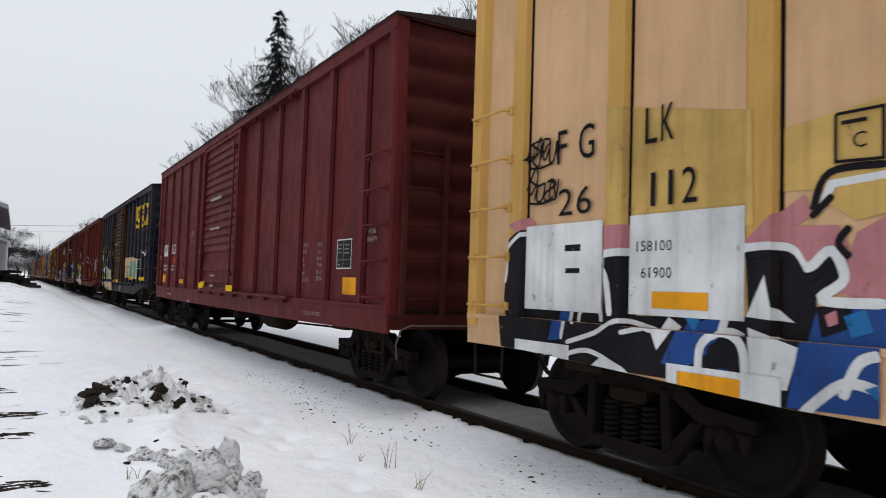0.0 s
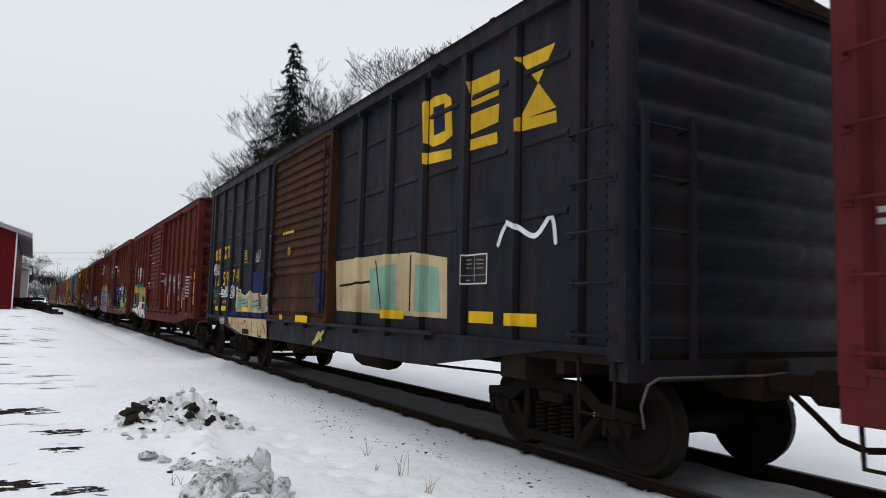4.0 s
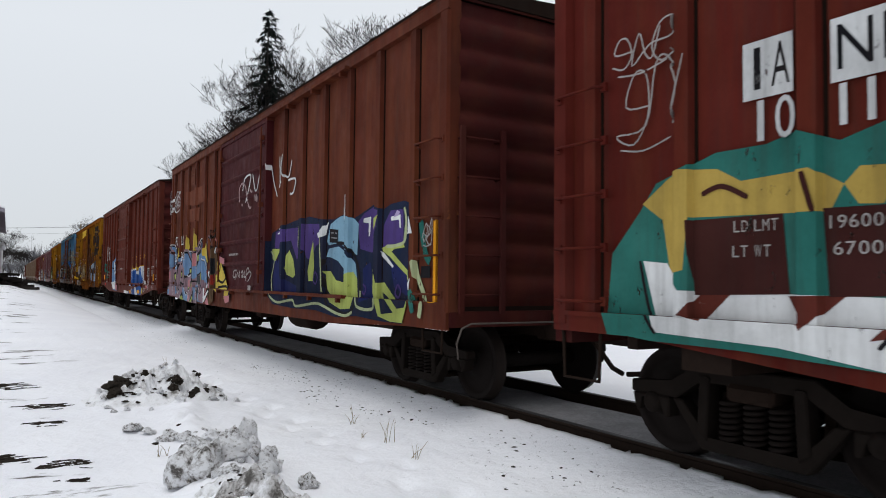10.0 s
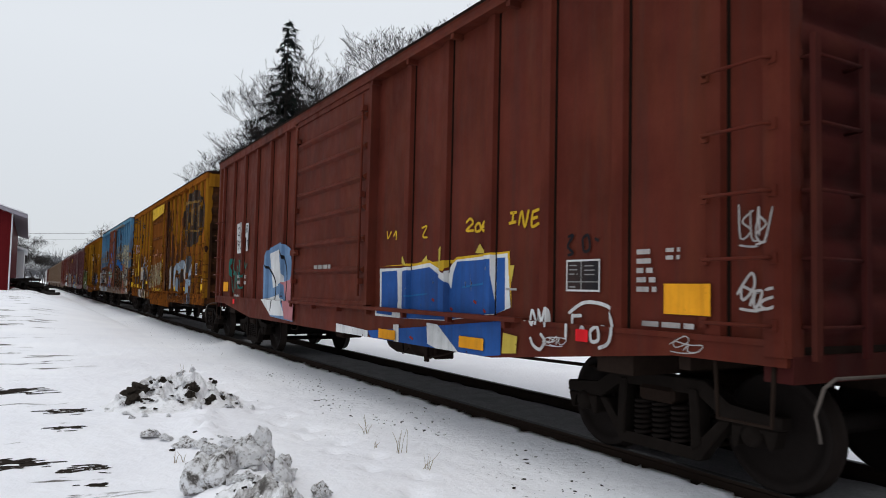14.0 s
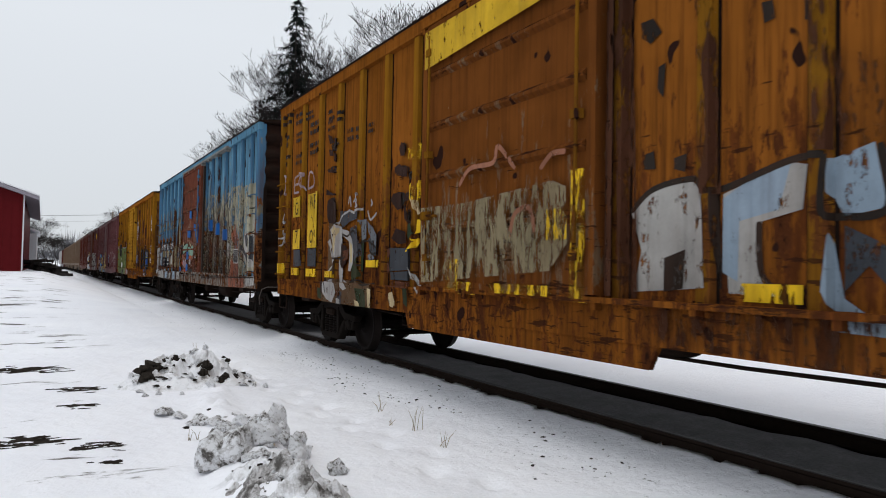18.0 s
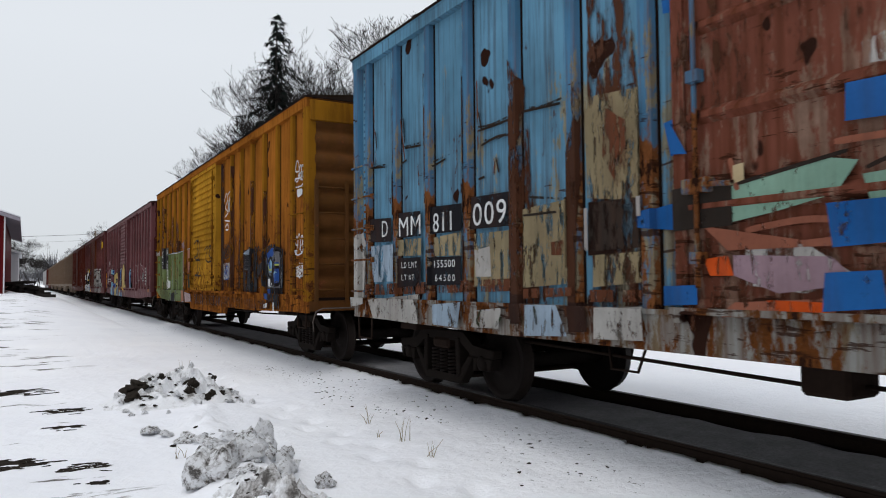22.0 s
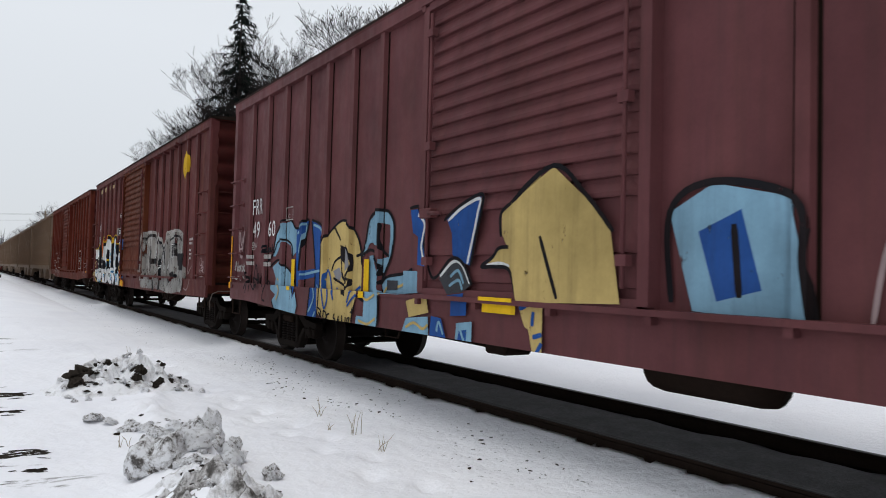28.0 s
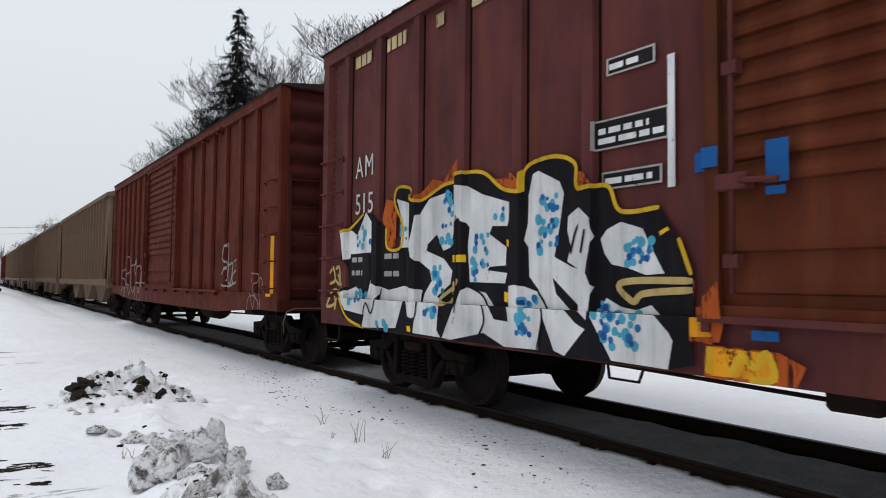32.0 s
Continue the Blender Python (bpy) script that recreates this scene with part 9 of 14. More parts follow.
s6.lay("graffiti", [
    (spray("mud", 0.3), [[(12.46, 2.15), (12.09, 2.03), (12.09, 1.28), (12.46, 1.29)], [(12.55, 1.23), (10.58, 1.17), (10.59, 0.74), (12.55, 0.83)]]),
    (spray("moss", 0.2), [[(11.42, 1.55), (11.14, 1.51), (11.09, 1.27), (11.26, 1.20), (11.47, 1.22)], [(11.10, 1.93), (10.99, 1.81), (11.03, 1.34), (11.09, 1.34)], [(11.18, 1.10), (10.79, 1.09), (10.73, 0.75), (11.04, 0.87)], [(12.75, 1.06), (12.52, 1.05), (12.55, 0.87), (12.71, 0.90)]]),
    (spray("slate", 0.22), [[(11.55, 1.97), (11.34, 2.02), (11.14, 1.93), (11.07, 1.58), (11.22, 1.48), (11.38, 1.59)], [(11.96, 2.26), (11.60, 2.24), (11.14, 2.21), (11.14, 2.12), (11.55, 2.08), (11.83, 2.00), (11.96, 2.09)], [(12.37, 1.02), (12.26, 1.15), (12.15, 1.07), (12.26, 0.98)], [(11.84, 1.03), (11.65, 1.03), (11.67, 0.83), (11.84, 0.86)], [(10.85, 1.80), (10.69, 1.85), (10.57, 1.72), (10.58, 1.56), (10.79, 1.60)]]),
    (spray("dull_white", 0.12), [[(12.38, 1.99), (12.29, 2.04), (12.06, 2.07), (11.87, 2.00), (11.84, 1.72), (11.87, 1.56), (12.12, 1.56), (12.31, 1.85)], [(11.87, 1.98), (11.60, 1.94), (11.46, 1.81), (11.39, 1.63), (11.41, 1.45), (11.50, 1.33), (11.58, 1.35), (11.54, 1.56), (11.57, 1.78), (11.83, 1.88)], [(11.96, 1.53), (11.83, 1.54), (11.79, 1.33), (11.81, 1.17), (11.91, 1.17), (11.96, 1.32)], [(12.59, 1.05), (12.43, 1.19), (12.26, 1.21), (11.99, 1.14), (11.91, 1.01), (12.06, 0.85), (12.31, 0.89)], [(11.76, 1.21), (11.60, 1.16), (11.47, 1.08), (11.60, 1.05), (11.74, 1.10)], [(11.88, 0.93), (11.74, 0.91), (11.72, 0.83), (11.88, 0.84)]]),
    (spray("dull_white", 0.12), [[(12.37, 1.84), (12.27, 1.70), (12.34, 1.68), (12.49, 1.80)]]),
    (spray("cream", 0.22), [[(12.34, 1.99), (12.09, 2.05), (11.96, 1.99), (12.04, 1.61), (12.23, 1.83)], [(11.55, 1.78), (11.44, 1.72), (11.43, 1.48), (11.50, 1.45)], [(11.15, 0.93), (11.00, 0.91), (10.95, 0.83), (11.11, 0.83)], [(10.70, 1.11), (10.58, 1.10), (10.58, 0.84), (10.67, 0.85)]]),
    (spray("mist", 0.3), [[(11.12, 2.08), (10.92, 2.08), (10.92, 1.81), (11.07, 1.78)], [(10.89, 2.05), (10.69, 1.95), (10.57, 1.84), (10.58, 1.69), (10.72, 1.76), (10.85, 1.90)], [(10.86, 1.57), (10.72, 1.60), (10.62, 1.53), (10.79, 1.44)]]),
    (spray("char", 0.1), [[(12.52, 2.47), (12.31, 2.48), (12.01, 2.39), (11.98, 2.10), (12.09, 2.05), (12.46, 2.11), (12.55, 2.34)], [(11.87, 1.76), (11.67, 1.71), (11.60, 1.60), (11.69, 1.45), (11.83, 1.37), (11.91, 1.45)], [(12.30, 1.92), (12.24, 1.91), (12.26, 1.86)], [(12.16, 1.86), (12.11, 1.85), (12.12, 1.80)], [(12.59, 2.66), (12.26, 2.55), (12.06, 2.54), (12.06, 2.51), (12.59, 2.56)], [(12.62, 1.22), (12.52, 1.31), (12.50, 0.96), (12.59, 0.98)]]),
    (spray("bark", 0.3), [[(11.81, 1.64), (11.55, 1.67), (11.60, 1.52), (11.79, 1.49)], [(11.91, 1.01), (11.76, 1.08), (11.72, 0.98), (11.84, 0.94)]]),
    (spray("dull_white", 0.24), stroke(curve([(12.38, 1.75), (12.23, 1.53), (12.04, 1.51), (12.43, 1.32)]), 0.035) + stroke(curve([(12.17, 1.51), (11.96, 1.57)]), 0.035) + stroke(curve([(11.98, 2.06), (11.86, 2.18), (11.64, 2.23), (11.55, 2.25)]), 0.035) + stroke(curve([(11.55, 2.25), (11.38, 2.20), (11.14, 2.23), (11.04, 2.23)]), 0.035) + stroke(curve([(10.88, 2.20), (10.79, 2.07), (10.67, 2.10), (10.57, 2.15)]), 0.035) + stroke(curve([(11.62, 2.34), (11.56, 2.45), (11.51, 2.30)]), 0.035)),
    (spray("dull_white", 0.24), stroke(curve([(11.42, 2.36), (11.34, 2.40), (11.27, 2.32), (11.36, 2.28)]), 0.035) + stroke(curve([(11.21, 2.35), (11.14, 2.27)]), 0.035) + stroke(curve([(11.25, 2.48), (11.19, 2.41)]), 0.035) + stroke(curve([(10.77, 2.35), (10.73, 2.29), (10.77, 2.26)]), 0.035)),
    (spray("soot", 0.24), stroke(curve([(11.83, 1.90), (11.64, 1.86), (11.51, 1.91), (11.34, 1.95), (11.18, 1.88)]), 0.028) + stroke(curve([(12.12, 1.54), (11.83, 1.52), (11.71, 1.56)]), 0.028) + stroke(curve([(11.87, 1.72), (11.83, 1.41)]), 0.028) + stroke(curve([(11.38, 1.55), (11.18, 1.44), (11.07, 1.43)]), 0.028) + stroke(curve([(11.51, 1.17), (11.18, 1.22), (10.89, 1.15), (10.58, 1.18)]), 0.028) + stroke(curve([(11.10, 1.75), (10.85, 1.77), (10.58, 1.67)]), 0.028)),
    (spray("soot", 0.24), stroke(curve([(10.79, 1.64), (10.69, 1.58), (10.58, 1.60)]), 0.028) + stroke(curve([(12.43, 1.17), (12.37, 0.99)]), 0.028)),
], "worn cream figure and swirls in brown, grey and green")
s6.lay("graffiti", [
    (spray("char", 0.12), [[(9.90, 2.94), (9.83, 3.02), (9.72, 2.93), (9.74, 2.83), (9.85, 2.84)], [(10.02, 2.71), (9.89, 2.74), (9.74, 2.68), (9.64, 2.68), (9.65, 2.55), (9.82, 2.57), (10.02, 2.65)], [(10.13, 2.29), (10.04, 2.37), (9.88, 2.36), (9.82, 2.37), (9.78, 2.16), (9.90, 2.14), (10.04, 2.22)], [(9.74, 2.32), (9.58, 2.33), (9.54, 2.25), (9.68, 2.24)], [(10.08, 1.78), (9.94, 1.91), (9.66, 1.85), (9.64, 1.71), (9.86, 1.70)], [(9.73, 2.17), (9.68, 2.20), (9.62, 2.00), (9.70, 2.01)], [(12.57, 3.55), (12.38, 3.48), (12.28, 3.37), (12.47, 3.37)], [(12.24, 3.44), (12.04, 3.40), (12.06, 3.26), (12.17, 3.26)]]),
    (spray("char", 0.12), [[(12.51, 3.29), (12.32, 3.26), (12.29, 3.16), (12.46, 3.18)], [(12.23, 3.14), (12.06, 3.18), (12.03, 3.05), (12.19, 3.04)], [(12.57, 2.97), (12.18, 2.93), (12.08, 2.86), (12.50, 2.92)]]),
    (spray("moss", 0.2), [[(9.59, 1.17), (9.46, 1.16), (9.43, 0.91), (9.54, 0.96)], [(9.65, 0.81), (9.26, 0.83), (9.04, 0.74), (9.04, 0.65), (9.61, 0.68)], [(9.54, 1.92), (9.43, 1.95), (9.36, 1.82), (9.47, 1.75)]]),
    (spray("cream", 0.36), [[(9.98, 1.07), (9.87, 1.09), (9.77, 0.94), (9.85, 0.89), (10.00, 0.92)], [(9.45, 2.27), (9.33, 2.22), (9.26, 2.06), (9.33, 2.05)]]),
    (spray("slate", 0.08), [[(10.11, 1.66), (9.47, 1.64), (9.45, 1.38), (10.10, 1.35)], [(10.08, 1.34), (9.47, 1.36), (9.45, 1.24), (10.07, 1.24)]]),
    (spray("bark", 0.3), [[(10.19, 1.64), (10.11, 1.66), (10.10, 1.35), (10.17, 1.32)], [(10.09, 1.23), (9.46, 1.22), (9.46, 1.14), (10.07, 1.16)]]),
    (spray("chalk", 0.4), [[(9.47, 1.41), (9.26, 1.25), (9.13, 1.13), (9.16, 1.08), (9.36, 1.25)]]),
    (spray("lemon", 0.14), [[(9.65, 1.62), (9.47, 1.65), (9.36, 1.72), (9.43, 1.76), (9.26, 1.74), (9.07, 1.75), (9.07, 1.69), (9.26, 1.70), (9.33, 1.65), (9.65, 1.60)], [(9.34, 1.99), (9.23, 1.99), (9.23, 1.83), (9.36, 1.82)]]),
], "dark patches and swirls before the door")
s6.lay("tag", [
    (spray("rose_white", 0.2), stroke(curve([(14.81, 3.09), (14.64, 3.06), (14.66, 2.78), (14.88, 2.76)]), 0.04) + stroke(curve([(14.24, 3.01), (14.27, 2.73)]), 0.04) + stroke(curve([(14.24, 3.01), (13.97, 3.04)]), 0.04) + stroke(curve([(14.25, 2.88), (14.03, 2.88)]), 0.04) + stroke(curve([(14.27, 2.73), (14.00, 2.73)]), 0.04) + stroke(curve([(13.89, 2.76), (13.88, 3.02), (13.71, 3.02), (13.83, 2.88), (13.57, 2.72)]), 0.04)),
    (spray("rose_white", 0.2), stroke(curve([(13.49, 2.74), (13.43, 3.01), (13.23, 2.97), (13.19, 2.78), (13.49, 2.74)]), 0.04)),
])
s6.lay("tag", [
    (spray("dull_white", 0.2), stroke(curve([(14.92, 2.08), (14.68, 1.78)]), 0.03) + stroke(curve([(14.65, 2.08), (14.95, 1.78)]), 0.03) + stroke(curve([(15.01, 1.92), (14.60, 1.93)]), 0.03) + stroke(curve([(14.82, 2.39), (14.92, 2.22), (14.65, 2.24)]), 0.03)),
])
s6.lay("reflector", [
    (spray("lemon", 0.34), rect(10.43, 1.4, 10.89, 1.5)),
])
s6.lay("reflector", [
    (spray("lemon", 0.34), rect(12.1, 1.23, 12.56, 1.33)),
])
s6.lay("reflector", [
    (spray("lemon", 0.34), rect(14.62, 1.24, 15.03, 1.45)),
])
s6.lay("reflector", [
    (spray("lemon", 0.34), rect(13.78, 1.24, 14.32, 1.37)),
])
s6.lay("reflector", [
    (spray("lemon", 0.34), rect(12.9, 1.23, 13.5, 1.36)),
])
s6.lay("yellow_band", [(spray("yellow", 0.22), [[(8.98, 3.72), (6.30, 3.86), (6.30, 4.16), (8.98, 4.16)]])])
s6.lay("door_paint", [
    (spray("primer", 0.5), [[(9.01, 2.1), (8.02, 2.09), (6.55, 2.18), (6.36, 2.11), (6.33, 1.63), (6.57, 1.39), (8.98, 1.23)]]),
    (spray("rust_pink", 0.3), stroke(curve([(8.14, 2.28), (7.92, 2.44), (7.49, 2.45), (7.4, 2.6), (7.11, 2.35)]), 0.05) + stroke(curve([(6.72, 2.3), (6.56, 2.41), (6.37, 2.41)]), 0.05) + stroke(curve([(7.18, 1.71), (7.1, 1.92), (6.88, 1.96), (6.79, 1.74)]), 0.05)),
    (spray("lemon", 0.6), rect(6.11, 1.13, 6.29, 2.24) + rect(8.13, 1.16, 8.41, 1.5) + rect(6.53, 1.14, 7.51, 1.26) + rect(9.04, 2.72, 9.5, 2.88) + rect(9.02, 2.23, 9.43, 2.44) + rect(6.34, 1.66, 6.62, 1.93) + rect(7.85, 1.13, 8.28, 1.26)),
])
s7.lay("faded_paint", [
    (spray("faded_sky", 0.52), [[(5.93, 2.92), (4.86, 3.32), (3.97, 3.17), (3.46, 3.25), (2.58, 3.19), (2.55, 1.16), (5.91, 1.11)]]),
    (spray("faded_sky", 0.44), [[(2.58, 3.19), (2.48, 3.30), (1.66, 3.30), (1.65, 1.16), (2.55, 1.14)], [(1.62, 3.24), (0.80, 3.23), (0.81, 1.19), (1.57, 1.17)]]),
    (spray("faded_sky", 0.14), [[(0.79, 3.22), (0.08, 3.21), (0.10, 1.29), (0.80, 1.28)]]),
    (spray("salmon", 0.36), [[(2.35, 2.20), (2.17, 2.42), (2.13, 2.20), (1.75, 2.01), (1.68, 1.36), (1.57, 1.07), (1.54, 0.69), (2.55, 0.70), (2.52, 1.14), (2.27, 1.68)], [(1.50, 1.07), (1.02, 1.16), (0.87, 0.93), (0.91, 0.62), (1.50, 0.64)]]),
    (spray("chalk", 0.3), [[(1.87, 2.15), (1.56, 2.14), (1.56, 1.97), (1.68, 1.46), (1.83, 1.86)], [(1.34, 2.12), (1.04, 2.13), (0.92, 1.94), (0.92, 1.50), (1.15, 1.45), (1.42, 1.65), (1.56, 1.85), (1.28, 1.78)], [(0.70, 2.09), (0.45, 2.10), (0.38, 1.77), (0.47, 1.41), (0.71, 1.36)], [(0.66, 1.49), (0.44, 1.49), (0.44, 1.36), (0.66, 1.36)]]),
    (spray("chalk", 0.36), [[(0.90, 1.10), (0.10, 1.19), (0.10, 0.98), (0.84, 0.93)], [(0.99, 0.92), (0.81, 0.97), (0.81, 0.61), (1.00, 0.61)], [(3.01, 1.97), (2.69, 1.92), (2.74, 1.75), (2.90, 1.53), (3.03, 1.71)]]),
    (spray("slate", 0.2), [[(1.29, 2.09), (1.06, 2.11), (0.93, 1.94), (0.98, 1.81), (1.14, 1.84)], [(1.56, 1.92), (1.21, 1.73), (0.86, 1.58), (0.88, 1.36), (1.14, 1.59), (1.49, 1.75)], [(0.65, 2.06), (0.53, 2.07), (0.43, 1.77), (0.49, 1.49), (0.65, 1.55)]]),
    (spray("soot", 0.1), stroke(curve([(0.69, 2.67), (0.07, 2.66)]), 0.03) + stroke(curve([(0.70, 2.13), (0.08, 2.18)]), 0.03) + stroke(curve([(0.43, 1.67), (0.09, 1.67)]), 0.03) + stroke(curve([(2.55, 1.11), (0.10, 1.14)]), 0.03) + stroke(curve([(1.49, 1.55), (1.15, 1.41), (0.99, 1.10), (1.02, 0.92)]), 0.03) + stroke(curve([(2.22, 1.52), (2.24, 1.04), (2.06, 0.74)]), 0.03)),
    (spray("dull_white", 0.1), stroke(curve([(0.58, 2.37), (0.50, 2.44), (0.47, 2.29), (0.58, 2.33)]), 0.03) + stroke(curve([(0.42, 2.45), (0.43, 2.25), (0.34, 2.33), (0.36, 2.23)]), 0.03) + stroke(curve([(0.29, 2.41), (0.32, 2.23), (0.22, 2.35), (0.23, 2.24)]), 0.03) + stroke(curve([(0.17, 2.38), (0.09, 2.41), (0.12, 2.22)]), 0.03)),
    (spray("soot", 0.1), stroke(curve([(0.48, 2.00), (0.40, 2.02), (0.43, 1.85)]), 0.03) + stroke(curve([(0.35, 1.99), (0.38, 1.83), (0.30, 1.97), (0.30, 1.84)]), 0.03) + stroke(curve([(0.25, 2.02), (0.25, 1.86), (0.20, 1.99)]), 0.03)),
], "chalky faded blue paint over rust")
s7.lay("rust_stain", [
    (spray("rust_wash", 0.6), [[(5.93, 2.68), (5.64, 2.96), (5.33, 2.24), (5.02, 2.80), (4.79, 2.77), (4.79, 1.03), (5.91, 1.03)], [(4.76, 2.98), (4.52, 2.59), (4.28, 3.04), (4.08, 2.41), (4.03, 1.06), (4.76, 1.03)], [(3.92, 2.52), (3.71, 2.75), (3.46, 3.15), (3.32, 2.94), (3.25, 2.20), (3.21, 1.07), (3.92, 1.05)]]),
    (spray("rust_wash", 0.68), [[(3.16, 2.37), (2.95, 2.81), (2.79, 2.33), (2.59, 2.59), (2.54, 1.11), (3.17, 1.07)], [(2.47, 2.29), (2.26, 1.95), (2.04, 2.40), (1.83, 1.86), (1.67, 2.15), (1.66, 1.06), (2.48, 1.08)], [(1.59, 3.08), (1.49, 2.91), (1.39, 2.98), (1.31, 2.59), (1.20, 2.15), (0.94, 1.98), (0.83, 2.06), (0.82, 1.10), (1.62, 1.07)]]),
    (spray("char", 0.66), [[(5.92, 1.97), (5.40, 2.10), (5.02, 1.85), (4.79, 1.99), (4.79, 1.01), (5.91, 0.99)], [(4.76, 1.84), (4.25, 2.02), (4.03, 1.88), (4.03, 1.04), (4.76, 1.01)], [(3.92, 1.87), (3.59, 1.73), (3.25, 1.96), (3.21, 1.05), (3.92, 1.04)], [(3.16, 1.65), (2.79, 1.75), (2.54, 1.63), (2.54, 1.08), (3.17, 1.06)]]),
    (spray("rust_wash", 0.46), [[(5.03, 3.90), (4.90, 3.87), (4.85, 1.03), (5.02, 1.02)], [(4.08, 4.29), (4.00, 4.26), (3.95, 1.06), (4.05, 1.05)], [(3.24, 3.66), (3.17, 3.64), (3.14, 1.09), (3.23, 1.08)], [(2.54, 3.31), (2.48, 3.30), (2.48, 1.11), (2.54, 1.11)], [(1.65, 3.35), (1.60, 3.34), (1.62, 1.14), (1.66, 1.14)], [(0.81, 3.25), (0.78, 3.24), (0.79, 1.17), (0.84, 1.17)]]),
], "brown rust bleeding through the faded paint")
s7.lay("rust_stain", [
    (spray("rust_wash", 0.5), [[(10.08, 4.26), (9.93, 4.01), (9.79, 4.24), (9.61, 3.73), (9.51, 2.54), (9.53, 1.01), (10.04, 0.95), (10.09, 2.61)], [(11.14, 3.50), (10.93, 3.16), (10.73, 0.92), (11.10, 0.90)]]),
    (spray("rust_wash", 0.62), [[(5.63, 2.75), (5.50, 2.94), (5.42, 2.48), (5.19, 2.54), (5.09, 2.14), (5.06, 1.21), (5.65, 1.16)], [(5.01, 2.66), (4.91, 2.77), (4.85, 2.36), (4.64, 2.50), (4.66, 1.16), (5.03, 1.16)]]),
    (spray("char", 0.64), [[(5.60, 1.96), (5.43, 2.05), (5.20, 1.85), (5.09, 1.91), (5.08, 1.19), (5.60, 1.16)], [(5.04, 2.81), (4.97, 2.82), (4.88, 2.63), (4.88, 1.20), (5.04, 1.17)]]),
    (spray("rust_wash", 0.7), [[(9.21, 4.26), (6.27, 3.33), (6.28, 2.15), (7.61, 2.82), (9.20, 2.32)], [(9.19, 1.70), (7.30, 1.45), (6.33, 2.03), (6.28, 1.13), (9.19, 1.02)]]),
], "brown rust bleeding through the paint by the door")
s7.lay("rust_stain", [
    (spray("rust_wash", 0.36), [[(10.33, 2.43), (10.23, 2.68), (10.22, 3.05), (10.17, 3.04), (10.18, 2.06), (10.22, 1.10), (10.35, 1.06)], [(11.13, 3.25), (10.97, 3.27), (10.97, 2.17), (10.98, 1.06), (11.15, 1.01)], [(12.04, 3.68), (11.96, 3.65), (11.96, 1.14), (12.04, 1.14)], [(12.91, 3.82), (12.81, 3.79), (12.82, 2.28), (12.90, 2.29)], [(13.73, 3.97), (13.65, 3.94), (13.62, 2.21), (13.72, 2.21)]]),
    (spray("char", 0.16), [[(10.09, 2.02), (9.79, 1.98), (9.80, 1.57), (10.11, 1.58)], [(10.32, 1.20), (10.08, 1.18), (10.06, 0.96), (10.29, 0.94)], [(11.14, 1.25), (10.97, 1.25), (10.96, 0.99), (11.12, 0.97)]]),
    (spray("soot", 0.12), stroke(curve([(11.73, 2.92), (11.44, 2.92), (11.19, 2.93)]), 0.025) + stroke(curve([(11.68, 2.76), (11.39, 2.80), (11.19, 2.78)]), 0.025) + stroke(curve([(10.98, 2.96), (10.71, 2.94), (10.43, 2.92)]), 0.025) + stroke(curve([(12.67, 2.69), (12.40, 2.73)]), 0.025) + stroke(curve([(13.37, 3.01), (12.96, 2.98)]), 0.025) + stroke(curve([(11.74, 2.42), (11.62, 2.43)]), 0.025)),
    (spray("soot", 0.12), stroke(curve([(10.82, 1.97), (10.57, 2.01), (10.31, 2.05)]), 0.025) + stroke(curve([(10.62, 1.69), (10.32, 1.69)]), 0.025) + stroke(curve([(13.41, 3.39), (13.37, 3.07)]), 0.025) + stroke(curve([(13.46, 2.83), (13.32, 2.86)]), 0.025) + stroke(curve([(11.73, 3.12), (11.67, 2.93)]), 0.025) + stroke(curve([(11.42, 2.60), (11.37, 2.44)]), 0.025)),
    (spray("soot", 0.12), stroke(curve([(14.21, 3.37), (14.17, 3.11)]), 0.025) + stroke(curve([(14.33, 2.90), (13.93, 2.86)]), 0.025) + stroke(curve([(14.83, 3.61), (14.70, 3.61)]), 0.025)),
], "dark rusted posts and streaks beside the door")
s7.lay("blue_tape", [
    (spray("tape_blue", 0.1), [[(5.11, 2.63), (4.81, 2.63), (4.76, 2.32), (5.05, 2.33)], [(4.21, 2.49), (3.91, 2.49), (3.87, 2.19), (4.14, 2.20)], [(3.34, 2.30), (3.03, 2.31), (2.98, 2.03), (3.25, 2.03)]]),
])
notice(s7, 2.28, 1.45, 0.46, 0.34)
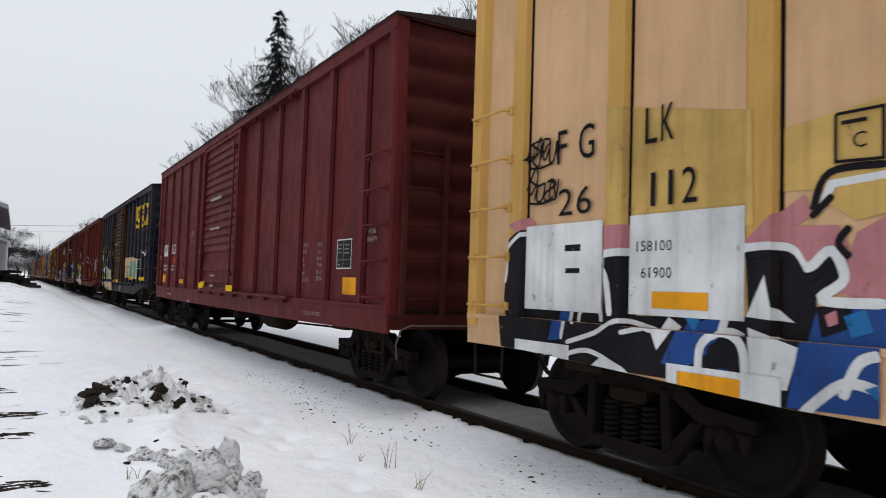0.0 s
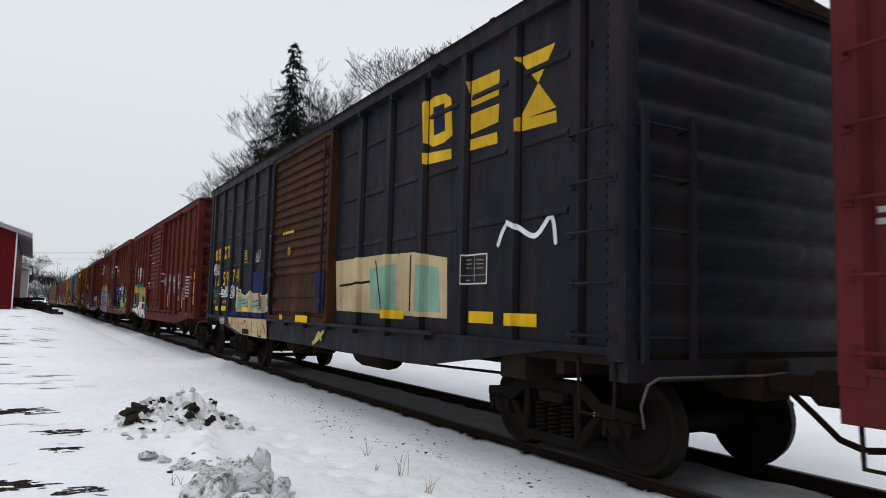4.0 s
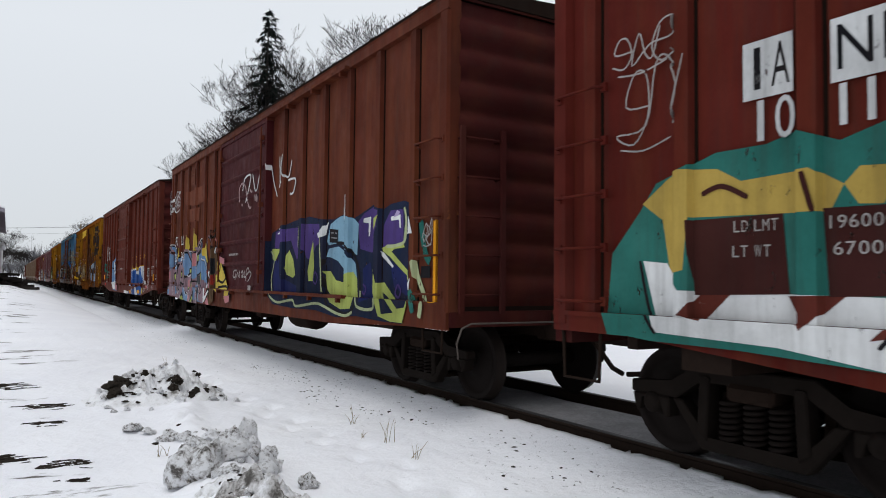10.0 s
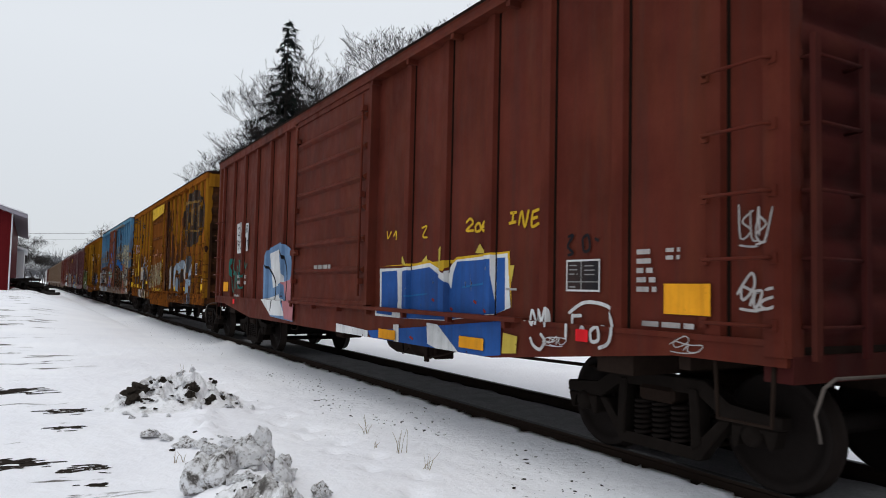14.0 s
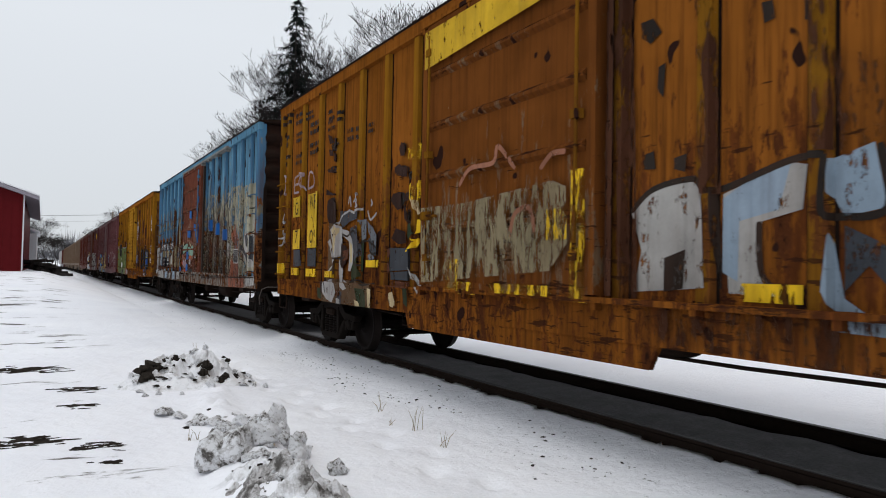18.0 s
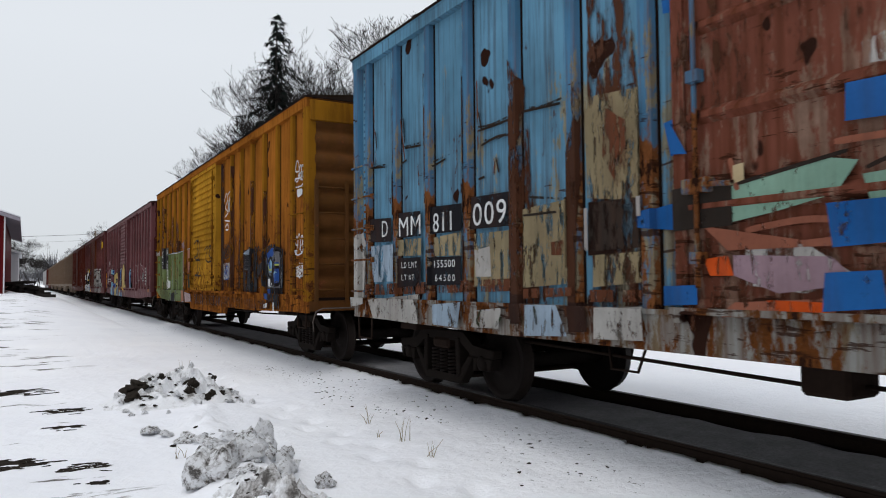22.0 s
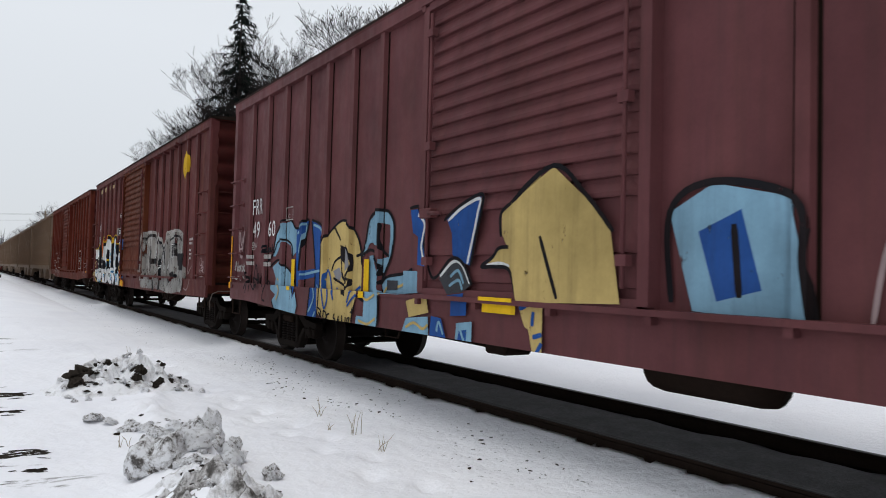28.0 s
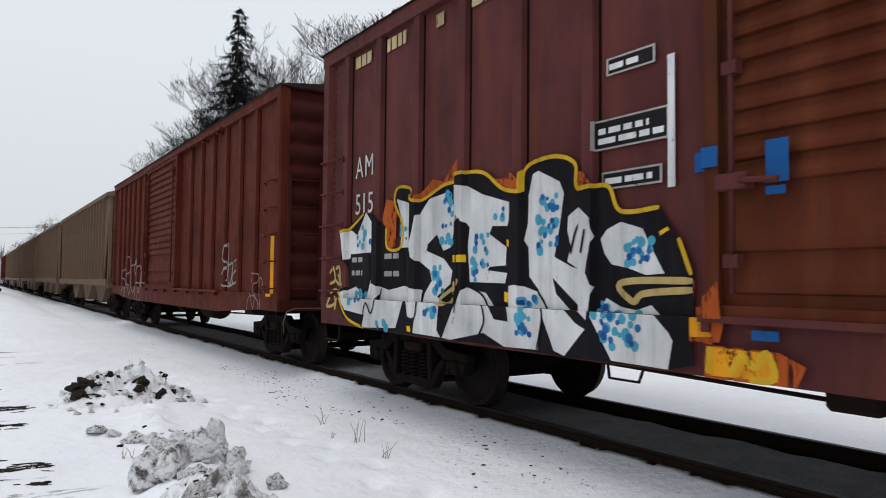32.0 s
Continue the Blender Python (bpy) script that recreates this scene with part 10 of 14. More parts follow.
s7.lay("door_paint", [
    (spray("mint", 0.2), [[(8.63, 1.97), (8.33, 2.01), (8.00, 2.06), (7.82, 2.02), (7.95, 1.85), (8.33, 1.78), (8.63, 1.74)], [(7.80, 1.94), (7.57, 1.95), (7.30, 1.88), (7.12, 2.01), (6.91, 1.93), (6.88, 1.76), (7.05, 1.63), (7.30, 1.64), (7.61, 1.70), (7.76, 1.78)], [(7.30, 1.62), (6.88, 1.65), (6.95, 1.58)]]),
    (spray("salmon", 0.2), stroke(curve([(7.95, 2.14), (7.45, 2.12), (6.95, 2.02), (6.78, 1.85), (6.88, 1.63), (7.23, 1.54)]), 0.04) + stroke(curve([(8.53, 1.68), (8.13, 1.72), (7.78, 1.68)]), 0.04) + stroke(curve([(8.63, 2.15), (8.58, 1.94)]), 0.04)),
    (spray("cream", 0.2), [[(7.55, 2.08), (7.41, 2.09), (7.39, 2.01), (7.49, 2.00)], [(7.39, 2.01), (7.26, 2.02), (7.26, 1.95), (7.38, 1.95)], [(8.61, 2.10), (8.53, 2.11), (8.53, 1.99), (8.61, 1.99)]]),
    (spray("soot", 0.2), stroke(curve([(7.78, 1.97), (7.61, 2.01), (7.41, 1.92), (7.15, 2.04)]), 0.025) + stroke(curve([(8.58, 1.98), (8.23, 2.03), (7.87, 2.08)]), 0.025) + stroke(curve([(7.87, 1.81), (7.61, 1.68), (7.23, 1.59)]), 0.025)),
    (spray("chalk", 0.44), [[(8.53, 1.56), (8.13, 1.58), (7.86, 1.40), (8.13, 1.29), (8.53, 1.34)], [(6.75, 1.67), (6.33, 1.66), (6.33, 1.59), (6.75, 1.59)], [(7.53, 1.60), (7.30, 1.57), (7.30, 1.40), (7.57, 1.42)], [(7.78, 2.65), (7.65, 2.68), (7.65, 2.52), (7.78, 2.53)]]),
    (spray("soot", 0.2), [[(9.13, 2.00), (8.63, 2.02), (8.63, 1.77), (9.10, 1.77)], [(7.69, 1.24), (7.01, 1.28), (7.01, 1.17), (7.69, 1.13)]]),
])
s7.lay("door_paint", [
    (spray("salmon", 0.22), [[(8.85, 1.73), (8.14, 1.60), (7.41, 1.65), (6.92, 1.68), (6.86, 1.57), (7.41, 1.56), (8.66, 1.56)], [(8.62, 1.23), (7.94, 1.27), (7.98, 1.16), (8.76, 1.13)], [(6.80, 1.94), (6.67, 1.85), (6.78, 1.73), (6.97, 1.66), (6.86, 1.78)]]),
    (spray("orange_red", 0.34), [[(7.54, 1.68), (7.21, 1.69), (7.28, 1.58), (7.47, 1.59)], [(8.39, 1.25), (7.94, 1.24), (8.02, 1.18), (8.35, 1.18)], [(8.85, 1.51), (8.66, 1.53), (8.62, 1.40), (8.80, 1.40)]]),
    (spray("mauve", 0.34), [[(8.62, 1.53), (7.98, 1.50), (7.83, 1.35), (8.31, 1.29), (8.62, 1.40)]]),
    (spray("soot", 0.12), [[(7.65, 1.28), (6.92, 1.28), (6.93, 1.19), (7.61, 1.15)], [(9.16, 2.00), (8.62, 1.99), (8.62, 1.72), (9.16, 1.71)]]),
], "mint, pink and orange spray paint worn to the primer")
s7.lay("blue_tape", [
    (spray("tape_blue", 0.1), [[(7.61, 3.06), (7.30, 3.01), (7.26, 2.78), (7.63, 2.83)]]),
])
s7.lay("blue_tape", [
    (spray("tape_blue", 0.1), [[(6.88, 2.62), (6.53, 2.58), (6.51, 2.38), (6.86, 2.41)]]),
])
s7.lay("blue_tape", [
    (spray("tape_blue", 0.1), [[(6.59, 2.45), (6.25, 2.46), (6.25, 2.19), (6.59, 2.21)]]),
])
s7.lay("blue_tape", [
    (spray("tape_blue", 0.1), [[(6.30, 2.60), (6.12, 2.58), (6.13, 2.01), (6.30, 2.05)]]),
])
s7.lay("blue_tape", [
    (spray("tape_blue", 0.1), [[(7.87, 2.45), (7.38, 2.43), (7.36, 2.21), (7.88, 2.24)]]),
])
s7.lay("blue_tape", [
    (spray("tape_blue", 0.1), [[(6.50, 3.12), (6.33, 3.17), (6.27, 2.93), (6.51, 2.96)]]),
])
s7.lay("blue_tape", [
    (spray("tape_blue", 0.1), [[(6.30, 3.40), (6.13, 3.37), (6.13, 3.18), (6.30, 3.22)]]),
])
s7.lay("blue_tape", [
    (spray("tape_blue", 0.1), [[(8.00, 1.80), (7.61, 1.80), (7.57, 1.57), (7.97, 1.55)]]),
])
s7.lay("blue_tape", [
    (spray("tape_blue", 0.1), [[(8.02, 1.41), (7.71, 1.42), (7.69, 1.22), (8.04, 1.19)]]),
])
s7.lay("blue_tape", [
    (spray("tape_blue", 0.1), [[(9.26, 2.51), (9.14, 2.53), (8.96, 2.23), (9.20, 2.26)]]),
])
s7.lay("blue_tape", [
    (spray("tape_blue", 0.1), [[(9.57, 1.87), (9.19, 1.92), (9.19, 1.73), (9.54, 1.77)]]),
])
s7.lay("blue_tape", [
    (spray("tape_blue", 0.1), [[(9.29, 1.33), (8.90, 1.34), (8.90, 1.21), (9.29, 1.19)]]),
])
s7.lay("blue_tape", [
    (spray("tape_blue", 0.1), [[(5.08, 2.65), (4.94, 2.63), (4.93, 2.38), (5.08, 2.40)]]),
])
s7.lay("blue_tape", [
    (spray("tape_blue", 0.1), [[(4.94, 2.63), (4.88, 2.60), (4.89, 2.37), (4.93, 2.38)]]),
])
s7.lay("blue_tape", [
    (spray("tape_blue", 0.1), [[(9.27, 3.55), (9.11, 3.54), (9.11, 3.29), (9.24, 3.31)]]),
])
s7.lay("rear_paint", [
    (spray("primer", 0.40), [[(13.5, 1.89), (12.93, 1.88), (12.93, 1.68), (13.5, 1.69)], [(12.63, 1.87), (12.03, 1.9), (12.03, 1.65), (12.63, 1.66)], [(11.79, 1.86), (11.17, 1.86), (11.18, 1.34), (11.8, 1.32)], [(10.96, 2.04), (10.3, 2.07), (10.31, 1.35), (10.97, 1.31)], [(10.1, 2.89), (9.45, 2.83), (9.47, 1.97), (10.08, 2.05)], [(10.02, 1.58), (9.47, 1.59), (9.48, 1.36), (10.03, 1.32)]]),
    (spray("chalk", 0.30), [[(14.97, 1.94), (14.57, 2.05), (14.38, 1.67), (14.45, 1.08), (14.84, 1.03)], [(14.27, 1.14), (12.98, 1.23), (12.89, 0.88), (14.09, 0.86)], [(11.7, 1.08), (11.23, 1.12), (11.28, 0.92), (11.76, 0.91)], [(9.95, 1.16), (9.45, 1.18), (9.43, 0.93), (9.96, 0.91)], [(11.79, 1.69), (11.51, 1.72), (11.49, 1.42), (11.77, 1.42)]]),
    (spray("ice", 0.32), [[(12.55, 1.12), (11.96, 1.16), (12.03, 0.89), (12.55, 0.9)], [(10.86, 1.16), (10.42, 1.17), (10.28, 0.91), (10.87, 0.88)], [(14.32, 1.85), (13.55, 1.84), (13.55, 1.38), (14.26, 1.37)]]),
    (spray("bark", 0.48), [[(14.38, 1.34), (11.12, 1.4), (11.12, 1.28), (14.38, 1.2)], [(10.97, 1.3), (10.22, 1.32), (10.22, 1.25), (10.97, 1.21)], [(10.07, 1.3), (9.45, 1.3), (9.45, 1.21), (10.07, 1.2)], [(9.85, 2.75), (9.62, 2.6), (9.57, 2.25), (9.73, 2.1), (9.9, 2.38)], [(10.58, 1.71), (10.33, 1.73), (10.31, 1.59), (10.58, 1.6)]]),
    (spray("soot", 0.48), stroke(curve([(11.78, 2.96), (11.49, 2.93), (11.18, 2.95)]), 0.022) + stroke(curve([(11.62, 2.8), (11.38, 2.77), (11.21, 2.79)]), 0.022) + stroke(curve([(10.96, 2.98), (10.65, 2.94), (10.38, 2.95)]), 0.022) + stroke(curve([(13.34, 3.02), (12.92, 3.0)]), 0.022) + stroke(curve([(12.63, 2.73), (12.27, 2.76)]), 0.022) + stroke(curve([(14.98, 3.65), (14.71, 3.62)]), 0.022) + stroke(curve([(14.33, 2.9), (13.86, 2.88)]), 0.022) + stroke(curve([(10.96, 1.98), (10.32, 1.97)]), 0.022) + stroke(curve([(10.85, 2.14), (10.3, 2.07)]), 0.022)),
    (spray("bark", 0.48), stroke(curve([(14.21, 3.72), (14.15, 2.9)]), 0.03) + stroke(curve([(13.44, 3.39), (13.32, 2.85)]), 0.03) + stroke(curve([(11.71, 3.43), (11.7, 2.72)]), 0.03) + stroke(curve([(11.39, 2.58), (11.42, 2.42)]), 0.03) + stroke(curve([(12.99, 2.77), (12.97, 2.5)]), 0.03)),
    (spray("moss", 0.48), stroke(curve([(11.57, 1.09), (11.64, 0.96), (11.4, 0.91), (11.23, 1.03)]), 0.035) + stroke(curve([(10.72, 1.15), (10.68, 0.99)]), 0.035) + stroke(curve([(12.21, 0.99), (12.07, 0.93)]), 0.035)),
], "bare primer, rust and white patches low on the rear")
s7.lay("equipment_box", [
    (spray("soot", 0.40), [[(10.07, 2.01), (9.47, 2.0), (9.49, 1.62), (10.08, 1.61)]]),
])
s7.lay("white_mark", [
    (spray("dull_white", 0.40), rect(10.08, 1.62, 10.12, 1.97) + rect(9.44, 1.85, 9.48, 2)),
])
s7.lay("reporting_plate", [(spray("ink", 0.2), [[(14.33, 2.21), (13.7, 2.18), (13.7, 1.88), (14.32, 1.9)], [(13.49, 2.22), (12.93, 2.2), (12.93, 1.91), (13.5, 1.91)], [(12.67, 2.22), (12.02, 2.2), (12.03, 1.91), (12.67, 1.91)], [(11.83, 2.24), (11.17, 2.23), (11.16, 1.9), (11.84, 1.91)], [(13.5, 1.66), (12.93, 1.66), (12.93, 1.33), (13.5, 1.3)], [(12.68, 1.65), (12.04, 1.64), (12.05, 1.34), (12.68, 1.33)]])])
s7.lay("reporting_plate", [(spray("white", 0.2), fitted("D", 13.97, 1.95, 0.21, 0.17))])
s7.lay("reporting_plate", [(spray("white", 0.2), fitted("MM", 13.48, 1.93, 0.23, 0.55))])
s7.lay("reporting_plate", [(spray("white", 0.2), fitted("811", 12.63, 1.93, 0.21, 0.45))])
s7.lay("reporting_plate", [(spray("white", 0.2), fitted("009", 11.8, 1.94, 0.23, 0.59))])
s7.lay("reporting_plate", [(spray("white", 0.2), fitted("LD LMT", 13.42, 1.54, 0.07, 0.4))])
s7.lay("reporting_plate", [(spray("white", 0.2), fitted("LT WT", 13.42, 1.39, 0.07, 0.33))])
s7.lay("reporting_plate", [(spray("white", 0.2), fitted("155500", 12.63, 1.53, 0.08, 0.47))])
s7.lay("reporting_plate", [(spray("white", 0.2), fitted("64500", 12.6, 1.38, 0.07, 0.45))])
s7.lay("paint_patch", [(spray("soot", 0.1), rect(5.68, 1.2, 6.03, 4.2))])  # door post
s6.lay("rust_stain", [(spray("rust_wash", 0.3), rect(5.86, 1.2, 6.0, 4.2))])
s8.lay("rear_paint", [
    (spray("pea", 0.16), [[(15.53, 2.31), (14.5, 2.29), (14.51, 2.49), (13.0, 2.5), (13.0, 2.31), (11.12, 2.32), (10.9, 2.31), (10.83, 0.85), (11.04, 0.84), (11.74, 0.84), (14.17, 0.83), (15.35, 1.14)], [(9.96, 1.66), (9.52, 2.1), (9.41, 1.95), (9.18, 1.89), (9.18, 1.3), (9.48, 1.26), (9.48, 1.64)]]),
    (spray("rust_pink", 0.16), [[(10.87, 2.31), (10.5, 2.32), (10.49, 1.9), (10.75, 1.3), (10.87, 1.26)], [(10.2, 2.32), (9.48, 2.36), (9.5, 2.16), (9.96, 1.66), (10.16, 1.67)], [(10.81, 1.18), (10.47, 1.19), (10.38, 0.88), (10.74, 0.83)]]),
    (spray("mauve", 0.16), [[(11.09, 2.56), (10.42, 2.61), (10.4, 2.37), (10.87, 2.37), (11.06, 2.44)], [(10.72, 1.55), (10.5, 1.62), (10.42, 1.31), (10.69, 1.26)]]),
    (spray("rose_white", 0.16), [[(10.28, 1.12), (9.4, 1.07), (9.38, 0.87), (10.16, 0.83)]]),
    (spray("moss", 0.16), [[(10.15, 1.63), (9.48, 1.63), (9.47, 1.26), (10.15, 1.24)], [(9.76, 1.85), (9.5, 1.86), (9.5, 1.76), (9.76, 1.78)]]),
    (spray("slate_black", 0.16), [[(9.46, 2.34), (9.29, 2.36), (9.48, 2.09), (9.98, 1.66), (10.04, 1.66), (9.5, 2.18)], [(10.5, 2.34), (10.41, 2.35), (10.41, 1.39), (10.48, 1.39)], [(10.44, 1.23), (10.34, 1.21), (10.28, 0.86), (10.36, 0.85)], [(9.47, 1.23), (9.33, 0.94), (9.16, 0.84), (9.37, 0.88)]]),
    (spray("soot", 0.16), stroke([(10.15, 1.54), (9.52, 1.54)], 0.03) + stroke([(10.12, 1.42), (9.48, 1.36)], 0.03) + stroke([(10.07, 1.31), (9.56, 1.31)], 0.03) + stroke([(9.85, 1.46), (9.52, 1.36)], 0.03)),
    (spray("ice", 0.16), stroke([(13.0, 2.3), (11.12, 2.31), (10.9, 2.32), (10.42, 2.35)], 0.028) + stroke([(10.22, 2.34), (9.46, 2.37), (9.29, 2.37)], 0.028) + stroke([(9.48, 2.09), (9.45, 1.96), (9.19, 1.89)], 0.028) + stroke([(10.89, 2.27), (10.86, 1.26)], 0.028) + stroke([(10.78, 1.14), (10.74, 0.81), (10.38, 0.85)], 0.028)),
    (spray("dull_white", 0.16), stroke(curve([(10.75, 1.7), (10.86, 1.66), (10.84, 1.59), (10.71, 1.61)]), 0.03) + stroke(curve([(10.67, 1.83), (10.63, 1.62), (10.68, 1.71)]), 0.03) + stroke(curve([(10.57, 1.91), (10.59, 1.83), (10.49, 1.69), (10.58, 1.65)]), 0.03)),
], "pale green primer over the rear corner")
s8.lay("rust_stain", [
    (spray("rust_wash", 0.44), [[(5.03, 4.00), (4.91, 3.97), (4.90, 1.27), (5.03, 1.27)], [(4.25, 3.75), (4.15, 3.62), (4.16, 1.26), (4.26, 1.25)], [(3.38, 3.47), (3.29, 3.44), (3.30, 1.25), (3.39, 1.25)], [(2.50, 3.19), (2.42, 3.12), (2.44, 1.85), (2.50, 1.86)]]),
    (spray("rust_wash", 0.62), [[(4.79, 2.43), (4.49, 2.03), (4.28, 2.21), (4.30, 1.20), (4.86, 1.22)], [(6.02, 2.78), (5.78, 2.26), (5.13, 2.31), (5.12, 1.27), (6.02, 1.25)], [(3.21, 2.22), (2.94, 1.98), (2.58, 2.02), (2.56, 1.32), (3.24, 1.23)]]),
    (spray("rust_wash", 0.56), [[(8.91, 1.09), (1.39, 1.03), (1.39, 0.89), (8.90, 0.76)]]),
], "brown rust bleeding down the panels")
# wider near-black strip, also right ahead of the door
s8.lay("rust_stain", [(spray("char", 0.34), rect(5.86, 1.2, 6.16, 4.2))], "near-black strip beside the door")
s8.lay("rear_paint", [
    (spray("tarnish", 0.55), [[(12.83, 2.16), (12.72, 2.16), (12.71, 1.11), (12.79, 1.11)], [(12.06, 2.19), (11.94, 2.19), (11.89, 1.09), (12.03, 1.08)], [(11.80, 1.95), (11.57, 1.86), (11.41, 1.63), (11.47, 1.31), (11.75, 1.54), (11.84, 1.71)], [(11.79, 2.19), (11.68, 2.19), (11.71, 1.98), (11.81, 1.88)], [(14.48, 1.64), (14.35, 1.64), (14.33, 0.92), (14.41, 0.92)], [(13.74, 1.58), (13.60, 1.53), (13.58, 0.84), (13.68, 0.83)]]),
    (spray("rust_wash", 0.46), [[(11.70, 1.91), (11.61, 1.93), (11.57, 1.76), (11.66, 1.70), (11.71, 1.77)], [(11.57, 1.63), (11.47, 1.53), (11.44, 1.31), (11.52, 1.31)], [(11.32, 2.01), (11.23, 2.00), (11.23, 1.80), (11.32, 1.81)], [(12.65, 2.48), (12.14, 2.31), (12.10, 2.23), (12.60, 2.27)], [(11.91, 2.84), (11.38, 2.57), (11.38, 2.32), (11.90, 2.35)], [(12.74, 3.06), (12.66, 3.04), (12.60, 2.27), (12.70, 2.20)]]),
    (spray("char", 0.12), [[(11.59, 1.93), (11.51, 1.94), (11.53, 1.89), (11.59, 1.89)], [(12.47, 2.06), (12.36, 2.04), (12.36, 1.99), (12.47, 1.99)], [(11.70, 1.79), (11.67, 1.77), (11.68, 1.72)], [(11.79, 1.76), (11.76, 1.75), (11.77, 1.71)], [(12.66, 1.66), (12.60, 1.65), (12.61, 1.60), (12.66, 1.61)], [(12.56, 1.46), (12.48, 1.47), (12.49, 1.43), (12.56, 1.42)], [(11.82, 1.37), (11.76, 1.38), (11.77, 1.34)], [(12.37, 3.16), (12.19, 3.08), (12.17, 2.87), (12.28, 2.87), (12.37, 2.96)], [(12.30, 2.81), (12.19, 2.81), (12.19, 2.40), (12.27, 2.45)], [(11.32, 1.70), (11.25, 1.71), (11.26, 1.68)], [(11.82, 2.15), (11.58, 2.12), (11.58, 2.10), (11.82, 2.13)]]),
    (spray("char", 0.12), [[(11.52, 1.58), (11.46, 1.55), (11.50, 1.50)], [(12.57, 1.95), (12.53, 1.95), (12.53, 1.90)], [(11.39, 1.42), (11.37, 1.43), (11.37, 1.40)], [(11.58, 2.66), (11.46, 2.65), (11.47, 2.62), (11.57, 2.63)], [(14.54, 3.85), (14.41, 3.78), (14.49, 3.64)]]),
    (spray("soot", 0.12), stroke(curve([(12.76, 2.60), (12.48, 2.49), (12.14, 2.33)]), 0.02) + stroke(curve([(12.58, 1.20), (12.05, 1.17)]), 0.02) + stroke(curve([(11.82, 1.17), (11.38, 1.17), (11.18, 1.17)]), 0.02) + stroke(curve([(12.05, 1.46), (11.75, 1.40)]), 0.02) + stroke(curve([(12.63, 1.32), (12.54, 1.37), (12.49, 1.33)]), 0.02) + stroke(curve([(11.69, 1.62), (11.57, 1.61)]), 0.02)),
    (spray("soot", 0.12), stroke(curve([(11.50, 1.05), (11.18, 1.07)]), 0.02) + stroke(curve([(14.38, 1.18), (12.84, 1.17)]), 0.02) + stroke(curve([(11.94, 2.60), (11.87, 2.62)]), 0.02)),
    (spray("slate_black", 0.1), [[(12.39, 1.04), (11.80, 1.10), (11.76, 0.80), (11.93, 0.76), (12.34, 0.76)], [(11.65, 1.50), (11.57, 1.54), (11.54, 1.05), (11.62, 1.01), (11.66, 1.24)], [(13.49, 1.25), (13.43, 1.30), (13.39, 0.85), (13.47, 0.82)], [(14.52, 1.54), (14.43, 1.54), (14.43, 1.49)]]),
    (spray("white", 0.2), stroke(curve([(12.72, 2.31), (12.10, 2.29), (11.58, 2.29), (11.18, 2.28)]), 0.02) + stroke(curve([(11.56, 1.47), (11.52, 1.05)]), 0.02) + stroke(curve([(11.78, 0.91), (11.73, 0.80)]), 0.02)),
    (spray("ice", 0.1), stroke(curve([(12.50, 2.06), (12.48, 1.48), (12.43, 0.83)]), 0.02)),
], "pale green repaint with rust holes under a white line")
s8.lay("tag", [
    (spray("white", 0.1), stroke(curve([(13.50, 1.78), (13.34, 1.79), (13.31, 1.59), (13.50, 1.56), (13.51, 1.66), (13.49, 1.78)]), 0.04) + stroke(curve([(13.31, 1.68), (13.16, 1.69)]), 0.04) + stroke(curve([(13.19, 1.77), (13.04, 1.67), (13.17, 1.62), (13.19, 1.77)]), 0.04) + stroke(curve([(13.50, 1.18), (13.51, 1.44), (12.96, 1.46), (12.94, 1.23), (13.12, 1.21)]), 0.04) + stroke(curve([(13.39, 1.22), (13.40, 1.39)]), 0.04) + stroke(curve([(13.29, 1.39), (13.38, 1.31), (13.27, 1.24)]), 0.04)),
    (spray("white", 0.1), stroke(curve([(13.12, 1.39), (13.23, 1.35), (13.13, 1.28), (13.23, 1.24)]), 0.04)),
])
s8.lay("tag", [
    (spray("ink", 0.1), stroke(curve([(14.40, 3.35), (14.28, 3.69), (14.19, 3.46), (14.08, 3.70), (14.00, 3.35), (13.85, 3.51), (13.90, 3.23)]), 0.035) + stroke(curve([(14.27, 3.27), (13.92, 3.26), (13.81, 3.16)]), 0.035) + stroke(curve([(14.19, 3.20), (13.95, 2.95), (13.83, 2.73)]), 0.035) + stroke(curve([(14.03, 3.16), (13.84, 3.02)]), 0.035) + stroke(curve([(14.40, 2.52), (14.47, 2.90), (14.35, 3.03), (14.29, 2.66)]), 0.035) + stroke(curve([(14.26, 2.96), (14.17, 2.64), (14.10, 2.88)]), 0.035)),
    (spray("ink", 0.1), stroke(curve([(15.04, 3.52), (14.81, 3.73), (14.66, 3.42), (14.99, 3.62), (14.71, 3.60)]), 0.035) + stroke(curve([(15.09, 3.36), (14.65, 3.29)]), 0.035) + stroke(curve([(15.06, 2.67), (14.98, 3.16), (14.85, 2.69), (14.74, 3.11), (14.66, 2.61)]), 0.035) + stroke(curve([(14.97, 2.99), (14.69, 2.97)]), 0.035)),
])
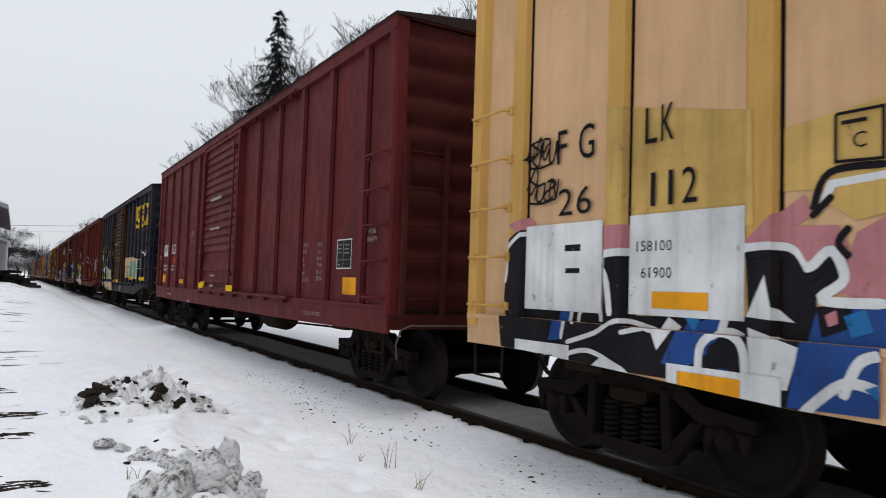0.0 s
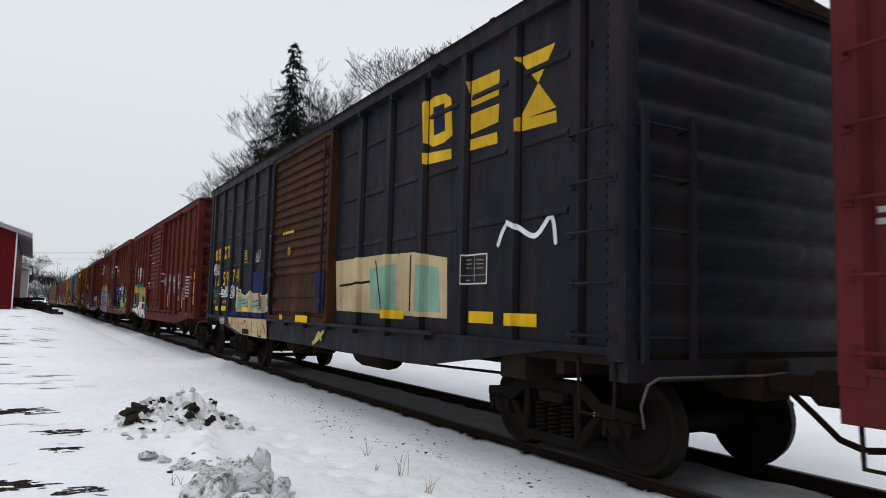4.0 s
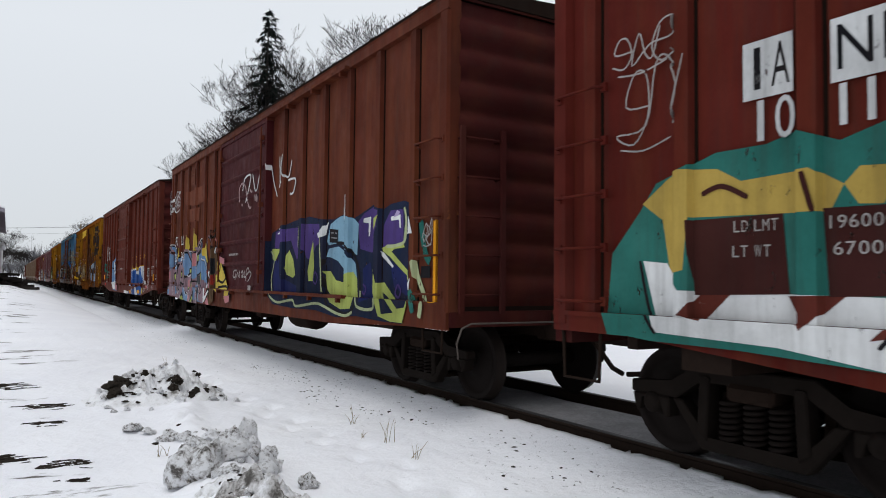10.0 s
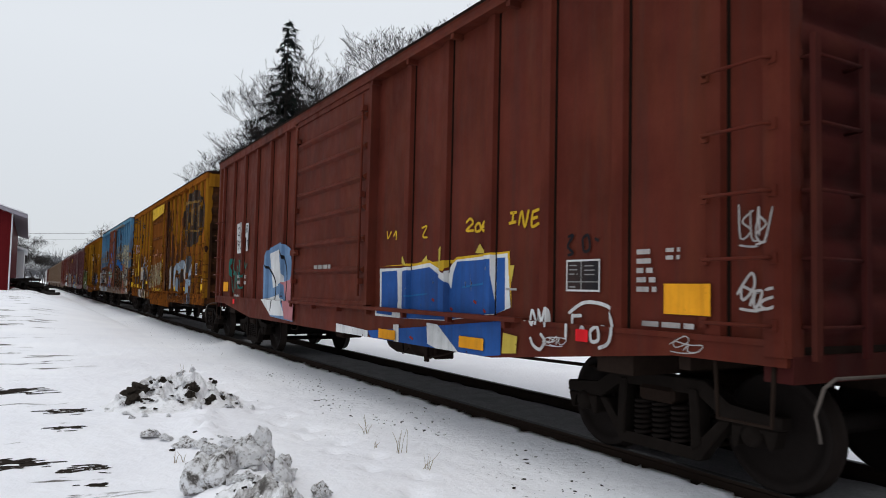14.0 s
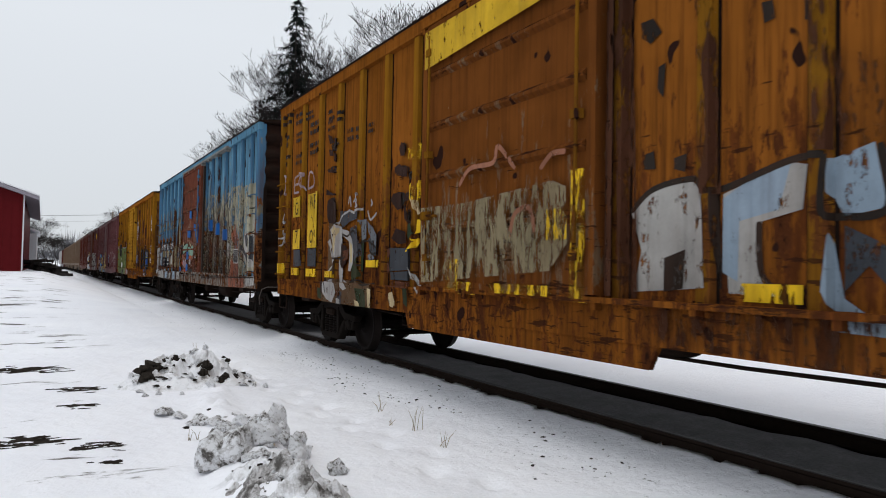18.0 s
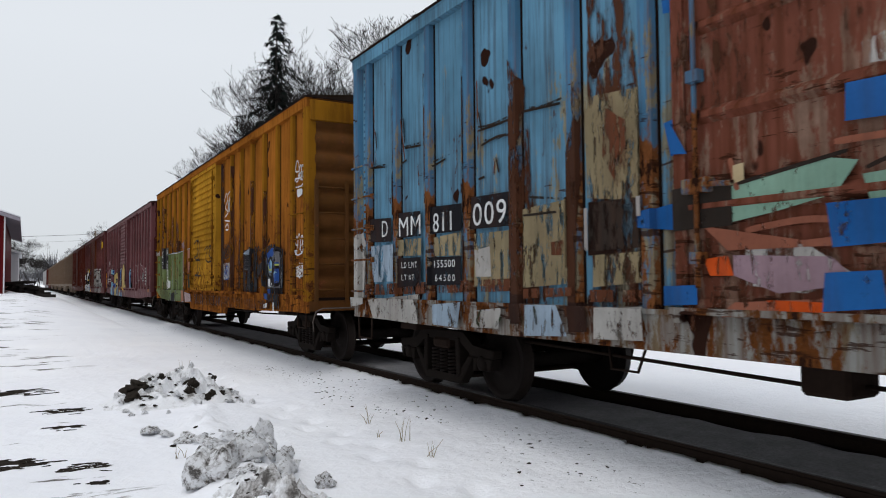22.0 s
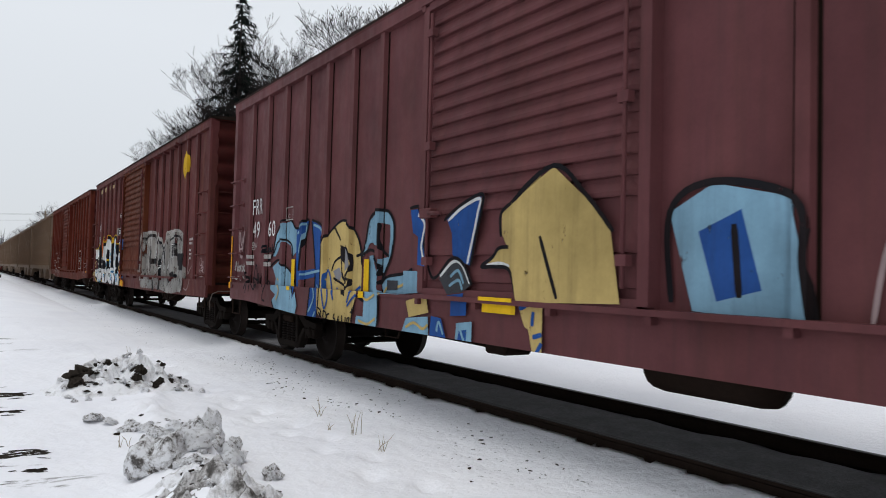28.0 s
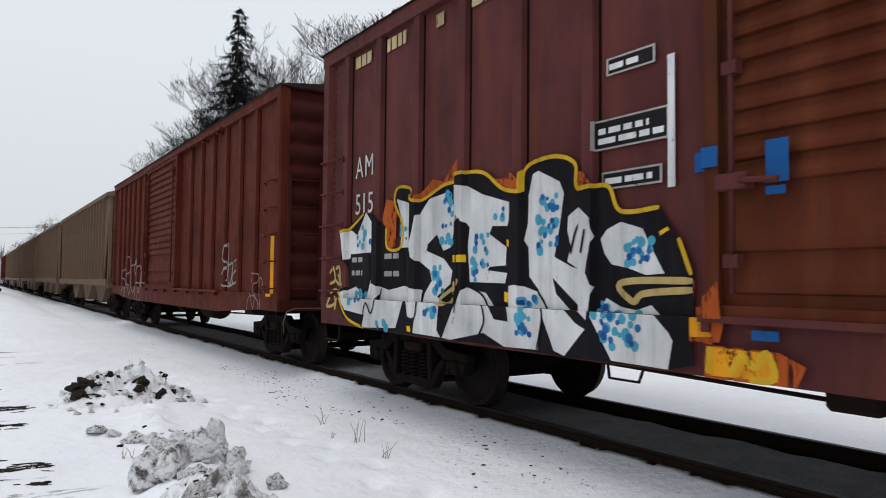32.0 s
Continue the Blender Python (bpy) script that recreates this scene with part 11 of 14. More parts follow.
s8.lay("tag", [
    (spray("soot", 0.12), stroke(curve([(14.30, 1.23), (14.10, 1.38), (13.98, 1.24), (14.21, 1.18), (14.17, 0.93), (13.94, 1.14)]), 0.03) + stroke(curve([(14.19, 1.58), (13.95, 1.43), (13.87, 1.24), (14.02, 1.19)]), 0.03) + stroke(curve([(14.25, 1.03), (14.13, 0.84), (13.94, 0.95), (13.80, 1.10), (13.79, 0.91)]), 0.03) + stroke(curve([(13.30, 1.13), (13.17, 0.92), (13.06, 0.88), (13.00, 1.14), (12.94, 0.89), (12.89, 0.90)]), 0.03) + stroke(curve([(13.30, 1.08), (13.24, 1.13), (13.12, 1.05)]), 0.03) + stroke(curve([(12.73, 0.91), (12.66, 1.04), (12.48, 1.05), (12.46, 0.94), (12.58, 0.87), (12.73, 0.91)]), 0.03)),
    (spray("soot", 0.12), stroke(curve([(12.95, 1.10), (12.83, 0.86)]), 0.03)),
])
s8.lay("rust_stain", [
    (spray("rust_wash", 0.5), [[(12.62, 3.52), (12.11, 3.34), (12.10, 2.29), (12.60, 2.33)], [(11.93, 3.27), (11.58, 3.15), (11.38, 2.64), (11.18, 2.64), (11.18, 2.28), (11.92, 2.31)]]),
    (spray("rust_wash", 0.62), [[(14.54, 4.09), (13.75, 3.82), (13.73, 3.05), (14.51, 2.80)], [(13.60, 3.11), (12.87, 3.10), (12.86, 2.56), (13.59, 2.64)]]),
], "brown rust spread over the upper panels")
s8.lay("reporting_plate", [(spray("slate_black", 0.28), [[(14.6, 2.57), (13.77, 2.52), (13.76, 1.83), (14.58, 1.86)], [(13.77, 2.53), (12.98, 2.52), (12.97, 1.81), (13.75, 1.84)]])])
s8.lay("reporting_plate", [(spray("white", 0.28), fitted("GN", 14.44, 2.22, 0.23, 0.51))])
s8.lay("reporting_plate", [(spray("white", 0.28), fitted("WR", 13.61, 2.27, 0.24, 0.55))])
s8.lay("reporting_plate", [(spray("white", 0.28), fitted("72", 14.43, 1.87, 0.22, 0.49))])
s8.lay("reporting_plate", [(spray("white", 0.28), fitted("83", 13.57, 1.86, 0.24, 0.52))])
s8.lay("tag", [(spray("dull_white", 0.28), scribble(15.31, 2.34, 0.56, 0.18, 4, 0.03, 8))])
notice(s8, 3.99, 1.65, 0.47, 0.31)
s8.lay("graffiti", [
    (spray("slate_black", 0.4), [[(2.51, 1.94), (2.31, 2.07), (2.02, 2.10), (1.87, 2.06), (1.73, 2.08), (1.53, 2.00), (1.35, 1.98), (1.33, 1.70), (1.37, 0.89), (1.83, 1.00), (2.30, 1.07), (2.40, 1.25), (2.55, 1.40)], [(3.37, 2.00), (3.46, 2.12), (3.04, 1.99), (2.94, 1.73), (3.04, 1.19), (4.03, 1.19), (4.06, 1.60), (3.41, 1.62)], [(3.11, 1.61), (2.92, 1.73), (2.68, 1.77), (2.66, 1.64), (2.90, 1.48), (3.09, 1.49)], [(4.05, 2.06), (3.43, 2.05), (3.41, 1.62), (4.06, 1.60)]]),
    (spray("mist", 0.36), [[(2.40, 1.85), (2.27, 1.95), (1.87, 2.01), (1.73, 1.99), (1.47, 1.90), (1.36, 1.76), (1.35, 1.28), (1.76, 1.27), (2.17, 1.29), (2.35, 1.55)], [(2.29, 1.40), (2.12, 1.44), (2.01, 1.33), (2.13, 1.26), (2.25, 1.29)]]),
    (spray("blue", 0.16), [[(2.35, 1.92), (2.02, 2.03), (1.87, 2.01), (1.91, 1.88), (2.15, 1.83), (2.27, 1.69)], [(1.74, 1.73), (1.60, 1.75), (1.51, 1.59), (1.54, 1.40), (1.66, 1.27), (1.75, 1.40)], [(2.29, 1.25), (2.13, 1.26), (2.06, 1.05), (2.25, 1.07)], [(1.95, 1.81), (1.80, 1.87), (1.74, 1.66), (1.85, 1.57)]]),
    (spray("pale_blue", 0.2), [[(2.23, 1.69), (2.11, 1.81), (1.99, 1.75), (2.04, 1.57), (2.15, 1.56)], [(1.90, 1.81), (1.79, 1.83), (1.72, 1.69), (1.80, 1.56), (1.88, 1.64)], [(1.71, 1.56), (1.61, 1.59), (1.58, 1.46), (1.68, 1.43)]]),
    (spray("bright_blue", 0.1), [[(2.19, 1.76), (2.11, 1.79), (2.09, 1.61), (2.16, 1.61)], [(1.68, 1.53), (1.56, 1.56), (1.57, 1.41), (1.67, 1.38)]]),
    (spray("lime", 0.1), stroke(curve([(2.23, 1.69), (2.15, 1.61), (2.00, 1.62)]), 0.035) + stroke(curve([(2.23, 1.80), (2.10, 1.84), (2.03, 1.82)]), 0.035) + stroke(curve([(1.92, 1.77), (1.85, 1.67), (1.89, 1.57), (1.75, 1.50)]), 0.035) + stroke(curve([(1.69, 1.69), (1.57, 1.70)]), 0.035)),
    (spray("ink", 0.1), stroke(curve([(2.25, 1.73), (2.28, 1.58), (2.10, 1.47), (1.94, 1.50), (1.97, 1.75), (2.10, 1.84), (2.25, 1.76)]), 0.055) + stroke(curve([(1.93, 1.81), (1.84, 1.87), (1.74, 1.79), (1.67, 1.66), (1.75, 1.56), (1.87, 1.58)]), 0.055) + stroke(curve([(1.71, 1.63), (1.57, 1.65), (1.52, 1.52), (1.55, 1.37), (1.69, 1.32), (1.73, 1.46)]), 0.055) + stroke(curve([(1.53, 1.91), (1.48, 1.71), (1.51, 1.40), (1.44, 1.25)]), 0.055) + stroke(curve([(1.41, 1.89), (1.36, 1.61), (1.39, 1.28)]), 0.055) + stroke(curve([(2.44, 1.89), (2.31, 1.84), (2.34, 1.58), (2.20, 1.40), (1.89, 1.38), (1.82, 1.27)]), 0.055)),
    (spray("ink", 0.28), stroke(curve([(2.24, 1.36), (2.08, 1.42), (1.89, 1.43)]), 0.04) + stroke(curve([(2.16, 1.31), (1.93, 1.35)]), 0.04) + stroke(curve([(1.76, 1.96), (1.60, 1.96), (1.47, 1.93)]), 0.04) + stroke(curve([(3.22, 2.01), (3.10, 2.08), (2.99, 2.00), (2.88, 2.08), (2.78, 2.00), (2.65, 2.05)]), 0.04)),
    (spray("white", 0.36), [[(2.24, 1.44), (2.12, 1.44), (2.01, 1.35), (2.08, 1.29), (2.21, 1.31)], [(2.30, 0.96), (2.06, 1.00), (2.10, 0.91), (2.30, 0.89)], [(1.73, 1.01), (1.65, 1.01), (1.64, 0.86), (1.72, 0.86)]]),
    (spray("ice", 0.42), [[(4.03, 1.99), (3.79, 2.04), (3.56, 2.08), (3.43, 2.04), (3.53, 1.95), (3.87, 1.96)]]),
    (spray("chalk", 0.45), rect(5.19, 1.45, 5.74, 1.83)),
    (spray("bright_blue", 0.45), scribble(5.71, 1.49, 0.49, 0.27, 3, 0.04, 7)),
], "black and silver letters with blue and lime centres")
s8.lay("tag", [
    (spray("white", 0.12), stroke(curve([(5.71, 3.26), (5.52, 3.43), (5.38, 3.28), (5.60, 3.11), (5.35, 2.98), (5.64, 2.90)]), 0.03) + stroke(curve([(5.35, 3.39), (5.14, 3.43), (5.28, 3.14), (5.12, 2.99), (5.14, 3.23)]), 0.03) + stroke(curve([(5.66, 2.82), (5.13, 2.76)]), 0.03) + stroke(curve([(5.61, 2.66), (5.39, 2.72), (5.33, 2.59), (5.57, 2.60)]), 0.03)),
])
s8.lay("tag", [
    (spray("soot", 0.12), stroke(curve([(8.52, 2.40), (8.13, 2.49), (7.86, 2.35), (8.13, 2.10), (8.51, 2.05), (7.95, 1.98), (7.77, 2.30)]), 0.035) + stroke(curve([(8.32, 1.96), (7.77, 1.93), (7.94, 1.64), (8.41, 1.57), (7.68, 1.56)]), 0.035) + stroke(curve([(7.27, 2.19), (6.89, 2.26), (7.12, 1.97), (6.82, 1.88)]), 0.035) + stroke(curve([(6.82, 2.22), (6.47, 2.29), (6.75, 2.08), (6.43, 1.93), (6.82, 1.88)]), 0.035) + stroke(curve([(8.13, 2.56), (8.03, 1.49)]), 0.035)),
])
s8.lay("tag", [(spray("soot", 0.28), scribble(5.76, 1.96, 0.57, 0.27, 7, 0.05, 9))])
s8.lay("tag", [(spray("white", 0.28), scribble(0.67, 3.05, 0.46, 0.39, 6, 0.035, 9))])
s8.lay("tag", [(spray("white", 0.28), blob(0.43, 2.91, 0.14, 0.10, 12, 0.12, 1))])
s8.lay("tag", [(spray("white", 0.28), scribble(0.68, 1.87, 0.42, 0.3, 8, 0.035, 8))])
s8.lay("tag", [(spray("white", 0.28), scribble(0.63, 1.49, 0.44, 0.21, 9, 0.035, 8))])
s9.lay("graffiti", [
    (spray("pale_blue", 0.06), [[(14.18, 1.61), (14.05, 1.95), (13.83, 2.10), (13.48, 2.13), (13.25, 2.00), (13.23, 1.67), (13.40, 1.59), (13.44, 1.76), (13.68, 1.83), (13.92, 1.75), (14.07, 1.61)], [(14.19, 1.44), (13.92, 1.54), (13.70, 1.47), (13.36, 1.33), (13.18, 1.08), (13.20, 0.77), (13.56, 0.71), (13.85, 0.77), (14.00, 0.93), (13.86, 1.02), (14.08, 1.10), (14.03, 1.27)]]),
    (spray("pale_blue", 0.06), [[(11.18, 1.59), (11.05, 1.76), (10.96, 2.01), (10.80, 2.10), (10.66, 2.12), (10.50, 2.08), (10.38, 1.95), (10.37, 1.77), (10.42, 1.58), (10.54, 1.41), (10.64, 1.37), (10.64, 1.55), (10.48, 1.58), (10.45, 1.81), (10.46, 1.94), (10.64, 1.97), (10.64, 1.69), (10.74, 1.76), (10.94, 1.74), (11.09, 1.59)]]),
    (spray("pale_blue", 0.06), [[(10.94, 1.59), (10.80, 1.60), (10.70, 1.48), (10.64, 1.38), (10.65, 1.21), (10.58, 1.14), (10.58, 0.87), (10.65, 0.69), (10.94, 0.71), (11.14, 0.76), (11.11, 0.87), (10.94, 0.87), (10.92, 1.12), (10.94, 1.41)], [(10.62, 1.27), (10.48, 1.35), (10.12, 1.39), (9.94, 1.42), (9.94, 1.19), (10.12, 1.16), (10.38, 1.16), (10.57, 1.15)], [(13.19, 0.98), (13.08, 1.09), (12.99, 0.89), (13.07, 0.74), (13.21, 0.77)]]),
    (spray("bright_blue", 0.06), [[(13.24, 2.01), (12.80, 2.11), (12.94, 1.69), (13.01, 1.39), (13.18, 0.98), (13.23, 1.59)], [(12.69, 2.10), (12.34, 2.00), (12.26, 1.76), (12.24, 1.04), (12.31, 0.67), (12.61, 0.77), (12.52, 1.30), (12.58, 1.68)], [(13.00, 1.39), (12.29, 1.45), (12.29, 1.34), (13.00, 1.26)], [(13.15, 1.57), (13.03, 1.59), (13.06, 1.19), (13.16, 1.13)]]),
    (spray("straw", 0.06), [[(12.31, 1.67), (12.18, 1.84), (11.94, 1.98), (11.71, 2.05), (11.50, 2.01), (11.30, 1.87), (11.18, 1.71), (11.13, 1.48), (11.13, 1.11), (11.24, 0.91), (11.28, 0.72), (11.64, 0.72), (11.98, 0.75), (12.29, 0.84), (12.31, 1.31)]]),
    (spray("grey", 0.06), [[(11.59, 1.68), (11.50, 1.72), (11.40, 1.59), (11.39, 1.46), (11.48, 1.40), (11.57, 1.50)], [(11.94, 1.40), (11.76, 1.45), (11.68, 1.36), (11.73, 1.28), (11.87, 1.31)]]),
    (spray("ink", 0.06), [[(11.75, 1.74), (11.61, 1.71), (11.59, 1.56), (11.51, 1.36), (11.44, 1.32), (11.44, 1.25), (11.54, 1.23), (11.68, 1.32), (11.73, 1.57)], [(11.57, 1.22), (11.44, 1.21), (11.45, 1.09), (11.55, 1.11)]]),
    (spray("straw", 0.06), [[(11.68, 1.53), (11.61, 1.50), (11.54, 1.32), (11.61, 1.32), (11.67, 1.40)]]),
    (spray("ink", 0.06), stroke(curve([(12.31, 1.31), (12.30, 1.65), (12.18, 1.84), (11.94, 1.98), (11.71, 2.05), (11.50, 2.01), (11.30, 1.87), (11.18, 1.71), (11.13, 1.48)]), 0.034) + stroke(curve([(11.61, 1.71), (11.50, 1.72), (11.39, 1.59), (11.38, 1.44), (11.47, 1.33), (11.39, 1.29), (11.42, 1.21), (11.57, 1.22), (11.73, 1.26), (11.93, 1.31)]), 0.034) + stroke(curve([(11.99, 1.40), (11.88, 1.53), (11.65, 1.59), (11.59, 1.52)]), 0.034) + stroke(curve([(11.94, 1.98), (11.74, 1.80)]), 0.034)),
    (spray("ink", 0.06), stroke(curve([(14.45, 1.50), (14.13, 1.67), (13.98, 1.83), (13.68, 1.86), (13.41, 1.77), (13.38, 1.57)]), 0.032) + stroke(curve([(14.20, 1.61), (14.05, 1.96), (13.81, 2.12), (13.48, 2.15), (13.23, 2.01), (12.80, 2.12), (12.91, 1.79), (13.00, 1.39)]), 0.032) + stroke(curve([(12.69, 2.11), (12.34, 2.01), (12.25, 1.76), (12.24, 1.04), (12.31, 0.65)]), 0.032) + stroke(curve([(12.69, 2.09), (12.58, 1.68), (12.52, 1.30), (12.61, 0.77)]), 0.032) + stroke(curve([(14.28, 1.44), (13.97, 1.55), (13.70, 1.48), (13.34, 1.33), (13.16, 1.06)]), 0.032) + stroke(curve([(14.00, 0.93), (13.83, 0.76), (13.55, 0.70), (13.19, 0.76)]), 0.032)),
    (spray("ink", 0.06), stroke(curve([(11.28, 1.59), (11.12, 1.63), (11.04, 1.76), (10.96, 2.02), (10.80, 2.11), (10.66, 2.12), (10.49, 2.09), (10.37, 1.96), (10.36, 1.77)]), 0.036) + stroke(curve([(11.14, 1.59), (10.94, 1.66), (10.78, 1.62), (10.62, 1.45), (10.64, 1.36)]), 0.036) + stroke(curve([(10.64, 1.97), (10.63, 1.69), (10.46, 1.58)]), 0.036) + stroke(curve([(10.36, 1.77), (10.42, 1.57), (10.54, 1.40), (10.62, 1.27), (10.48, 1.35), (10.12, 1.39), (9.94, 1.44)]), 0.036) + stroke(curve([(11.13, 1.11), (10.92, 1.05)]), 0.036) + stroke(curve([(10.58, 1.14), (10.57, 0.86), (10.65, 0.68), (10.94, 0.71), (11.14, 0.75)]), 0.036)),
    (spray("pale_blue", 0.06), stroke(curve([(12.94, 1.34), (12.30, 1.41)]), 0.035) + stroke(curve([(13.20, 1.93), (12.86, 2.06), (12.97, 1.74), (13.09, 1.39)]), 0.035) + stroke(curve([(12.62, 2.04), (12.36, 1.96), (12.31, 1.76)]), 0.035) + stroke(curve([(12.56, 0.83), (12.39, 1.03), (12.45, 1.21)]), 0.035) + stroke(curve([(12.49, 0.65), (12.33, 0.85)]), 0.035) + stroke(curve([(11.05, 1.71), (10.86, 1.77), (10.66, 1.72)]), 0.035)),
    (spray("bright_blue", 0.06), stroke(curve([(12.16, 1.29), (12.10, 1.41), (12.01, 1.31), (11.95, 1.06), (12.04, 0.91), (12.13, 1.11), (12.16, 1.29)]), 0.035) + stroke(curve([(11.37, 1.01), (11.30, 1.14), (11.14, 1.22)]), 0.035) + stroke(curve([(11.36, 0.97), (11.24, 1.06), (11.13, 1.12)]), 0.035) + stroke(curve([(11.84, 1.15), (11.77, 1.03)]), 0.035) + stroke(curve([(11.80, 1.19), (11.80, 1.07)]), 0.035)),
    (spray("straw", 0.06), stroke(curve([(11.00, 1.15), (10.86, 1.07), (10.66, 1.14)]), 0.03) + stroke(curve([(11.04, 0.82), (10.81, 0.79), (10.62, 0.87)]), 0.03) + stroke(curve([(10.57, 1.14), (10.44, 1.25), (10.24, 1.24), (10.00, 1.31)]), 0.03) + stroke(curve([(13.96, 1.27), (13.71, 1.11), (13.80, 0.94)]), 0.03)),
    (spray("ink", 0.06), stroke(curve([(12.23, 0.91), (12.13, 0.86), (12.20, 0.75)]), 0.025) + stroke(curve([(12.20, 0.85), (12.10, 0.78)]), 0.025) + stroke(curve([(12.06, 0.88), (11.98, 0.86), (11.96, 0.78), (12.05, 0.78), (12.05, 0.87)]), 0.025) + stroke(curve([(11.86, 0.85), (11.94, 0.82), (11.92, 0.74), (11.83, 0.76)]), 0.025) + stroke(curve([(11.70, 0.86), (11.74, 0.81), (11.68, 0.78), (11.73, 0.73)]), 0.025) + stroke(curve([(11.58, 0.84), (11.62, 0.75), (11.55, 0.74)]), 0.025)),
    (spray("ink", 0.06), stroke(curve([(11.62, 0.79), (11.56, 0.79)]), 0.025) + stroke(curve([(11.49, 0.85), (11.48, 0.75), (11.40, 0.75), (11.39, 0.84)]), 0.025) + stroke(curve([(11.34, 0.73), (11.34, 0.81), (11.28, 0.83), (11.30, 0.77), (11.25, 0.73)]), 0.025) + stroke(curve([(11.22, 0.95), (11.20, 0.76)]), 0.025) + stroke(curve([(11.26, 0.89), (11.15, 0.97)]), 0.025)),
    (spray("slate", 0.06), [[(10.48, 1.31), (10.24, 1.31), (10.24, 1.21), (10.48, 1.20)]]),
], "tall blue and yellow mural with black outlines")
s9.lay("graffiti", [
    (spray("bright_blue", 0.06), [[(10.00, 2.08), (9.77, 2.08), (9.49, 1.93), (9.52, 1.77), (9.53, 1.65), (9.45, 1.46), (9.70, 1.49), (9.82, 1.78), (9.94, 1.83)], [(9.12, 1.93), (8.88, 2.04), (8.57, 2.11), (8.58, 1.97), (8.63, 1.80), (8.73, 1.48), (8.88, 1.52), (9.01, 1.58), (9.03, 1.79)], [(9.09, 1.19), (8.82, 1.22), (8.83, 1.01), (9.09, 0.99)]]),
    (spray("slate", 0.06), [[(9.23, 1.35), (9.01, 1.52), (8.85, 1.49), (8.70, 1.30), (8.83, 1.23), (9.09, 1.20)]]),
    (spray("pale_blue", 0.06), [[(8.98, 0.93), (8.73, 0.96), (8.73, 0.70), (9.00, 0.72)], [(9.92, 0.92), (9.49, 0.96), (9.47, 0.76), (10.03, 0.73)], [(10.12, 1.42), (9.82, 1.42), (9.81, 1.19), (10.11, 1.17)]]),
    (spray("bright_blue", 0.06), [[(9.43, 0.97), (9.25, 0.96), (9.14, 0.74), (9.45, 0.76)], [(8.93, 0.86), (8.81, 0.88), (8.82, 0.73), (8.97, 0.74)]]),
    (spray("straw", 0.06), [[(8.26, 1.93), (8.11, 2.02), (7.96, 2.13), (7.76, 2.23), (7.76, 1.23), (8.04, 1.21), (8.14, 1.46), (8.34, 1.49), (8.48, 1.47), (8.38, 1.54), (8.29, 1.62), (8.17, 1.63), (8.25, 1.75)], [(8.08, 1.17), (7.76, 1.19), (7.76, 0.76), (7.87, 0.74), (7.93, 0.95), (7.98, 0.97)], [(9.93, 1.10), (9.53, 1.18), (9.48, 1.00), (9.86, 0.93)]]),
    (spray("bright_blue", 0.06), [[(7.93, 1.49), (7.84, 1.47), (7.83, 1.34), (7.88, 1.38)]]),
    (spray("white", 0.06), stroke(curve([(9.09, 1.91), (8.87, 2.02), (8.59, 2.09), (8.61, 1.97), (8.66, 1.80), (8.76, 1.49)]), 0.03) + stroke(curve([(9.77, 2.06), (9.53, 1.92), (9.55, 1.77), (9.57, 1.65), (9.48, 1.45)]), 0.03) + stroke(curve([(9.21, 1.37), (9.00, 1.51), (8.85, 1.49), (8.71, 1.31)]), 0.03) + stroke(curve([(8.46, 1.48), (8.27, 1.50), (8.14, 1.47)]), 0.03)),
    (spray("pale_blue", 0.06), stroke(curve([(9.03, 1.37), (8.90, 1.43), (8.81, 1.31)]), 0.03) + stroke(curve([(9.05, 1.28), (8.89, 1.34), (8.83, 1.25)]), 0.03) + stroke(curve([(8.93, 0.90), (8.82, 0.73)]), 0.03) + stroke(curve([(9.32, 0.82), (9.28, 0.92), (9.20, 0.80)]), 0.03)),
    (spray("ink", 0.06), stroke(curve([(9.14, 1.91), (9.12, 1.94), (8.88, 2.05), (8.55, 2.13), (8.56, 1.97), (8.62, 1.79), (8.71, 1.47)]), 0.034) + stroke(curve([(10.01, 2.10), (9.76, 2.10), (9.47, 1.94), (9.50, 1.77), (9.51, 1.65), (9.33, 1.35), (9.03, 1.54), (8.83, 1.50), (8.68, 1.30)]), 0.034) + stroke(curve([(8.26, 1.73), (8.27, 1.93), (8.11, 2.03), (7.96, 2.14), (7.76, 2.25)]), 0.034) + stroke(curve([(8.15, 1.64), (8.29, 1.63), (8.38, 1.55), (8.54, 1.47), (8.34, 1.47), (8.14, 1.44), (8.05, 1.22)]), 0.034)),
    (spray("bright_blue", 0.06), stroke(curve([(8.05, 1.12), (7.96, 1.15), (7.90, 1.25)]), 0.04) + stroke(curve([(7.87, 1.10), (7.88, 0.98)]), 0.04) + stroke(curve([(7.87, 0.89), (7.76, 0.92)]), 0.04) + stroke(curve([(7.83, 0.75), (7.76, 0.85)]), 0.04)),
    (spray("straw", 0.06), stroke(curve([(9.92, 0.82), (9.75, 0.88), (9.58, 0.83), (9.48, 0.88)]), 0.03)),
], "blue and yellow mural shapes across the door")
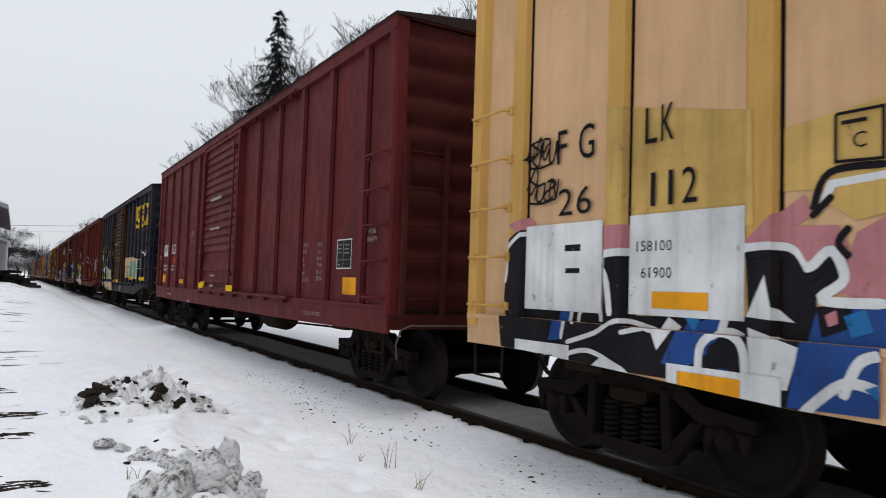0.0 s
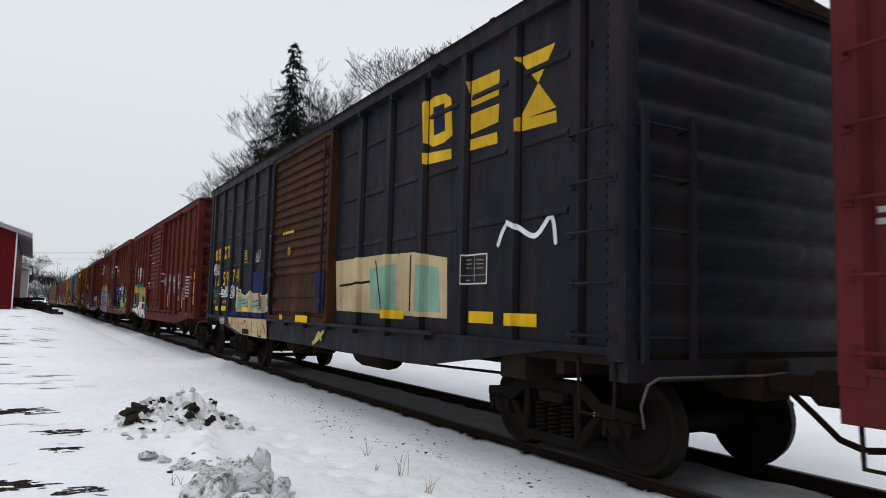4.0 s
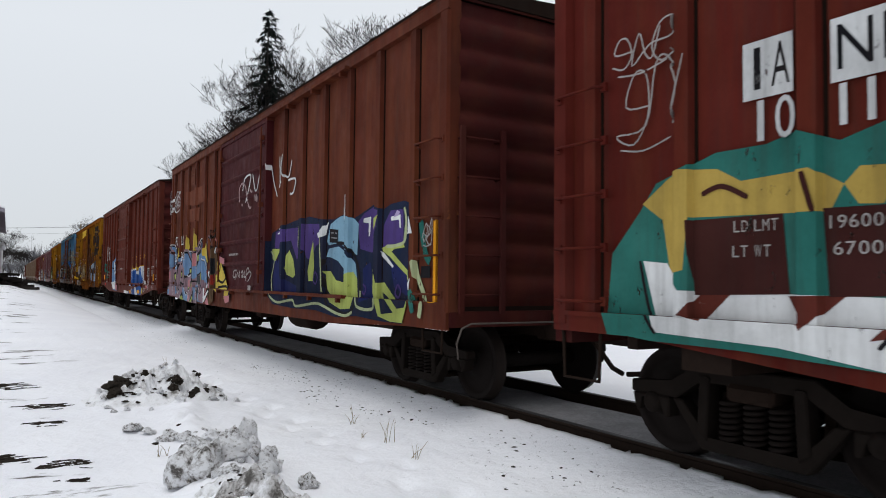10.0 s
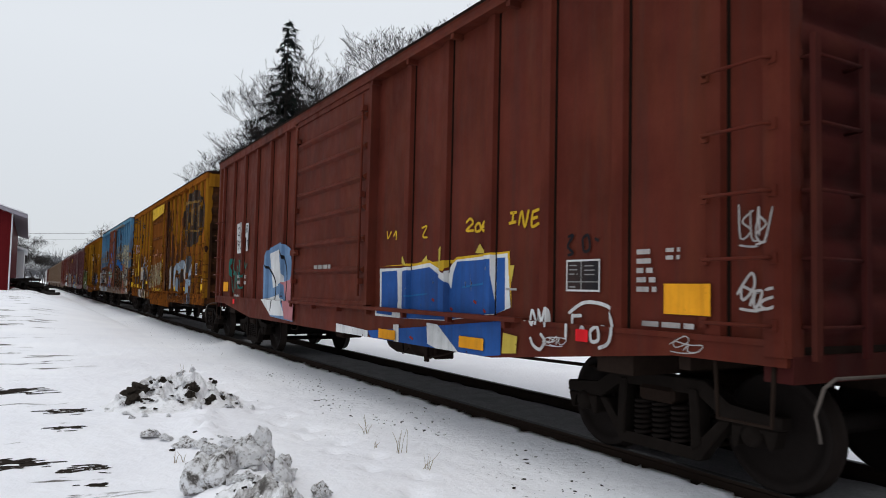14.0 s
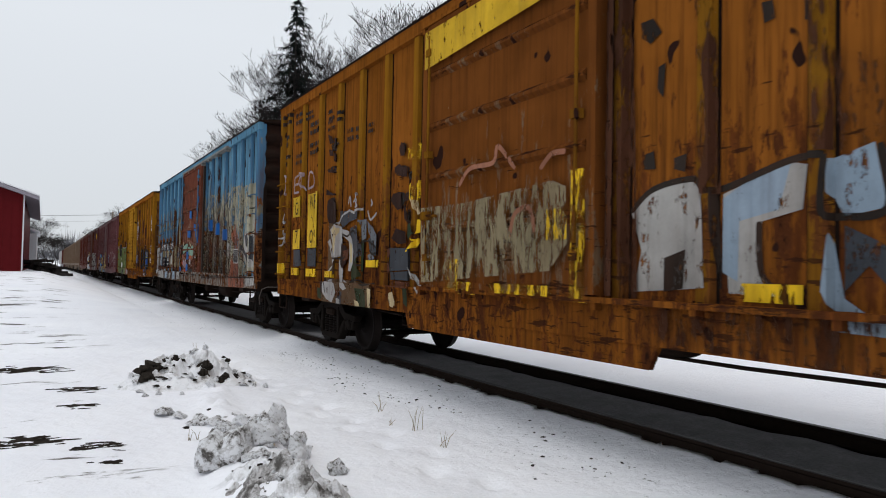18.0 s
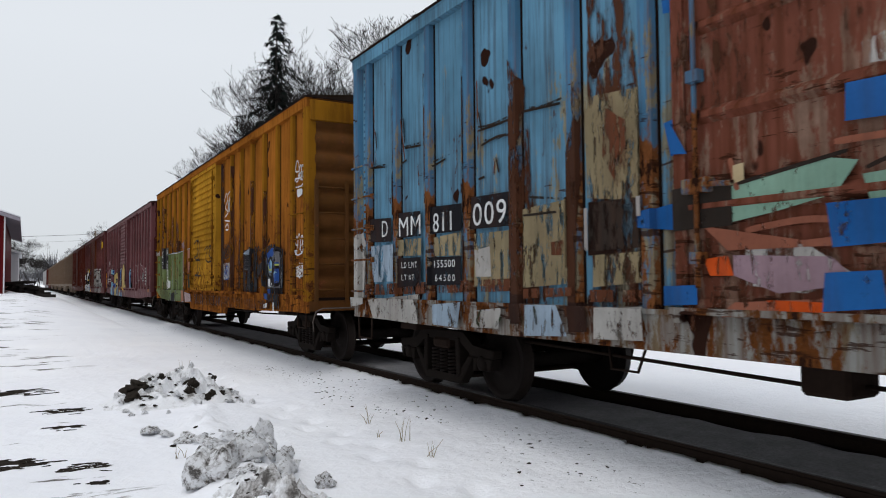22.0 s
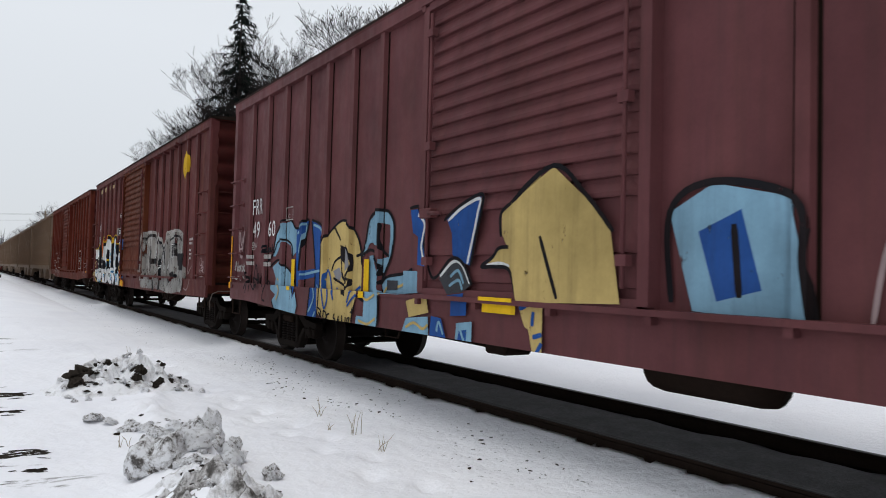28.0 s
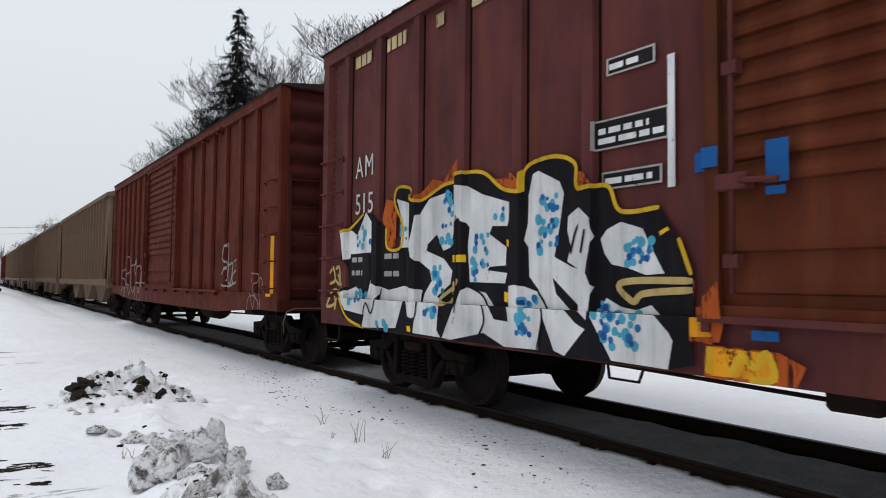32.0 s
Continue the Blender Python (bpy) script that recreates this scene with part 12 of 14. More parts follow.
s9.lay("graffiti", [
    (spray("rose_white", 0.06), stroke(curve([(5.25, 1.18), (5.14, 1.69), (4.85, 1.92), (5.08, 1.99)]), 0.03) + stroke(curve([(4.5, 1.28), (4.4, 2.04), (4.1, 2.14), (3.86, 1.9), (4.01, 1.36)]), 0.03) + stroke(curve([(3.75, 1.52), (3.69, 2.1), (3.32, 2.14), (3.32, 1.59)]), 0.03) + stroke(curve([(3.19, 2.13), (2.59, 2.19), (2.36, 1.91)]), 0.03) + stroke(curve([(3.32, 1.44), (2.93, 1.66), (2.56, 1.65), (2.34, 1.38), (2.13, 0.87)]), 0.03) + stroke(curve([(2.44, 1.98), (1.9, 1.86), (1.92, 2.27)]), 0.03) + stroke(curve([(1.56, 1.64), (1.43, 1.8), (1.35, 1.57), (1.55, 1.4), (1.41, 1.3)]), 0.03) + stroke(curve([(2.98, 1.23), (2.62, 0.97), (2.4, 0.84)]), 0.03) + stroke(curve([(2.21, 1.45), (2.13, 0.93)]), 0.03) + stroke(curve([(4.64, 1.11), (4.38, 0.8)]), 0.03) + stroke(curve([(3.84, 0.87), (3.74, 1.03), (3.62, 0.85)]), 0.03)),
], "pale sprayed outlines of tall letters")
s9.lay("graffiti", [
    (spray("pale_blue", 0.06), [[(6.56, 1.85), (6.22, 2.02), (5.68, 1.89), (5.6, 1.52), (5.55, 1.15), (6.37, 1.19)]]),
    (spray("bright_blue", 0.06), [[(6.33, 1.71), (6.02, 1.84), (5.88, 1.34), (6.19, 1.26)]]),
    (spray("ink", 0.06), stroke(curve([(6.54, 1.24), (6.56, 1.85), (6.22, 2.03), (5.65, 1.87), (5.6, 1.48), (5.55, 1.15)]), 0.05) + stroke(curve([(6.07, 1.75), (6.03, 1.29)]), 0.05)),
    (spray("straw", 0.06), [[(8.12, 2.02), (7.6, 2.27), (7.26, 2.01), (6.99, 1.76), (6.89, 1.21), (8.04, 1.17), (8.15, 1.62)]]),
    (spray("ink", 0.06), stroke(curve([(8.12, 2.02), (7.6, 2.28), (7.23, 2.01), (6.96, 1.73)]), 0.04) + stroke(curve([(7.75, 1.72), (7.54, 1.22)]), 0.04)),
], "blue and yellow mural letters ahead of the door")
s9.lay("reporting_mark", [(spray("white", 0.06), fitted("FRR", 15.15, 2.31, 0.26, 0.47))])
s9.lay("reporting_mark", [(spray("white", 0.06), fitted("49", 15.1, 1.93, 0.26, 0.32))])
s9.lay("reporting_mark", [(spray("white", 0.06), fitted("60", 14.37, 1.93, 0.24, 0.3))])
s9.lay("reporting_mark", [(spray("dull_white", 0.06), bars(15.23, 1.5795, 2, 0.28, 0.060, 0.049, 3))])
s9.lay("reporting_mark", [(spray("dull_white", 0.06), bars(14.43, 1.574, 2, 0.29, 0.066, 0.054, 4))])
s9.lay("reflector", [
    (spray("lemon", 0.06), rect(13.22, 1.11, 13.34, 1.56)),
])
s9.lay("reflector", [
    (spray("lemon", 0.06), rect(10.9, 1.09, 11.03, 1.55)),
])
s9.lay("reflector", [
    (spray("lemon", 0.06), rect(8.09, 1.06, 8.56, 1.2)),
])
s9.lay("reflector", [
    (spray("amber", 0.06), rect(0.24, 1.07, 0.37, 1.99)),
])
s9.lay("reflector", [
    (spray("amber", 0.06), rect(16.01, 1.06, 16.1, 1.98)),
])
s9.lay("plate_box", [
    (spray("dull_white", 0.06), stroke([(13.61, 2.33), (13.35, 2.34), (13.33, 2.15), (13.6, 2.15), (13.61, 2.33)], 0.02)),
    (spray("dull_white", 0.06), fitted("C", 13.53, 2.17, 0.07, 0.1)),
])
s9.lay("tag", [(spray("dull_white", 0.06), scribble(15.13, 1.75, 0.22, 0.15, 4, 0.015, 7))])
s9.lay("tag", [
    (spray("ink", 0.06), stroke(curve([(15.30, 1.35), (15.14, 1.20), (15.19, 1.00)]), 0.035) + stroke(curve([(15.11, 1.31), (15.26, 1.06)]), 0.035) + stroke(curve([(15.02, 1.03), (14.87, 1.48), (14.75, 1.07), (14.99, 1.25), (14.76, 1.22)]), 0.035) + stroke(curve([(14.74, 1.34), (14.69, 1.10), (14.57, 1.34), (14.54, 1.17)]), 0.035) + stroke(curve([(14.40, 1.39), (14.37, 1.12)]), 0.035) + stroke(curve([(14.35, 1.16), (14.28, 1.22), (14.21, 1.18), (14.32, 1.05), (14.34, 0.93), (14.23, 0.91)]), 0.035)),
])
s9.lay("tag", [
    (spray("rose_white", 0.1), stroke(curve([(15.82, 2.06), (15.78, 1.79), (15.67, 1.60), (15.60, 1.78), (15.51, 2.06)]), 0.035) + stroke(curve([(15.75, 2.05), (15.66, 1.81), (15.58, 2.04)]), 0.035) + stroke(curve([(15.78, 1.74), (15.57, 1.76)]), 0.035) + stroke(curve([(15.70, 1.65), (15.63, 1.60), (15.56, 1.64)]), 0.035)),
])
s9.lay("tag", [
    (spray("dull_white", 0.06), stroke(curve([(15.94, 1.37), (15.92, 1.53), (15.82, 1.36), (15.81, 1.53)]), 0.03) + stroke(curve([(15.77, 1.42), (15.70, 1.45), (15.72, 1.37), (15.77, 1.39), (15.76, 1.45)]), 0.03) + stroke(curve([(15.68, 1.36), (15.66, 1.46), (15.62, 1.45)]), 0.03) + stroke(curve([(15.58, 1.43), (15.59, 1.37), (15.52, 1.38), (15.54, 1.45), (15.58, 1.43)]), 0.03) + stroke(curve([(15.49, 1.50), (15.48, 1.36)]), 0.03) + stroke(curve([(15.45, 1.47), (15.49, 1.41), (15.43, 1.36)]), 0.03)),
    (spray("dull_white", 0.06), stroke(curve([(15.99, 1.26), (15.87, 1.22), (15.76, 1.26), (15.66, 1.21), (15.55, 1.27), (15.44, 1.24)]), 0.03)),
])
s9.lay("tag", [
    (spray("ink", 0.06), stroke(curve([(14.48, 1.74), (14.41, 1.78), (14.39, 1.74), (14.47, 1.68), (14.36, 1.69)]), 0.035) + stroke(curve([(14.33, 1.72), (14.29, 1.75), (14.29, 1.69), (14.33, 1.69)]), 0.035) + stroke(curve([(14.27, 1.72), (14.20, 1.74), (14.21, 1.69)]), 0.035) + stroke(curve([(14.13, 1.80), (14.12, 1.70)]), 0.035) + stroke(curve([(14.47, 1.68), (14.13, 1.69)]), 0.035)),
])
notice(s9, 2.31, 1.47, 0.39, 0.32)
s9.lay("data_stencil", [
    (spray("dull_white", 0.06), bars(1.63, 1.90492, 6, 0.42, 0.065, 0.053, 2)),
])
s10.lay("yellow_disc", [
    (spray("yellow", 0.12), blob(2.1, 3.71, 0.32, 0.32, 12, 0, 1)),
])
s10.lay("graffiti", [
    (spray("silver", 0.32), [[(6.51, 1.91), (6.26, 2.20), (6.03, 2.32), (5.54, 2.35), (4.99, 2.29), (4.83, 2.10), (4.75, 2.09), (4.60, 2.29), (4.43, 2.21), (4.09, 1.95), (4.01, 1.94), (3.85, 2.05), (3.53, 2.22), (3.40, 2.25), (3.12, 2.25), (3.14, 0.78), (3.65, 0.84), (4.43, 0.86), (5.52, 0.84), (6.32, 0.84), (6.51, 1.08)]]),
    (spray("chalk", 0.42), [[(6.22, 2.09), (5.54, 2.15), (5.19, 2.16), (5.19, 1.15), (6.09, 1.13), (6.25, 1.49)], [(5.12, 2.15), (4.88, 2.04), (4.80, 1.93), (4.60, 2.15), (4.37, 1.94), (4.37, 1.11), (5.11, 1.13)], [(4.30, 1.89), (4.11, 1.80), (4.26, 1.19), (4.29, 1.11)], [(3.91, 1.93), (3.57, 2.10), (3.50, 1.96), (3.48, 1.29), (3.82, 1.21), (3.87, 1.58)], [(4.15, 1.52), (4.07, 1.62), (3.97, 1.27), (4.17, 1.19)]]),
    (spray("slate_black", 0.2), [[(5.60, 1.83), (5.53, 1.88), (5.37, 1.85), (5.35, 1.62), (4.91, 1.62), (4.89, 1.73), (4.80, 1.77), (4.79, 1.24), (4.91, 1.49), (5.31, 1.47), (5.31, 1.27), (5.46, 1.31), (5.63, 1.44), (5.70, 1.63)], [(4.23, 1.67), (4.11, 1.82), (4.01, 1.80), (3.93, 1.81), (3.87, 1.58), (3.88, 1.31), (3.93, 1.48), (4.05, 1.77), (4.15, 1.59), (4.34, 1.30), (4.37, 1.48)], [(4.88, 2.04), (4.70, 2.04), (4.78, 1.97)], [(4.32, 1.33), (4.26, 1.41), (4.25, 1.19), (4.30, 1.08)], [(3.43, 1.95), (3.12, 1.95), (3.13, 1.56), (3.43, 1.56)], [(3.48, 1.48), (3.13, 1.48), (3.13, 1.42), (3.35, 1.40), (3.48, 1.23)]]),
    (spray("slate_black", 0.2), [[(4.91, 1.02), (4.85, 1.10), (4.77, 0.96), (4.68, 0.82), (4.92, 0.80)], [(4.26, 0.90), (4.17, 1.12), (4.07, 1.20), (4.05, 1.02), (4.03, 0.87), (4.28, 0.82)], [(3.59, 1.09), (3.48, 0.97), (3.33, 0.81), (3.58, 0.81)]]),
    (spray("slate_black", 0.24), stroke(curve([(6.42, 1.70), (6.26, 2.00), (5.96, 2.19), (5.54, 2.23), (4.94, 2.19), (4.78, 2.01), (4.58, 2.19), (4.30, 2.04), (4.05, 1.87), (3.85, 1.98), (3.50, 2.17), (3.34, 2.15), (3.12, 2.15)]), 0.075)),
    (spray("chalk", 0.3), stroke(curve([(6.51, 1.03), (6.51, 1.81), (6.34, 2.16), (6.03, 2.31), (5.54, 2.32), (4.94, 2.27), (4.79, 2.09), (4.60, 2.29), (4.34, 2.14), (4.05, 1.93), (3.85, 2.05), (3.53, 2.21), (3.37, 2.25), (3.12, 2.25)]), 0.075)),
    (spray("white", 0.3), stroke(curve([(5.34, 1.84), (5.34, 1.64)]), 0.03) + stroke(curve([(4.88, 1.63), (4.80, 1.83)]), 0.03) + stroke(curve([(4.07, 1.78), (4.19, 1.59), (4.32, 1.33)]), 0.03) + stroke(curve([(4.01, 1.69), (3.93, 1.48), (3.88, 1.27)]), 0.03) + stroke(curve([(4.80, 1.41), (4.76, 1.17)]), 0.03) + stroke(curve([(3.47, 1.92), (3.45, 1.48), (3.48, 1.35)]), 0.03)),
    (spray("bark", 0.48), [[(4.72, 1.49), (4.62, 1.47), (4.65, 1.41), (4.75, 1.41)], [(4.88, 1.24), (4.43, 1.22), (4.43, 1.12), (4.88, 1.14)], [(3.51, 1.23), (3.33, 1.17), (3.36, 1.11), (3.54, 1.13)]]),
], "weathered silver letters with dark edges")
s10.lay("graffiti", [
    (spray("silver", 0.32), [[(3.77, 2.15), (3.33, 2.27), (2.61, 2.27), (2.05, 2.12), (1.90, 1.95), (2.02, 1.66), (1.80, 1.36), (1.87, 0.89), (2.80, 0.80), (3.65, 0.83)]]),
    (spray("slate_black", 0.2), [[(3.13, 1.98), (2.65, 1.96), (2.63, 1.67), (3.11, 1.67)], [(2.65, 1.73), (1.85, 1.71), (1.92, 1.44), (2.55, 1.43)], [(3.35, 1.26), (2.84, 1.35), (2.54, 1.20), (3.12, 1.02)]]),
    (spray("chalk", 0.3), stroke(curve([(3.64, 2.02), (3.22, 2.23), (2.61, 2.25), (2.09, 2.10), (1.97, 1.88), (2.11, 1.66)]), 0.07) + stroke(curve([(1.83, 1.36), (1.87, 1.00), (2.05, 0.86)]), 0.07)),
    (spray("slate_black", 0.24), stroke(curve([(3.42, 2.05), (2.60, 2.13), (2.22, 2.00)]), 0.05) + stroke(curve([(2.00, 1.29), (2.06, 0.99)]), 0.05)),
], "weathered silver letter with a dark hollow")
notice(s10, 3.2, 1.64, 0.49, 0.31)
s10.lay("black_patch", [
    (spray("slate_black", 0.12), rect(1.88, 1.34, 2.45, 1.72)),
])
s10.lay("data_stencil", [(spray("dull_white", 0.12), bars(1.57, 1.99325, 2, 0.52, 0.047, 0.038, 2))])
s10.lay("data_stencil", [(spray("dull_white", 0.12), bars(1.56, 1.76233, 3, 0.23, 0.048, 0.039, 3))])
s10.lay("tag", [(spray("rose_white", 0.12), stroke(curve([(1.56, 1.6), (1.6, 1.27), (1.29, 1.44), (1.18, 1.18), (1.37, 0.94), (1.64, 0.95)]), 0.03))])
s10.lay("tag", [(spray("rose_white", 0.12), scribble(0.7, 1.28, 0.38, 0.33, 6, 0.02, 9))])
s10.lay("company_letters", [
    (spray("cream", 0.12), bars(14.47, 4.037, 1, 0.54, 0.143, 0.117, 3)),
    (spray("cream", 0.12), bars(13.66, 4.0415, 1, 0.6, 0.149, 0.122, 4)),
    (spray("cream", 0.12), bars(12.61, 4.0225, 1, 0.16, 0.138, 0.113, 5)),
    (spray("cream", 0.12), bars(11.98, 4.0355, 1, 0.54, 0.104, 0.085, 6)),
], "cream lettering worn beyond reading")
s10.lay("reporting_mark", [(spray("white", 0.12), fitted("AM", 14.42, 2.65, 0.26, 0.45))])
s10.lay("reporting_mark", [(spray("white", 0.12), fitted("515", 14.41, 2.2, 0.25, 0.45))])
s10.lay("door_side_stencil", [
    (spray("dull_white", 0.12), rect(9.77, 2.941, 10.23, 3.075)),
    (spray("ink", 0.06), rect(9.79, 2.956, 10.21, 3.059)),
    (spray("white", 0.12), bars(10.20, 2.981, 1, 0.40, 0.045, 0.03, 3)),
])
s10.lay("door_side_stencil", [
    (spray("dull_white", 0.12), rect(9.66, 2.385, 10.34, 2.615)),
    (spray("ink", 0.06), rect(9.67, 2.400, 10.33, 2.600)),
    (spray("white", 0.12), bars(10.31, 2.505, 2, 0.63, 0.045, 0.03, 4)),
])
s10.lay("door_side_stencil", [
    (spray("dull_white", 0.12), rect(9.71, 2.080, 10.27, 2.214)),
    (spray("ink", 0.06), rect(9.73, 2.095, 10.26, 2.199)),
    (spray("white", 0.12), bars(10.24, 2.120, 1, 0.50, 0.045, 0.03, 5)),
])
s10.lay("door_side_stencil", [(spray("white", 0.12), rect(9.6, 2.04, 9.66, 2.96))])
SPOTS = [(14.14, 1.92, 0.18, 0.14, 6, 0.052), (14.25, 1.15, 0.18, 0.10, 6, 0.052), (13.56, 0.91, 0.13, 0.07, 4, 0.052), (13.21, 1.89, 0.06, 0.09, 4, 0.033), (12.35, 2.00, 0.10, 0.25, 12, 0.046), (12.54, 1.40, 0.16, 0.13, 10, 0.046), (12.56, 1.06, 0.13, 0.08, 7, 0.046), (11.52, 1.98, 0.07, 0.07, 6, 0.036), (11.80, 1.61, 0.12, 0.23, 13, 0.043), (10.88, 1.87, 0.13, 0.23, 20, 0.044), (11.09, 1.12, 0.10, 0.17, 15, 0.044), (9.91, 1.62, 0.12, 0.11, 14, 0.036), (10.22, 1.18, 0.08, 0.06, 6, 0.037), (10.04, 1.04, 0.18, 0.12, 18, 0.041)]
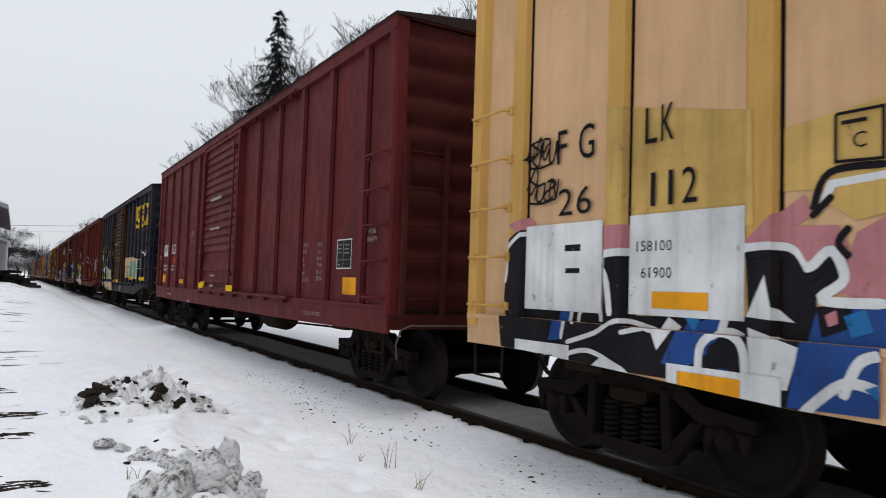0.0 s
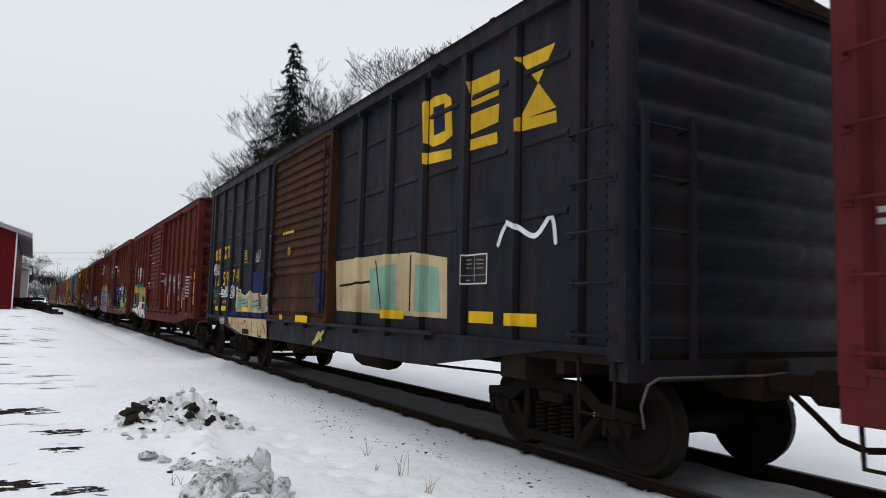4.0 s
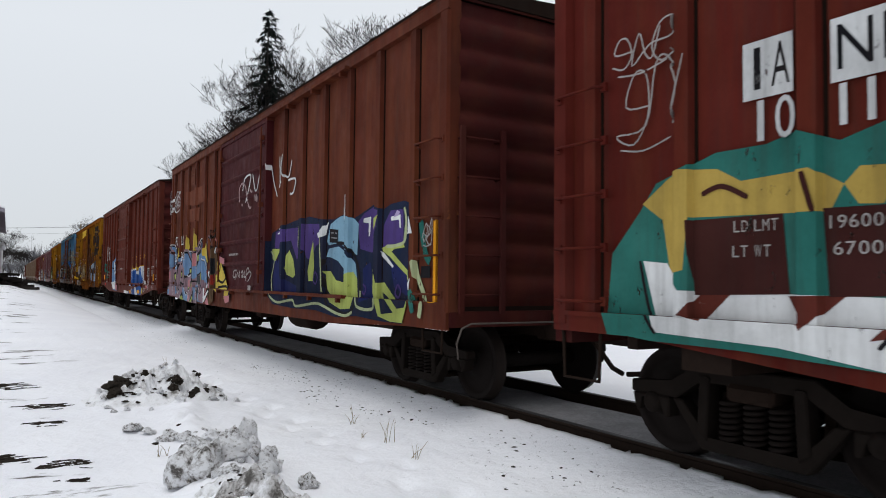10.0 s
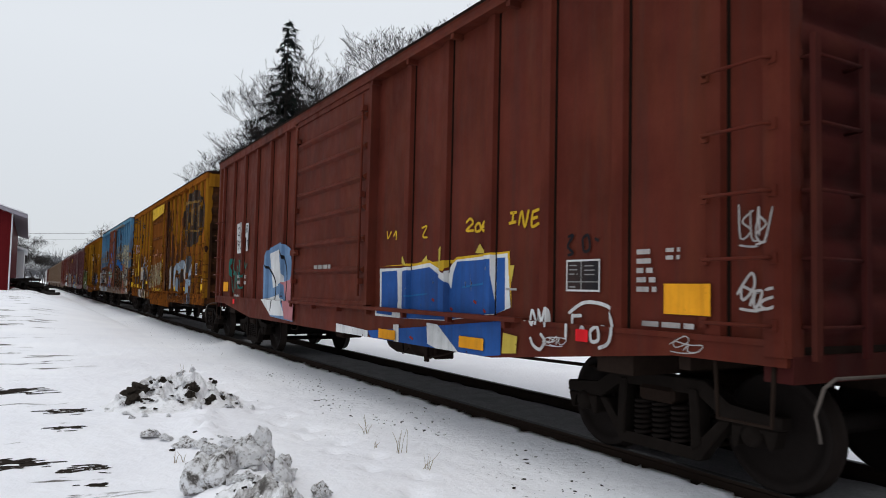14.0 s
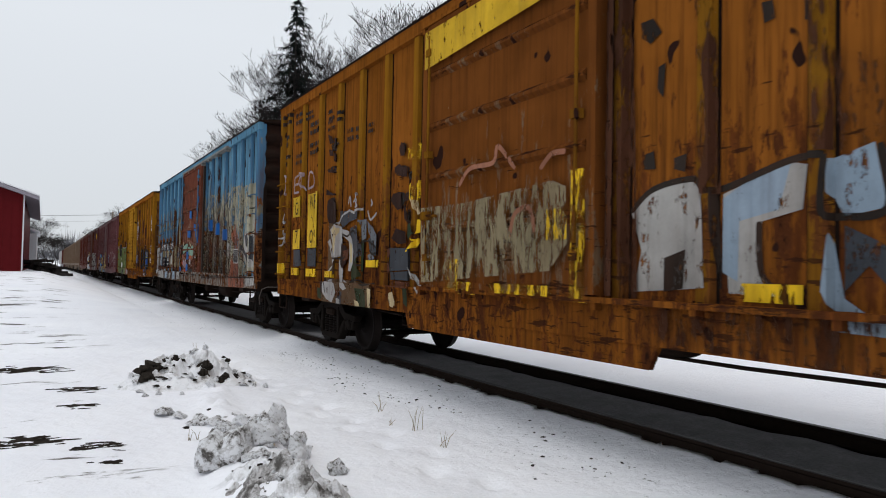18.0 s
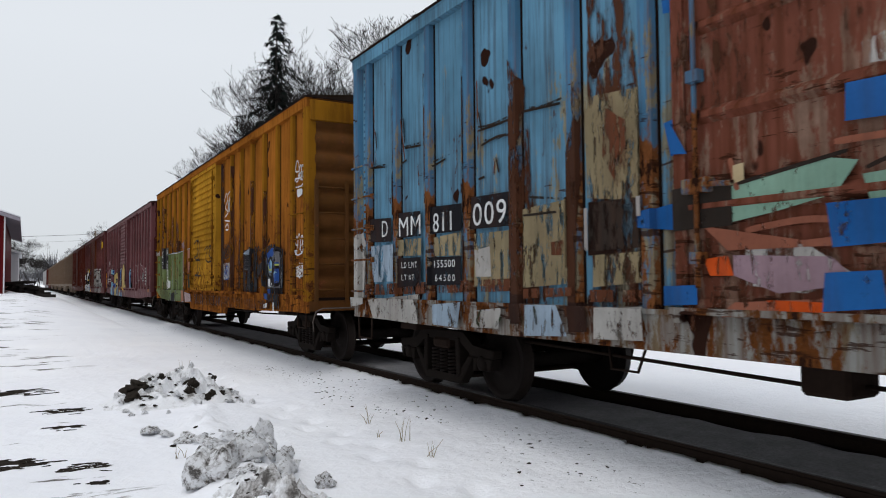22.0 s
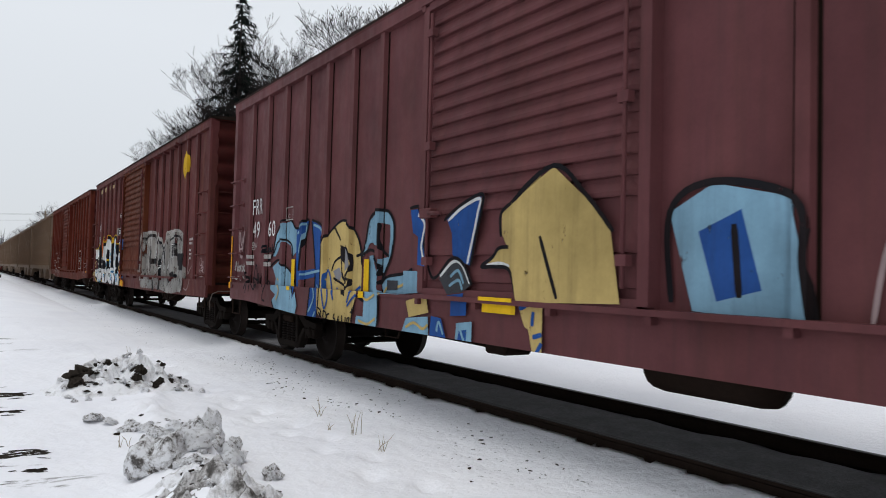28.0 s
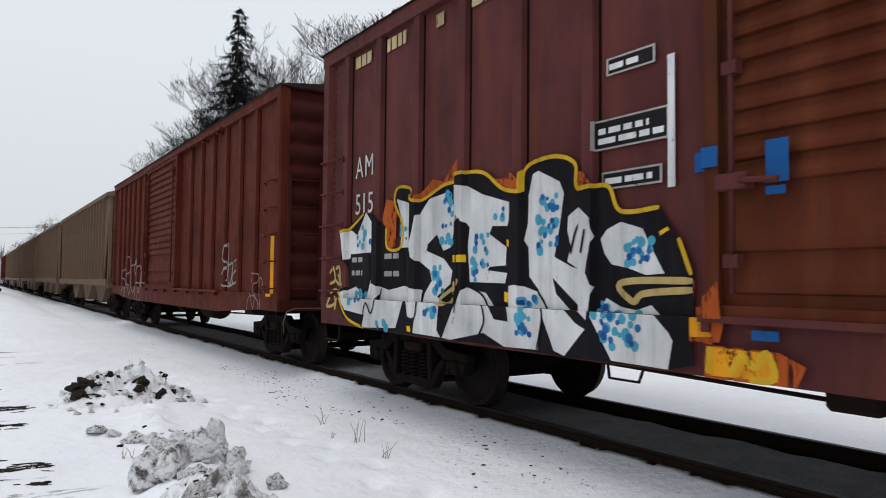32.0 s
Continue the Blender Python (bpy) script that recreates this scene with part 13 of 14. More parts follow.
s10.lay("graffiti", [
    (spray("fire", 0.3), [[(12.97, 2.27), (12.73, 2.38), (12.63, 2.44), (12.43, 2.39), (12.20, 2.59), (12.16, 2.38), (12.43, 2.29), (12.86, 2.21)], [(11.71, 2.34), (11.52, 2.31), (11.30, 2.34), (11.15, 2.23), (11.27, 2.12), (11.47, 2.14)], [(13.72, 2.07), (13.61, 2.32), (13.37, 2.27), (13.39, 1.76), (13.59, 1.76)], [(10.55, 2.27), (10.41, 2.23), (10.34, 2.14), (10.43, 2.10), (10.52, 2.12)], [(9.91, 1.39), (9.45, 1.41), (9.46, 1.27), (9.85, 1.29), (9.89, 1.24), (10.04, 1.31)], [(9.44, 1.23), (9.27, 1.19), (9.27, 1.00), (9.44, 1.02)]]),
    (spray("ink", 0.04), [[(14.76, 1.99), (14.52, 2.08), (14.16, 2.21), (13.85, 2.15), (13.60, 1.99), (13.59, 1.76), (13.28, 1.75), (13.25, 2.00), (13.41, 2.27), (13.34, 2.42), (13.08, 2.38), (13.00, 2.27), (12.82, 2.24), (12.43, 2.35), (12.19, 2.36), (12.13, 2.42), (11.76, 2.40), (11.47, 2.23), (11.32, 2.17), (11.18, 2.16), (11.15, 2.34), (11.04, 2.40), (10.76, 2.40), (10.55, 2.32), (10.52, 2.12), (10.21, 2.11), (10.08, 1.91), (9.73, 1.91), (9.58, 1.70), (9.46, 1.43), (9.46, 1.19), (9.44, 1.02), (9.40, 0.86), (9.61, 0.81), (10.60, 0.80), (11.35, 0.82), (12.33, 0.82), (13.68, 0.82), (14.56, 0.92), (14.72, 1.14), (14.78, 1.26), (14.53, 1.31), (14.60, 1.67)]]),
    (spray("white", 0.04), [[(14.71, 1.98), (14.50, 2.01), (14.33, 1.94), (14.11, 2.21), (13.90, 2.02), (13.94, 1.72), (14.36, 1.70), (14.62, 1.64)], [(14.77, 1.22), (14.35, 1.31), (14.07, 1.18), (13.97, 1.39), (13.70, 1.31), (13.53, 1.28), (13.19, 1.33), (12.81, 1.29), (12.85, 1.00), (13.00, 0.99), (13.06, 1.25), (13.25, 0.87), (14.06, 0.83), (14.00, 0.98), (14.52, 1.02)], [(13.37, 2.30), (13.09, 2.23), (13.05, 2.01), (13.08, 1.75), (13.29, 1.75), (13.23, 2.00)]]),
    (spray("white", 0.04), [[(12.96, 1.90), (12.90, 2.07), (12.69, 2.24), (12.40, 2.27), (12.25, 2.14), (12.24, 1.88), (12.29, 1.72), (12.42, 1.69), (12.49, 1.79), (12.54, 1.86), (12.71, 1.77), (12.74, 1.70), (12.41, 1.61), (12.26, 1.49), (12.29, 1.36), (12.53, 1.23), (12.40, 1.17), (12.43, 0.90), (12.36, 0.83), (12.89, 0.84), (12.85, 1.05), (12.76, 1.26), (12.63, 1.39), (12.67, 1.50), (12.98, 1.64), (13.02, 1.78)]]),
    (spray("white", 0.04), [[(12.20, 2.33), (12.01, 2.30), (11.78, 2.20), (11.34, 2.08), (11.40, 1.88), (11.62, 1.89), (11.66, 1.82), (11.41, 1.69), (11.42, 1.53), (11.65, 1.52), (11.69, 1.49), (11.40, 1.46), (11.43, 1.37), (11.96, 1.38), (12.00, 1.71), (11.97, 1.90), (12.09, 2.00), (12.21, 1.93)], [(12.02, 1.33), (11.71, 1.28), (11.61, 1.19), (11.50, 1.05), (11.30, 1.04), (11.36, 1.34), (11.23, 1.36), (10.98, 1.30), (10.87, 1.16), (10.91, 0.83), (11.35, 0.82), (11.65, 0.92), (12.18, 0.82), (12.33, 0.83), (12.22, 1.01)]]),
    (spray("white", 0.04), [[(11.06, 2.30), (10.99, 2.32), (10.73, 2.20), (10.68, 2.10), (10.73, 1.83), (10.79, 1.59), (10.60, 1.51), (10.39, 1.46), (10.33, 1.35), (10.37, 1.10), (10.81, 1.42), (10.77, 1.29), (10.48, 1.07), (10.38, 1.03), (10.60, 0.81), (10.72, 0.84), (10.89, 1.16), (10.98, 1.32), (11.10, 1.43), (11.11, 1.68), (11.17, 1.74), (11.12, 1.88), (11.11, 2.13)], [(10.63, 1.91), (10.49, 1.99), (10.35, 1.88), (10.33, 1.73), (10.39, 1.46), (10.50, 1.48), (10.64, 1.55), (10.60, 1.67), (10.64, 1.80)], [(10.22, 1.78), (10.08, 1.83), (9.88, 1.77), (9.83, 1.68), (9.69, 1.45), (9.85, 1.44), (10.01, 1.49), (10.17, 1.52), (10.24, 1.60), (10.28, 1.71)]]),
    (spray("white", 0.04), [[(10.33, 1.13), (10.22, 1.27), (10.08, 1.21), (9.94, 1.19), (9.80, 1.23), (9.60, 1.05), (9.57, 1.00), (9.61, 0.81), (10.11, 0.82)]]),
    (spray("cyan", 0.04), spots(SPOTS, 3)),
    (spray("sky_blue", 0.04), spots(SPOTS, 8, 0.45, 0.8)),
    (spray("bright_blue", 0.04), spots(SPOTS[8:], 5, 0.2, 0.7)),
    (spray("ink", 0.04), [[(14.50, 1.71), (14.01, 1.72), (13.97, 1.39), (14.47, 1.35)], [(13.67, 1.73), (13.20, 1.71), (13.17, 1.37), (13.62, 1.35)]]),
    (spray("yellow", 0.04), stroke(curve([(14.76, 1.99), (14.50, 2.04), (14.16, 2.19)]), 0.035) + stroke(curve([(13.60, 1.99), (13.57, 1.76), (13.28, 1.75), (13.23, 1.99), (13.41, 2.27), (13.34, 2.42), (13.08, 2.39), (13.00, 2.27), (12.82, 2.24), (12.43, 2.35), (12.20, 2.37), (12.13, 2.43), (11.76, 2.40), (11.47, 2.22), (11.18, 2.16)]), 0.035) + stroke(curve([(11.18, 2.16), (11.17, 2.33), (11.04, 2.40), (10.76, 2.41), (10.55, 2.32), (10.52, 2.12), (10.21, 2.11), (10.08, 1.91), (9.73, 1.91)]), 0.035) + stroke(curve([(14.72, 1.22), (14.47, 0.94), (14.01, 0.83)]), 0.035) + stroke(curve([(9.57, 1.69), (9.47, 1.44)]), 0.035)),
    (spray("straw", 0.04), stroke(curve([(9.46, 1.40), (9.94, 1.40), (10.10, 1.36), (9.96, 1.25), (9.86, 1.31), (9.46, 1.34)]), 0.05)),
    (spray("straw", 0.04), stroke(curve([(12.08, 1.40), (12.28, 1.17), (12.47, 1.20), (12.16, 1.35), (12.08, 1.40)]), 0.04)),
    (spray("lemon", 0.04), [[(12.24, 1.64), (12.02, 1.64), (12.02, 1.57), (12.23, 1.57)], [(11.40, 1.76), (11.30, 1.73), (11.31, 1.69), (11.40, 1.70)], [(11.43, 1.30), (11.36, 1.28), (11.38, 1.20), (11.43, 1.21)], [(9.73, 1.74), (9.66, 1.77), (9.64, 1.75), (9.72, 1.71)], [(13.00, 0.91), (12.93, 0.91), (12.92, 0.85), (12.99, 0.85)]]),
    (spray("ink", 0.04), stroke(curve([(12.02, 1.35), (11.74, 1.25), (11.64, 1.04), (11.73, 0.88)]), 0.022) + stroke(curve([(12.80, 1.26), (12.85, 1.00), (13.00, 1.00)]), 0.022) + stroke(curve([(10.98, 1.30), (10.86, 1.13), (10.92, 0.83)]), 0.022) + stroke(curve([(10.60, 1.61), (10.54, 1.79), (10.47, 1.87)]), 0.022) + stroke(curve([(10.43, 1.61), (10.39, 1.79)]), 0.022) + stroke(curve([(14.06, 0.83), (13.96, 1.12), (13.81, 1.01), (13.69, 1.30)]), 0.022)),
    (spray("ink", 0.04), stroke(curve([(12.12, 2.02), (12.11, 1.08)]), 0.022)),
], "white letters with cyan spots, black shadow and yellow edge")
s10.lay("data_stencil", [(spray("dull_white", 0.12), bars(14.45, 1.608, 1, 0.36, 0.06, 0.05, 3) + bars(14.45, 1.447, 1, 0.36, 0.06, 0.05, 4) + bars(13.62, 1.633, 1, 0.36, 0.06, 0.05, 5) + bars(13.62, 1.435, 1, 0.36, 0.06, 0.05, 6))])
s10.lay("tag", [
    (spray("straw", 0.12), stroke(curve([(15.09, 1.47), (14.99, 1.55), (14.93, 1.39), (15.09, 1.34)]), 0.04) + stroke(curve([(14.91, 1.53), (14.81, 1.55), (14.78, 1.34), (14.92, 1.39)]), 0.04) + stroke(curve([(15.08, 1.22), (14.88, 1.26), (14.77, 1.10), (15.02, 1.05), (14.92, 1.18)]), 0.04) + stroke(curve([(14.84, 1.47), (14.73, 1.26), (14.78, 1.01)]), 0.04)),
])
s10.lay("paint_patch", [
    (spray("fire", 0.4), [[(9.43, 1.22), (9.32, 1.28), (9.19, 1.40), (9.17, 1.17), (9.21, 1.02), (9.43, 1.01)], [(9.32, 1.00), (8.82, 0.99), (8.66, 0.92), (8.72, 0.80), (9.32, 0.79)]]),
    (spray("amber", 0.3), [[(9.43, 1.16), (9.32, 1.20), (9.27, 1.05), (9.43, 1.04)], [(9.28, 0.99), (8.86, 0.98), (8.83, 0.82), (9.28, 0.81)]]),
    (spray("yellow", 0.12), stroke(curve([(9.13, 0.83), (9.06, 0.95), (8.97, 0.89), (8.90, 0.98), (8.85, 0.84), (9.01, 0.81)]), 0.045) + stroke(curve([(9.28, 0.99), (9.29, 0.82)]), 0.045)),
], "orange and yellow splash along the sill")
s10.lay("blue_tape", [
    (spray("tape_blue", 0.12), rect(9.18, 2.11, 9.43, 2.24)),
])
s10.lay("blue_tape", [
    (spray("tape_blue", 0.12), rect(8.72, 1.97, 8.86, 2.22)),
])
s10.lay("blue_tape", [
    (spray("tape_blue", 0.12), rect(8.82, 1.05, 8.99, 1.11)),
])
s10.lay("blue_tape", [
    (spray("tape_blue", 0.12), rect(8.74, 1.9, 8.86, 1.95)),
])
s11.lay("reflector", [
    (spray("amber", 0.06), rect(0.28, 1.12, 0.5, 2.08)),
])
s11.lay("tag", [(spray("dull_white", 0.06), scribble(3.07, 1.33, 0.79, 0.63, 5, 0.05, 9))])
s11.lay("tag", [(spray("dull_white", 0.06), scribble(13.37, 0.79, 3.11, 1.16, 7, 0.05, 11))])
s11.lay("tag", [(spray("rose_white", 0.06), scribble(1.51, 0.78, 0.76, 1.04, 9, 0.03, 12))])


# ---- beyond the track ----
def spruce(x, y, h):
    tree = thing("spruce_tree", "dark green spruce with drooping boughs", "tree")
    tree.location = (x, y, 0)
    r = random.Random(3)
    bm = bmesh.new()
    tube(bm, [(0, 0, -0.2), (0.05, 0, h * 0.4), (-0.05, 0.02, h * 0.8), (0.0, 0, h)], [0.28, 0.18, 0.07, 0.015], 8)
    part("trunk", bm, BARK, tree)
    vs, fs = [], []

    def blade(a, b, w, up):
        d = b - a
        s = d.cross(up)
        s = s.normalized() * w if s.length > 1e-5 else Vector((w, 0, 0))
        i = len(vs)
        vs.extend([a - s * 0.35, a + s * 0.35, (a + b) / 2 + s - Vector((0, 0, 0.25 * w)), b, (a + b) / 2 - s - Vector((0, 0, 0.25 * w))])
        fs.append((i, i + 1, i + 2, i + 3, i + 4))
    z = h * 0.22
    while z < h - 0.15:
        k = (h - z) / h
        n = 3 if z > h * 0.84 else 5
        base = r.uniform(0, 6)
        for j in range(n):
            a = base + 2 * math.pi * j / n + r.uniform(-0.4, 0.4)
            reach = min(2.3, 0.28 + 0.34 * (h - z)) * r.uniform(0.3, 1.25)
            out = Vector((math.cos(a), math.sin(a), 0))
            p = Vector((0, 0, z))
            steps = max(4, int(reach * 5))
            q = p
            for i in range(steps):
                t = (i + 1) / steps
                nxt = p + out * reach * t + Vector((0, 0, 0.18 * reach * t - 0.42 * reach * t * t + 0.10 * reach * t ** 4))
                for _ in range(6):
                    side = Vector((-out.y, out.x, 0)) * r.choice((-1, 1))
                    tip = nxt + side * r.uniform(0.15, 0.5) * (1.1 - t) + out * r.uniform(0.0, 0.3) + Vector((0, 0, -r.uniform(0.05, 0.38)))
                    blade(q.lerp(nxt, r.random()), tip, r.uniform(0.022, 0.055), Vector((0, 0, 1)))
                blade(q, nxt + out * 0.1, 0.07, Vector((0, 0, 1)))
                q = nxt
        z += r.uniform(0.26, 0.62) * (0.6 + 0.8 * k)
    me = bpy.data.meshes.new("crown")
    me.from_pydata(vs, [], fs)
    placed("crown", me, NEEDLES, tree)
    return tree


def bare_tree(seed, h, spread, lean=0.0, depth=7, twig=0.013):
    """A leafless tree: trunk, limbs and a haze of twigs, as two meshes."""
    r = random.Random(seed)
    tree = thing("bare_tree", "leafless grey deciduous tree in winter", "tree", "bare trees behind the track")
    wood, twigs = bmesh.new(), ([], [])

    def limb(p, d, length, rad, level):
        pts, rr = [p], [rad]
        q = p
        for i in range(3):
            d = (d + Vector((r.uniform(-0.2, 0.2), r.uniform(-0.2, 0.2), r.uniform(-0.06, 0.13)))).normalized()
            q = q + d * length / 3
            pts.append(q)
            rr.append(max(twig, rad * (1 - 0.17 * (i + 1))))
        if rad > 0.022:
            tube(wood, pts, rr, 5)
        else:
            vs, fs = twigs
            for a, b, w in zip(pts, pts[1:], rr):
                s = (b - a).cross(Vector((r.uniform(-1, 1), r.uniform(-1, 1), 0.2))).normalized() * max(twig, w)
                i = len(vs)
                vs.extend([a - s, a + s, b + s * 0.7, b - s * 0.7])
                fs.append((i, i + 1, i + 2, i + 3))
        if level >= depth:
            return
        n = r.choice((2, 2, 3)) if level > 4 else r.choice((2, 3, 3)) if level else 4
        for k in range(n):
            at = pts[r.choice((2, 3, 3))] if k else pts[3]
            a = r.uniform(0, 2 * math.pi)
            out = Vector((math.cos(a), math.sin(a), 0))
            nd = (d * r.uniform(0.7, 1.0) + out * spread * r.uniform(0.5, 1.1) + Vector((0, 0, 0.08))).normalized()
            limb(at, nd, length * r.uniform(0.62, 0.84), rr[3] * r.uniform(0.55, 0.78), level + 1)
    limb(Vector((0, 0, -0.2)), Vector((lean, 0, 1)), h * 0.27, h * 0.016, 0)
    part("trunk", wood, BARK, tree)
    me = bpy.data.meshes.new("twig_crown")
    me.from_pydata(twigs[0], [], twigs[1])
    placed("twig_crown", me, TWIG, tree)
    return tree


spruce(13.45, 43.3, 18.55)
TREES = [(14.6, 47, 13.6, 1), (13.8, 48, 12.0, 2), (13.0, 47, 11.0, 5), (12.2, 48, 9.2, 4), (11.4, 49, 7.6, 2), (10.6, 51, 6.4, 4), (15.3, 48, 15.8, 3), (15.8, 47, 17.0, 4), (17.2, 47, 17.3, 5), (18.6, 46, 17.6, 1), (20.3, 47, 18.4, 3), (22.4, 47, 19.2, 2), (24.8, 47, 20.0, 3), (16.4, 47.5, 16.6, 2), (16.6, 26.5, 15.9, 4), (29, 46, 19, 4), (34, 44, 19, 5), (13.7, 45.5, 11.6, 3), (12.9, 45, 9.4, 1),
         (10.5, 118, 9.5, 1), (12.5, 132, 11.5, 3), (9.8, 150, 9.0, 4), (12.0, 165, 11.0, 2), (10.0, 190, 10.5, 5), (14.0, 210, 12.5, 1), (11.0, 240, 11.0, 4), (-1.0, 175, 11.5, 3), (-5.0, 160, 12.0, 5), (1.2, 205, 10.5, 2), (-3.0, 215, 13.0, 1), (-9.0, 190, 13.0, 4), (0.8, 250, 12.0, 5), (-14.0, 205, 13.5, 2), (-4.5, 250, 13.0, 3), (1.8, 190, 9.5, 5), (3.0, 225, 10.0, 1), (3.6, 240, 10.0, 4)]
kinds = {k: bare_tree(10 + k, 13.0, 0.60, 0.0, 9, 0.008) for k in (1, 2, 3, 4, 5)}
used = set()
for n, (x, y, h, k) in enumerate(TREES):
    if k in used:
        t = copy_thing(kinds[k], pose(x, y, 0, 0, 0, 77 * n))
        t.scale = (h / 13,) * 3
    else:
        used.add(k)
        kinds[k].location, kinds[k].rotation_euler, kinds[k].scale = (x, y, 0), (0, 0, radians(77 * n)), (h / 13,) * 3

# far woods at the end of the straight
vs, fs = [], []
r = random.Random(8)
for k in range(420):
    x, y = r.uniform(-110, 70), r.uniform(260, 420)
    h = r.uniform(8, 14) * (1.15 if abs(x + 6) > 12 else 0.75)
    top = Vector((x, y, h * 0.55))
    for j in range(60):
        a = r.uniform(0, 2 * math.pi)
        q = r.random() ** 0.6
        b = top + Vector((math.cos(a) * q * h * 0.30, r.uniform(-1, 1), (r.uniform(-0.35, 0.45) * (1 - 0.5 * q)) * h))
        a2 = top.lerp(b, r.uniform(0.2, 0.7)) - Vector((0, 0, h * r.uniform(0.05, 0.2)))
        s = Vector((r.uniform(0.03, 0.07), 0, 0))
        i = len(vs)
        vs += [a2 - s, a2 + s, b + s * 0.4, b - s * 0.4]
        fs.append((i, i + 1, i + 2, i + 3))
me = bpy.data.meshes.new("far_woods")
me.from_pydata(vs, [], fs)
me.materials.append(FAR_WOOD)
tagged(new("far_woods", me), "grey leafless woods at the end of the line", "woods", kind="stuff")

# ---- the red shed ----
shed = thing("red_shed", "red metal-clad shed with white trim and a snowy roof", "shed")
SX, SY, SW, SL, SE = -1.17, 52.0, 15.0, 26.0, 5.05     # its near right corner, width, length, eaves
BASE = 1.0
shed.location = (0, 0, BASE)
RISE = 2.55
bm = bmesh.new()
gable = [(SX - SW, -0.1), (SX, -0.1), (SX, SE), (SX - SW / 2, SE + RISE), (SX - SW, SE)]
prism(bm, gable, lambda p, q, d: (p, d, q), SY, SY + 0.2)
part("end_wall", tidy(bm), RED_WALL, shed)
for x in (SX - 0.2, SX - SW):
    bm = bmesh.new()
    box(bm, x, x + 0.2, SY + 0.2, SY + SL, -0.1, SE)
    part("side_wall", bm, RED_WALL, shed)
for k in range(34):
    bm = bmesh.new()
    x = SX - 0.2 - k * SW / 34
    zt = SE + RISE * min(SX - x, x - SX + SW) / (SW / 2)
    box(bm, x - 0.02, x + 0.02, SY - 0.018, SY + 0.002, 0, zt - 0.05)
    part("cladding_rib", bm, RED_WALL, shed)
over = 0.85
for s in (-1, 1):
    bm = bmesh.new()
    ex = SW / 2 + over
    slope = RISE / (SW / 2)
    pts = [(SX - SW / 2, SE + RISE), (SX - SW / 2, SE + RISE + 0.09), (SX - SW / 2 + s * ex, SE + RISE - slope * ex + 0.09), (SX - SW / 2 + s * ex, SE + RISE - slope * ex)]
    prism(bm, pts, lambda p, q, d: (p, d, q), SY - 0.5, SY + SL)
    part("roof_slope", tidy(bm), ROOF_SNOW, shed)
    bm = bmesh.new()
    pts = [(p, q - 0.03 if i in (0, 3) else q - 0.16) for i, (p, q) in enumerate(pts)]
    prism(bm, [(pts[0][0], pts[0][1] - 0.22), pts[0], pts[3], (pts[3][0], pts[3][1] - 0.22)], lambda p, q, d: (p, d, q), SY - 0.52, SY + SL)
    part("soffit", tidy(bm), SOFFIT, shed)
bm = bmesh.new()
box(bm, SX - 0.02, SX + 0.06, SY - 0.06, SY + 0.12, 0, SE - 0.1)
part("corner_trim", bm, WHITE_TRIM, shed)
bm = bmesh.new()
box(bm, -4.18, -3.10, SY - 0.05, SY - 0.02, 0.1, 2.14)
dr = part("door", bm, GREY_DOOR, shed, "grey steel door with white frame")
for a, b, z0, z1 in ((-4.28, -4.18, 0, 2.24), (-3.10, -3.0, 0, 2.24), (-4.18, -3.10, 2.14, 2.24)):
    bm = bmesh.new()
    box(bm, a, b, SY - 0.06, SY - 0.01, z0, z1)
    part("door_frame", bm, WHITE_TRIM, dr)


# a lower white lean-to behind the shed
annex = thing("white_lean_to", "low white lean-to with a snowy roof behind the shed", "shed")
annex.location = (0, 0, BASE)
bm = bmesh.new()
box(bm, -3.6, -0.6, SY + SL + 0.5, SY + SL + 14, -0.2, 3.4)
part("wall", bm, WHITE_TRIM, annex)
bm = bmesh.new()
prism(bm, [(-3.8, 4.6), (-3.8, 4.8), (-0.35, 3.6), (-0.35, 3.4)], lambda p, q, d: (p, d, q), SY + SL + 0.3, SY + SL + 14.2)
part("roof", tidy(bm), ROOF_SNOW, annex)

# power line over the track
pole = thing("utility_pole", "distant wooden utility pole with a crossarm", "utility pole")
bm = bmesh.new()
tube(bm, [(9.1, 120, -0.2), (9.1, 120, 9.6)], [0.16, 0.11], 8)
part("mast", bm, OLD_WOOD, pole)
bm = bmesh.new()
box(bm, 8.75, 9.45, 119.9, 120.0, 9.0, 9.1)
part("crossarm", bm, OLD_WOOD, pole)
for dz, dx in ((9.1, -0.3), (9.1, 0.3), (8.2, 0.0)):
    bm = bmesh.new()
    pts = []
    for k in range(25):
        t = k / 24
        pts.append((9.1 + dx - 75 * t, 120 + 6 * t, dz - 1.3 * t - 4 * 0.9 * t * (1 - t)))
    tube(bm, pts, 0.014, 4)
    tagged(part("overhead_cable", bm, CABLE, None), "thin black overhead cable across the sky", "cable", "overhead cables")

# ---- heaped snow, clods and weeds beside the track ----
def lump(name, seed, sx, sy, sz, material, rough=0.45, subdiv=2, flat=True):
    r = random.Random(seed)
    bm = bmesh.new()
    bmesh.ops.create_icosphere(bm, subdivisions=subdiv, radius=1)
    o = Vector((r.uniform(0, 50), r.uniform(0, 50), r.uniform(0, 50)))
    for v in bm.verts:
        k = 1 + rough * noise.noise(v.co * 1.3 + o) + rough * 0.6 * noise.noise(v.co * 3.1 + o)
        v.co = Vector((v.co.x * sx * k, v.co.y * sy * k, max(-0.35, v.co.z) * sz * k))
    me = bpy.data.meshes.new(name)
    bm.to_mesh(me)
    bm.free()
    me.materials.append(material)
    if not flat:
        for p in me.polygons:
            p.use_smooth = True
    return me


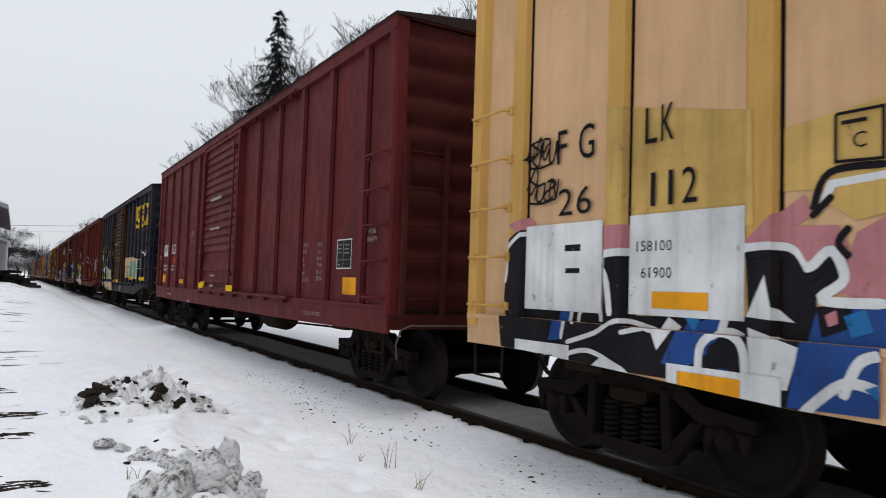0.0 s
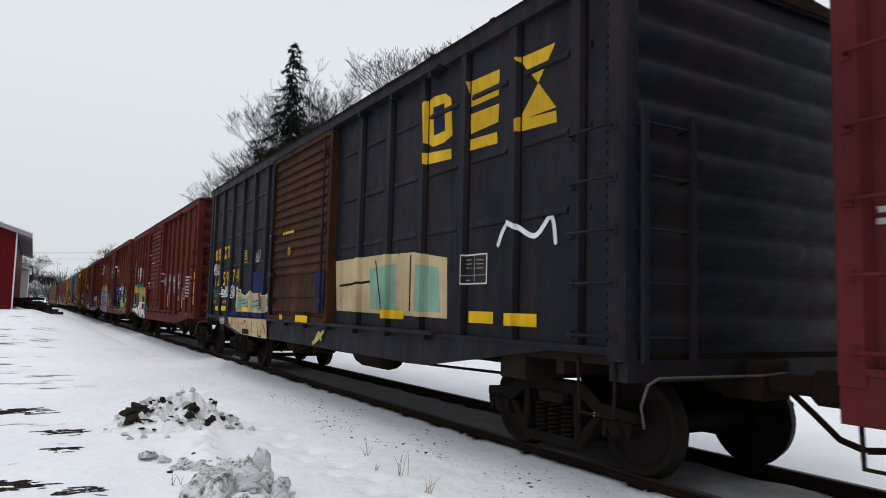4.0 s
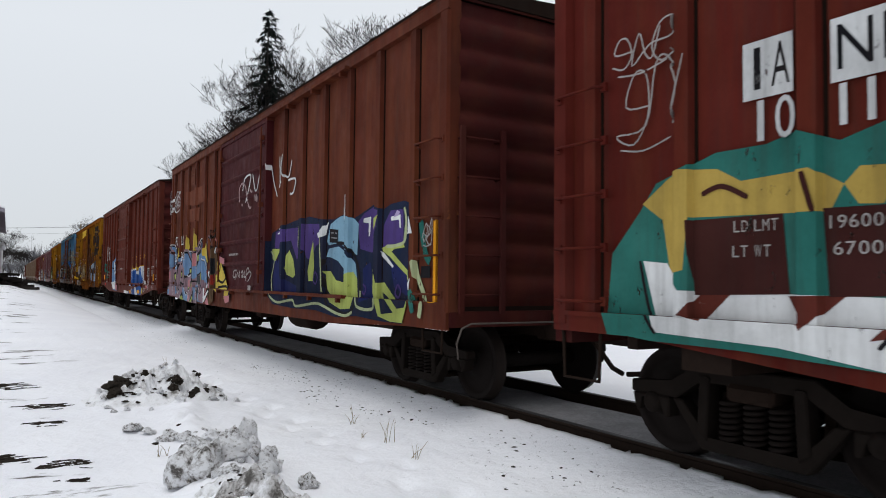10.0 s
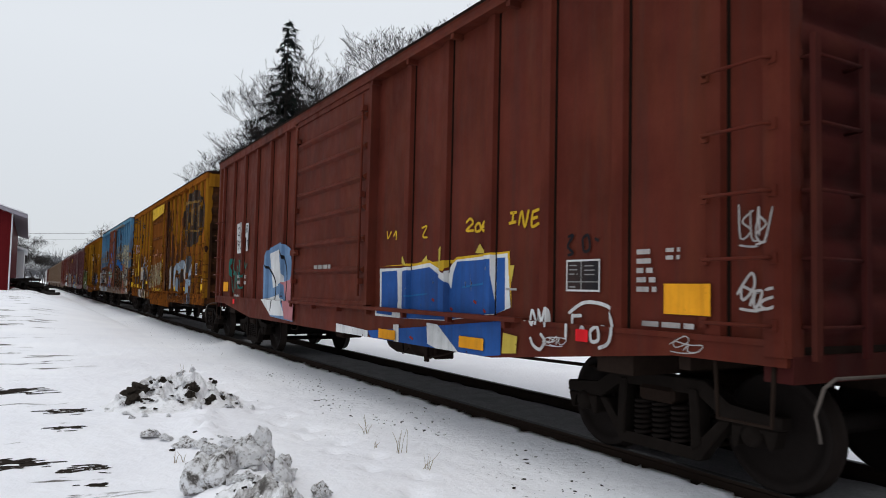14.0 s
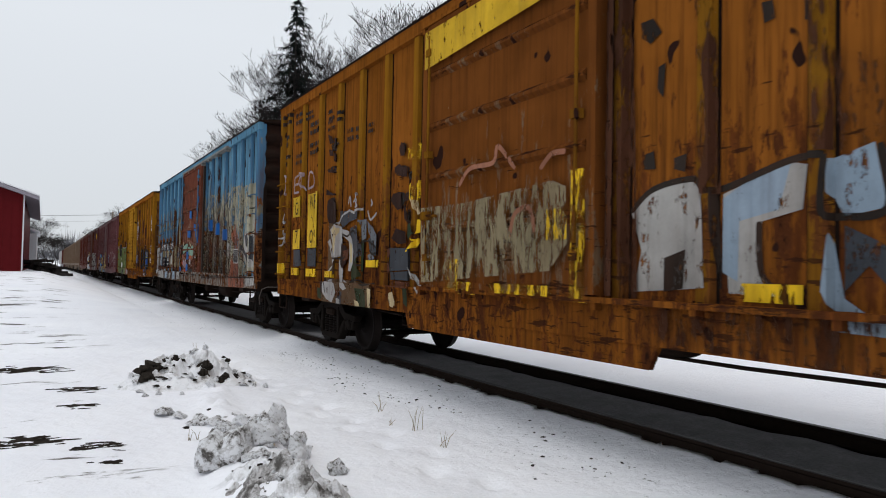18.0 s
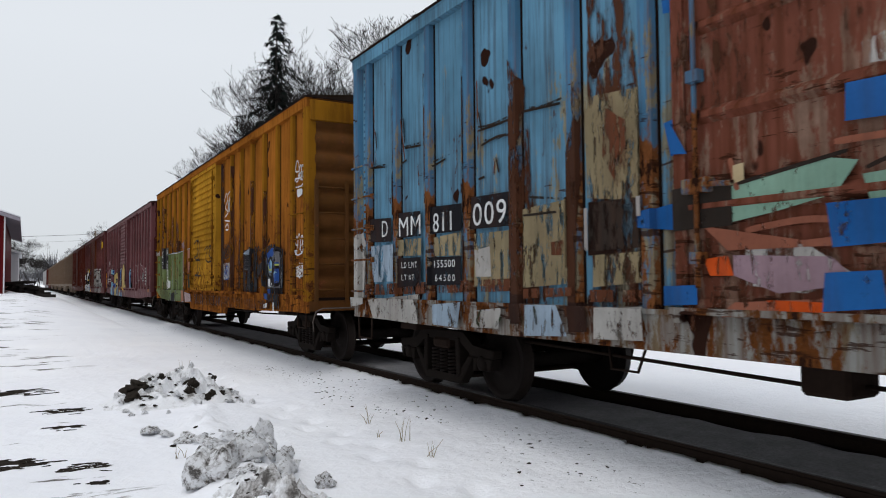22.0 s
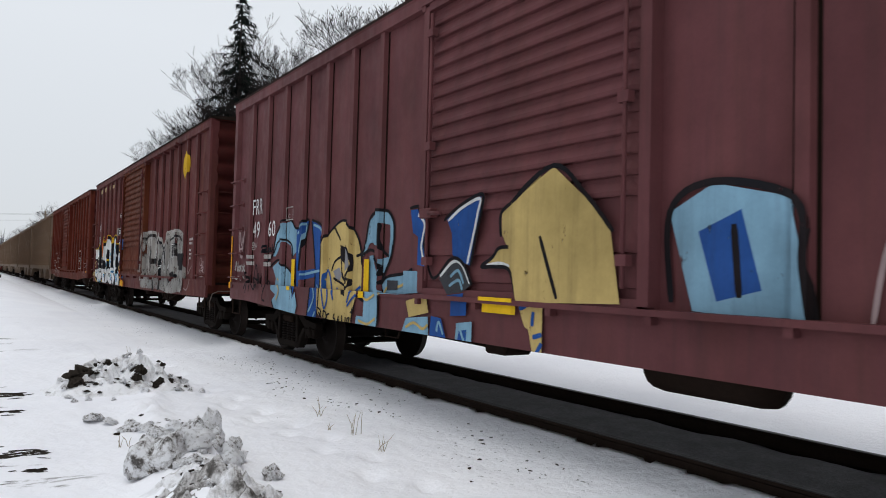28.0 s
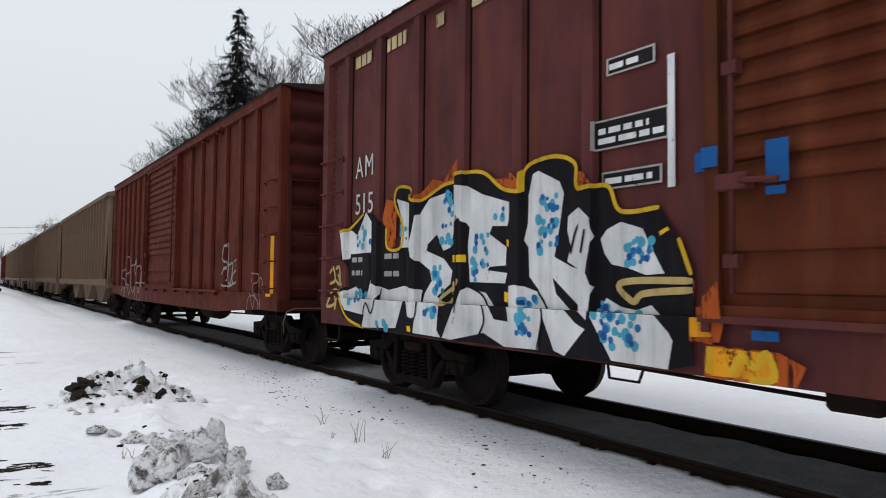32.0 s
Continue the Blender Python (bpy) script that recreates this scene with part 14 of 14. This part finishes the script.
def bank_top(x, y, cx, cy, rx, ry, tall):
    """Height of a ragged bank of ploughed snow."""
    q2 = ((x - cx) / rx) ** 2 + ((y - cy) / ry) ** 2
    f = max(0.0, 1 - q2)
    return ground_height(x, y) - 0.02 + f * (tall * (1 + 1.5 * noise.noise((x * 3.2, y * 3.2, 2))) + 0.13 * noise.noise((x * 8, y * 8, 5)) + 0.06 * noise.noise((x * 20, y * 20, 1)) + 0.03 * noise.noise((x * 45, y * 45, 3)))


def bank(label, material, cx, cy, rx, ry, tall, n=90, m=40):
    bm = bmesh.new()
    rings = []
    for j in range(m + 1):
        q = j / m
        spots = [(cx + rx * q * math.cos(2 * math.pi * i / n), cy + ry * q * math.sin(2 * math.pi * i / n)) for i in range(n)]
        rings.append([bm.verts.new((x, y, bank_top(x, y, cx, cy, rx, ry, tall))) for x, y in spots])
    for a, b in zip(rings, rings[1:]):
        for i in range(n):
            bm.faces.new((a[i], a[(i + 1) % n], b[(i + 1) % n], b[i]))
    bmesh.ops.remove_doubles(bm, verts=bm.verts, dist=0.0005)
    me = bpy.data.meshes.new("snow_bank")
    bm.to_mesh(me)
    bm.free()
    me.materials.append(material)
    tagged(new("snow_bank", me), label, "snow heap")


HEAP = (1.75, 10.15, 0.95, 0.80, 0.21)
RIDGE = (1.50, 4.55, 0.50, 0.98, 0.06)
bank("low heap of ploughed snow mixed with black soil", HEAP_SNOW, *HEAP)
bank("sooty ridge of ploughed snow on the ground", OLD_SNOW, *RIDGE)
r = random.Random(12)
clods = [lump("soil_clod", 40 + k, 1, 1, 0.8, SOIL, 0.75, 3) for k in range(4)]
# large frozen clods of soil, each a knot of lumps sunk into the heap
for x, y, s in ((1.25, 9.98, 0.13), (1.30, 10.10, 0.10), (1.17, 9.80, 0.075), (1.55, 10.25, 0.10), (1.64, 10.2, 0.06), (1.98, 10.55, 0.13), (2.06, 10.40, 0.08), (1.92, 9.85, 0.085), (1.86, 9.70, 0.06), (2.13, 9.72, 0.055), (2.25, 10.2, 0.05), (2.36, 10.0, 0.045)):
    for k in range(7):
        q = s * r.uniform(0.4, 0.85)
        a, b = x + r.uniform(-0.7, 0.7) * s, y + r.uniform(-0.6, 0.6) * s
        ob = new("soil_clod", clods[k % 4])
        ob.location, ob.scale, ob.rotation_euler = (a, b, bank_top(a, b, *HEAP) + q * r.uniform(0.0, 0.7)), (q * r.uniform(0.8, 1.3), q, q * r.uniform(0.8, 1.2)), (r.uniform(-0.5, 0.5), r.uniform(-0.5, 0.5), r.uniform(0, 6))
        tagged(ob, "dark frozen clod of soil on the snow heap", "soil clod", "soil clods in the snow")
for k in range(46):
    a, q = r.uniform(0, 2 * math.pi), math.sqrt(r.random())
    x, y = 1.75 + 0.85 * q * math.cos(a), 10.0 + 0.6 * q * math.sin(a)
    s = r.uniform(0.01, 0.03)
    ob = new("soil_clod", clods[k % 4])
    ob.location, ob.scale, ob.rotation_euler = (x, y, bank_top(x, y, *HEAP)), (s * r.uniform(0.8, 2.0), s, s * 0.7), (0, 0, r.uniform(0, 6))
    tagged(ob, "crumb of dark soil on the snow heap", "soil clod", "soil clods in the snow")
chunks = [lump("snow_chunk", 60 + k, 1, 1, 1.0, OLD_SNOW if k % 2 == 0 else HEAP_SNOW, 0.62, 3, k % 3 == 1) for k in range(8)]
# broken chunks on the ridge: place, half width, tallness
CHUNKS = ((1.27, 5.62, 0.165, 1.1), (1.85, 6.35, 0.095, 1.6), (1.94, 6.05, 0.075, 1.1), (1.80, 5.50, 0.062, 1.6), (2.00, 5.20, 0.065, 1.1), (1.56, 5.60, 0.085, 1.0), (1.45, 6.00, 0.09, 0.9), (1.62, 6.05, 0.10, 0.9), (1.55, 6.85, 0.075, 0.8), (1.70, 6.70, 0.09, 0.9), (1.42, 7.50, 0.075, 0.7), (1.52, 7.32, 0.06, 0.7), (1.16, 8.06, 0.085, 0.6), (1.30, 7.90, 0.06, 0.6), (1.75, 5.90, 0.085, 1.0), (1.35, 5.95, 0.06, 0.8), (1.70, 6.35, 0.08, 1.0), (1.90, 5.75, 0.06, 1.0), (1.50, 6.40, 0.075, 0.9), (1.66, 5.25, 0.07, 0.8), (1.40, 5.20, 0.065, 0.7))
for k in range(84):
    if k < len(CHUNKS):
        x, y, s, tall = CHUNKS[k]
        s *= 1.2
    else:
        y = r.uniform(4.2, 7.6)
        x, s, tall = 1.52 + 0.10 * (y - 5.5) + r.gauss(0, 0.16), r.uniform(0.012, 0.04), 0.8
    z = max(ground_height(x, y), bank_top(x, y, *RIDGE))
    ob = new("snow_chunk", chunks[k % 8])
    ob.location, ob.scale, ob.rotation_euler = (x, y, z + s * 0.3 * tall), (s * r.uniform(0.85, 1.1), s * r.uniform(0.85, 1.1), s * tall), (r.uniform(-0.4, 0.4), r.uniform(-0.4, 0.4), r.uniform(0, 6))
    tagged(ob, "broken chunk of sooty ploughed snow", "snow chunk", "chunks of ploughed snow")
# small frozen pieces strewn over the heap and its foot
for k in range(44):
    a, q = r.uniform(0, 2 * math.pi), r.random() ** 0.6
    x, y = 1.75 + 1.0 * q * math.cos(a), 9.9 + 0.85 * q * math.sin(a)
    s = r.uniform(0.018, 0.05)
    ob = new("snow_chunk", chunks[k % 8])
    ob.location, ob.scale, ob.rotation_euler = (x, y, max(ground_height(x, y), bank_top(x, y, *HEAP)) + s * 0.2), (s * r.uniform(0.8, 1.5), s, s * r.uniform(0.6, 1.3)), (r.uniform(-0.5, 0.5), r.uniform(-0.5, 0.5), r.uniform(0, 6))
    tagged(ob, "small piece of frozen snow on the heap", "snow chunk", "chunks of ploughed snow")
# crumbs of soil thrown up with it
for k in range(50):
    y = r.uniform(4.4, 8.0)
    x, s = 1.50 + 0.10 * (y - 5.5) + r.gauss(0, 0.2), r.uniform(0.008, 0.03)
    z = max(ground_height(x, y), bank_top(x, y, *RIDGE))
    ob = new("soil_clod", clods[k % 4])
    ob.location, ob.scale, ob.rotation_euler = (x, y, z + s * 0.1), (s * r.uniform(0.8, 1.8), s, s * 0.7), (0, 0, r.uniform(0, 6))
    tagged(ob, "dark frozen clod of soil on the snow ridge", "soil clod", "soil clods in the snow")

# ballast stones thrown onto the snow, in loose clusters
stones = [lump("ballast_stone", 90 + k, 1, 1, 0.7, SOIL, 0.5, 1) for k in range(3)]
knots = [(r.uniform(3.7, 4.5), r.uniform(4.0, 13.0)) for _ in range(16)]
for k in range(190):
    if k < 150:
        x, y = knots[k % 16]
        x, y = x + r.gauss(0, 0.10), y + r.gauss(0, 0.22)
    else:
        x, y = r.uniform(2.9, 4.5), r.uniform(4, 26)
    x = min(x, 4.52)
    s = r.uniform(0.004, 0.013) * (1.5 if k % 9 == 0 else 1)
    ob = new("ballast_stone", stones[k % 3])
    ob.location, ob.scale, ob.rotation_euler = (x, y, ground_height(x, y) + s * 0.25), (s * r.uniform(0.9, 2.2), s, s * 0.8), (0, 0, r.uniform(0, 6))
    tagged(ob, "small dark ballast stone lying on the snow", "stone", "ballast stones on the snow")
# flat patches of old leaves and bare soil
for k, (x, y, s) in enumerate(((0.0, 12.1, 0.34), (-0.45, 12.3, 0.4), (0.48, 10.05, 0.20), (0.40, 8.9, 0.15), (-0.02, 7.4, 0.26), (-0.40, 7.5, 0.3), (0.44, 7.05, 0.20), (0.52, 6.4, 0.08), (-0.9, 9.5, 0.3))):
    bm = bmesh.new()
    for j in range(30):
        q = s * r.uniform(0.05, 0.28)
        a, b = x + r.gauss(0, 0.55) * s, y + r.gauss(0, 0.4) * s
        start = len(bm.verts)
        bm.from_mesh(clods[(k + j) % 4])
        bm.verts.ensure_lookup_table()
        place = pose(a, b, ground_height(a, b) - 0.004, 0, 0, r.uniform(-25, 25)) @ Matrix.Diagonal((q * 1.9, q * 0.30, 0.014, 1))
        for v in bm.verts[start:]:
            v.co = place @ v.co
    me = bpy.data.meshes.new("soil_patch")
    bm.to_mesh(me)
    bm.free()
    me.materials.append(SOIL)
    tagged(new("soil_patch", me), "thin ragged patch of bare dark soil in the snow", "soil patch", "bare soil patches")


def weed(x, y, seed, h):
    r = random.Random(seed)
    t = thing("dry_weed", "dry pale weed stalks sticking out of the snow", "weed", "dry weeds beside the track")
    t.location = (x, y, ground_height(x, y) - 0.02)
    for k in range(5):
        bm = bmesh.new()
        a = r.uniform(0, 6)
        d = Vector((math.cos(a), math.sin(a), 0)) * r.uniform(0.02, 0.10)
        hh = h * r.uniform(0.4, 1)
        b = Vector((r.uniform(-0.05, 0.05), r.uniform(-0.05, 0.05), 0))
        tube(bm, [b, b + d * 0.4 + Vector((0, 0, hh * 0.6)), b + d + Vector((0, 0, hh))], [0.004, 0.003, 0.0015], 4)
        part("stalk", bm, STRAW, t)


for k, (x, y, h) in enumerate(((3.32, 7.34, 0.22), (3.24, 6.3, 0.26), (3.16, 5.6, 0.24), (3.1, 6.6, 0.08), (1.95, 10.7, 0.5), (1.25, 6.9, 0.14), (1.2, 5.6, 0.12))):
    weed(x, y, k, h)

# timber sled before the shed
sled = thing("timber_sled", "weathered timber sled loaded with planks", "timber sled")
sled.location = (-2.35, 26.0, ground_height(-2.35, 26.0))
for x in (-0.6, 0.5):
    bm = bmesh.new()
    box(bm, x, x + 0.16, -1.2, 1.2, 0.0, 0.34, 0, 0.02)
    part("runner", bm, OLD_WOOD, sled)
for k in range(5):
    bm = bmesh.new()
    box(bm, -1.5, 1.0, -1.0 + 0.42 * k, -0.64 + 0.42 * k, 0.345, 0.42, 0, 0.01)
    part("plank", bm, OLD_WOOD, sled)
for k, z in enumerate((0.425, 0.61)):
    bm = bmesh.new()
    box(bm, -1.2, 0.7 - 0.3 * k, -0.5, -0.3, z, z + 0.18, 0, 0.015)
    part("beam", bm, OLD_WOOD, sled)

# scrap timber along the shed's far corner: a tumbled pile and some strays
r = random.Random(31)
PILE = [(layer, k) for layer, n in enumerate((6, 5, 4, 2)) for k in range(n)]
for k in range(9 + len(PILE)):
    bm = bmesh.new()
    l = r.uniform(1.4, 2.8)
    box(bm, -0.11, 0.11, -l / 2, l / 2, 0, 0.18, 0, 0.015)
    me = bpy.data.meshes.new("scrap_beam")
    bm.to_mesh(me)
    bm.free()
    me.materials.append(TIE_WOOD)
    ob = new("scrap_beam", me)
    if k < 9:
        x, y = r.uniform(-0.3, 1.1), r.uniform(52, 72)
        z, tilt, turn = 0.02, 0.0, r.uniform(-0.9, 0.9)
    else:
        layer, n = PILE[k - 9]
        x, y = -0.35 + (0.30 - 0.04 * layer) * n * 0.9 - 0.1 * layer + r.uniform(-0.1, 0.1), 56.5 + r.uniform(-0.7, 0.7)
        z, tilt, turn = 0.02 + 0.19 * layer, r.uniform(-0.10, 0.10), r.uniform(-0.7, 0.7) + (1.2 if layer % 2 else 0)
    ob.location, ob.rotation_euler = (x, y, ground_height(x, y) + z), (tilt, 0, turn)
    tagged(ob, "old dark railway tie dumped on the snow", "timber", "dumped railway ties")


# ---- everything that moves ----
def motions():
    steps = [k / 10 for k in range(0, 321)]
    # metres gone at each second
    gone = [-1.97, 3.27, 8.51, 13.74, 18.98, 24.21, 29.44, 34.67, 39.91, 45.14, 50.38, 55.61, 60.85, 66.08, 71.30, 76.53, 81.76, 86.99, 92.23, 97.46, 102.68, 107.90, 113.11, 118.31, 123.51, 128.71, 133.91, 139.10, 144.30, 149.51, 154.72, 159.93, 165.13]
    for car, middle in CARS:
        walk(car, [(t, pose(TRACK_X, middle - g, RAIL_Z)) for t, g in enumerate(gone)])
    turn = math.degrees(SPEED / 10 / WHEEL_R)
    for w, y in WHEELSETS:
        walk(w, [(t, pose(0, y, WHEEL_R, turn * k)) for k, t in enumerate(steps)])


motions()
